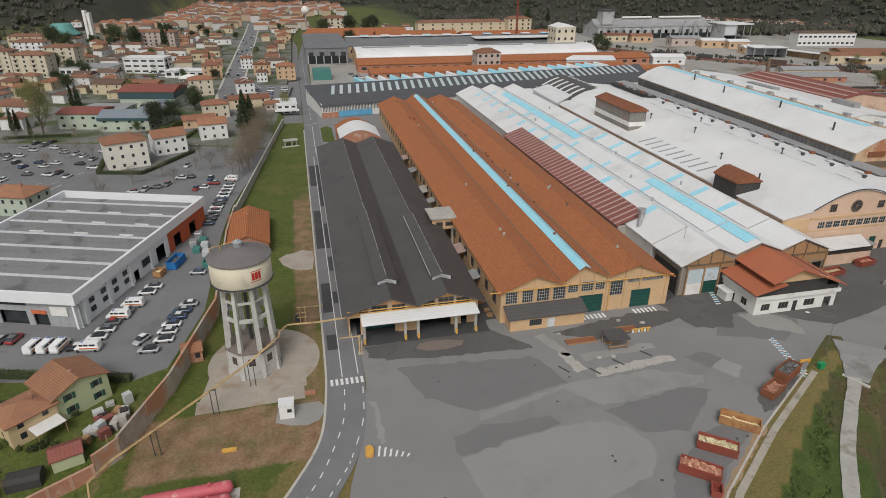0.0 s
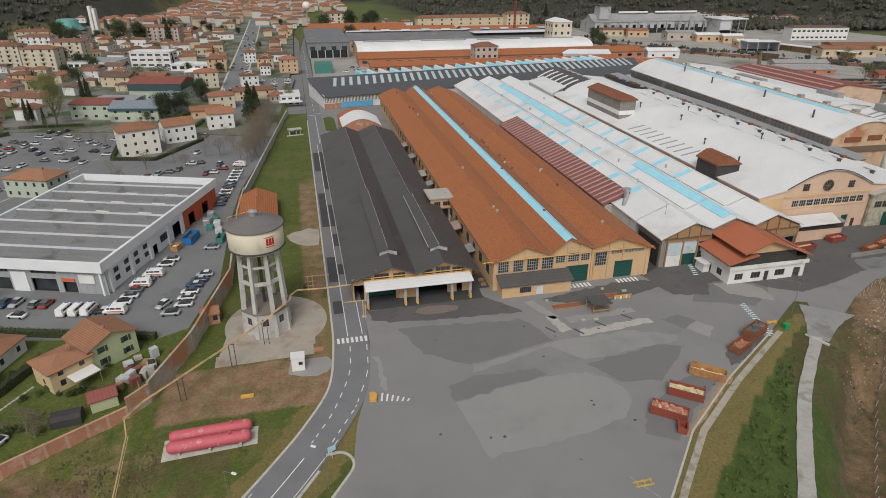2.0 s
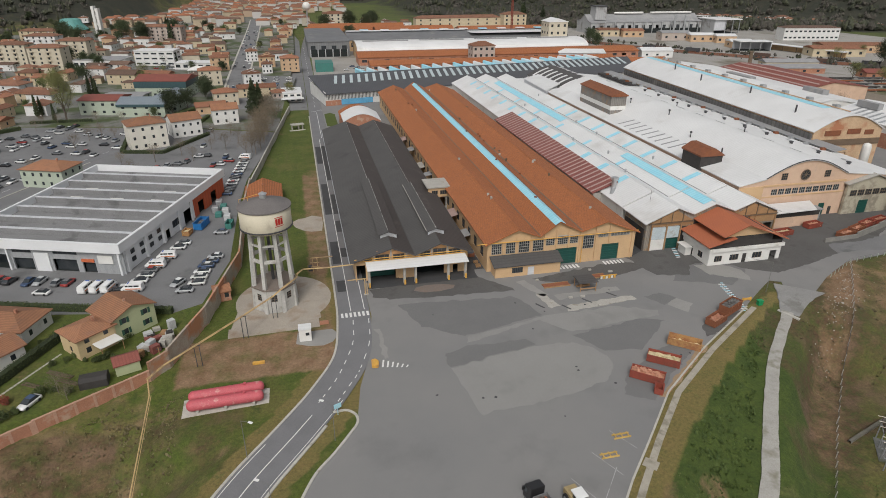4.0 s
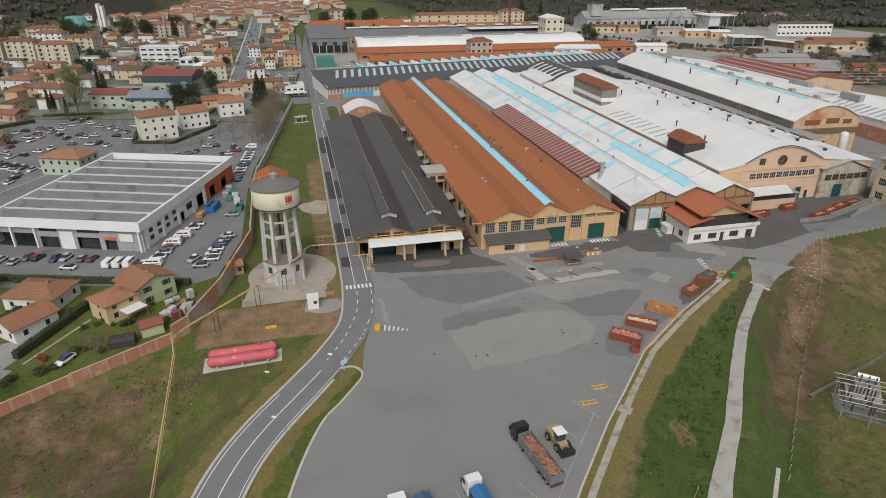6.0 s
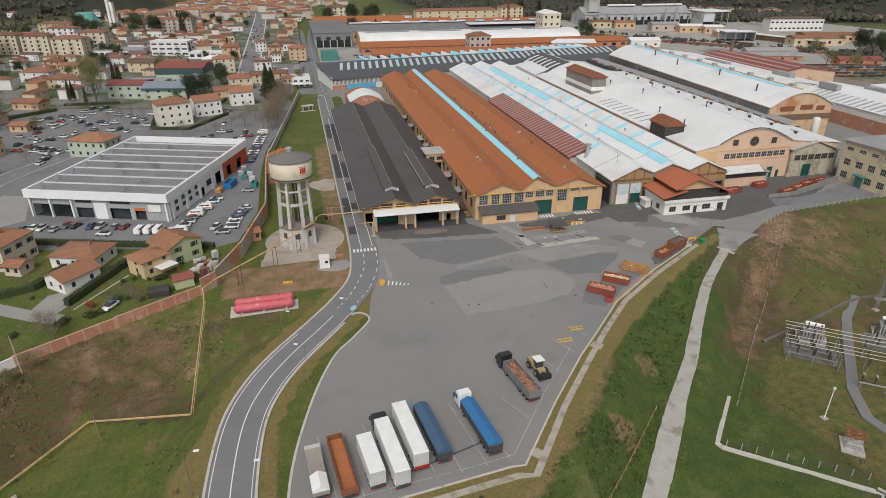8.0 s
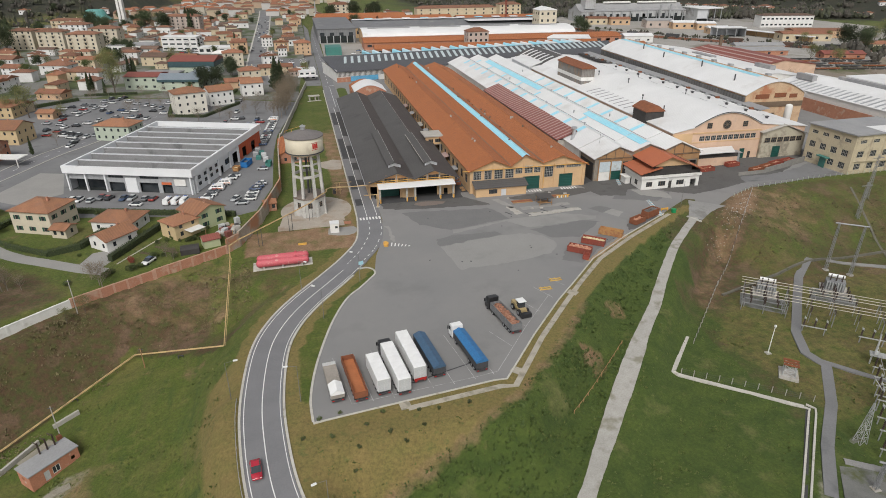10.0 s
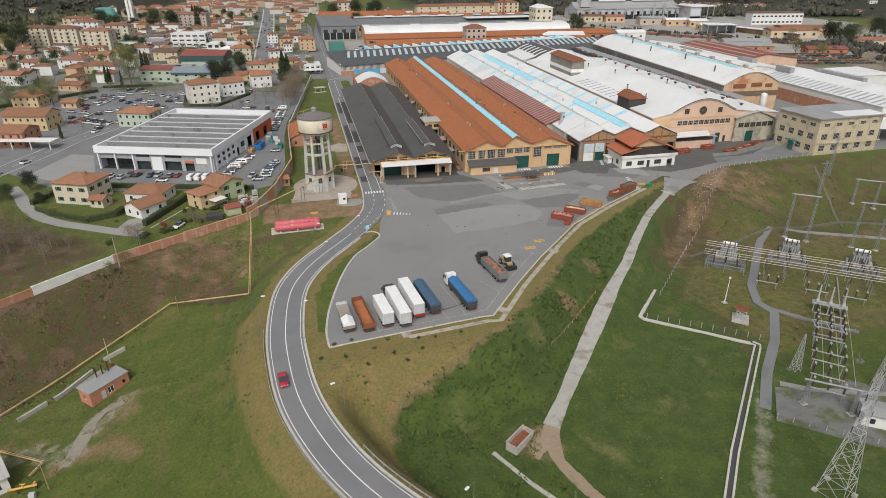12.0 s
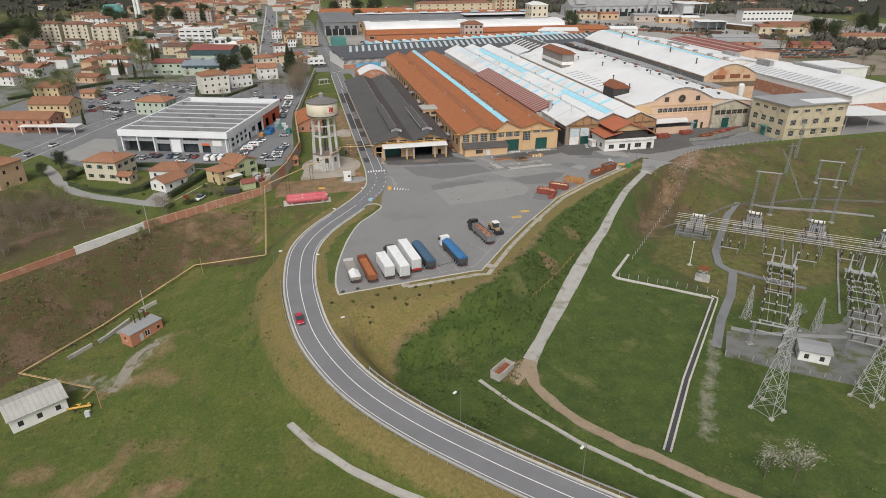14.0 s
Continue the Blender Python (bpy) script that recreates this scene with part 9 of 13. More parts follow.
def draped(name, line, a, b, lift, material, label, category, drop=0.5, jitter=0.0, seed=0, kind="structure"):
    bm = new_bm()
    ln_ = drape(line)
    ribbon(bm, ln_, a, b, lift, drop)
    if jitter:
        r = random.Random(seed)
        for v in bm.verts:
            v.co.x += r.uniform(-jitter, jitter)
            v.co.y += r.uniform(-jitter, jitter)
    return solid(name, bm, material, label, category, kind=kind)




def worn_band(name, line, ys, left, right, lift, material, label, ragged=0.3, seed=0):
    """A path on the land whose two edges wander; ys gives the plan y at which the half widths hold."""
    mid = drape(line, 0.6)
    a, b = offset_line(mid, -1.0) - mid, offset_line(mid, 1.0) - mid
    rows = []
    for i, p in enumerate(mid):
        wob = [ragged * (noise.noise((p[0] * 0.25, p[1] * 0.25, seed + k)) + 0.6 * noise.noise((p[0] * 0.9, p[1] * 0.9, seed + k))) for k in (0, 7)]
        w0, w1 = float(np.interp(-p[1], ys, left)) + wob[0], float(np.interp(-p[1], ys, right)) + wob[1]
        rows.append([(p[0] + d[0] * w, p[1] + d[1] * w) for d, w in ((a[i], w0), (a[i], 0.0), (b[i], w1))])
    bm = new_bm()
    grid = [[bm.verts.new((x, y, land_at(x, y) + lift)) for x, y in r] for r in rows]
    low = [[bm.verts.new((v.co.x, v.co.y, v.co.z - 0.5)) for v in (r[0], r[2])] for r in grid]
    for i in range(len(grid) - 1):
        for j in (0, 1):
            bm.faces.new((grid[i][j], grid[i + 1][j], grid[i + 1][j + 1], grid[i][j + 1]))
        bm.faces.new((low[i][0], low[i + 1][0], grid[i + 1][0], grid[i][0]))
        bm.faces.new((grid[i][2], grid[i + 1][2], low[i + 1][1], low[i][1]))
    bmesh.ops.recalc_face_normals(bm, faces=bm.faces[:])
    return solid(name, bm, material, label, "path", kind="structure")


worn_band("path_mouth", PATH_LINE[:18].tolist(), [-133, -130, -125, -118], [2.5, 3.0, 2.4, 1.5], [12.0, 8.5, 5.0, 1.7], 0.12, worn_asphalt, "worn grey asphalt mouth of the path at the gate", 0.3, 4)
worn_band("gravel_path", PATH_LINE[16:].tolist(), [-125, -110, -88, -71, -61, -51, -42, -33, -27], [1.2, 1.2, 1.1, 1.5, 2.2, 2.2, 1.8, 1.4, 1.7], [1.2, 1.2, 1.6, 1.6, 1.9, 1.8, 1.6, 1.4, 1.8], 0.13, gravel, "pale gravel path down the bank", 0.14, 1)
worn_band("dirt_track", [(25.2, 20.6), (28.4, 23.6), (31.8, 27.6), (34.0, 30.0)], [-30, -24, -20], [1.6, 1.7, 1.2], [1.2, 1.5, 1.2], 0.09, dirt, "brown dirt spur to the open bin", 0.4, 6)
worn_band("dirt_track", TRACK.tolist(), [-27, -20, -10, 20], [1.7, 1.3, 1.2, 1.1], [1.7, 1.2, 1.2, 1.1], 0.11, dirt, "brown dirt track across the low grass", 0.4, 2)
bm = new_bm()
box(bm, -2.6, 2.6, -0.35, 0.35, -0.6, 0.16, pose(112.4, 119.0, land_at(112.4, 119.0), 0, 0, -68))
solid("path_channel", bm, kerb_stone, "pale concrete channel across the path", "drain", kind="structure")
DRAIN = [(80.6, 71.4), (69.2, 59.4), (90.2, 43.4)]
draped("concrete_channel", DRAIN, -0.5, 0.5, 0.25, kerb_stone, "pale concrete drain wall round the grass", "drain")
for a, b in ((-0.85, -0.45), (0.45, 0.85)):
    draped("concrete_channel", [(90.6, 43.6), (91.4, 42.4), (63.9, 13.6), (47.3, -5.4)], a, b, 0.32, kerb_stone, "pale concrete side of the open drain", "drain")
draped("drain_bed", [(91.0, 43.2), (63.9, 13.6), (47.3, -5.4)], -0.44, 0.44, 0.1, asphalt_dark, "dark wet bed of the open drain", "drain")
draped("concrete_strip", [(18.4, 23.6), (22.9, 15.2), (32.5, 0.8), (41.2, -9.3), (50, -19), (64, -33)], -0.45, 0.4, 0.14, concrete, "narrow concrete gutter beside the track", "drain")
draped("concrete_ditch", [(-22.6, 14.2), (-18.0, 6.2), (-12.3, -0.8), (-5.4, -7.4), (6, -17), (20, -28)], -0.7, 0.7, 0.42, concrete, "pale concrete ditch below the road", "drain")
worn_band("gravel_patch", smooth_line([(-54.6, 56.9), (-57.6, 55.4), (-59.6, 52.3), (-60.2, 48.2), (-60.7, 44), (-62.2, 41)], 6).tolist(), [-56, -50, -47, -41], [0.8, 1.5, 1.8, 1.1], [0.8, 1.4, 1.6, 1.0], 0.16, worn_gravel, "pale worn gravel lane to the brick hut", 0.35, 3)
SUB_ROAD = [(140, 99), (131, 92), (121, 81), (108.7, 67.2), (104.6, 59.5), (105.5, 54), (96.7, 43.0), (86.5, 33.0), (77.7, 22.5)]
draped("service_road", SUB_ROAD, -1.2, 1.1, 0.24, lot_asphalt, "grey asphalt service lane in the substation", "road", 0.5)
for ln_, hw in (([(86.5, 29.0), (91.9, 25.6), (101, 22.4), (111.7, 19.2), (124, 16)], 0.7), ([(137.0, 66.6), (125, 53), (114.3, 40.9)], 0.18), ([(147.8, 59.7), (133, 44), (118.7, 28.3)], 0.25), ([(146, 98.6), (168.7, 88.4), (182.4, 80)], 0.8)):
    draped("cable_trench", ln_, -hw, hw, 0.3, worn_asphalt, "pale concrete cable trench cover in the substation", "trench", 0.6)
draped("service_road", [(104.4, 57.2), (112, 49), (120, 41.5)], -0.7, 0.7, 0.26, lot_asphalt, "grey asphalt service lane in the substation", "road", 0.5)
draped("stone_wall_low", [(102.1, 87.5), (123.6, 94.1), (144.2, 98.6), (170.3, 100.2), (200, 90)], -0.3, 0.3, 0.6, dark_stone, "low stone retaining wall at the foot of the bank", "wall", 1.2)
draped("concrete_channel", [(168, 97), (172, 103.5), (178, 114), (186, 133)], -0.35, 0.35, 0.15, dark_stone, "concrete channel down the bank", "drain")

# ---- road furniture ----
side_r = offset_line(ROAD, 4.6)
side_l = offset_line(ROAD, -4.6)


def guard_rail(line, label):
    t = thing("guard_rail", label, "guard rail", *line[0])
    bm = new_bm()
    ribbon(bm, line, -0.04, 0.04, 0.78, 0.3)
    ribbon(bm, line, -0.02, 0.02, 0.72, 0.18)
    part("rail", bm, steel, t)
    for i in range(0, len(line), 2):
        p = line[i]
        put("post", ("rail_post",), lambda b: box(b, -0.05, 0.05, -0.05, 0.05, -1.0, 0.75), steel, t, Matrix.Translation((p[0], p[1], p[2])))
    return t


guard_rail(side_l[np.where((ROAD[:, 1] < 60) & (ROAD[:, 1] > -40))[0]], "galvanised guard rail along the outer bend")
guard_rail(side_r[np.where((ROAD[:, 1] < 20) & (ROAD[:, 1] > -40))[0]], "galvanised guard rail along the inner bend")


lamp_steel = mat("weathered_lamp_steel", (0.17, 0.172, 0.16), (0.13, 0.132, 0.122), 0.8, 6.0, 0.7, 0.05)


def street_lamp(x, y, rz, h=8.0, z=None, arm=1.6):
    t = thing("street_lamp", "grey steel street lamp with a single arm", "street lamp", x, y, land_at(x, y) if z is None else z, rz, "street lamps")
    bm = new_bm()
    tube(bm, (0, 0, -0.3), (0, 0, h), 0.075, 8, 0.04)
    part("pole", bm, lamp_steel, t, "", False)
    bm = new_bm()
    tube(bm, (0, 0, h - 0.05), (0, arm, h + 0.25), 0.035, 6)
    part("arm", bm, lamp_steel, t, "", False)
    bm = new_bm()
    box(bm, -0.22, 0.22, arm - 0.1, arm + 0.75, h + 0.18, h + 0.38)
    bmesh.ops.bevel(bm, geom=bm.edges[:], offset=0.07, segments=2, affect="EDGES")
    part("lantern", bm, white_paint, t, "", False)
    return t


for x, y, rz_ in ((9.1, 5.1, 130), (25.2, -13.7, 130), (-8.5, 30.5, 110), (-12.2, 56, 90), (-6.5, 84, 60), (3.4, 99.5, 60), (-25.0, 60, -90), (-11.2, 98.6, -125)):
    street_lamp(x, y, rz_)
street_lamp(113.4, 128.4, 60, 8.5, 0.0, 5.2)
street_lamp(101.0, 166.0, 0, 15, 0.0, 0.8)
bm = new_bm()
box(bm, -0.7, 0.7, -0.05, 0.05, 1.6, 2.6, pose(4.4, 106.0, 0, 0, 0, 20))
box(bm, -0.05, 0.05, 0.06, 0.14, 0, 1.7, pose(4.4, 106.0, 0, 0, 0, 20))
solid("road_sign", bm, blue_paint, "pale blue road sign on a post at the grass tip", "road sign")
for i in range(12):
    f = i / 11
    x, y = 40 + 20 * f, 48.5 + 18.5 * f
    g = land_at(x, y)
    if i == 0:
        pf = thing("path_fence", "low weathered timber fence above the path", "fence", x, y, g)
        prev = None
    part("post", boxes((x - 0.07, x + 0.07, y - 0.07, y + 0.07, g - 0.3, g + 1.0)), wood, pf)
    if prev:
        bm = new_bm()
        tube(bm, (prev[0], prev[1], prev[2] + 0.85), (x, y, g + 0.85), 0.06, 6)
        part("rail", bm, wood, pf)
    prev = (x, y, g)


def post_fence(pts, label, spacing=2.6, h=1.7, material=None, wires=True):
    line = drape(pts, spacing)
    t = thing("wire_fence", label, "fence", *line[0])
    for p in line:
        put("post", ("fence_post", h), lambda b: box(b, -0.06, 0.06, -0.06, 0.06, -0.4, h), material or concrete, t, Matrix.Translation(tuple(p)))
    if wires:
        for zz in (0.4, 0.9, 1.4):
            bm = new_bm()
            for a, b in zip(line, line[1:]):
                tube(bm, (a[0], a[1], a[2] + zz), (b[0], b[1], b[2] + zz), 0.02, 4)
            part("wire", bm, dark_steel, t)


post_fence([(104.1, 92.7), (80.6, 68.6)], "wire fence on concrete posts beside the substation")
post_fence([(71, 58.9), (84.4, 50.4), (93.4, 44.4)], "wire fence on concrete posts beside the substation")
post_fence([(136, 131.6), (148, 137.6), (164, 139.6), (180, 141.8), (222, 143)], "pale green rail fence above the bank", 2.6, 1.2, mint_house)
post_fence([(147, 136.4), (128, 116), (113, 101), (104.6, 93)], "wire fence down the bank", 3.0)
damp_concrete = mat("damp_concrete", (0.24, 0.23, 0.21), (0.17, 0.165, 0.15), 0.4, 6.0, 0.9, 0.15)
rw = thing("ramp_wall", "grey concrete ramp wall before the office", "wall", 172, 153)
for p0, p1, z0, z1 in (((152.0, 150.6), (164, 151.2), 0.6, 1.3), ((164, 151.2), (176, 155.2), 1.3, 2.0), ((176, 155.2), (189.5, 160.0), 2.0, 2.4)):
    bm = new_bm()
    wall(bm, p0, p1, -0.3, z1, 0.4)
    part("wall_panel", bm, damp_concrete, rw)
patch([(178, 142), (192, 143), (190, 158), (177, 152.5), (166, 149.6), (152, 149.4), (150, 144)], 0.038, lot_asphalt, "grey asphalt court before the office")

# ---- substation ----
porcelain = mat("brown_porcelain", (0.05, 0.032, 0.026), (0.035, 0.025, 0.022), 1, 6, 0.3, 0.0)
grey_metal = mat("substation_grey", (0.27, 0.275, 0.28), (0.22, 0.225, 0.23), 0.8, 6, 0.5, 0.03, metal=0.2)
bright_metal = mat("bright_galvanised", (0.44, 0.445, 0.44), (0.33, 0.335, 0.33), 0.8, 6, 0.5, 0.03, metal=0.2)
bm = new_bm()
xy = [(87.3, 31.5), (77.6, 19.0), (99.4, 3.4), (124, 18), (136, 30), (113.0, 36.4), (105.7, 39.5)]
prism(bm, xy, -13, -10.98)
solid("gravel_yard", bm, mat("substation_gravel", (0.17, 0.17, 0.16), (0.12, 0.122, 0.11), 0.4, 5, 0.95, 0.2, stain=(0.09, 0.1, 0.04), stain_scale=0.2, stain_at=0.5), "grey gravel yard of the substation", "gravel", kind="structure")


def insulator(t, x, y, z, h=1.3, r=0.16):
    def make(bm):
        prof = [(0, 0)]
        n = 6
        for i in range(n):
            prof += [(0.06, i * h / n), (r, (i + 0.35) * h / n), (0.06, (i + 0.6) * h / n)]
        prof += [(0.05, h), (0, h)]
        lathe(bm, prof, 8)
    return put("insulator", ("insulator", h, r), make, porcelain, t, Matrix.Translation((x, y, z)))


def lattice(bm, p0, p1, w0, w1, n=5, r=0.05, seg=4):
    """Four legs with cross bracing between two heights."""
    p0, p1 = Vector(p0), Vector(p1)
    prev = None
    for i in range(n + 1):
        f = i / n
        c, w = p0.lerp(p1, f), w0 + (w1 - w0) * f
        ring = [c + Vector((sx * w / 2, sy * w / 2, 0)) for sx, sy in ((-1, -1), (1, -1), (1, 1), (-1, 1))]
        if prev:
            for k in range(4):
                tube(bm, prev[k], ring[k], r, seg)
                tube(bm, prev[k], ring[(k + 1) % 4], r * 0.7, seg)
                tube(bm, prev[(k + 1) % 4], ring[k], r * 0.7, seg)
        for k in range(4):
            tube(bm, ring[k], ring[(k + 1) % 4], r * 0.7, seg)
        prev = ring


def transformer(x, y, rz, label):
    z = land_at(x, y)
    t = thing("transformer", label, "transformer", x, y, z, rz, "transformers")
    part("plinth", boxes((-3.4, 3.4, -2.6, 2.6, -0.6, 0.5)), concrete, t, "", False)
    part("tank", boxes((-2.4, 2.4, -1.2, 1.2, 0.5, 3.2)), grey_metal, t, "", False)
    for s in (-1, 1):
        for i in range(7):
            part("radiator_fin", boxes((-2.2 + i * 0.66, -1.9 + i * 0.66, s * 1.25 - (0.6 if s < 0 else 0), s * 1.25 + (0.6 if s > 0 else 0), 0.8, 3.0)), bright_metal, t, "", False)
    bm = new_bm()
    tube(bm, (-2.0, 0.8, 4.2), (2.0, 0.8, 4.2), 0.5, 12)
    part("conservator", bm, white_paint, t, "", False)
    for i in range(3):
        ob = put("bushing", ("bushing",), lambda b: lathe(b, [(0, 0)] + [(0.22 - 0.1 * (k % 2), k * 0.2) for k in range(10)] + [(0.05, 2.0), (0, 2.0)], 8), porcelain, t, Matrix.Translation((-1.4 + i * 1.4, -0.4, 3.2)), "", True)
    return t


transformer(114.4, 85.8, -40, "grey transformer with radiator fins on a plinth")
transformer(134.8, 83.3, -40, "grey transformer with a white conservator tank")
transformer(150.3, 72.1, -40, "grey transformer with a white conservator tank")
transformer(167, 60, -40, "grey transformer with a white conservator tank")
# bus bars: rows of insulator posts with tubes between
bus_metal = mat("cream_bus_bar", (0.6, 0.55, 0.47), (0.5, 0.45, 0.38), 0.8, 6, 0.5, 0.03)
bus_dir = Vector((0.805, -0.593, 0))
bus_n = Vector((0.64, 0.77, 0))
bb = thing("bus_bars", "parallel aluminium bus bars on insulator posts", "bus bars", 112, 78, land_at(112, 78))
start = Vector((101.5, 80.6, 0))
for k in range(6):
    off = bus_n * (k * 1.7 + (1.4 if k > 2 else 0))
    a, b = start + off, start + off + bus_dir * 66
    zb = -5.0
    bm = new_bm()
    tube(bm, (a.x, a.y, zb), (b.x, b.y, zb), 0.07, 6)
    part("bus_tube", bm, bus_metal, bb)
for j in range(7):
    for k in range(6):
        p = start + bus_n * (k * 1.7 + (1.4 if k > 2 else 0)) + bus_dir * (1 + j * 10.6)
        insulator(bb, p.x, p.y, -6.45, 1.4)
        if j < 6 and k % 2 == 0:
            q = p + bus_dir * 5.3
            put("hanging_insulator", ("hanging_insulator",), lambda b: lathe(b, [(0, 0)] + [(0.2 - 0.08 * (i % 2), i * 0.2) for i in range(1, 11)] + [(0.06, 2.2), (0, 2.2)], 8), porcelain, bb, Matrix.Translation((q.x, q.y, -7.25)))
            bm = new_bm()
            tube(bm, (q.x, q.y, land_at(q.x, q.y) - 0.3), (q.x, q.y, -7.25), 0.09, 6)
            part("post", bm, grey_metal, bb)
    for k in (0, 2, 3, 5):
        p = start + bus_n * (k * 1.7 + (1.4 if k > 2 else 0)) + bus_dir * (1 + j * 10.6)
        g = land_at(p.x, p.y)
        bm = new_bm()
        tube(bm, (p.x, p.y, g - 0.3), (p.x, p.y, -6.6), 0.11, 6)
        part("post", bm, grey_metal, bb)
    for k0, k1 in ((0, 2), (3, 5)):
        p, q = (start + bus_n * (k * 1.7 + (1.4 if k > 2 else 0)) + bus_dir * (1 + j * 10.6) for k in (k0, k1))
        bm = new_bm()
        tube(bm, (p.x, p.y, -6.55), (q.x, q.y, -6.55), 0.12, 6)
        part("cross_beam", bm, grey_metal, bb)


def switch_row(x, y, rz, label, height=2.4, spacing=2.9, tall=2.2, caps=True):
    """A steel frame with three dark insulators and pale caps; x, y is its middle."""
    t = thing("switchgear_frame", label, "switchgear", x, y, land_at(x, y), rz, "switchgear frames")
    w = spacing
    for s in (-w, w):
        part_mesh("post", cached(("switch_post", height), lambda b: box(b, -0.1, 0.1, -0.1, 0.1, -0.4, height)), grey_metal, t, "", False, False, Matrix.Translation((s, 0, 0)))
    part_mesh("beam", cached(("switch_beam", height, w), lambda b: box(b, -w - 0.4, w + 0.4, -0.12, 0.12, height, height + 0.2)), bright_metal, t, "", False)
    for i in (-1, 0, 1):
        put("insulator", ("tall_insulator", tall), lambda b: lathe(b, [(0, 0)] + [(0.25 - 0.09 * (k % 2), k * tall / 11) for k in range(1, 11)] + [(0.08, tall), (0, tall)], 8), porcelain, t, Matrix.Translation((i * w, 0, height + 0.2)), "", True)
        if caps:
            put("cap", ("insulator_cap",), lambda b: (box(b, -0.2, 0.2, -0.28, 0.28, 0, 0.32), tube(b, (0, -0.9, 0.2), (0, 0.9, 0.2), 0.06, 6)), bright_metal, t, Matrix.Translation((i * w, 0, height + 0.2 + tall)), "", True)
    return t


def switch_bay(x0, y0):
    """Rows of switchgear leading from the bus bars down to a portal, three phases wide."""
    ax, ay = -0.685, -0.729
    at = lambda d: (x0 + ax * d, y0 + ay * d)
    t = thing("terminal_frame", "pale steel frame carrying three tapered white columns", "switchgear", x0, y0, land_at(x0, y0), -41, "terminal frames")
    for s in (-3.4, 0, 3.4):
        part("leg", boxes((s - 0.14, s + 0.14, -0.14, 0.14, -0.4, 2.6)), bright_metal, t, "", False)
        bm = new_bm()
        tube(bm, (s * 0.86, 0, 3.0), (s * 0.86, 0.6, 7.8), 0.3, 8, 0.13)
        part("column", bm, bright_metal, t, "pale tapered column", False)
        part("drive_box", boxes((s * 0.86 - 0.35, s * 0.86 + 0.35, -0.85, -0.2, 3.1, 3.9)), grey_box, t, "", False)
    part("deck", boxes((-4.0, 4.0, -0.9, 0.9, 2.603, 2.99)), bright_metal, t, "", False)
    for d, h, tall in ((3.8, 1.6, 2.6), (8.4, 2.0, 2.6), (13.0, 2.8, 2.4), (15.6, 2.2, 2.6), (18.2, 2.8, 2.4), (22.8, 1.8, 2.6), (28.0, 2.6, 2.4), (33.0, 2.0, 2.6), (38.4, 2.0, 2.4)):
        x, y = at(d)
        switch_row(x, y, -41, "galvanised switchgear frame with dark tall insulators", h, 2.9, tall)
    lines = thing("bay_conductors", "pale conductor tubes joining the rows of switchgear", "conductors", x0, y0, land_at(x0, y0), -41, "bay conductors")
    for s in (-2.9, 0, 2.9):
        bm = new_bm()
        tube(bm, (s, -0.5, 5.0), (s, -20, 5.3), 0.055, 6)
        tube(bm, (s, -20, 5.3), (s, -39, 4.6), 0.055, 6)
        part("conductor", bm, bright_metal, lines, "", False)
    arms = thing("line_switch", "crossed pale arms of the open line switches", "switchgear", *at(16.9), land_at(*at(16.9)), -41, "switch arms")
    for s in (-2.9, 0, 2.9):
        bm = new_bm()
        tube(bm, (s, 1.5, 4.9), (s + 1.5, -0.2, 6.6), 0.09, 6)
        tube(bm, (s, -1.5, 5.1), (s - 1.5, 0.4, 6.4), 0.09, 6)
        part("arm", bm, bright_metal, arms, "", False)


switch_bay(118.8, 50.6)
switch_bay(138.0, 42.0)
for i, (x, y) in enumerate(((122.5, 58.8), (129.8, 53.4), (143.2, 51.2), (112.6, 66.2))):
    switch_row(x, y, -36, "low switchgear frame with dark insulators", 1.6, 2.4, 2.0)
for x, y, h in ((93.6, 32.6, 9.6), (106.5, 23.3, 9.8)):
    t = thing("lightning_mast", "tapering galvanised lattice mast", "mast", x, y, land_at(x, y), 0, "lattice masts")
    bm = new_bm()
    lattice(bm, (0, 0, -0.2), (0, 0, h), 1.7, 0.2, 5, 0.055)
    part("lattice", bm, bright_metal, t, "", False)
# yards of switch posts before the transformers
for x, y in ((109.4, 80.4), (130.4, 78.6), (145.6, 67.0), (162.0, 55.0)):
    zy = land_at(x, y)
    bm = new_bm()
    box(bm, -5.6, 5.6, -2.2, 5.0, zy - 0.6, zy + 0.14, pose(x, y, 0, 0, 0, -38))
    solid("gravel_pad", bm, bpy.data.materials["substation_gravel"], "grey gravel pad before a transformer", "gravel", kind="structure")
    t = thing("switch_yard", "brown insulator posts on low grey rails before a transformer", "switchgear", x, y, zy + 0.12, -38, "transformer switch yards")
    for v in (-2.6, 0.2, 2.6):
        part("rail", boxes((-5.2, 5.2, v - 0.1, v + 0.1, 1.2, 1.4)), grey_metal, t, "", False)
        for u in (-4.6, 4.6):
            part("leg", boxes((u - 0.09, u + 0.09, v - 0.09, v + 0.09, -0.1, 1.197)), grey_metal, t, "", False)
        for u in (-3.2, 0, 3.2):
            put("insulator", ("tall_insulator", 2.2), lambda b: lathe(b, [(0, 0)] + [(0.25 - 0.09 * (k % 2), k * 0.2) for k in range(1, 11)] + [(0.08, 2.2), (0, 2.2)], 8), porcelain if v < 2 else rust, t, Matrix.Translation((u, v, 1.4)), "", True)
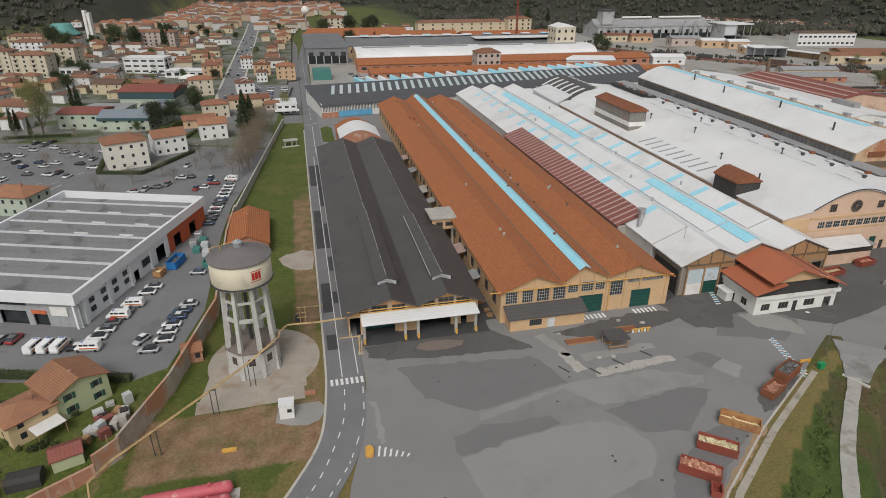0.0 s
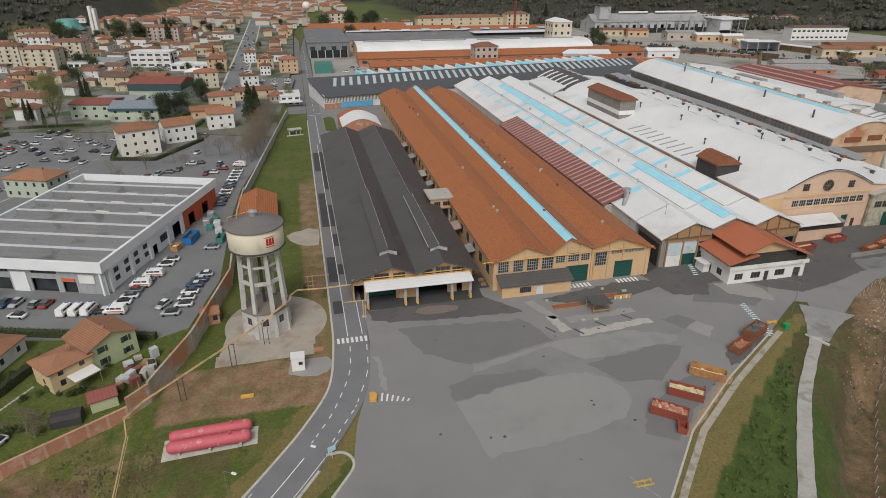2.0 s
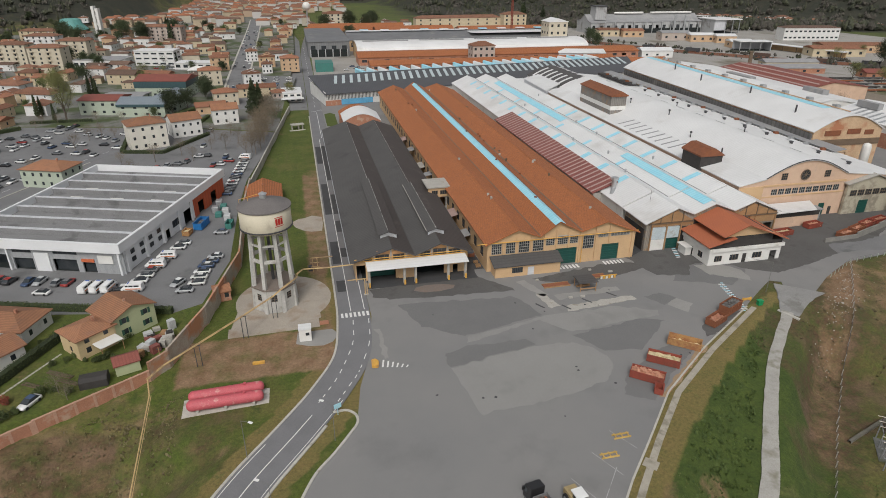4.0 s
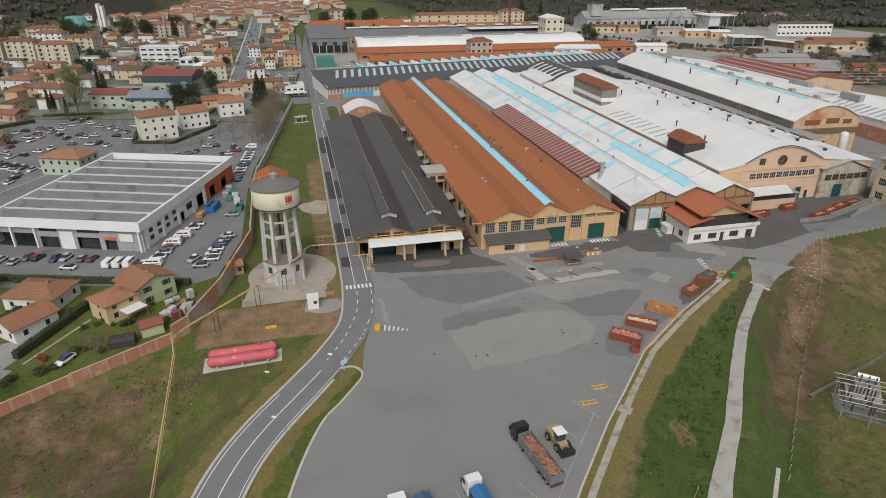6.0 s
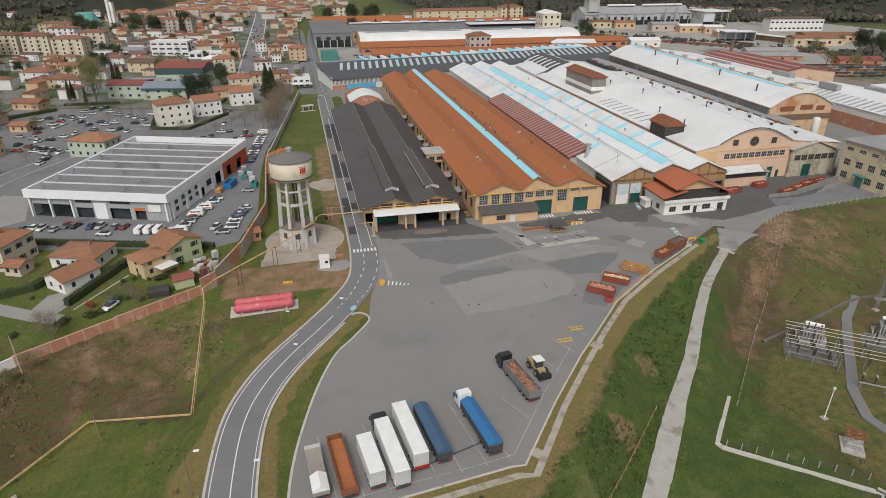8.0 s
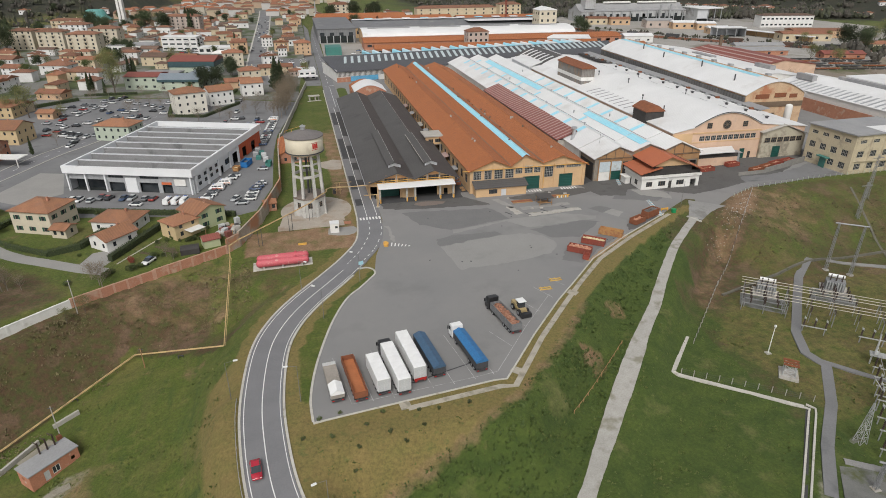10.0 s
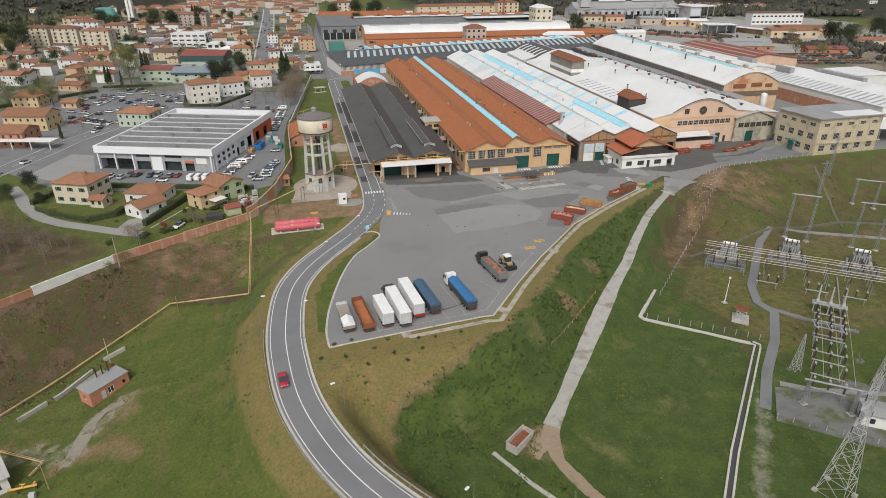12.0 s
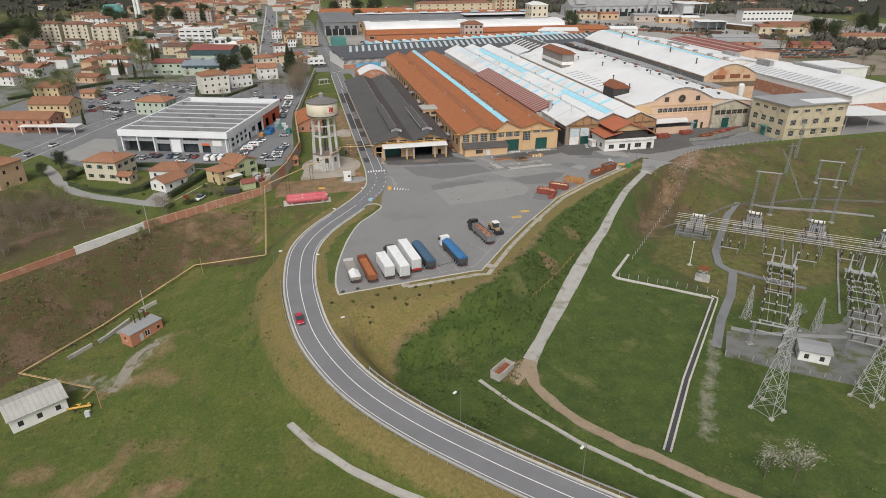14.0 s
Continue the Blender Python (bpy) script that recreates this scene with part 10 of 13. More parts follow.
for (x0, y0), (x1, y1), h in (((141.5, 93.5), (146.8, 89.8), 15.5), ((157.4, 82.6), (163.1, 78.9), 15.5), ((186, 112), (192, 108), 10), ((86.7, 22.3), (93.9, 17.1), 6.4), ((105.8, 13.6), (113.0, 8.4), 6.4)):
    t = thing("line_gantry", "slim galvanised gantry for overhead lines", "gantry", x0, y0, land_at(x0, y0), 0, "line gantries")
    for x, y in ((x0, y0), (x1, y1)):
        g = land_at(x, y)
        bm = new_bm()
        lattice(bm, (x, y, g - 0.3), (x, y, g + h), 0.7, 0.4, 7, 0.05)
        part("leg", bm, grey_metal, t)
        part("footing", boxes((x - 0.7, x + 0.7, y - 0.7, y + 0.7, g - 0.4, g + 0.35)), concrete, t)
    bm = new_bm()
    g = (land_at(x0, y0) + land_at(x1, y1)) / 2
    d = (Vector((x1, y1, 0)) - Vector((x0, y0, 0))).normalized() * 1.0
    tube(bm, Vector((x0, y0, g + h)) - d, Vector((x1, y1, g + h)) + d, 0.22, 6)
    part("crossbeam", bm, grey_metal, t)


def pylon(x, y, h, w, arms, rz=0):
    z = land_at(x, y)
    t = thing("pylon", "galvanised lattice electricity pylon", "pylon", x, y, z, rz, "pylons")
    for sx in (-1, 1):
        for sy in (-1, 1):
            part("footing", boxes((sx * w / 2 - 0.4, sx * w / 2 + 0.4, sy * w / 2 - 0.4, sy * w / 2 + 0.4, -0.5, 0.4)), concrete, t, "", False)
    bm = new_bm()
    lattice(bm, (0, 0, 0.3), (0, 0, h * 0.55), w, w * 0.4, 4, 0.06)
    lattice(bm, (0, 0, h * 0.55), (0, 0, h), w * 0.36, w * 0.16, 6, 0.045)
    part("lattice", bm, bright_metal, t, "", False)
    for za, length in arms:
        for s in (-1, 1):
            bm = new_bm()
            for dy in (-0.5, 0.5):
                tube(bm, (0, dy, za), (s * length, 0, za + 0.1), 0.06, 4)
                tube(bm, (0, dy, za + 1.2), (s * length, 0, za + 0.1), 0.06, 4)
            part("cross_arm", bm, bright_metal, t, "", False)
            bm = new_bm()
            tube(bm, (s * length, 0, za + 0.1), (s * length, 0, za - 1.2), 0.1, 6)
            part("insulator_string", bm, porcelain, t, "", False)
    return t


pylon(75.0, 1.2, 26, 4.6, ((17, 3.4), (20, 2.8), (23, 2.2)), 20)
pylon(98.6, -0.2, 24, 4.4, ((16, 3.2), (19, 2.6)), 20)
for x, y, h in ((187.5, 126.9, 16), (200, 109, 16), (176, 118, 13)):
    t = thing("line_mast", "slender grey lattice line mast on the bank", "mast", x, y, land_at(x, y), 0, "line masts")
    bm = new_bm()
    lattice(bm, (0, 0, -0.3), (0, 0, h), 1.0, 0.5, 9, 0.05)
    part("lattice", bm, grey_metal, t, "", False)
    part("cross_arm", boxes((-2.2, 2.2, -0.1, 0.1, h - 1.2, h - 1.0)), grey_metal, t, "", False)
rt = thing("rusty_switch", "rust-orange insulator rack on a concrete plinth", "switchgear", 94.7, 53.4, land_at(94.7, 53.4), -38)
part("plinth", boxes((-2.0, 2.0, -2.2, 2.2, -0.4, 0.4)), concrete, rt, "", False)
bm = new_bm()
lattice(bm, (0, 0, 0.4), (0, 0, 3.0), 2.6, 2.2, 2, 0.08)
part("frame", bm, bright_metal, rt, "", False)
for i in range(3):
    part("rack", boxes((-1.6, 1.6, -1.2 + i * 1.1, -0.9 + i * 1.1, 3.0, 3.4)), rust, rt, "", False)
    for s in (-1.4, 1.4):
        put("insulator", ("insulator", 1.3, 0.16), lambda b: None, porcelain, rt, Matrix.Translation((s, -1.05 + i * 1.1, 3.4)), "", True)
t = thing("yard_lamp", "slim white lamp post in the substation", "lamp post", 95.6, 61.2, land_at(95.6, 61.2))
bm = new_bm()
tube(bm, (0, 0, -0.3), (0, 0, 7.5), 0.12, 8, 0.07)
part("pole", bm, white_paint, t, "", False)
part("footing", boxes((-0.6, 0.6, -0.6, 0.6, -0.3, 0.3)), concrete, t, "", False)
part("lantern", boxes((-0.2, 0.2, -0.2, 0.2, 7.5, 8.0)), white_paint, t, "", False)
cz = land_at(98.5, 15.5)
house("small white control house with a grey flat roof", 97.4, 14.2, cz, -35, 6.4, 4.8, 3.2, white_wall, grey_roof, 0.25, floors=1, name="control_house", chimney=False, over=0.4)
post_fence([(78, 19.5), (99.2, 3.6), (124, 17.5)], "low wall and wire fence round the gravel yard", 2.8, 1.6)

# ---- sheds on the left field ----
brick_orange = mat("orange_brick", (0.46, 0.2, 0.12), (0.4, 0.18, 0.11), 0.5, 5, 0.95, 0.2, stain=(0.55, 0.5, 0.45), stain_scale=0.6, stain_at=0.63)
zb = land_at(-59, 62)
bs = thing("brick_shed", "orange brick shed with a flat grey roof", "shed", -59.6, 62.6, zb, 47)
sh_open = [(2.4, 3.4, 0, 2.1), (3.9, 5.3, 0.5, 2.1), (7.4, 8.2, 0.9, 1.8)]
bm = new_bm()
wall(bm, (-4.5, -2.1), (4.5, -2.1), -0.6, 3.0, 0.25, sh_open)
part("front_wall", bm, brick_orange, bs, "", False)
for p0, p1, hs in (((4.5, -1.84), (4.5, 2.1), [(1.2, 2.2, 1.0, 1.9)]), ((4.24, 2.1), (-4.5, 2.1), []), ((-4.5, 1.84), (-4.5, -1.84), [(1.2, 2.0, 1.0, 1.9)])):
    bm = new_bm()
    wall(bm, p0, p1, -0.6, 3.0, 0.25, hs)
    part("side_wall", bm, brick_orange, bs, "", False)
bm = new_bm()
box(bm, -4.7, 4.7, -2.25, 2.3, 3.01, 3.2)
part("roof", bm, grey_roof, bs, "", False)
panel_door(bs, Matrix.Translation((-2.1, -1.98, 0)), 1.0, 2.1, grey_box, "", "door", True)
window(bs, Matrix.Translation((-0.6, -2.0, 0.5)), 1.4, 1.6, 2, 1, white_frame, True)
for i in range(3):
    bm = new_bm()
    x = -0.2 + i * 1.4
    tube(bm, (x, 1.8, 3.2), (x, 1.8, 5.8), 0.16, 6)
    tube(bm, (x, 1.8, 5.5), (x, 3.6, 5.2), 0.12, 6)
    part("bushing_post", bm, porcelain, bs, "dark insulator post", False)
part("red_box", boxes((3.6, 4.4, 2.32, 3.1, -0.6, 3.9)), rust, bs, "", False)
zs_ = land_at(-75, 38.5)
ws = house("grey-white field shed with a weathered sheet roof", -76.6, 38.6, zs_, 32, 10.5, 8.0, 3.4, white_wall, mat("weathered_sheet", (0.42, 0.41, 0.38), (0.34, 0.33, 0.3), 0.3, 5, 0.8, 0.15, stripes=("X", 1.0, 0.12)), 1.3, floors=1, name="field_shed", chimney=False)
vz = land_at(-66, 37.5)
vl = thing("valve_station", "ochre valve pipework beside the field shed", "valve station", -66.5, 36.8, vz)
bm = new_bm()
tube(bm, (-3.5, 0, 0.9), (1.2, 0.4, 0.9), 0.22, 8)
tube(bm, (-1.0, 0.2, 0.9), (-1.0, 0.2, 1.7), 0.2, 8)
tube(bm, (0.6, 0.2, 0.9), (0.6, 1.2, 0.9), 0.25, 8)
tube(bm, (-1.5, 0.2, 1.7), (-0.5, 0.2, 1.7), 0.1, 8)
part("pipework", bm, yellow_paint, vl, "", False)
part("support", boxes((-2.2, -2.0, -0.1, 0.1, -0.3, 0.9), (0.9, 1.1, 0.3, 0.5, -0.3, 0.9)), dark_steel, vl, "", False)
part("cabinet", boxes((0.6, 1.6, -2.4, -1.6, -0.2, 1.2)), grey_box, vl, "grey metal cabinet", False)
for ln_ in ([(-75.9, 57.7), (-71.8, 62.6)], [(-70.6, 63.6), (-64.8, 71.6)], [(-63.2, 75.2), (-59.0, 78.2)]):
    draped("low_parapet", ln_, -0.25, 0.25, 1.0, concrete, "weathered concrete parapet beside the pipe", "wall", 1.4)
draped("concrete_pad", [(-66.4, 66.0), (-62.0, 71.0)], -1.3, 1.3, 0.2, worn_gravel, "dark worn pad behind the brick shed", "pad", 0.6)
for x, y, h in ((-60.0, 70.2, 9.0), (-47.8, 89.2, 5.5), (-63.0, 36.0, 6), (-29.1, 127.2, 5.5), (-62.5, 100.0, 9)):
    g = land_at(x, y)
    t = thing("utility_pole", "thin weathered utility pole", "pole", x, y, g, 0, "utility poles")
    bm = new_bm()
    tube(bm, (0, 0, -0.5), (0, 0, h), 0.14, 8, 0.09)
    part("pole", bm, wood if h < 8 else concrete, t, "", False)
    part("cross_arm", boxes((-0.5, 0.5, -0.06, 0.06, h - 0.5, h - 0.35)), dark_steel, t, "", False)


# ---- the town beyond the wall ----
white_house = mat("white_house_render", (0.68, 0.675, 0.66), (0.6, 0.59, 0.57), 0.4, 5, 0.9, 0.08, fine_amt=0.12)
sand_house = mat("sand_render", (0.55, 0.46, 0.32), (0.48, 0.4, 0.28), 0.4, 5, 0.9, 0.08, fine_amt=0.12)
rose_house = mat("rose_render", (0.46, 0.39, 0.34), (0.42, 0.35, 0.31), 0.4, 5, 0.9, 0.08, fine_amt=0.12)
tile_bright = mat("bright_tile_roof", (0.31, 0.135, 0.075), (0.23, 0.108, 0.066), 0.4, 5.0, 0.9, 0.5, stain=(0.2, 0.1, 0.062), stain_scale=0.3, stripes=("Y", 0.4, 0.3), rand=0.3)
tile_brown = mat("brown_tile_roof", (0.17, 0.105, 0.075), (0.13, 0.085, 0.064), 0.4, 5.0, 0.9, 0.5, stripes=("Y", 0.4, 0.3), rand=0.2)
teal_roof = mat("teal_sheet_roof", (0.045, 0.09, 0.1), (0.035, 0.07, 0.08), 0.2, 4.0, 0.5, 0.05, stripes=("X", 0.9, 0.15))
copper_green = mat("green_copper_roof", (0.12, 0.33, 0.3), (0.1, 0.27, 0.25), 0.3, 4.0, 0.6, 0.05)
slate_blue = mat("blue_grey_sheet_roof", (0.22, 0.26, 0.29), (0.18, 0.21, 0.24), 0.2, 4.0, 0.5, 0.05, stripes=("X", 0.9, 0.1))


def roof_block(bm, a, b, h, rise, e, hip, turn=False):
    """A gable or hip roof with a thickness over a plan of half sizes a, b; turn lays its ridge along y."""
    def v(x, y, z):
        return bm.verts.new((y, x, z) if turn else (x, y, z))
    if turn:
        a, b = b, a
    lo = [v(-a - e, -b - e, h - 0.15), v(a + e, -b - e, h - 0.15), v(a + e, b + e, h - 0.15), v(-a - e, b + e, h - 0.15)]
    hi = [v(-a - e, -b - e, h + 0.1), v(a + e, -b - e, h + 0.1), v(a + e, b + e, h + 0.1), v(-a - e, b + e, h + 0.1)]
    r = max(0.3, a - b) if hip else a + e
    r0, r1 = v(-r, 0, h + rise), v(r, 0, h + rise)
    fs = [lo[::-1], (hi[0], hi[1], r1, r0), (hi[2], hi[3], r0, r1), (hi[1], hi[2], r1), (hi[3], hi[0], r0)]
    fs += [(lo[i], lo[(i + 1) % 4], hi[(i + 1) % 4], hi[i]) for i in range(4)]
    for f in fs:
        bm.faces.new(f[::-1] if turn else f)


def town_house(label, w, d, h, floors, walls, roof_m, hip=False, turn=False, cols=(3, 2), rise=None, chimneys=1, name="house", category="house", group="town houses", flat=False, win=(1.0, 1.4), sides=(True, False)):
    """A house with its front to -y; the wall shell has window openings, every window is a part."""
    t = thing(name, label, category, 0, 0, 0, 0, group)
    a, b, fh = w / 2, d / 2, h / floors
    bm = new_bm()
    ww, wh = win
    for p0, p1, n in (((-a, -b), (a, -b), cols[0]), ((a, -b + 0.26), (a, b - 0.26), cols[1] if sides[0] else 0), ((a, b), (-a, b), 0), ((-a, b - 0.26), (-a, -b + 0.26), cols[1] if sides[1] else 0)):
        L = math.hypot(p1[0] - p0[0], p1[1] - p0[1])
        holes = [((i + 0.5) * L / n - ww / 2, (i + 0.5) * L / n + ww / 2, f * fh + fh * 0.3, f * fh + fh * 0.3 + wh) for f in range(floors) for i in range(n)]
        wall(bm, p0, p1, -1.0, h, 0.25, holes)
        ang = math.degrees(math.atan2(p1[1] - p0[1], p1[0] - p0[0]))
        for q in holes:
            m = Matrix.Translation((*p0, 0)) @ pose(0, 0, 0, 0, 0, ang) @ Matrix.Translation((q[0], 0.1, q[2]))
            put("window", ("far_window", ww, wh), lambda b_: (box(b_, 0, ww, 0, 0.05, 0, wh), box(b_, ww / 2 - 0.05, ww / 2 + 0.05, -0.03, 0.0, 0, wh)), glass, t, m, "", True)
    if not hip and not flat:
        for s in (-1, 1):
            g = [(-b, h + 0.002), (b, h + 0.002), (0, h + (rise or 0.4 * b) - 0.05)] if not turn else [(-a, h + 0.002), (a, h + 0.002), (0, h + (rise or 0.4 * a) - 0.05)]
            if turn:
                y0, y1 = sorted((s * b, s * (b - 0.25)))
                along_y(bm, g, y0, y1)
            else:
                x0, x1 = sorted((s * a, s * (a - 0.25)))
                va, vb = [bm.verts.new((x0, *q)) for q in g], [bm.verts.new((x1, *q)) for q in g]
                bm.faces.new(va[::-1])
                bm.faces.new(vb)
                for i in range(3):
                    bm.faces.new((va[i], va[(i + 1) % 3], vb[(i + 1) % 3], vb[i]))
    part("wall", bm, walls, t, "", False)
    bm = new_bm()
    if flat:
        box(bm, -a - 0.3, a + 0.3, -b - 0.3, b + 0.3, h, h + 0.35)
    else:
        roof_block(bm, a, b, h, rise or 0.4 * min(a, b), 0.5, hip, turn)
    part("roof", bm, roof_m, t, "", False)
    r = rise or 0.4 * min(a, b)
    for i in range(chimneys):
        x = (0.35 - 0.7 * i) * a
        part("chimney", boxes((x - 0.35, x + 0.35, 0.2, 0.9, h + r * 0.4, h + r + 0.8)), walls, t, "", False)
    return t


def move_to(t, x, y, z, rz):
    t.matrix_basis = pose(x, y, z, 0, 0, rz)
    return t


TZ = 2.02
rt = random.Random(11)
# named houses near the car parks
for args, place in (
        (("white house with a clay-tiled gable roof", 13, 10, 6.4, 2, white_house, tile_bright), (-183, 377, -20)),
        (("white garden-side house with a tiled roof", 12, 10, 6.0, 2, white_house, tile_house, True), (-203, 395, -20)),
        (("rose house with a tiled hip roof", 12, 11, 6.2, 2, rose_house, tile_house, True), (-222, 420, -15)),
        (("ochre house with an orange tiled roof", 14, 10, 5.6, 2, sand_house, tile_bright), (-221, 458, -20)),
        (("white house with brown shutters and tiles", 15, 11, 6.6, 2, white_house, tile_house), (-209, 472, -20)),
        (("low white house with a tiled roof", 13, 10, 5.0, 2, white_house, tile_bright), (-194, 440, -18)),
        (("wide white house with a tiled roof", 20, 12, 6.4, 2, white_house, tile_house, True), (-166, 437, -18)),
        (("beige house with a broad tiled roof", 18, 12, 5.6, 2, sand_house, tile_house, True), (-143, 411, -15)),
        (("ochre cottage with an orange tiled roof", 16, 10, 4.6, 1, sand_house, tile_bright), (-152, 317, -20)),
        (("low tiled house behind the car park", 15, 9, 3.6, 1, peach_house, tile_bright), (-143, 350, -20)),
        (("white house behind the hedge", 13, 10, 5.4, 2, white_house, tile_house, True), (-189, 352, -20)),
        (("ivory house with a tiled hip roof", 13, 11, 6.0, 2, ivory_house, tile_house, True), (-146, 412, -10)),
        (("ochre house with a tiled gable roof", 13, 10, 6.4, 2, sand_house, tile_bright), (-153, 459, -14)),
        (("orange-roofed house among gardens", 13, 10, 5.6, 2, peach_house, tile_house, True), (-173, 489, -14)),
        (("white house with a grey-brown roof", 12, 10, 5.4, 2, white_house, tile_brown), (-136, 510, -16)),
        (("white house with a brown tiled roof", 14, 10, 5.4, 2, white_house, tile_brown), (-122, 517, -16)),
        (("beige house with a brown gable roof", 19, 12, 6.4, 2, sand_house, tile_brown), (-108, 464, -16)),
        (("house with a long orange roof", 20, 9, 4.6, 1, peach_house, tile_bright), (-90, 472, -16)),
        (("peach three-storey house with a tiled roof", 13, 11, 9.4, 3, peach_house, tile_bright, True), (-53, 510, 8)),
        (("cream three-storey house with red awnings", 14, 10, 9.6, 3, ivory_house, tile_bright, True), (-53, 448, 8)),
        (("cream corner house with an orange roof", 13, 10, 7.2, 2, ivory_house, tile_bright, True), (-38, 382, 12)),
        (("white house with a small brown roof", 11, 9, 6.6, 2, white_house, tile_house, False, True), (-27, 449, 10)),
        (("narrow white house with a tiled roof", 9, 9, 8.0, 3, white_house, tile_house, False, True), (-32, 553, 6)),
        (("peach house with a tiled gable", 12, 9, 7.6, 2, peach_house, tile_bright, False, True), (-19, 520, 0)),
        (("white narrow house with an arched end", 7, 9, 6.6, 2, white_house, tile_house, False, True), (-18, 490, 0)),
        (("peach three-storey town house", 13, 11, 9.0, 3, peach_house, tile_bright, True), (-2, 500, 4)),
        (("ochre row house with an orange tiled roof", 22, 9, 5.2, 2, sand_house, tile_bright), (-22, 404, 8)),
        (("small tiled house beside the bare trees", 8, 8, 3.4, 1, rose_house, tile_bright, True), (-9, 396, 8)),
        (("low house with an orange tiled roof", 15, 9, 4.0, 1, peach_house, tile_bright), (-44, 362, 12))):
    x, y, rz = place
    move_to(town_house(*args[:7], hip=args[7] if len(args) > 7 else False, turn=args[8] if len(args) > 8 else False, cols=(3, 1), chimneys=1), x, y, TZ, rz)

# halls with mint walls
def tagged_hall(label, w, d, h, walls, roof_m, x, y, rz, turn, rise, cols=(4, 2)):
    return move_to(town_house(label, w, d, h, 2, walls, roof_m, False, turn, cols, rise, 0, "village_hall", "hall", "mint halls", win=(1.6, 1.3)), x, y, TZ, rz)


tagged_hall("mint-walled hall with a low red sheet roof", 20, 17, 7.6, mint_house, red_tin, -98, 374, -12, False, 1.6)
mint_mid = tagged_hall("mint hall with a blue-grey sheet roof and dark teal fascia", 24, 15, 6.6, mint_house, slate_blue, -76, 364, -11, False, 2.6)
part("fascia", boxes((-12.2, 12.2, -8.06, -7.56, 5.3, 6.6)), teal_roof, mint_mid, "dark teal fascia", False)
tagged_hall("mint hall wing with a blue-grey sheet roof", 13, 20, 7.4, mint_house, slate_blue, -66, 377, -11, True, 2.0)
tagged_hall("low mint hall with a flat grey roof", 22, 14, 5.4, mint_house, grey_roof, -92, 393, -12, False, 0.6)
tall = tagged_hall("teal-walled sports hall with a red sheet roof", 30, 20, 9.8, mint_house, red_tin, -74, 416, -12, False, 2.6)
part("wall_cladding", boxes((-15.3, 15.3, -10.3, -10.02, 6.0, 9.6)), teal_roof, tall, "dark teal band of cladding", False)
part("wall_cladding", boxes((15.02, 15.3, -10.3, 10.3, 6.4, 9.7)), teal_roof, tall, "dark teal band of cladding", False)
# white modern centre
move_to(town_house("white modern centre with long window bands", 30, 14, 11, 3, white_house, white_roof, flat=True, cols=(5, 2), chimneys=0, name="modern_building", category="building", group="", win=(4.2, 1.2)), -102, 546, TZ, -12)
move_to(town_house("low white shop hall with a flat grey roof", 36, 22, 5.6, 1, white_house, grey_roof, flat=True, cols=(8, 2), chimneys=0, name="shop_hall", category="building", group="", win=(3.2, 2.2)), -141, 546, TZ, -12)
move_to(town_house("low white flat-roofed shop with large windows", 34, 14, 4.6, 1, white_house, white_roof, flat=True, cols=(6, 2), chimneys=0, name="shop_hall", category="building", group="", win=(3.4, 2.2)), -68, 520, TZ, -14)
bm = new_bm()
roof_block(bm, 7, 5, 3.2, 2.2, 0.0, True)
mk = thing("market_tent", "white market tent with a peaked roof", "tent", -66, 494, TZ, 0)
part("canopy", bm, white_wall, mk, "", False)
for sx in (-6.6, 6.6):
    for sy in (-4.6, 4.6):
        part("pole", boxes((sx - 0.1, sx + 0.1, sy - 0.1, sy + 0.1, 0, 3.1)), steel, mk, "", False)


def flats(label, x, y, rz, w, d, h, floors, walls, bays):
    t = town_house(label, w, d, h, floors, walls, tile_house, True, False, (bays, 1), 2.2, 2, "apartment_block", "apartment block", "blocks of flats", win=(1.4, 1.6))
    fh = h / floors
    for f in range(1, floors):
        for i in range(bays):
            if i % 2 == 0:
                u = -w / 2 + (i + 0.5) * w / bays
                bm = new_bm()
                box(bm, u - 1.7, u + 1.7, -d / 2 - 1.3, -d / 2 - 0.002, f * fh, f * fh + 0.2)
                box(bm, u - 1.7, u + 1.7, -d / 2 - 1.3, -d / 2 - 1.2, f * fh + 0.2, f * fh + 1.1)
                part("balcony", bm, walls, t, "", False)
    return move_to(t, x, y, TZ, rz)


for x, y, w, rz in ((-176, 541, 24, -12), (-170, 584, 24, -12), (-207, 566, 22, -12), (-233, 577, 20, -12)):
    flats("cream five-storey apartment block with balconies", x, y, rz, w, 13, 15.5, 5, ivory_house, max(4, int(w / 5)))
flats("white apartment block with a tiled roof", -208, 632, -12, 26, 13, 15, 5, white_house, 5)
flats("rose four-storey apartment block with a tiled roof", -122, 690, -12, 40, 13, 16, 5, rose_house, 8)
flats("cream apartment block with a tiled roof", -232, 700, -12, 36, 12, 13, 4, sand_house, 6)

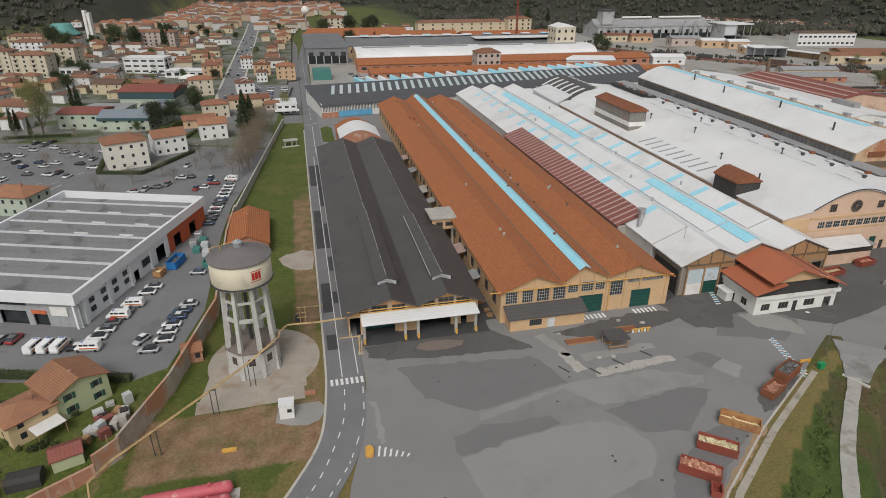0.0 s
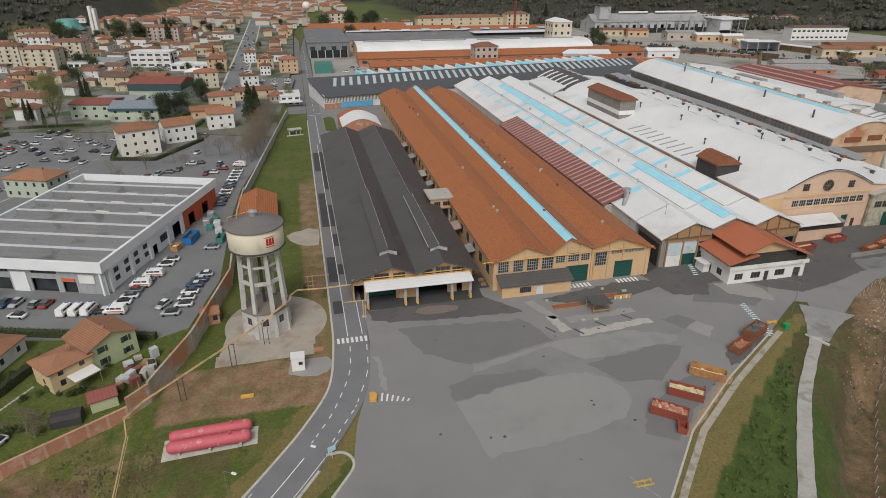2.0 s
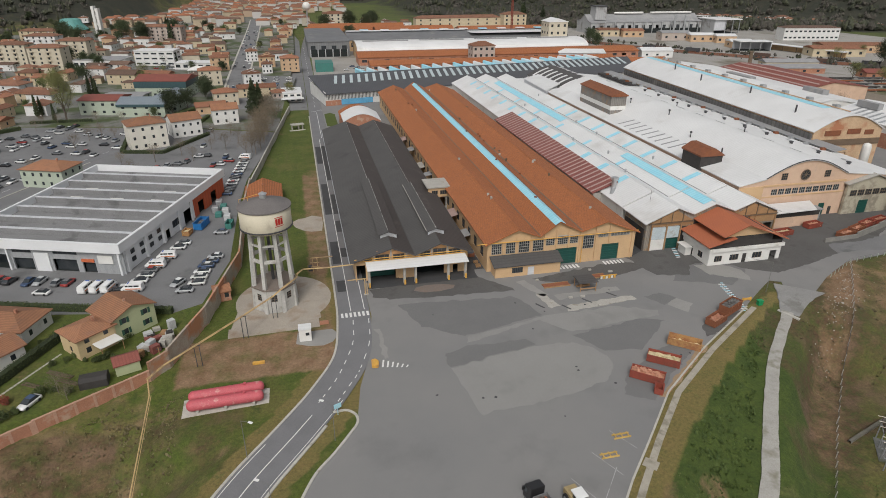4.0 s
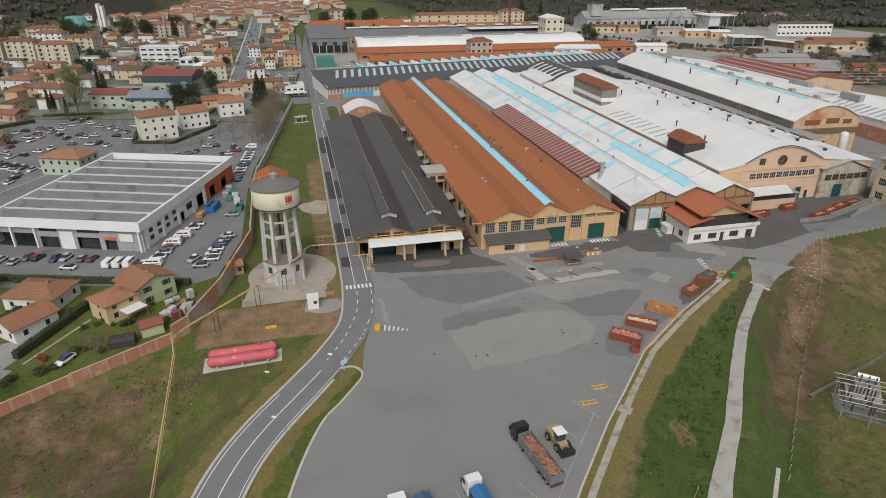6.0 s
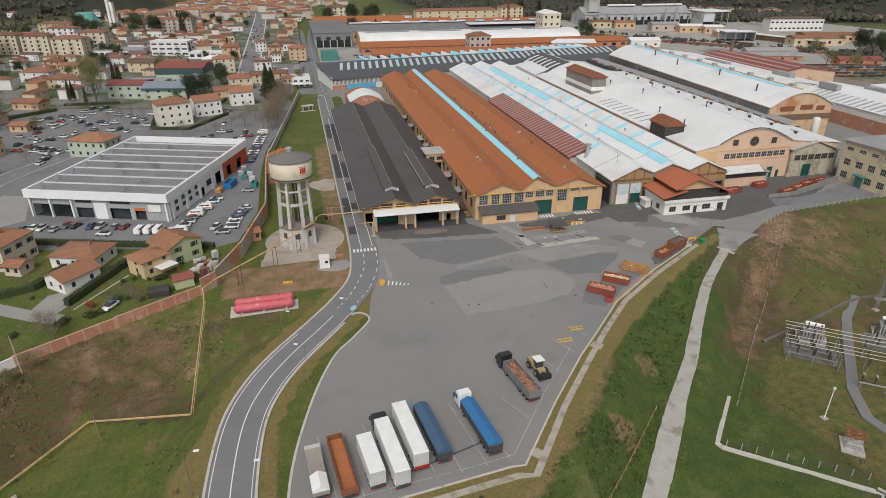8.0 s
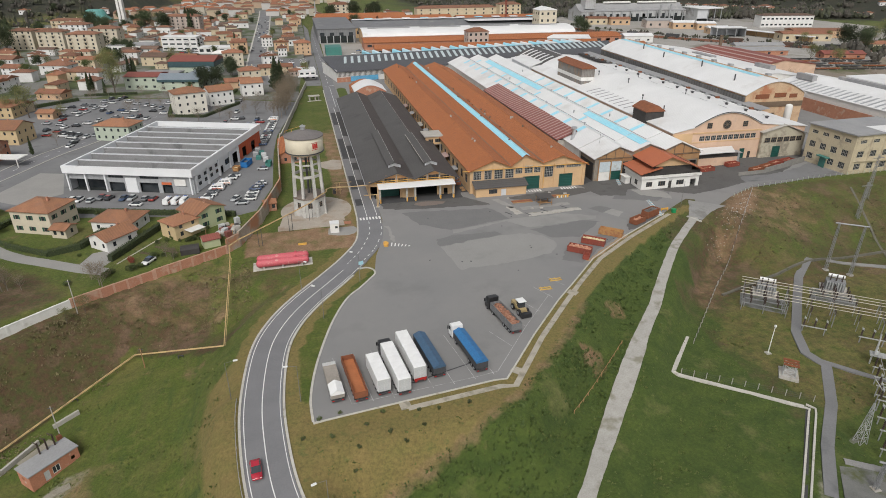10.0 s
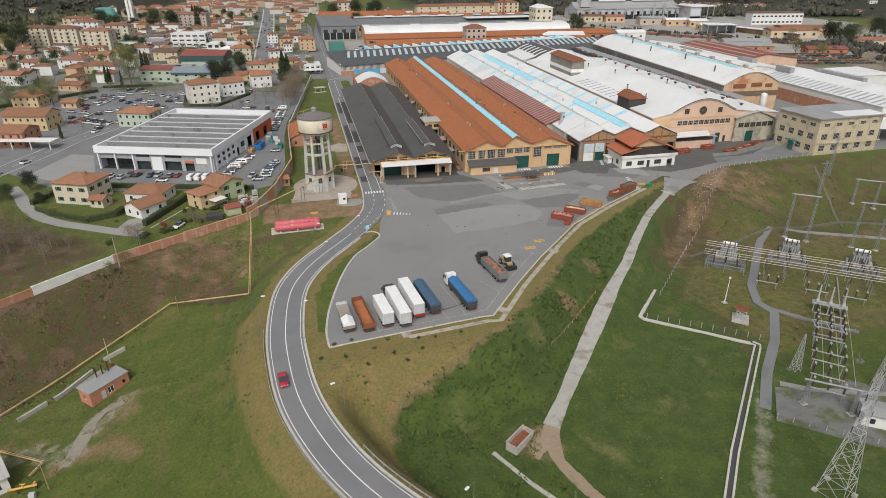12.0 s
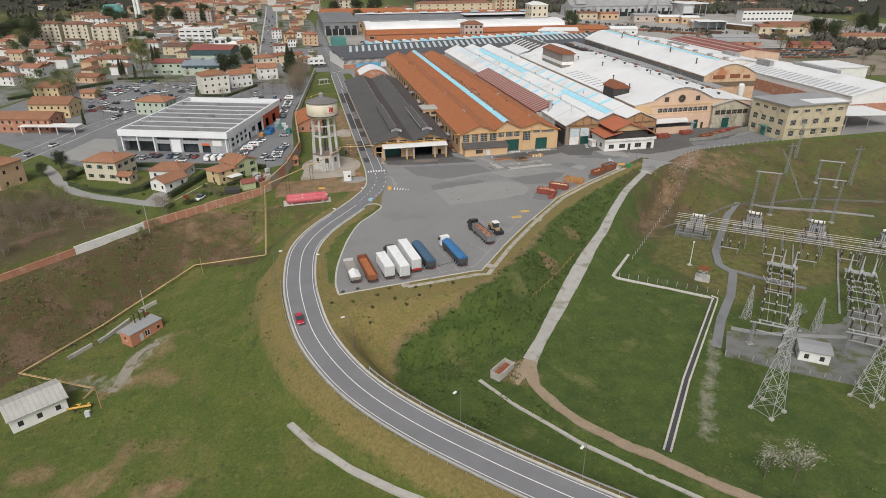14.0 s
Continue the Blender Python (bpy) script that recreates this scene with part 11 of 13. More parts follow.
# church with its bell tower
church = thing("church", "round church with a green copper dome roof", "church", -226, 770, TZ, -15)
bm = new_bm()
lathe(bm, [(0, 0), (15, 0), (15, 7.4), (0, 7.4)], 16)
part("wall", bm, dark_wall, church, "", False)
bm = new_bm()
lathe(bm, [(0, 7.42), (16, 7.42), (16, 8.0), (12, 12), (9.5, 17.5), (7.5, 18.2), (0, 18.4)], 16)
part("roof", bm, copper_green, church, "green copper dome", False)
bell = thing("bell_tower", "slender white concrete bell tower", "tower", -192, 742, TZ, -15)
part("shaft", boxes((-3.4, -0.6, -2.2, 2.2, 0, 32)), white_wall, bell, "", False)
part("shaft", boxes((0.6, 3.4, -2.2, 2.2, 0, 30)), white_wall, bell, "", False)
for z in (6, 14, 22, 27):
    part("beam", boxes((-0.59, 0.59, -1.4, 1.4, z, z + 1.2)), white_wall, bell, "", False)

# street through the town, with cars along it
STREET = smooth_line([(-30, 366, TZ), (-34, 400, TZ), (-37, 460, TZ), (-40, 625, TZ), (-43.5, 823, TZ), (-47, 960, TZ)])
bm = new_bm()
ribbon(bm, STREET, -6.5, 6.5, 0.03, 0.2)
solid("road_town", bm, lot_asphalt, "straight asphalt street lined with parked cars", "street", kind="structure")
for a, b in ((-7.8, -6.52), (6.52, 7.8)):
    bm = new_bm()
    ribbon(bm, STREET, a, b, 0.16, 0.3)
    solid("pavement_street", bm, kerb_stone, "pale raised pavement along the street", "pavement", kind="structure")
rc2 = random.Random(8)
for i in range(44):
    y = 405 + i * 9.2 + rc2.uniform(-2, 2)
    side = rc2.choice((-5.2, 5.2, -5.2, 5.2, -1.8, 1.9))
    park(float(np.interp(y, STREET[:, 1], STREET[:, 0])) + side, y, 0, TZ + 0.04)
# car park by the kiosk and market place
flat_sheet("pavement_parking", [(-26, 412), (-2, 408), (2, 470), (-24, 476)], TZ + 0.03, lot_asphalt, "asphalt car park between the town houses", "car park", 0.2)
for i in range(15):
    park(-20 + (i % 3) * 8.5, 418 + (i // 3) * 10.5 + rc2.uniform(-1, 1), rc2.choice((80, 95)), TZ + 0.04)
for i in range(26):
    park(-100 + (i % 13) * 3.4 + rc2.uniform(-0.3, 0.3), 536 - (i % 13) * 0.9 - (i // 13) * 13, rc2.choice((72, 78)), TZ + 0.01)

# gate building beside the road
gb = move_to(town_house("white gate building with flat canopies", 11, 17, 5.4, 2, white_house, white_roof, flat=True, cols=(3, 4), chimneys=0, name="gate_building", category="building", group="", win=(2.2, 1.1)), -1.5, 397, 0, 2)
part("canopy", boxes((-6.5, 6.5, -14, -8.9, 2.7, 3.0)), white_roof, gb, "", False)

# ---- further rows of houses ----
VILLAS = []
PROTO = []
MODELS = ((13, 10, 6.2, 2, ivory_house, tile_house, True, False), (15, 10, 6.4, 2, sand_house, tile_bright, False, False), (11, 12, 8.6, 3, peach_house, tile_bright, False, True), (18, 11, 8.8, 3, white_house, tile_house, True, False),
          (12, 11, 6.2, 2, white_house, tile_bright, True, False), (20, 10, 6.6, 2, white_house, tile_brown, False, False), (12, 10, 6.0, 2, white_house, tile_house, False, True), (14, 12, 6.6, 2, sand_house, tile_brown, True, False))
for level in range(3):
    for i, (w, d, h, fl, wl_m, rf, hip, turn) in enumerate(MODELS):
        colour = {ivory_house: "ivory", sand_house: "sand-coloured", peach_house: "peach", white_house: "white", rose_house: "rose"}[wl_m]
        PROTO.append(town_house("%s %s-storey town house with a clay-tiled roof" % (colour, "two" if fl == 2 else "three"), w, d, h, fl if level < 1 else 1, wl_m, rf, hip, turn, ((2, 1), (3, 0), (2, 0))[level], None, 1 if i % 2 and level == 0 else 0,
                                win=(1.0, 1.4) if level < 1 else (1.5, 2.0)))
TAKEN = [(o.matrix_basis.translation.x, o.matrix_basis.translation.y, 15) for o in scene.objects if o.parent is None and o.type == "EMPTY" and o.matrix_basis.translation.y > 330 and o not in PROTO]
TAKEN += [(-141, 546, 26), (-102, 546, 24), (-98, 374, 22), (-74, 416, 28), (-80, 390, 24), (-226, 770, 24), (-14, 440, 30), (-80, 520, 22), (-1, 395, 16)]
used = set()
spots = []
yy = 345.0
row = 0
while yy < 860:
    xx = -60.0 - 0.46 * yy + rt.uniform(0, 10)
    while xx < (-6 if yy < 600 else (0 if yy < 700 else 4)):
        spots.append((xx + rt.uniform(-2.5, 2.5), yy + rt.uniform(-4, 4)))
        xx += rt.uniform(16, 22) + (8 if rt.random() < 0.2 else 0)
    yy += 21 if row % 3 else 28
    row += 1
for xx in np.arange(24, 150, 24):
    for yy in (836, 858):
        spots.append((xx + rt.uniform(-5, 5), yy + rt.uniform(-6, 6)))
n_far = 0
for x, y in spots:
    sx = float(np.interp(y, STREET[:, 1], STREET[:, 0]))
    if abs(x - sx) < 16 and y > 380 or y < 430 and x > -130:
        continue
    if x < -120 and y > 640 + 0.9 * (x + 330) or (x < -150 and rt.random() < 0.25):
        continue
    if any(math.hypot(x - q[0], y - q[1]) < q[2] for q in TAKEN):
        continue
    if y > 780 and rt.random() < 0.15:
        continue
    k = rt.randrange(8) + (0 if y < 540 else 8 if y < 720 else 16)
    m = pose(x, y, max(TZ, land_at(x, y)), 0, 0, (2 if x > sx - 90 else -14) + rt.uniform(-6, 6) + rt.choice((0, 0, 90, 180))) @ Matrix.Scale(rt.uniform(0.72, 1.0), 4)
    if k not in used:
        used.add(k)
        PROTO[k].matrix_basis = m
    else:
        copy_thing(PROTO[k], m)
    n_far += 1
# the last rows of the town, too small and many to count
rd = random.Random(33)
far_walls, far_roofs = [], []
wv, wf_, rv, rf_ = [], [], [], []
yy = 872.0
while yy < 1390:
    xx = -170.0 + rd.uniform(0, 10) - (60 if yy < 960 else 0)
    while xx < (20 if yy < 1100 else 90):
        if abs(xx + 47) > 11 or yy > 960:
            w, d, h = rd.uniform(5, 9), rd.uniform(4.5, 6.5), rd.choice((6, 6.5, 9))
            z = max(TZ, land_at(xx, yy))
            y = yy + rd.uniform(-5, 5)
            k = len(wv)
            wv += [(xx + sx * w, y + sy * d, z + zz) for zz in (-1, h) for sx, sy in ((-1, -1), (1, -1), (1, 1), (-1, 1))]
            wf_ += [(k, k + 1, k + 5, k + 4), (k + 1, k + 2, k + 6, k + 5), (k + 2, k + 3, k + 7, k + 6), (k + 3, k, k + 4, k + 7)]
            k = len(rv)
            rv += [(xx + sx * (w + 0.5), y + sy * (d + 0.5), z + h) for sx, sy in ((-1, -1), (1, -1), (1, 1), (-1, 1))] + [(xx - w + 3, y, z + h + 2.2), (xx + w - 3, y, z + h + 2.2)]
            rf_ += [(k + 3, k + 2, k + 1, k), (k, k + 1, k + 5, k + 4), (k + 1, k + 2, k + 5), (k + 2, k + 3, k + 4, k + 5), (k + 3, k, k + 4)]
        xx += rd.uniform(15, 30)
    yy += rd.uniform(24, 34)


def island_mat(name, colours):
    """Render or tile whose colour changes from house to house."""
    m = mat(name, colours[0], None, 0.4, 5, 0.9, 0.1)
    n, l = m.node_tree.nodes, m.node_tree.links
    geo, cr = n.new("ShaderNodeNewGeometry"), n.new("ShaderNodeValToRGB")
    cr.color_ramp.interpolation = "CONSTANT"
    for i, c in enumerate(colours):
        e = cr.color_ramp.elements[i] if i < 2 else cr.color_ramp.elements.new(i / len(colours))
        e.position, e.color = i / len(colours), (*c, 1)
    l.new(geo.outputs["Random Per Island"], cr.inputs[0])
    l.new(cr.outputs[0], n["Principled BSDF"].inputs["Base Color"])
    return m


t = thing("distant_town", "last rows of pale houses with tiled roofs", "houses", -10, 1000, TZ, 0, "", "stuff")
for nm, vv, ff, m in (("walls", wv, wf_, island_mat("distant_render", ((0.43, 0.39, 0.32), (0.42, 0.34, 0.24), (0.42, 0.31, 0.22), (0.47, 0.46, 0.44), (0.5, 0.48, 0.46)))), ("roofs", rv, rf_, island_mat("distant_tiles", ((0.25, 0.11, 0.062), (0.31, 0.125, 0.065), (0.2, 0.095, 0.06), (0.16, 0.1, 0.072))))):
    me = bpy.data.meshes.new(nm)
    me.from_pydata(vv, [], ff)
    tagged(part_mesh(nm, me, m, t), kind="stuff")
# villas on the far hillside
for k in range(26):
    az, r_ = radians(34 + 16 * (k * 0.618 % 1)), 1000 + 75 * (k * 0.377 % 1)
    vx, vy = 7 + r_ * math.sin(az), 40 + r_ * math.cos(az)
    VILLAS.append((vx, vy))
    copy_thing(PROTO[rt.choice((16, 20, 22, 19, 20, 22))], pose(vx, vy, land_at(vx, vy), 0, 0, rt.uniform(-60, 10)))
for x, y in ((-330, 860), (-250, 900), (-180, 950)):
    copy_thing(PROTO[rt.choice((16, 20, 22, 19))], pose(x, y, land_at(x, y), 0, 0, rt.uniform(-25, 25)))


for k, o in enumerate(PROTO):
    if k not in used:
        o.matrix_basis = pose(-20 - 14 * (k % 8), 1000 + 16 * (k // 8), land_at(-60, 1000), 0, 0, 6)


# ---- works behind the long dark hall ----
def cross_hall(name, label, x0, x1, profile, roof_m, wall_m, group="back halls"):
    """A hall whose ridge runs along x; profile is the (y, z) line of its roof."""
    t = thing(name, label, "factory hall", (x0 + x1) / 2, (profile[0][0] + profile[-1][0]) / 2, 0, 0, group)
    bm = new_bm()
    ring = list(profile) + [(y, z - 0.4) for y, z in reversed(profile)]
    va, vb = [bm.verts.new((x0 - 0.6, *q)) for q in ring], [bm.verts.new((x1 + 0.6, *q)) for q in ring]
    bm.faces.new(va[::-1])
    bm.faces.new(vb)
    for i in range(len(ring)):
        j = (i + 1) % len(ring)
        bm.faces.new((va[i], va[j], vb[j], vb[i]))
    part("roof", bm, roof_m, t)
    y0, y1 = profile[0][0] + 0.6, profile[-1][0] - 0.6
    z0, z1 = profile[0][1] - 0.4, profile[-1][1] - 0.4
    n = int((x1 - x0) / 9)
    holes = [((i + 0.5) * (x1 - x0) / n - 2, (i + 0.5) * (x1 - x0) / n + 2, z0 * 0.4, z0 * 0.75) for i in range(n)]
    bm = new_bm()
    wall(bm, (x0, y0), (x1, y0), 0, z0, 0.3, holes)
    part("front_wall", bm, wall_m, t)
    for q in holes[::2] if n > 14 else holes:
        window(t, facing(x0 + q[0], y0 + 0.12, q[2]), 4.0, q[3] - q[2], 4, 2)
    bm = new_bm()
    wall(bm, (x1, y1), (x0, y1), 0, z1, 0.3)
    part("back_wall", bm, wall_m, t)
    for x, s in ((x0, 0.3), (x1, -0.3)):
        g = [(y0 + 0.31, 0), (y1 - 0.31, 0)] + [(y, z - 0.41) for y, z in reversed([(y0 + 0.31, z0 + 0.4)] + list(profile[1:-1]) + [(y1 - 0.31, z1 + 0.4)])]
        bm = new_bm()
        va, vb = [bm.verts.new((min(x, x + s), *q)) for q in g], [bm.verts.new((max(x, x + s), *q)) for q in g]
        bm.faces.new(va[::-1])
        bm.faces.new(vb)
        for i in range(len(g)):
            j = (i + 1) % len(g)
            bm.faces.new((va[i], va[j], vb[j], vb[i]))
        part("end_wall", bm, wall_m, t)
    return t


arch = [(546 + 22 * (1 - math.cos(a)), 8.6 + 5.4 * math.sin(a)) for a in np.linspace(0, math.pi, 11)]
bk = cross_hall("factory_hall", "long hall with a white arched sheet roof", 54, 262, arch, white_roof, cream_wall)
for i in range(4):
    part("roof_walkway", boxes((60 + i * 50, 100 + i * 50, 563, 566, 14.0, 14.5)), grey_roof, bk)
cross_hall("factory_hall", "low brick hall with an orange tiled roof", 52, 300, [(522, 6.2), (534, 8.8), (545.5, 8.2)], tile_roof, brick_wall)
cross_hall("factory_hall", "low workshop row with an orange tiled roof", 58, 262, [(492, 4.6), (501, 7.0), (510, 4.6)], tile_roof, brick_wall)
cross_hall("factory_hall", "low workshop row with a worn tiled roof", 180, 300, [(474, 4.4), (482, 6.4), (490, 4.4)], tile_roof, cream_wall)
dull_roof = mat("dull_felt_roof", (0.17, 0.172, 0.178), (0.13, 0.132, 0.138), 0.1, 3.0, 0.8, 0.1, stain=(0.22, 0.215, 0.2), stain_scale=0.08)
dull_wall = mat("dull_panel_wall", (0.2, 0.205, 0.21), (0.16, 0.162, 0.166), 0.2, 4.0, 0.7, 0.05, stripes=("X", 2.0, 0.12))
gh = cross_hall("factory_hall", "grey flat-roofed hall with dark panel walls", 14, 50, [(578, 13), (640, 13.6), (700, 13)], dull_roof, dull_wall)
# dark sheet on the front paints a shaded opening
part("lower_opening", boxes((16, 48, 577.9, 578.5, 0.3, 6.4)), shade_void, gh, "dark sheet for the shade of the open lower front")
for i in range(6):
    part("post", boxes((15.6 + i * 6.4, 16.4 + i * 6.4, 577.2, 577.8, 0, 6.6)), steel, gh)
bh2 = cross_hall("factory_hall", "long hall with a pale sheet roof and blue rooflights", 52, 262, [(612, 10), (640, 15), (668, 10)], dull_roof, cream_wall)
for i in range(10):
    part("rooflight", boxes((66 + i * 20, 74 + i * 20, 636.5, 643.5, 15.6, 16.3)), cyan_sheet if i % 3 == 0 else white_roof, bh2)
part("ridge_strip", boxes((52, 170, 634.5, 636.2, 15.4, 16.2)), white_roof, bh2)
part("ridge_strip", boxes((172, 262, 616, 633, 13.8, 14.4)), white_roof, bh2)
for x0, x1, y0, label in ((16, 88, 716, "old shed with a clay-tiled roof"), (92, 180, 716, "old shed with a long tiled roof"), (184, 300, 700, "wide shed with a tiled roof"), (20, 130, 756, "far shed with an orange tiled roof")):
    cross_hall("old_shed", label, x0, x1, [(y0, 7.5), (y0 + 16, 11.5), (y0 + 32, 7.5)], tile_roof, brick_wall)
for label, w, d, h, fl, wm, x, y, cols, rf in (
        ("pale brick tower block of the works with a red roof", 19, 13, 15, 3, rose_house, 152, 514, (4, 2), tile_bright),
        ("tall cream mill building with four window rows", 19, 18, 26, 4, ivory_house, 246, 588, (3, 3), white_roof),
        ("long cream three-storey works office with a tiled roof", 110, 16, 14, 3, sand_house, 205, 800, (9, 0), tile_house),
        ("cream corner block with a tiled roof", 30, 16, 18, 4, sand_house, 275, 790, (4, 0), tile_house),
        ("cream block of flats behind the works", 30, 20, 17, 4, ivory_house, 56, 850, (4, 0), tile_bright)):
    move_to(town_house(label, w, d, h, fl, wm, rf, rf is not white_roof, rf is white_roof, cols, 3.0, 0, "works_building", "building", "works buildings", win=(2.2, 2.4) if h > 16 else (2.0, 2.0), sides=(False, True)), x, y, 0, 2)
# green box store and yard by the road
solid("storage_shed", boxes((17, 30, 497, 515, 0, 6.5)), teal_wall, "dark green storage shed beside the works road", "shed")
for x, y in ((52, 500), (48, 506), (50, 512), (46, 518), (40, 500)):
    park(x, y, 80, 0.03)
# tower crane and ball-shaped water tank above the roofs
crane = thing("tower_crane", "slender orange tower crane behind the halls", "crane", 228, 660, 0)
bm = new_bm()
lattice(bm, (228, 660, 0), (228, 660, 48), 1.6, 1.6, 14, 0.16)
part("mast", bm, red_skip_paint, crane)
bm = new_bm()
lattice(bm, (214, 659, 48.6), (252, 662, 48.6), 1.2, 0.8, 10, 0.14)
part("jib", bm, red_skip_paint, crane)
ball = thing("ball_tank", "white ball-shaped water tank on a thin mast", "tank", 20, 770, 0)
bm = new_bm()
lathe(bm, [(0, 0), (0.8, 0), (0.8, 26), (0, 26)], 10, 20, 770)
part("mast", bm, steel, ball)
bm = new_bm()
lathe(bm, [(0.01, 26.0)] + [(4.6 * math.sin(a), 30.4 - 4.6 * math.cos(a)) for a in np.linspace(0.2, math.pi - 0.05, 12)] + [(0, 35.0)], 16, 20, 770)
part("tank", bm, white_wall, ball, "", True, True)

# ---- industry across the railway ----
mill_panel = mat("mill_panel", (0.44, 0.445, 0.445), (0.36, 0.365, 0.37), 0.1, 3.0, 0.7, 0.05, stain=(0.2, 0.18, 0.16), stain_scale=0.05, stripes=("X", 2.5, 0.1))
mill = cross_hall("mill", "large grey steel mill with a stepped roof", 345, 492, [(712, 13), (722, 15), (731, 21), (741, 15), (752, 13)], grey_roof, mill_panel, "")
part("tower", boxes((352, 366, 718, 732, 15.5, 30)), mill_panel, mill, "grey tower with a flat cap")
part("tower_cap", boxes((351, 367, 717, 733, 30.01, 31.0)), dark_steel, mill)
for a, b in ((382, 420), (430, 486)):
    bm = new_bm()
    tube(bm, (a, 729, 22.0), (b, 729, 22.0), 1.2, 10)
    part("duct", bm, white_wall, mill, "fat white roof duct")
for x in (452, 466):
    bm = new_bm()
    tube(bm, (x, 708, 0), (x, 708, 20), 1.2, 10)
    part("stack", bm, steel, mill)
# dark strip on the wall paints the shade of open bays
part("lower_strip", boxes((346, 491, 711.7, 712.5, 0.5, 5.5)), shade_void, mill, "dark sheet for the shade in the open lower bays")
for k in range(12):
    part("frame_post", boxes((350 + k * 12.4, 351 + k * 12.4, 710.9, 711.6, 0, 13)), steel, mill)
ts = thing("open_shed", "tall open-fronted shed with a white flat roof", "shed", 511, 706, 0)
part("roof", boxes((493, 530, 688, 724, 15.6, 16.6)), white_roof, ts)
part("wall", boxes((494, 529, 721, 721.5, 0, 15.59), (494, 494.5, 690, 720.9, 0, 15.59)), mill_panel, ts)
part("front_wall", boxes((494.6, 509, 690, 690.5, 4.0, 15.59)), grey_wall, ts, "pale panel front")
# shed floor darkened to near-black for the shade under its roof
part("floor", boxes((495, 529, 691, 720.8, 0, 0.3)), shade_void, ts)
for x in (509.5, 519, 528.2):
    part("post", boxes((x, x + 0.8, 689.8, 690.6, 0.0, 15.59)), steel, ts)
move_to(town_house("long white office with a band of windows", 64, 16, 13, 2, white_house, tile_brown, True, False, (12, 0), 2.0, 0, "office_building", "building", "", win=(3.2, 1.8)), 562, 618, 0, -9)
SIDINGS = ((24, 16, 7, 357, 694, tile_bright, sand_house, -9), (24, 16, 7, 381, 682, tile_bright, peach_house, -9), (32, 16, 8, 411, 644, grey_roof, rose_house, -9), (26, 14, 7, 432, 625, white_roof, peach_house, -12), (21, 14, 7, 451, 611, white_roof, peach_house, -12),
           (22, 14, 6, 440, 572, white_roof, peach_house, -10), (60, 20, 7, 522, 520, tile_bright, peach_house, -14), (48, 18, 7, 486, 500, tile_bright, sand_house, -14))
for w, d, h, x, y, rf, wm_, rz_ in SIDINGS:
    move_to(town_house("low industrial building with a pitched roof beside the railway", w, d, h, 1, wm_, rf, False, False, (max(3, int(w / 9)), 1), 2.0, 0, "industrial_building", "building", "buildings by the railway", win=(2.6, 2.4), sides=(False, True)), x, y, 0, rz_)
for w, d, h, x, y, rf, wm_, rz_ in ((54, 18, 4, 372, 428, grey_roof, brick_wall, -11), (28, 16, 6, 318, 526, white_roof, white_house, -11), (40, 24, 6, 246, 528, white_roof, grey_wall, -14), (34, 12, 4, 428, 392, red_tin, brick_wall, -12), (60, 14, 5, 520, 428, tile_bright, sand_house, -12), (44, 12, 4, 396, 452, grey_roof, sand_house, -11)):
    move_to(town_house("low store with a shallow roof beside the sidings", w, d, h, 1, wm_, rf, False, False, (max(3, int(w / 10)), 1), 2.2, 0, "industrial_building", "building", "stores by the sidings", win=(2.2, 1.6), sides=(False, True)), x, y, 0, rz_)
# long platform roof on posts, and an open-fronted shed
pf = thing("platform_shed", "long low shed with a pale sheet roof by the tracks", "shed", 464, 536, 0, -74)
bm = new_bm()
box(bm, -58, 58, -4.6, 4.6, 5.2, 5.7)
part("roof", bm, white_roof, pf, "", False)
part("wall", boxes((-57, 57, 2.6, 3.0, 0, 5.19)), cream_wall, pf, "", False)
for u in range(-56, 57, 14):
    part("post", boxes((u - 0.25, u + 0.25, -3.6, -3.1, 0, 5.19)), brown_frame, pf, "", False)
os_ = thing("open_shed", "open-fronted shed with a grey sheet roof", "shed", 437, 549, 0, -12)
part("roof", boxes((-16, 16, -8, 8, 8.2, 8.8)), white_roof, os_, "", False)
part("wall", boxes((-15.6, 15.6, 7.0, 7.4, 0, 8.19), (15.2, 15.6, -7.4, 6.9, 0, 8.19)), grey_wall, os_, "", False)
# near-black floor carries the shade under this roof too
part("floor", boxes((-15.6, 15.1, -7.4, 6.9, 0, 0.3)), shade_void, os_, "", False)
for u in (-15, -5, 5, 15):
    part("post", boxes((u - 0.3, u + 0.3, -7.6, -7.0, 0.3, 8.19)), steel, os_, "", False)
# rows of steel stock on the bare ground
stock = random.Random(29)
for k in range(20):
    u, v = k % 4, k // 4
    t = thing("stock_rack", "long rack of dark steel bars on the ground", "rack", 352 + u * 21 + v * 4, 350 + v * 11 - u * 4, 0.03, -11, "stock racks")
    bm = new_bm()
    for q in range(7):
        zq, yq = 0.9 + 0.35 * (q // 4), -1.2 + 0.7 * (q % 4)
        tube(bm, (-9 + stock.uniform(-1, 0.5), yq, zq), (9 + stock.uniform(-0.5, 1), yq, zq), 0.28, 6)
    tagged(part("bars", bm, (dark_steel, rust, dark_wall)[k % 3], t, "", False), kind="stuff")
    part("cradle", boxes(*[(q - 0.2, q + 0.2, -1.7, 1.7, 0, 0.62) for q in (-7, 0, 7)]), concrete, t, "", False)
fs = thing("factory_stack", "short dark factory chimney", "chimney", 347, 437, 0)
bm = new_bm()
lathe(bm, [(0, 0), (1.6, 0), (1.3, 14), (1.6, 14.1), (1.6, 14.8), (0, 14.9)], 12, 347, 437)
part("stack", bm, brown_frame, fs)
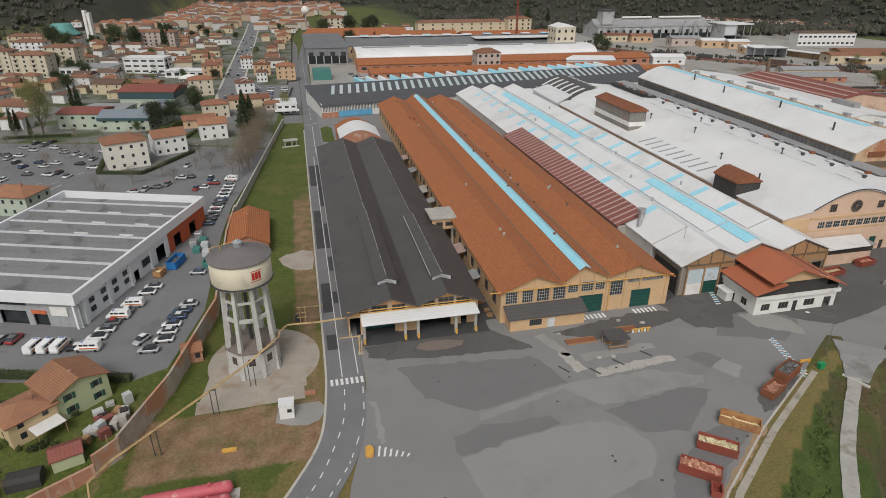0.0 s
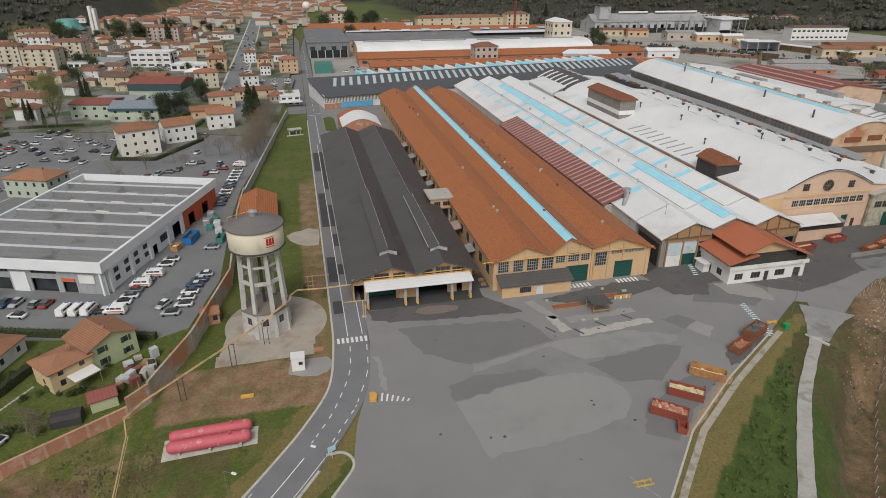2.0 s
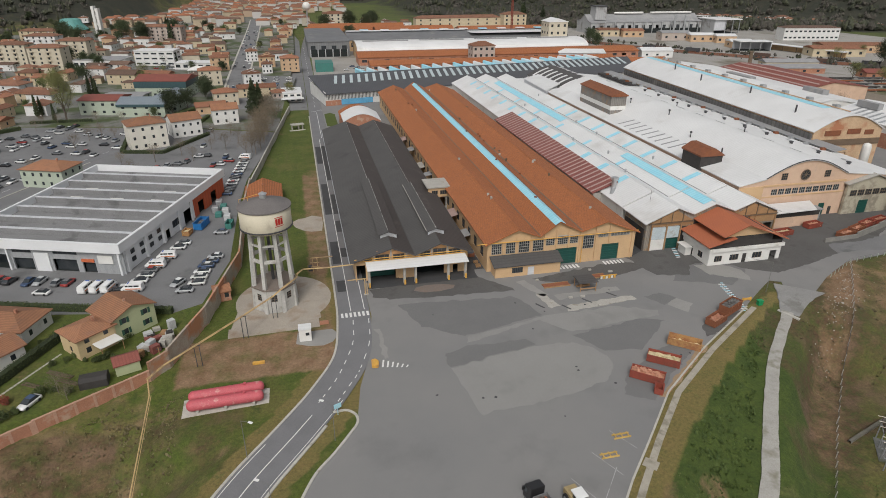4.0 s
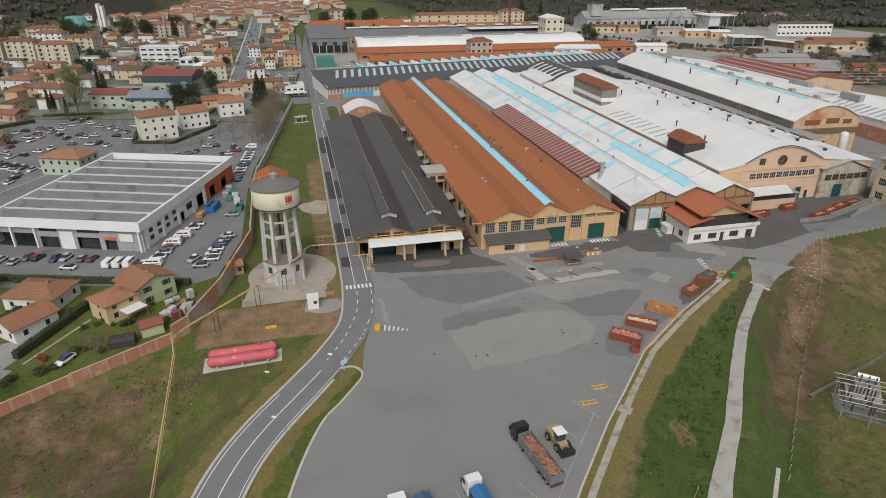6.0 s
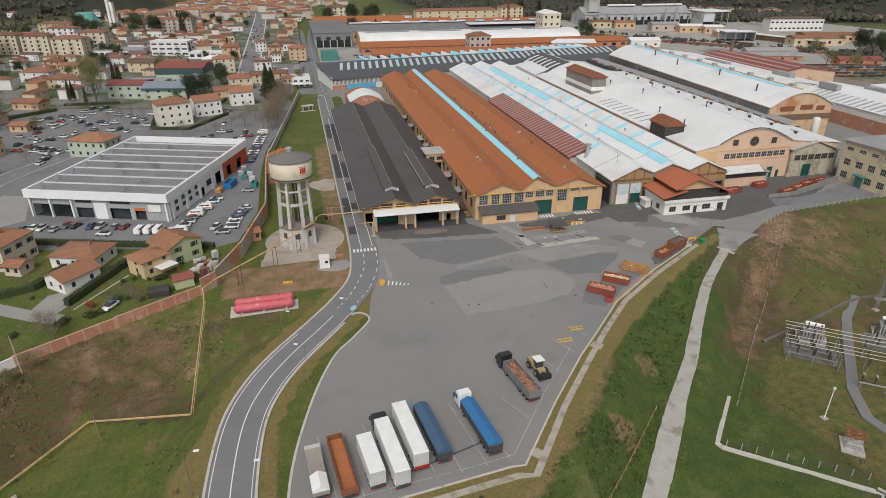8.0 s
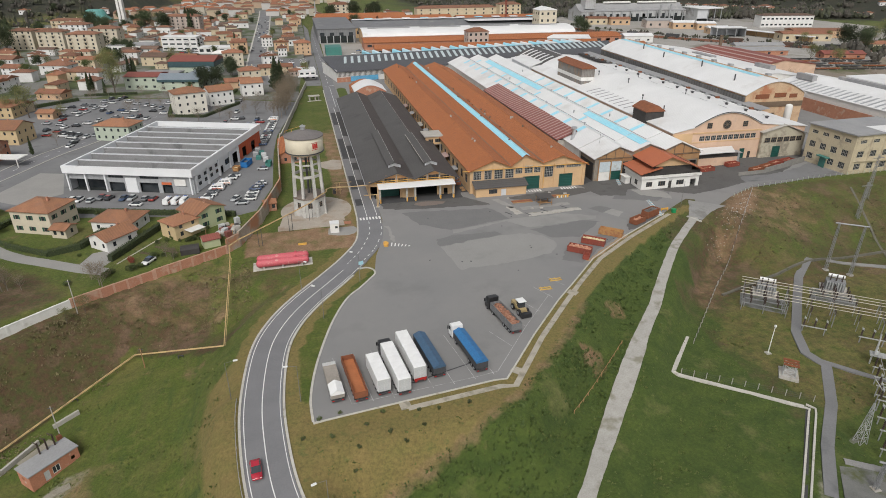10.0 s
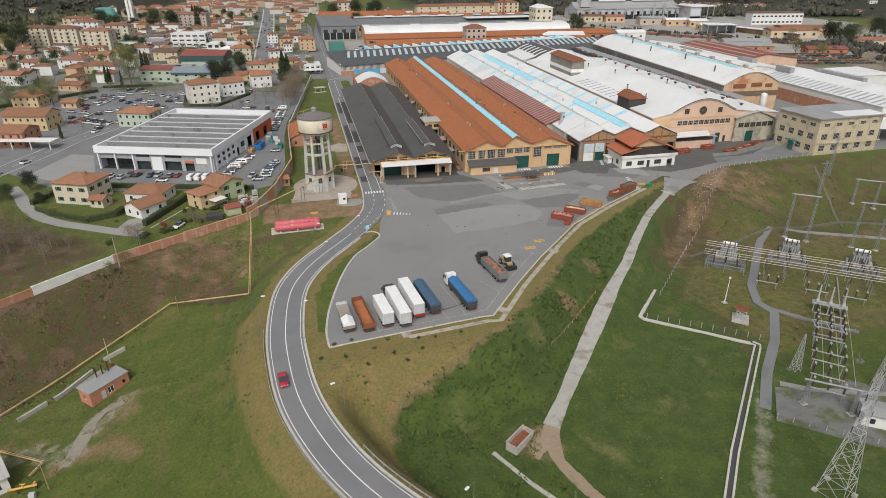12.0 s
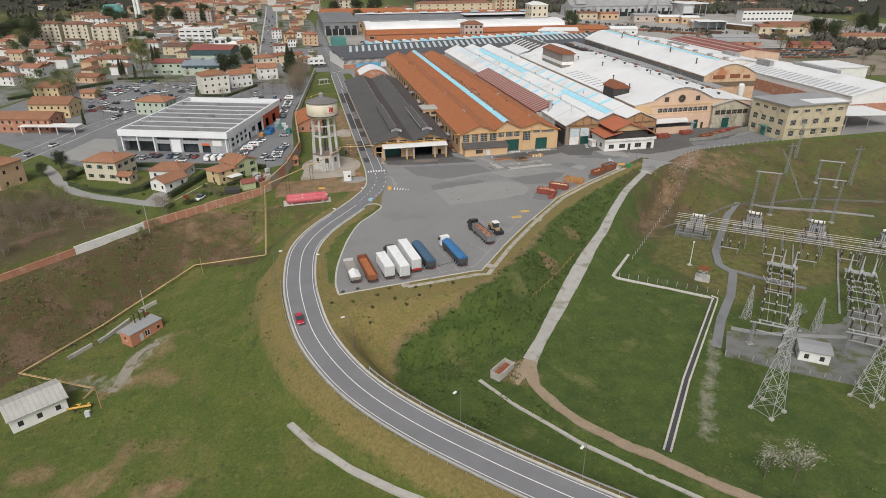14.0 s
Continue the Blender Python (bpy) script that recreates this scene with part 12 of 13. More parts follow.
# bare ground of the sidings
flat_sheet("ground_sidings", [(318, 300), (350, 272), (430, 262), (560, 340), (520, 408), (430, 372), (380, 352), (340, 340)], 0.06, mat("bare_brown_earth", (0.24, 0.2, 0.155), (0.18, 0.15, 0.115), 0.04, 0.8, 0.95, 0.2, stain=(0.1, 0.105, 0.05), stain_scale=0.03, stain_at=0.5), "bare brown earth yard beyond the white halls", "ground")
# railway
ballast = mat("track_ballast", (0.2, 0.185, 0.165), (0.15, 0.135, 0.12), 0.3, 3.0, 0.95, 0.3)
RAIL = smooth_line([(250, 760, 0.05), (330, 600, 0.05), (390, 520, 0.05), (470, 440, 0.05), (640, 330, 0.05)])
bm = new_bm()
ribbon(bm, RAIL, -11, 11, 0.12, 0.3)
solid("railway_bed", bm, ballast, "brown ballast bed of several railway tracks", "railway", kind="structure")
for off in (-8, -4, 0, 4, 8):
    t = thing("railway_track", "pair of rusty rails on the ballast bed", "railway", 390, 520, 0.17, 0, "railway tracks", "structure")
    for s in (-0.75, 0.75):
        bm = new_bm()
        ribbon(bm, RAIL, off + s - 0.08, off + s + 0.08, 0.3, 0.18)
        part("rail", bm, rust, t)
rw = random.Random(5)
rust_dark = mat("dark_wagon_rust", (0.1, 0.06, 0.045), (0.07, 0.05, 0.042), 0.4, 4, 0.9, 0.1)
for i in range(9):
    k = rw.randrange(10, len(RAIL) - 4)
    p, q = RAIL[k], RAIL[k + 1]
    t = thing("goods_wagon", "rust-brown goods wagon standing on the tracks", "wagon", p[0] + rw.choice((-8, -4, 4, 8)), p[1], 0.3, math.degrees(math.atan2(q[1] - p[1], q[0] - p[0])), "goods wagons")
    part("body", boxes((-6.5, 6.5, -1.4, 1.4, 1.0, 3.6)), (rust_dark, dark_steel, dark_steel)[i % 3], t, "", False)
    for u in (-4.6, 4.6):
        part("bogie", boxes((u - 1.2, u + 1.2, -1.2, 1.2, 0, 0.98)), dark_steel, t, "", False)


# ---- trees and shrubs ----
bark = mat("tree_bark", (0.13, 0.105, 0.085), (0.09, 0.075, 0.06), 1.0, 8.0, 0.95, 0.2)
bark_pale = mat("pale_twig_bark", (0.2, 0.17, 0.14), (0.15, 0.125, 0.1), 1.0, 8.0, 0.95, 0.2)


def leaf_mat(name, c1, c2, vary=0.35):
    m = bpy.data.materials.new(name)
    m.use_nodes = True
    n, l = m.node_tree.nodes, m.node_tree.links
    p = n["Principled BSDF"]
    p.inputs["Roughness"].default_value = 0.8
    geo, oi = n.new("ShaderNodeNewGeometry"), n.new("ShaderNodeObjectInfo")
    mx, hs, mr = n.new("ShaderNodeMix"), n.new("ShaderNodeHueSaturation"), n.new("ShaderNodeMapRange")
    mx.data_type = "RGBA"
    mx.inputs[6].default_value, mx.inputs[7].default_value = (*c1, 1), (*c2, 1)
    l.new(geo.outputs["Random Per Island"], mx.inputs[0])
    mr.inputs["To Min"].default_value, mr.inputs["To Max"].default_value = 1 - vary, 1 + vary
    l.new(oi.outputs["Random"], mr.inputs["Value"])
    l.new(mr.outputs[0], hs.inputs["Value"])
    l.new(mx.outputs[2], hs.inputs["Color"])
    l.new(hs.outputs[0], p.inputs["Base Color"])
    return m


leaf_dark = leaf_mat("dark_evergreen_leaf", (0.032, 0.046, 0.019), (0.06, 0.078, 0.032))
leaf_mid = leaf_mat("green_leaf", (0.05, 0.075, 0.02), (0.09, 0.11, 0.035))
leaf_spring = leaf_mat("young_spring_leaf", (0.13, 0.14, 0.045), (0.19, 0.19, 0.07), 0.2)
leaf_bud = leaf_mat("reddish_bud_twig", (0.15, 0.11, 0.075), (0.2, 0.16, 0.1), 0.2)
leaf_bloom = leaf_mat("white_blossom", (0.3, 0.29, 0.23), (0.5, 0.48, 0.42), 0.1)


def leaf_mesh(name, pts, size, rnd, flat=0.0):
    """Small bent leaf sprays, one island each, at the given points."""
    verts, faces = [], []
    for p in pts:
        d = Vector((rnd.gauss(0, 1), rnd.gauss(0, 1), rnd.gauss(0, 1))).normalized()
        e = d.orthogonal().normalized()
        e = Matrix.Rotation(rnd.uniform(0, 6.28), 3, d) @ e
        s = size * rnd.uniform(0.6, 1.4)
        k = len(verts)
        p = Vector(p)
        f = d.cross(e)
        verts += [p - e * s, p + f * s * 0.5, p + e * s, p - f * s * 0.5 + d * s * 0.4]
        faces += [(k, k + 1, k + 3), (k + 1, k + 2, k + 3)]
    me = bpy.data.meshes.new(name)
    me.from_pydata([tuple(v) for v in verts], [], faces)
    return me


def limbs(bm, base, h, spread, n, rnd, r0, start=0.3, depth=2, lift=0.6):
    """Tapered limbs out of a trunk; returns the points where twigs end."""
    ends = []
    for i in range(n):
        u = start + (0.95 - start) * (i + rnd.random() * 0.6) / n
        a = i * 2.4 + rnd.uniform(-0.4, 0.4)
        length = spread * (1.15 - 0.7 * u) * rnd.uniform(0.8, 1.2)
        p0 = Vector(base) + Vector((0, 0, h * u))
        p1 = p0 + Vector((math.cos(a) * length * 0.6, math.sin(a) * length * 0.6, length * lift))
        p2 = p1 + Vector((math.cos(a + rnd.uniform(-0.5, 0.5)) * length * 0.5, math.sin(a) * length * 0.5, length * lift * 0.9))
        r = r0 * (1 - u) * 0.55 + 0.02
        tube(bm, p0, p1, r, 4, r * 0.6)
        tube(bm, p1, p2, r * 0.6, 3, r * 0.2)
        ends += [p1, p2]
        for k in range(depth * 2):
            q0 = p0.lerp(p2, rnd.uniform(0.3, 0.95))
            q1 = q0 + Vector((rnd.gauss(0, 1), rnd.gauss(0, 1), rnd.uniform(0.2, 1.2))) * length * 0.26
            tube(bm, q0, q1, r * 0.35 + 0.01, 3, 0.012)
            ends.append(q1)
            for _ in range(depth):
                s1 = q1 + Vector((rnd.gauss(0, 1), rnd.gauss(0, 1), rnd.uniform(0, 1.2))) * length * 0.15
                tube(bm, q0.lerp(q1, rnd.uniform(0.3, 1)), s1, 0.02, 3, 0.008)
                ends.append(s1)
    return ends


def tree(name, label, h, spread, n, leaf, count, size, seed, start=0.3, r0=None, thick=0.9, crown="crown", bark_m=None, cat="tree", group="", lift=0.6):
    rnd = random.Random(seed)
    t = thing(name, label, cat, 0, 0, 0, 0, group)
    r0 = r0 or h * 0.022
    bm = new_bm()
    tube(bm, (0, 0, -0.4), (0.03 * h * rnd.uniform(-0.5, 0.5), 0, h * 0.45), r0, 8, r0 * 0.65)
    tube(bm, (0, 0, h * 0.45), (0, 0, h * 0.96), r0 * 0.65, 6, 0.03)
    ends = limbs(bm, (0, 0, 0), h, spread, n, rnd, r0, start, 2, lift)
    part("trunk", bm, bark_m or bark, t, "", False)
    if leaf:
        pts = []
        for _ in range(count):
            e = rnd.choice(ends)
            pts.append(e + Vector((rnd.gauss(0, thick), rnd.gauss(0, thick), rnd.gauss(0, thick * 0.8))))
        part_mesh(crown, leaf_mesh(crown, pts, size, rnd), leaf, t, "", False)
    return t


def conifer(name, label, h, w, leaf, count, size, seed, power=1.0, group="", base=0.06):
    """A pointed evergreen: trunk and whorls of sprays thinning to the tip."""
    rnd = random.Random(seed)
    t = thing(name, label, "tree", 0, 0, 0, 0, group)
    bm = new_bm()
    tube(bm, (0, 0, -0.4), (0, 0, h * 0.97), h * 0.016, 7, 0.03)
    part("trunk", bm, bark, t, "", False)
    pts = []
    for _ in range(count):
        u = rnd.random() ** 1.3
        a = rnd.uniform(0, 6.28)
        lobe = 1 + 0.22 * math.sin(a * 3 + u * 17) + 0.15 * math.sin(a * 5 - u * 31)
        r = w * (1 - u) ** power * lobe * rnd.uniform(0.45, 1.0) * min(1, (u + 0.04) * 8)
        pts.append((r * math.cos(a), r * math.sin(a), h * (base + (1 - base) * u)))
    part_mesh("crown", leaf_mesh("crown", pts, size, rnd), leaf, t, "", False)
    return t


def shrub(name, label, w, h, leaf, count, size, seed, cat="shrub", group=""):
    rnd = random.Random(seed)
    t = thing(name, label, cat, 0, 0, 0, 0, group)
    bm = new_bm()
    for i in range(6):
        a = i * 1.05
        tube(bm, (0, 0, -0.3), (w * 0.5 * math.cos(a), w * 0.5 * math.sin(a), h * 0.7), 0.06, 4, 0.015)
    part("stems", bm, bark, t, "", False)
    lobes = [(rnd.gauss(0, w * 0.4), rnd.gauss(0, w * 0.4), h * rnd.uniform(0.3, 0.75), rnd.uniform(0.3, 0.5)) for _ in range(7)]
    pts = []
    for _ in range(count):
        lx, ly, lz, lr = rnd.choice(lobes)
        d = Vector((rnd.gauss(0, 1), rnd.gauss(0, 1), rnd.gauss(0, 0.8))).normalized() * lr * w * rnd.uniform(0.7, 1.05)
        pts.append((lx + d.x, ly + d.y, max(0.05, lz + d.z * h / w)))
    part_mesh("foliage", leaf_mesh("foliage", pts, size, rnd), leaf, t, "", False)
    return t


rtree = random.Random(21)


def plant(proto_list, spots, used_set, scale=(0.85, 1.15)):
    for i, s in enumerate(spots):
        x, y = s[0], s[1]
        k = s[2] if len(s) > 2 else rtree.uniform(*scale)
        pr = proto_list[i % len(proto_list)]
        z = max(land_at(x, y), TZ if (x < -24 and y > 160) or (x < -8 and y > 250) else -99)
        m = pose(x, y, z, 0, 0, rtree.uniform(0, 360))
        o = pr
        if pr.name in used_set:
            o = copy_thing(pr, m)
        used_set.add(pr.name)
        o.matrix_basis = m @ Matrix.Scale(k, 4)


planted = set()
# bare trees along the boundary wall
bare = [tree("bare_tree", "bare spring tree with fine grey-brown twigs", 8.5, 3.6, 11, leaf_bud, 900, 0.14, s, 0.25, group="bare trees", bark_m=bark_pale) for s in (1, 2, 3)]
wall_trees = []
for i in range(34):
    y = 272 + i * 2.6 + rtree.uniform(-1, 1)
    x = float(np.interp(y, [236, 363], [-17.6, -3.4])) - rtree.uniform(2.5, 9 + max(0, (y - 310) * 0.12))
    wall_trees.append((x, y, rtree.uniform(0.6, 1.15)))
plant(bare, wall_trees, planted)
# car park trees
lot_trees = [(-90.8, 312.4), (-92.3, 297), (-86.4, 315.6), (-80.4, 313.5), (-41.3, 270.1), (-29.8, 283.7), (-25.4, 294.4), (-78.8, 329.3), (-114.5, 348.6), (-121.3, 348), (-99, 268), (-110, 245), (-68, 270), (-56, 272), (-47, 279), (-36, 286),
             (-70, 335), (-84, 344), (-134, 330), (-140, 312), (-62, 258), (-120, 336), (-96, 346), (-36, 300), (-30, 310)]
plant(bare, [(x, y, rtree.uniform(0.5, 0.8)) for x, y in lot_trees], planted)
# bare thicket beside the drive
plant(bare, [(-92, 104, 0.55), (-86, 98, 0.5), (-97, 112, 0.6), (-82, 106, 0.45), (-101, 100, 0.6), (-90, 116, 0.5), (-77, 110, 0.4), (-106, 116, 0.6)], planted)
willow = tree("willow_tree", "tall slim tree with hanging yellow-green spring leaves", 22, 6.0, 16, leaf_spring, 11000, 0.2, 9, 0.1, thick=1.1, lift=0.9)
plant([willow], [(-113, 357, 1.0)], planted)
green_tree = [tree("leafy_tree", "round tree with fresh green spring leaves", 10, 4.2, 12, leaf_mid, 4200, 0.22, s, 0.2, thick=0.9, group="leafy trees") for s in (14, 15)]
ever = [tree("evergreen_tree", "dense dark evergreen tree", 11, 4.4, 13, leaf_dark, 6000, 0.26, s, 0.12, thick=1.0, group="evergreen trees") for s in (16, 17)]
spring = [tree("budding_tree", "tree with thin yellow-green young leaves", 11, 4.4, 12, leaf_spring, 1900, 0.22, s, 0.2, thick=0.9, group="budding trees") for s in (18, 19)]
cypress = conifer("cypress_tree", "slender dark green cypress", 13, 1.5, leaf_dark, 2400, 0.3, 31, 0.6, "cypresses")
fir = conifer("fir_tree", "dark green fir with a pointed crown", 18, 4.2, leaf_dark, 3600, 0.45, 32, 0.9, "fir trees")
plant(ever, [(-62.6, 357, 1.0), (-56.9, 370, 0.85), (-52, 405, 0.9), (-139, 682, 1.5), (-113, 700, 1.6), (-261, 573, 1.5), (-242, 557, 1.6), (-104.4, 163, 0.5), (-108, 155, 0.4), (-50, 398, 0.8), (-170, 560, 1.0), (-155, 545, 0.8), (-96.4, 148.2, 0.3),
             (-268, 560, 1.3), (-210, 690, 1.6), (-190, 660, 1.4), (-165, 720, 1.5), (70, 800, 1.7), (100, 815, 1.6), (90, 790, 1.5), (40, 790, 1.5), (465, 427, 1.6), (478, 420, 1.5), (560, 470, 1.5), (300, 620, 1.2), (60, 690, 1.2), (296, 596, 1.0)], planted)
plant([fir], [(-20.5, 345, 1.1), (-17.8, 348.5, 0.95), (-293, 650, 1.2), (-280, 668, 1.1), (-120, 705, 1.3), (320, 880, 1.4), (345, 865, 1.3), (330, 900, 1.4), (600, 494, 1.3), (612, 505, 1.4)], planted)
plant([cypress], [(-119, 422, 1.0), (-117, 424, 0.9), (-115, 421, 0.8), (-113.1, 677, 1.9), (-110, 683, 1.7), (-115.2, 232.2, 0.55), (-129, 366, 0.9), (-128, 369, 0.8), (-118, 356, 0.7), (-160, 470, 0.8), (-205, 480, 0.9), (-88, 540, 0.8), (-60, 560, 0.9)], planted)
plant(spring, [(-158.4, 297, 1.1), (-139.9, 302, 1.2), (-124, 299, 0.5), (-2.2, 398, 0.8), (-277, 597, 1.6), (-262, 590, 1.4), (-150, 306, 0.8), (-250, 545, 1.1), (559, 476, 1.6), (540, 468, 1.3), (400, 367, 0.9), (393, 385, 1.0), (408, 372, 0.8),
               (300, 600, 0.9), (470, 480, 0.8), (505, 488, 0.8), (-100, 480, 0.8), (-96, 456, 0.7)], planted)
plant(green_tree, [(-118, 475, 0.6), (-70, 350, 0.5), (-150, 440, 0.7), (-180, 420, 0.8), (-196, 410, 0.7), (-160, 400, 0.6), (-205, 450, 0.7), (-230, 480, 0.9), (-175, 360, 0.6), (-160, 345, 0.7), (-195, 365, 0.6), (-215, 400, 0.8), (-140, 385, 0.5)], planted)
# greenery between the far houses
mix_list = ever + spring + ever + green_tree + bare
far_spots = []
while len(far_spots) < 120:
    x, y = rtree.uniform(-330, 0), rtree.uniform(440, 900)
    if x < -0.46 * y - 60 or abs(x - float(np.interp(y, STREET[:, 1], STREET[:, 0]))) < 11:
        continue
    if any(math.hypot(x - q[0], y - q[1]) < 9 for q in spots):
        continue
    far_spots.append((x, y, rtree.uniform(0.4, 0.8)))
plant(mix_list, far_spots, planted)
# gardens round the near houses
shrubs = [shrub("garden_shrub", "rounded green garden shrub", 1.5, 1.6, leaf_mid, 700, 0.16, s, group="garden shrubs") for s in (41, 42)]
plant(shrubs, [(-50, 131, 0.6), (-44, 131, 0.5), (-33, 131, 0.6), (-31, 134, 0.7), (-55, 140, 0.5),  (-69, 127, 0.5), (-47, 122, 0.6), (-90, 139, 0.8), (-72, 158, 0.7),
               (-67, 110, 0.8), (-44, 121, 0.7), (-54, 116, 0.7), (-59, 113, 0.8)], planted)
blossom = tree("blossom_tree", "small fruit tree in white blossom", 5.5, 2.2, 9, leaf_bloom, 700, 0.1, 51, 0.35, thick=0.3)
plant(bare + spring, [(rtree.uniform(300, 430), rtree.uniform(160, 330), rtree.uniform(0.5, 0.9)) for _ in range(12)], planted)
plant([blossom], [(61.8, -14.5, 1.15), (66.2, -16.6, 1.4)], planted)
plant(spring, [(-61, 100.4, 0.35), (-64, 97, 0.3), (-100, 118, 0.6), (-92, 122, 0.55), (-106, 124, 0.6), (-98, 130, 0.5), (-110, 112, 0.6)], planted)


# kitchen garden behind the wall: slab path, edging stones and beds
slab = mat("pale_garden_slab", (0.42, 0.4, 0.35), (0.34, 0.32, 0.28), 0.8, 6.0, 0.9, 0.1)
for k in range(22):
    f = k / 21
    bm = new_bm()
    box(bm, -0.32, 0.32, -0.22, 0.22, 1.9, 2.08, pose(-57.9 + 8.1 * f, 120.0 + 14.6 * f, 0, 0, 0, 61))
    solid("garden_slab", bm, slab, "pale concrete slab of a garden path", "slab", "garden slabs")
bed_soil = mat("garden_soil", (0.12, 0.085, 0.055), (0.16, 0.12, 0.08), 0.8, 6.0, 0.95, 0.3)
for bx, by, bl in ((-47.6, 127.4, 6.0), (-45.4, 124.6, 5.0), (-51.6, 124.8, 4.6)):
    t = thing("garden_bed", "narrow bed of dark soil with young plants", "garden bed", bx, by, 2.0, -30, "garden beds")
    part("soil", boxes((-bl / 2, bl / 2, -0.5, 0.5, -0.1, 0.14)), bed_soil, t, "", False)
    gp = random.Random(int(bl * 10))
    part_mesh("plants", leaf_mesh("plants", [(gp.uniform(-bl / 2, bl / 2), gp.choice((-0.25, 0.25)) + gp.gauss(0, 0.05), gp.uniform(0.14, 0.35)) for _ in range(160)], 0.12, gp), leaf_mid, t, "", False)
plant(shrubs, [(-49.3, 122.0, 1.0), (-46.4, 133.0, 0.7), (-47.6, 132.0, 0.6), (-40.4, 131.4, 0.9), (-41.8, 130.6, 0.8), (-38.6, 131.0, 0.6), (-53.4, 115.4, 1.0), (-51.4, 116.6, 0.8), (-58.4, 114.4, 0.9), (-33.6, 129.4, 0.6), (-37.6, 138.6, 0.7)], planted)
red_shrub = shrub("red_shrub", "red-leaved garden shrub beside the car", 1.3, 1.6, leaf_mat("red_leaf", (0.2, 0.05, 0.03), (0.3, 0.09, 0.05)), 600, 0.15, 47)
plant([red_shrub], [(-54.3, 119.9, 1.0)], planted)
plant(bare, [(-46.2, 121.6, 0.45), (-43.8, 118.8, 0.4), (-58.5, 107.6, 0.7), (-59.3, 108.4, 0.6), (-62, 112, 0.5)], planted)


# clipped hedges
def hedge(p0, p1, w, h, label):
    rnd = random.Random(int(p0[0] * 7))
    t = thing("hedge", label, "hedge", 0, 0, 0, 0, "hedges")
    z = land_at(*p0)
    length = math.hypot(p1[0] - p0[0], p1[1] - p0[1])
    d = Vector((p1[0] - p0[0], p1[1] - p0[1], 0)) / length
    nv = Vector((-d.y, d.x, 0))
    bm = new_bm()
    m = Matrix(((d.x, nv.x, 0, p0[0]), (d.y, nv.y, 0, p0[1]), (0, 0, 1, z), (0, 0, 0, 1)))
    box(bm, 0, length, -w * 0.4, w * 0.4, -0.3, h * 0.9, m)
    part("body", bm, leaf_dark, t)
    pts = []
    for _ in range(int(length * (w + 2 * h) * 14)):
        u, s = rnd.uniform(0, length), rnd.uniform(-h, w + h)
        a, zz = ((-w / 2, -s) if s < 0 else (w / 2, s - w) if s > w else (s - w / 2, h))
        p = Vector((p0[0], p0[1], z)) + d * u + nv * a + Vector((rnd.gauss(0, 0.07), rnd.gauss(0, 0.07), zz + rnd.gauss(0, 0.07)))
        pts.append(p)
    part_mesh("foliage", leaf_mesh("foliage", pts, 0.16, rnd), leaf_mid, t)


for p0, p1, w, h in (((-60, 121.8), (-50.4, 143.4), 1.6, 1.9), ((-80, 161), (-56, 154), 1.4, 1.6), ((-56, 154), (-30, 147), 1.4, 1.6), ((-94, 160), (-99, 148), 1.5, 1.6), ((-96, 143), (-90, 137.4), 1.3, 1.2), ((-90, 137.4), (-77, 129), 1.3, 1.2), ((-77, 129), (-70, 132), 1.6, 1.8), ((-70, 132), (-66, 142), 1.6, 1.8), ((-95, 156), (-86, 160), 1.3, 1.2), ((-72, 288), (-55, 284), 1.4, 1.4), ((-55, 284), (-40, 312), 1.4, 1.4),
                     ((-75, 315), (-72, 288), 1.4, 1.4), ((-128, 340), (-172, 300), 1.6, 1.8), ((-100, 352), (-128, 352), 1.4, 1.4), ((-48, 330), (-44, 350), 1.4, 1.4), ((-60, 350), (-46, 376), 2.5, 2.6)):
    hedge(p0, p1, w, h, "clipped green garden hedge")


# ---- woods on the far hills and scrub belts: uncountable ----
def clump(verts, faces, x, y, z, w, h, rnd, pointed):
    """A small uneven crown: a lumpy body of twenty-odd faces, broken outline."""
    k = len(verts)
    rings = ((0.0, 0.55), (0.35, 1.0), (0.7, 0.75 if not pointed else 0.4))
    n = 6
    for zz, rr in rings:
        for i in range(n):
            a = 6.283 * i / n + rnd.uniform(-0.4, 0.4)
            r = w * rr * rnd.uniform(0.55, 1.25)
            verts.append((x + r * math.cos(a), y + r * math.sin(a), z + h * (0.12 + 0.85 * zz) + rnd.uniform(-0.12, 0.12) * h))
    verts.append((x + rnd.uniform(-0.3, 0.3) * w, y, z + h * (1.0 if not pointed else 1.15)))
    for r in range(2):
        for i in range(n):
            j = (i + 1) % n
            faces.append((k + r * n + i, k + r * n + j, k + (r + 1) * n + j))
            faces.append((k + r * n + i, k + (r + 1) * n + j, k + (r + 1) * n + i))
    for i in range(n):
        faces.append((k + 2 * n + i, k + 2 * n + (i + 1) % n, k + 3 * n))


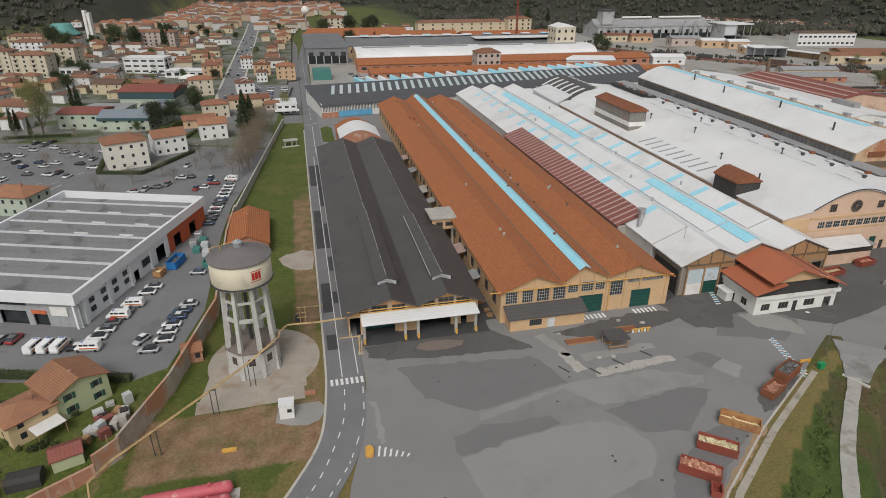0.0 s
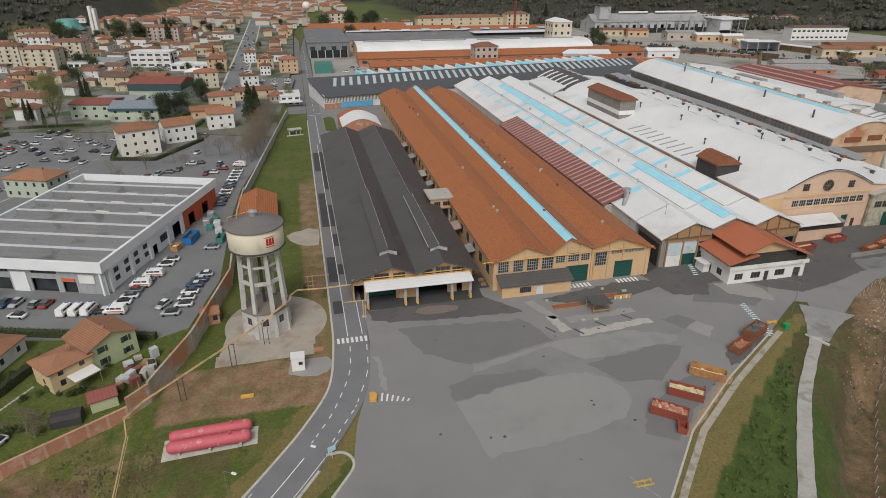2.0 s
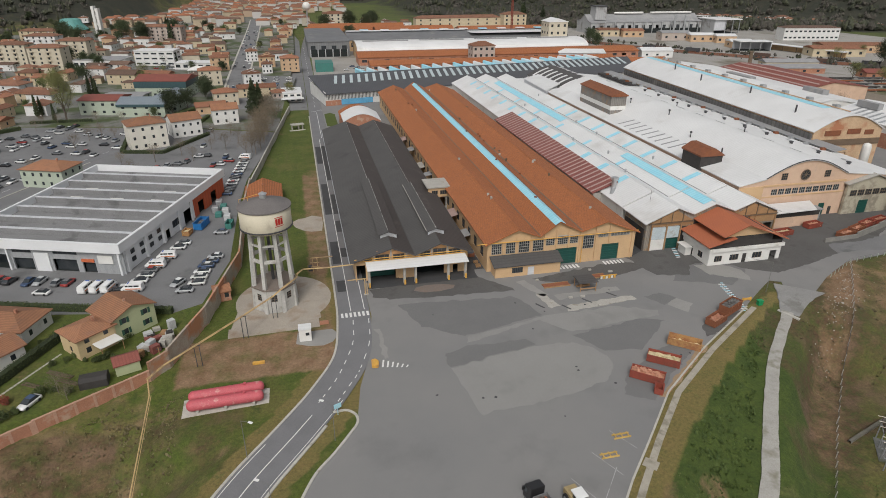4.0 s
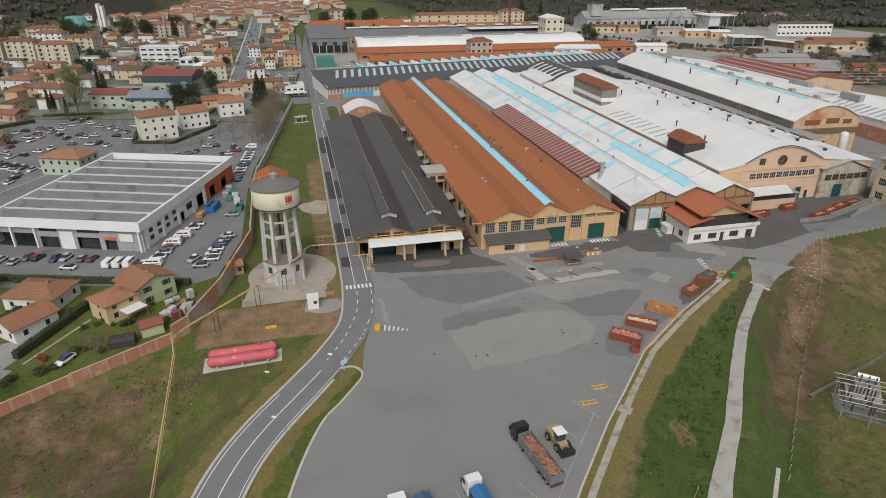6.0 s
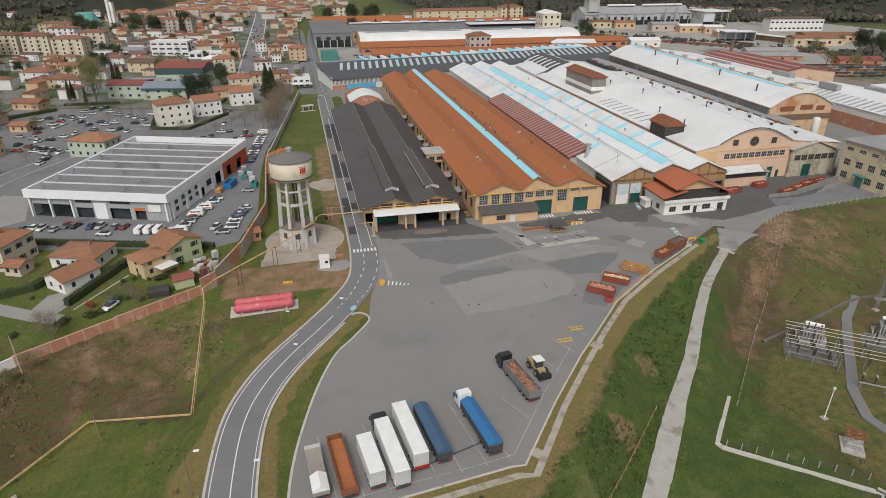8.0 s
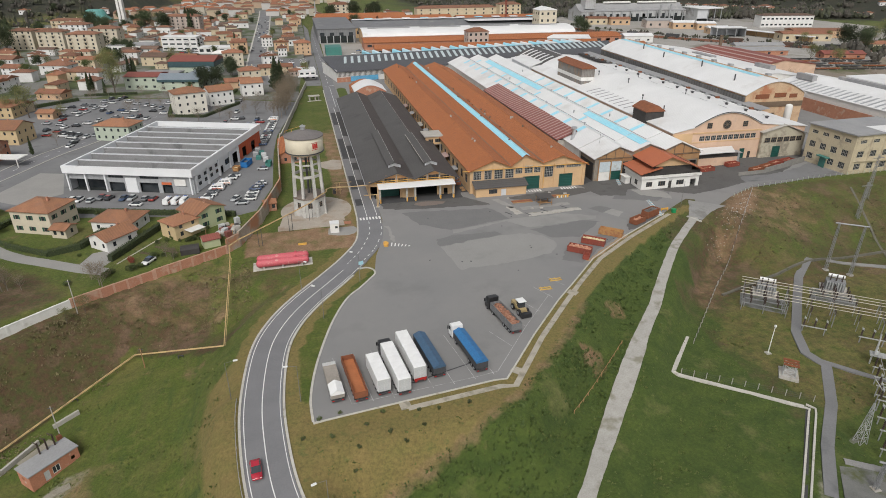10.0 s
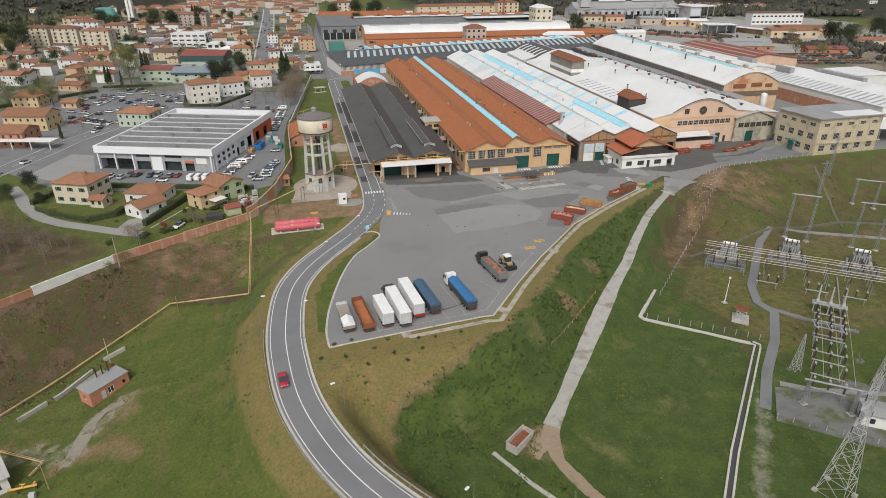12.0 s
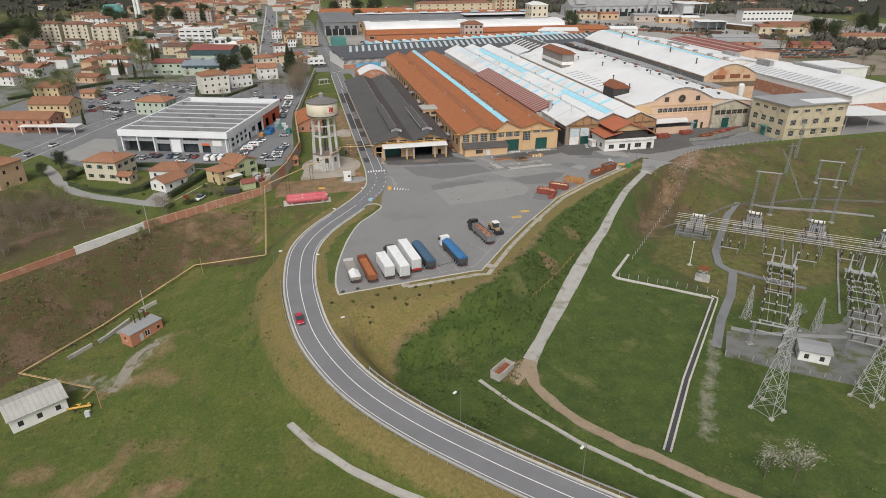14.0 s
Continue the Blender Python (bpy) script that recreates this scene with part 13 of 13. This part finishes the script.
def woods(name, label, places, leaf, wlo, whi, seed, pointed=0.0):
    rnd = random.Random(seed)
    verts, faces = [], []
    heights = land(np.array([q[0] for q in places]), np.array([q[1] for q in places]))
    for (x, y, s), z in zip(places, heights):
        z = float(z)
        w = rnd.uniform(wlo, whi) * s
        pt = rnd.random() < pointed
        for _ in range(4):
            clump(verts, faces, x + rnd.gauss(0, w * 0.5), y + rnd.gauss(0, w * 0.5), z + rnd.uniform(-0.1, 0.35) * w, w * rnd.uniform(0.35, 0.65) * (0.6 if pt else 1), w * rnd.uniform(1.0, 1.7) * (1.6 if pt else 1), rnd, pt)
    me = bpy.data.meshes.new(name)
    me.from_pydata(verts, [], faces)
    me.materials.append(leaf)
    return tagged(new(name, me), label, "trees", kind="stuff")


rwood = random.Random(77)
hill = []
while len(hill) < 6400:
    x, y = rwood.uniform(-900, 1200), 700 + rwood.random() ** 0.8 * 800
    far = math.hypot(x - 60, y)
    if -260 < x < 200 and y < 1420 or far < 860 and not (x < -0.36 * y - 20 and y > 640):
        continue
    if far < 1000 and -260 < x < 300 and rwood.random() < 0.8 and y < 1000:
        continue
    if any(abs(x - vx) < 22 and -45 < y - vy < 22 for vx, vy in VILLAS):
        continue
    hill.append((x, y, rwood.uniform(0.7, 1.2)))
hill_bare = leaf_mat("bare_winter_wood", (0.05, 0.046, 0.038), (0.072, 0.064, 0.05), 0.0)
hill_green = leaf_mat("mixed_hill_wood", (0.03, 0.034, 0.022), (0.06, 0.064, 0.034), 0.0)
woods("hill_woods", "bare brown woods covering the far hills", hill[::2], hill_bare, 3.2, 5.4, 1)
woods("hill_woods", "dark mixed green woods on the far hills", hill[1::2], hill_green, 3.2, 5.6, 2, 0.35)
belt = []
for _ in range(260):
    u = rwood.random()
    p = RAIL[min(int(u * (len(RAIL) - 1)), len(RAIL) - 1)]
    belt.append((p[0] + rwood.choice((-19, 19, 26)) + rwood.uniform(-4, 4), p[1] + rwood.uniform(-5, 5), rwood.uniform(0.15, 0.4)))
for _ in range(500):
    x = rwood.uniform(430, 900)
    belt.append((x, rwood.uniform(280, 430) + 0.25 * (x - 430), rwood.uniform(0.4, 1.0)))
for _ in range(500):
    x = rwood.uniform(300, 760)
    belt.append((x, 780 + rwood.uniform(0, 120) - 0.25 * (x - 300), rwood.uniform(0.7, 1.2)))
thicket = []
for _ in range(40):
    x = rwood.uniform(-126, -80)
    thicket.append((x, float(np.interp(x, [-135, -84], [44, 92])) + rwood.uniform(3, 34), rwood.uniform(0.4, 0.75)))
plant(bare, thicket, planted)
woods("scrub_belt", "bare brown scrub along the railway", belt[::2], hill_bare, 4, 7, 3)
woods("scrub_belt", "mixed green scrub and trees by the railway", belt[1::2], hill_green, 4, 7, 4)


# ---- tufts and low growth on the banks: uncountable ----
def tufts(name, label, count, spread_fn, keep, leaf, size, hgt, seed):
    """Bent blades in small bunches; spread_fn gives many plan points at once, keep says which may stay."""
    rnd = random.Random(seed)
    g = np.random.default_rng(seed)
    px, py = spread_fn(g, count * 3)
    patchy = np.array([noise.noise((x * 0.11, y * 0.11, seed)) + 0.6 * noise.noise((x * 0.5, y * 0.5, seed)) for x, y in zip(px, py)])
    ok = keep(px, py) & (patchy + g.uniform(-0.45, 0.45, len(px)) > 0.0)
    px, py = px[ok][:count], py[ok][:count]
    verts, faces = [], []
    for x, y, z in zip(px, py, land(px, py)):
        s = size * rnd.uniform(0.4, 1.5)
        for _ in range(5):
            a, k = rnd.uniform(0, 6.28), len(verts)
            c, sn = math.cos(a), math.sin(a)
            ox, oy = x + rnd.gauss(0, s * 0.7), y + rnd.gauss(0, s * 0.7)
            hh = hgt * rnd.uniform(0.3, 1.3)
            verts += [(ox - c * s * 0.5, oy - sn * s * 0.5, z - 0.15), (ox + c * s * 0.5, oy + sn * s * 0.5, z - 0.15), (ox + c * s * 0.4 + sn * s * 0.7, oy + sn * s * 0.4 - c * s * 0.7, z + hh), (ox - c * s * 0.4 + sn * s * 0.8, oy - sn * s * 0.4 - c * s * 0.8, z + hh * 0.7)]
            faces.append((k, k + 1, k + 2, k + 3))
    me = bpy.data.meshes.new(name)
    me.from_pydata(verts, [], faces)
    me.materials.append(leaf)
    return tagged(new(name, me), label, "undergrowth", kind="stuff")


def box_of(x0, x1, y0, y1):
    return lambda g, n: (g.uniform(x0, x1, n), g.uniform(y0, y1, n))


def clear_of_paths(x, y, d=2.6):
    return (seg_dist(x, y, PATH_LINE)[0] > d) & (seg_dist(x, y, TRACK)[0] > d) & (seg_dist(x, y, ROAD)[0] > 8)


def on_bank(x, y):
    edge_x = np.interp(y, [20, 36, 42, 49, 65, 77, 88, 97, 107, 119, 128], [2, 1, 17, 28, 46, 56, 66.5, 77.5, 88, 102, 113])
    path_x = np.interp(y, [0, 19, 34, 56, 89, 124], [38, 30, 37, 57, 82, 111])
    return (x > edge_x) & (x < path_x) & clear_of_paths(x, y) & ~inside(x, y, PLATEAU) & ~inside(x, y, YARD)


def west_slope(x, y):
    return (y > np.interp(x, [-110, -80, -50, -29, -20], [24, 48, 93, 95, 102])) & (y < np.interp(x, [-115, -79.5, -64.5, -48, -31], [52, 85, 99, 110, 121]))


def any_field(x, y):
    return clear_of_paths(x, y, 2.2) & ~inside(x, y, PLATEAU)


tufts("bank_growth", "lush green weeds and brambles on the bank", 9000, box_of(-2, 114, 8, 128), on_bank, leaf_mat("bramble_leaf", (0.036, 0.064, 0.011), (0.075, 0.105, 0.022), 0), 0.32, 0.32, 61)
tufts("dry_scrub", "dry brown brambles and grass on the slope", 7000, box_of(-112, -24, 26, 118), west_slope, leaf_mat("dry_bramble", (0.12, 0.088, 0.05), (0.17, 0.15, 0.068), 0), 0.24, 0.16, 62)
tufts("dry_scrub", "dry brown weeds above the substation", 1300, box_of(98, 240, 96, 134), any_field, leaf_mat("dry_weed", (0.07, 0.052, 0.03), (0.095, 0.085, 0.04), 0), 0.24, 0.16, 63)
tufts("grass_tufts", "darker green grass tufts in the fields", 7000, box_of(-100, 130, -40, 80), any_field, leaf_mat("meadow_grass", (0.055, 0.085, 0.015), (0.11, 0.12, 0.03), 0), 0.25, 0.14, 64)
small = shrub("young_shrub", "small dark planted shrub on the dry verge", 0.5, 0.7, leaf_mid, 160, 0.1, 43, group="young shrubs")
plant([small], [(-7, 45.3), (-2.7, 42.2), (-3.8, 39.1), (5.4, 42.1), (3, 44.2), (2.2, 49.4), (8.8, 48.6), (12.4, 48.2), (18.3, 48.6), (-9, 50), (-5.4, 51), (-12, 46), (9, 44.6), (-1, 46.8)], planted)
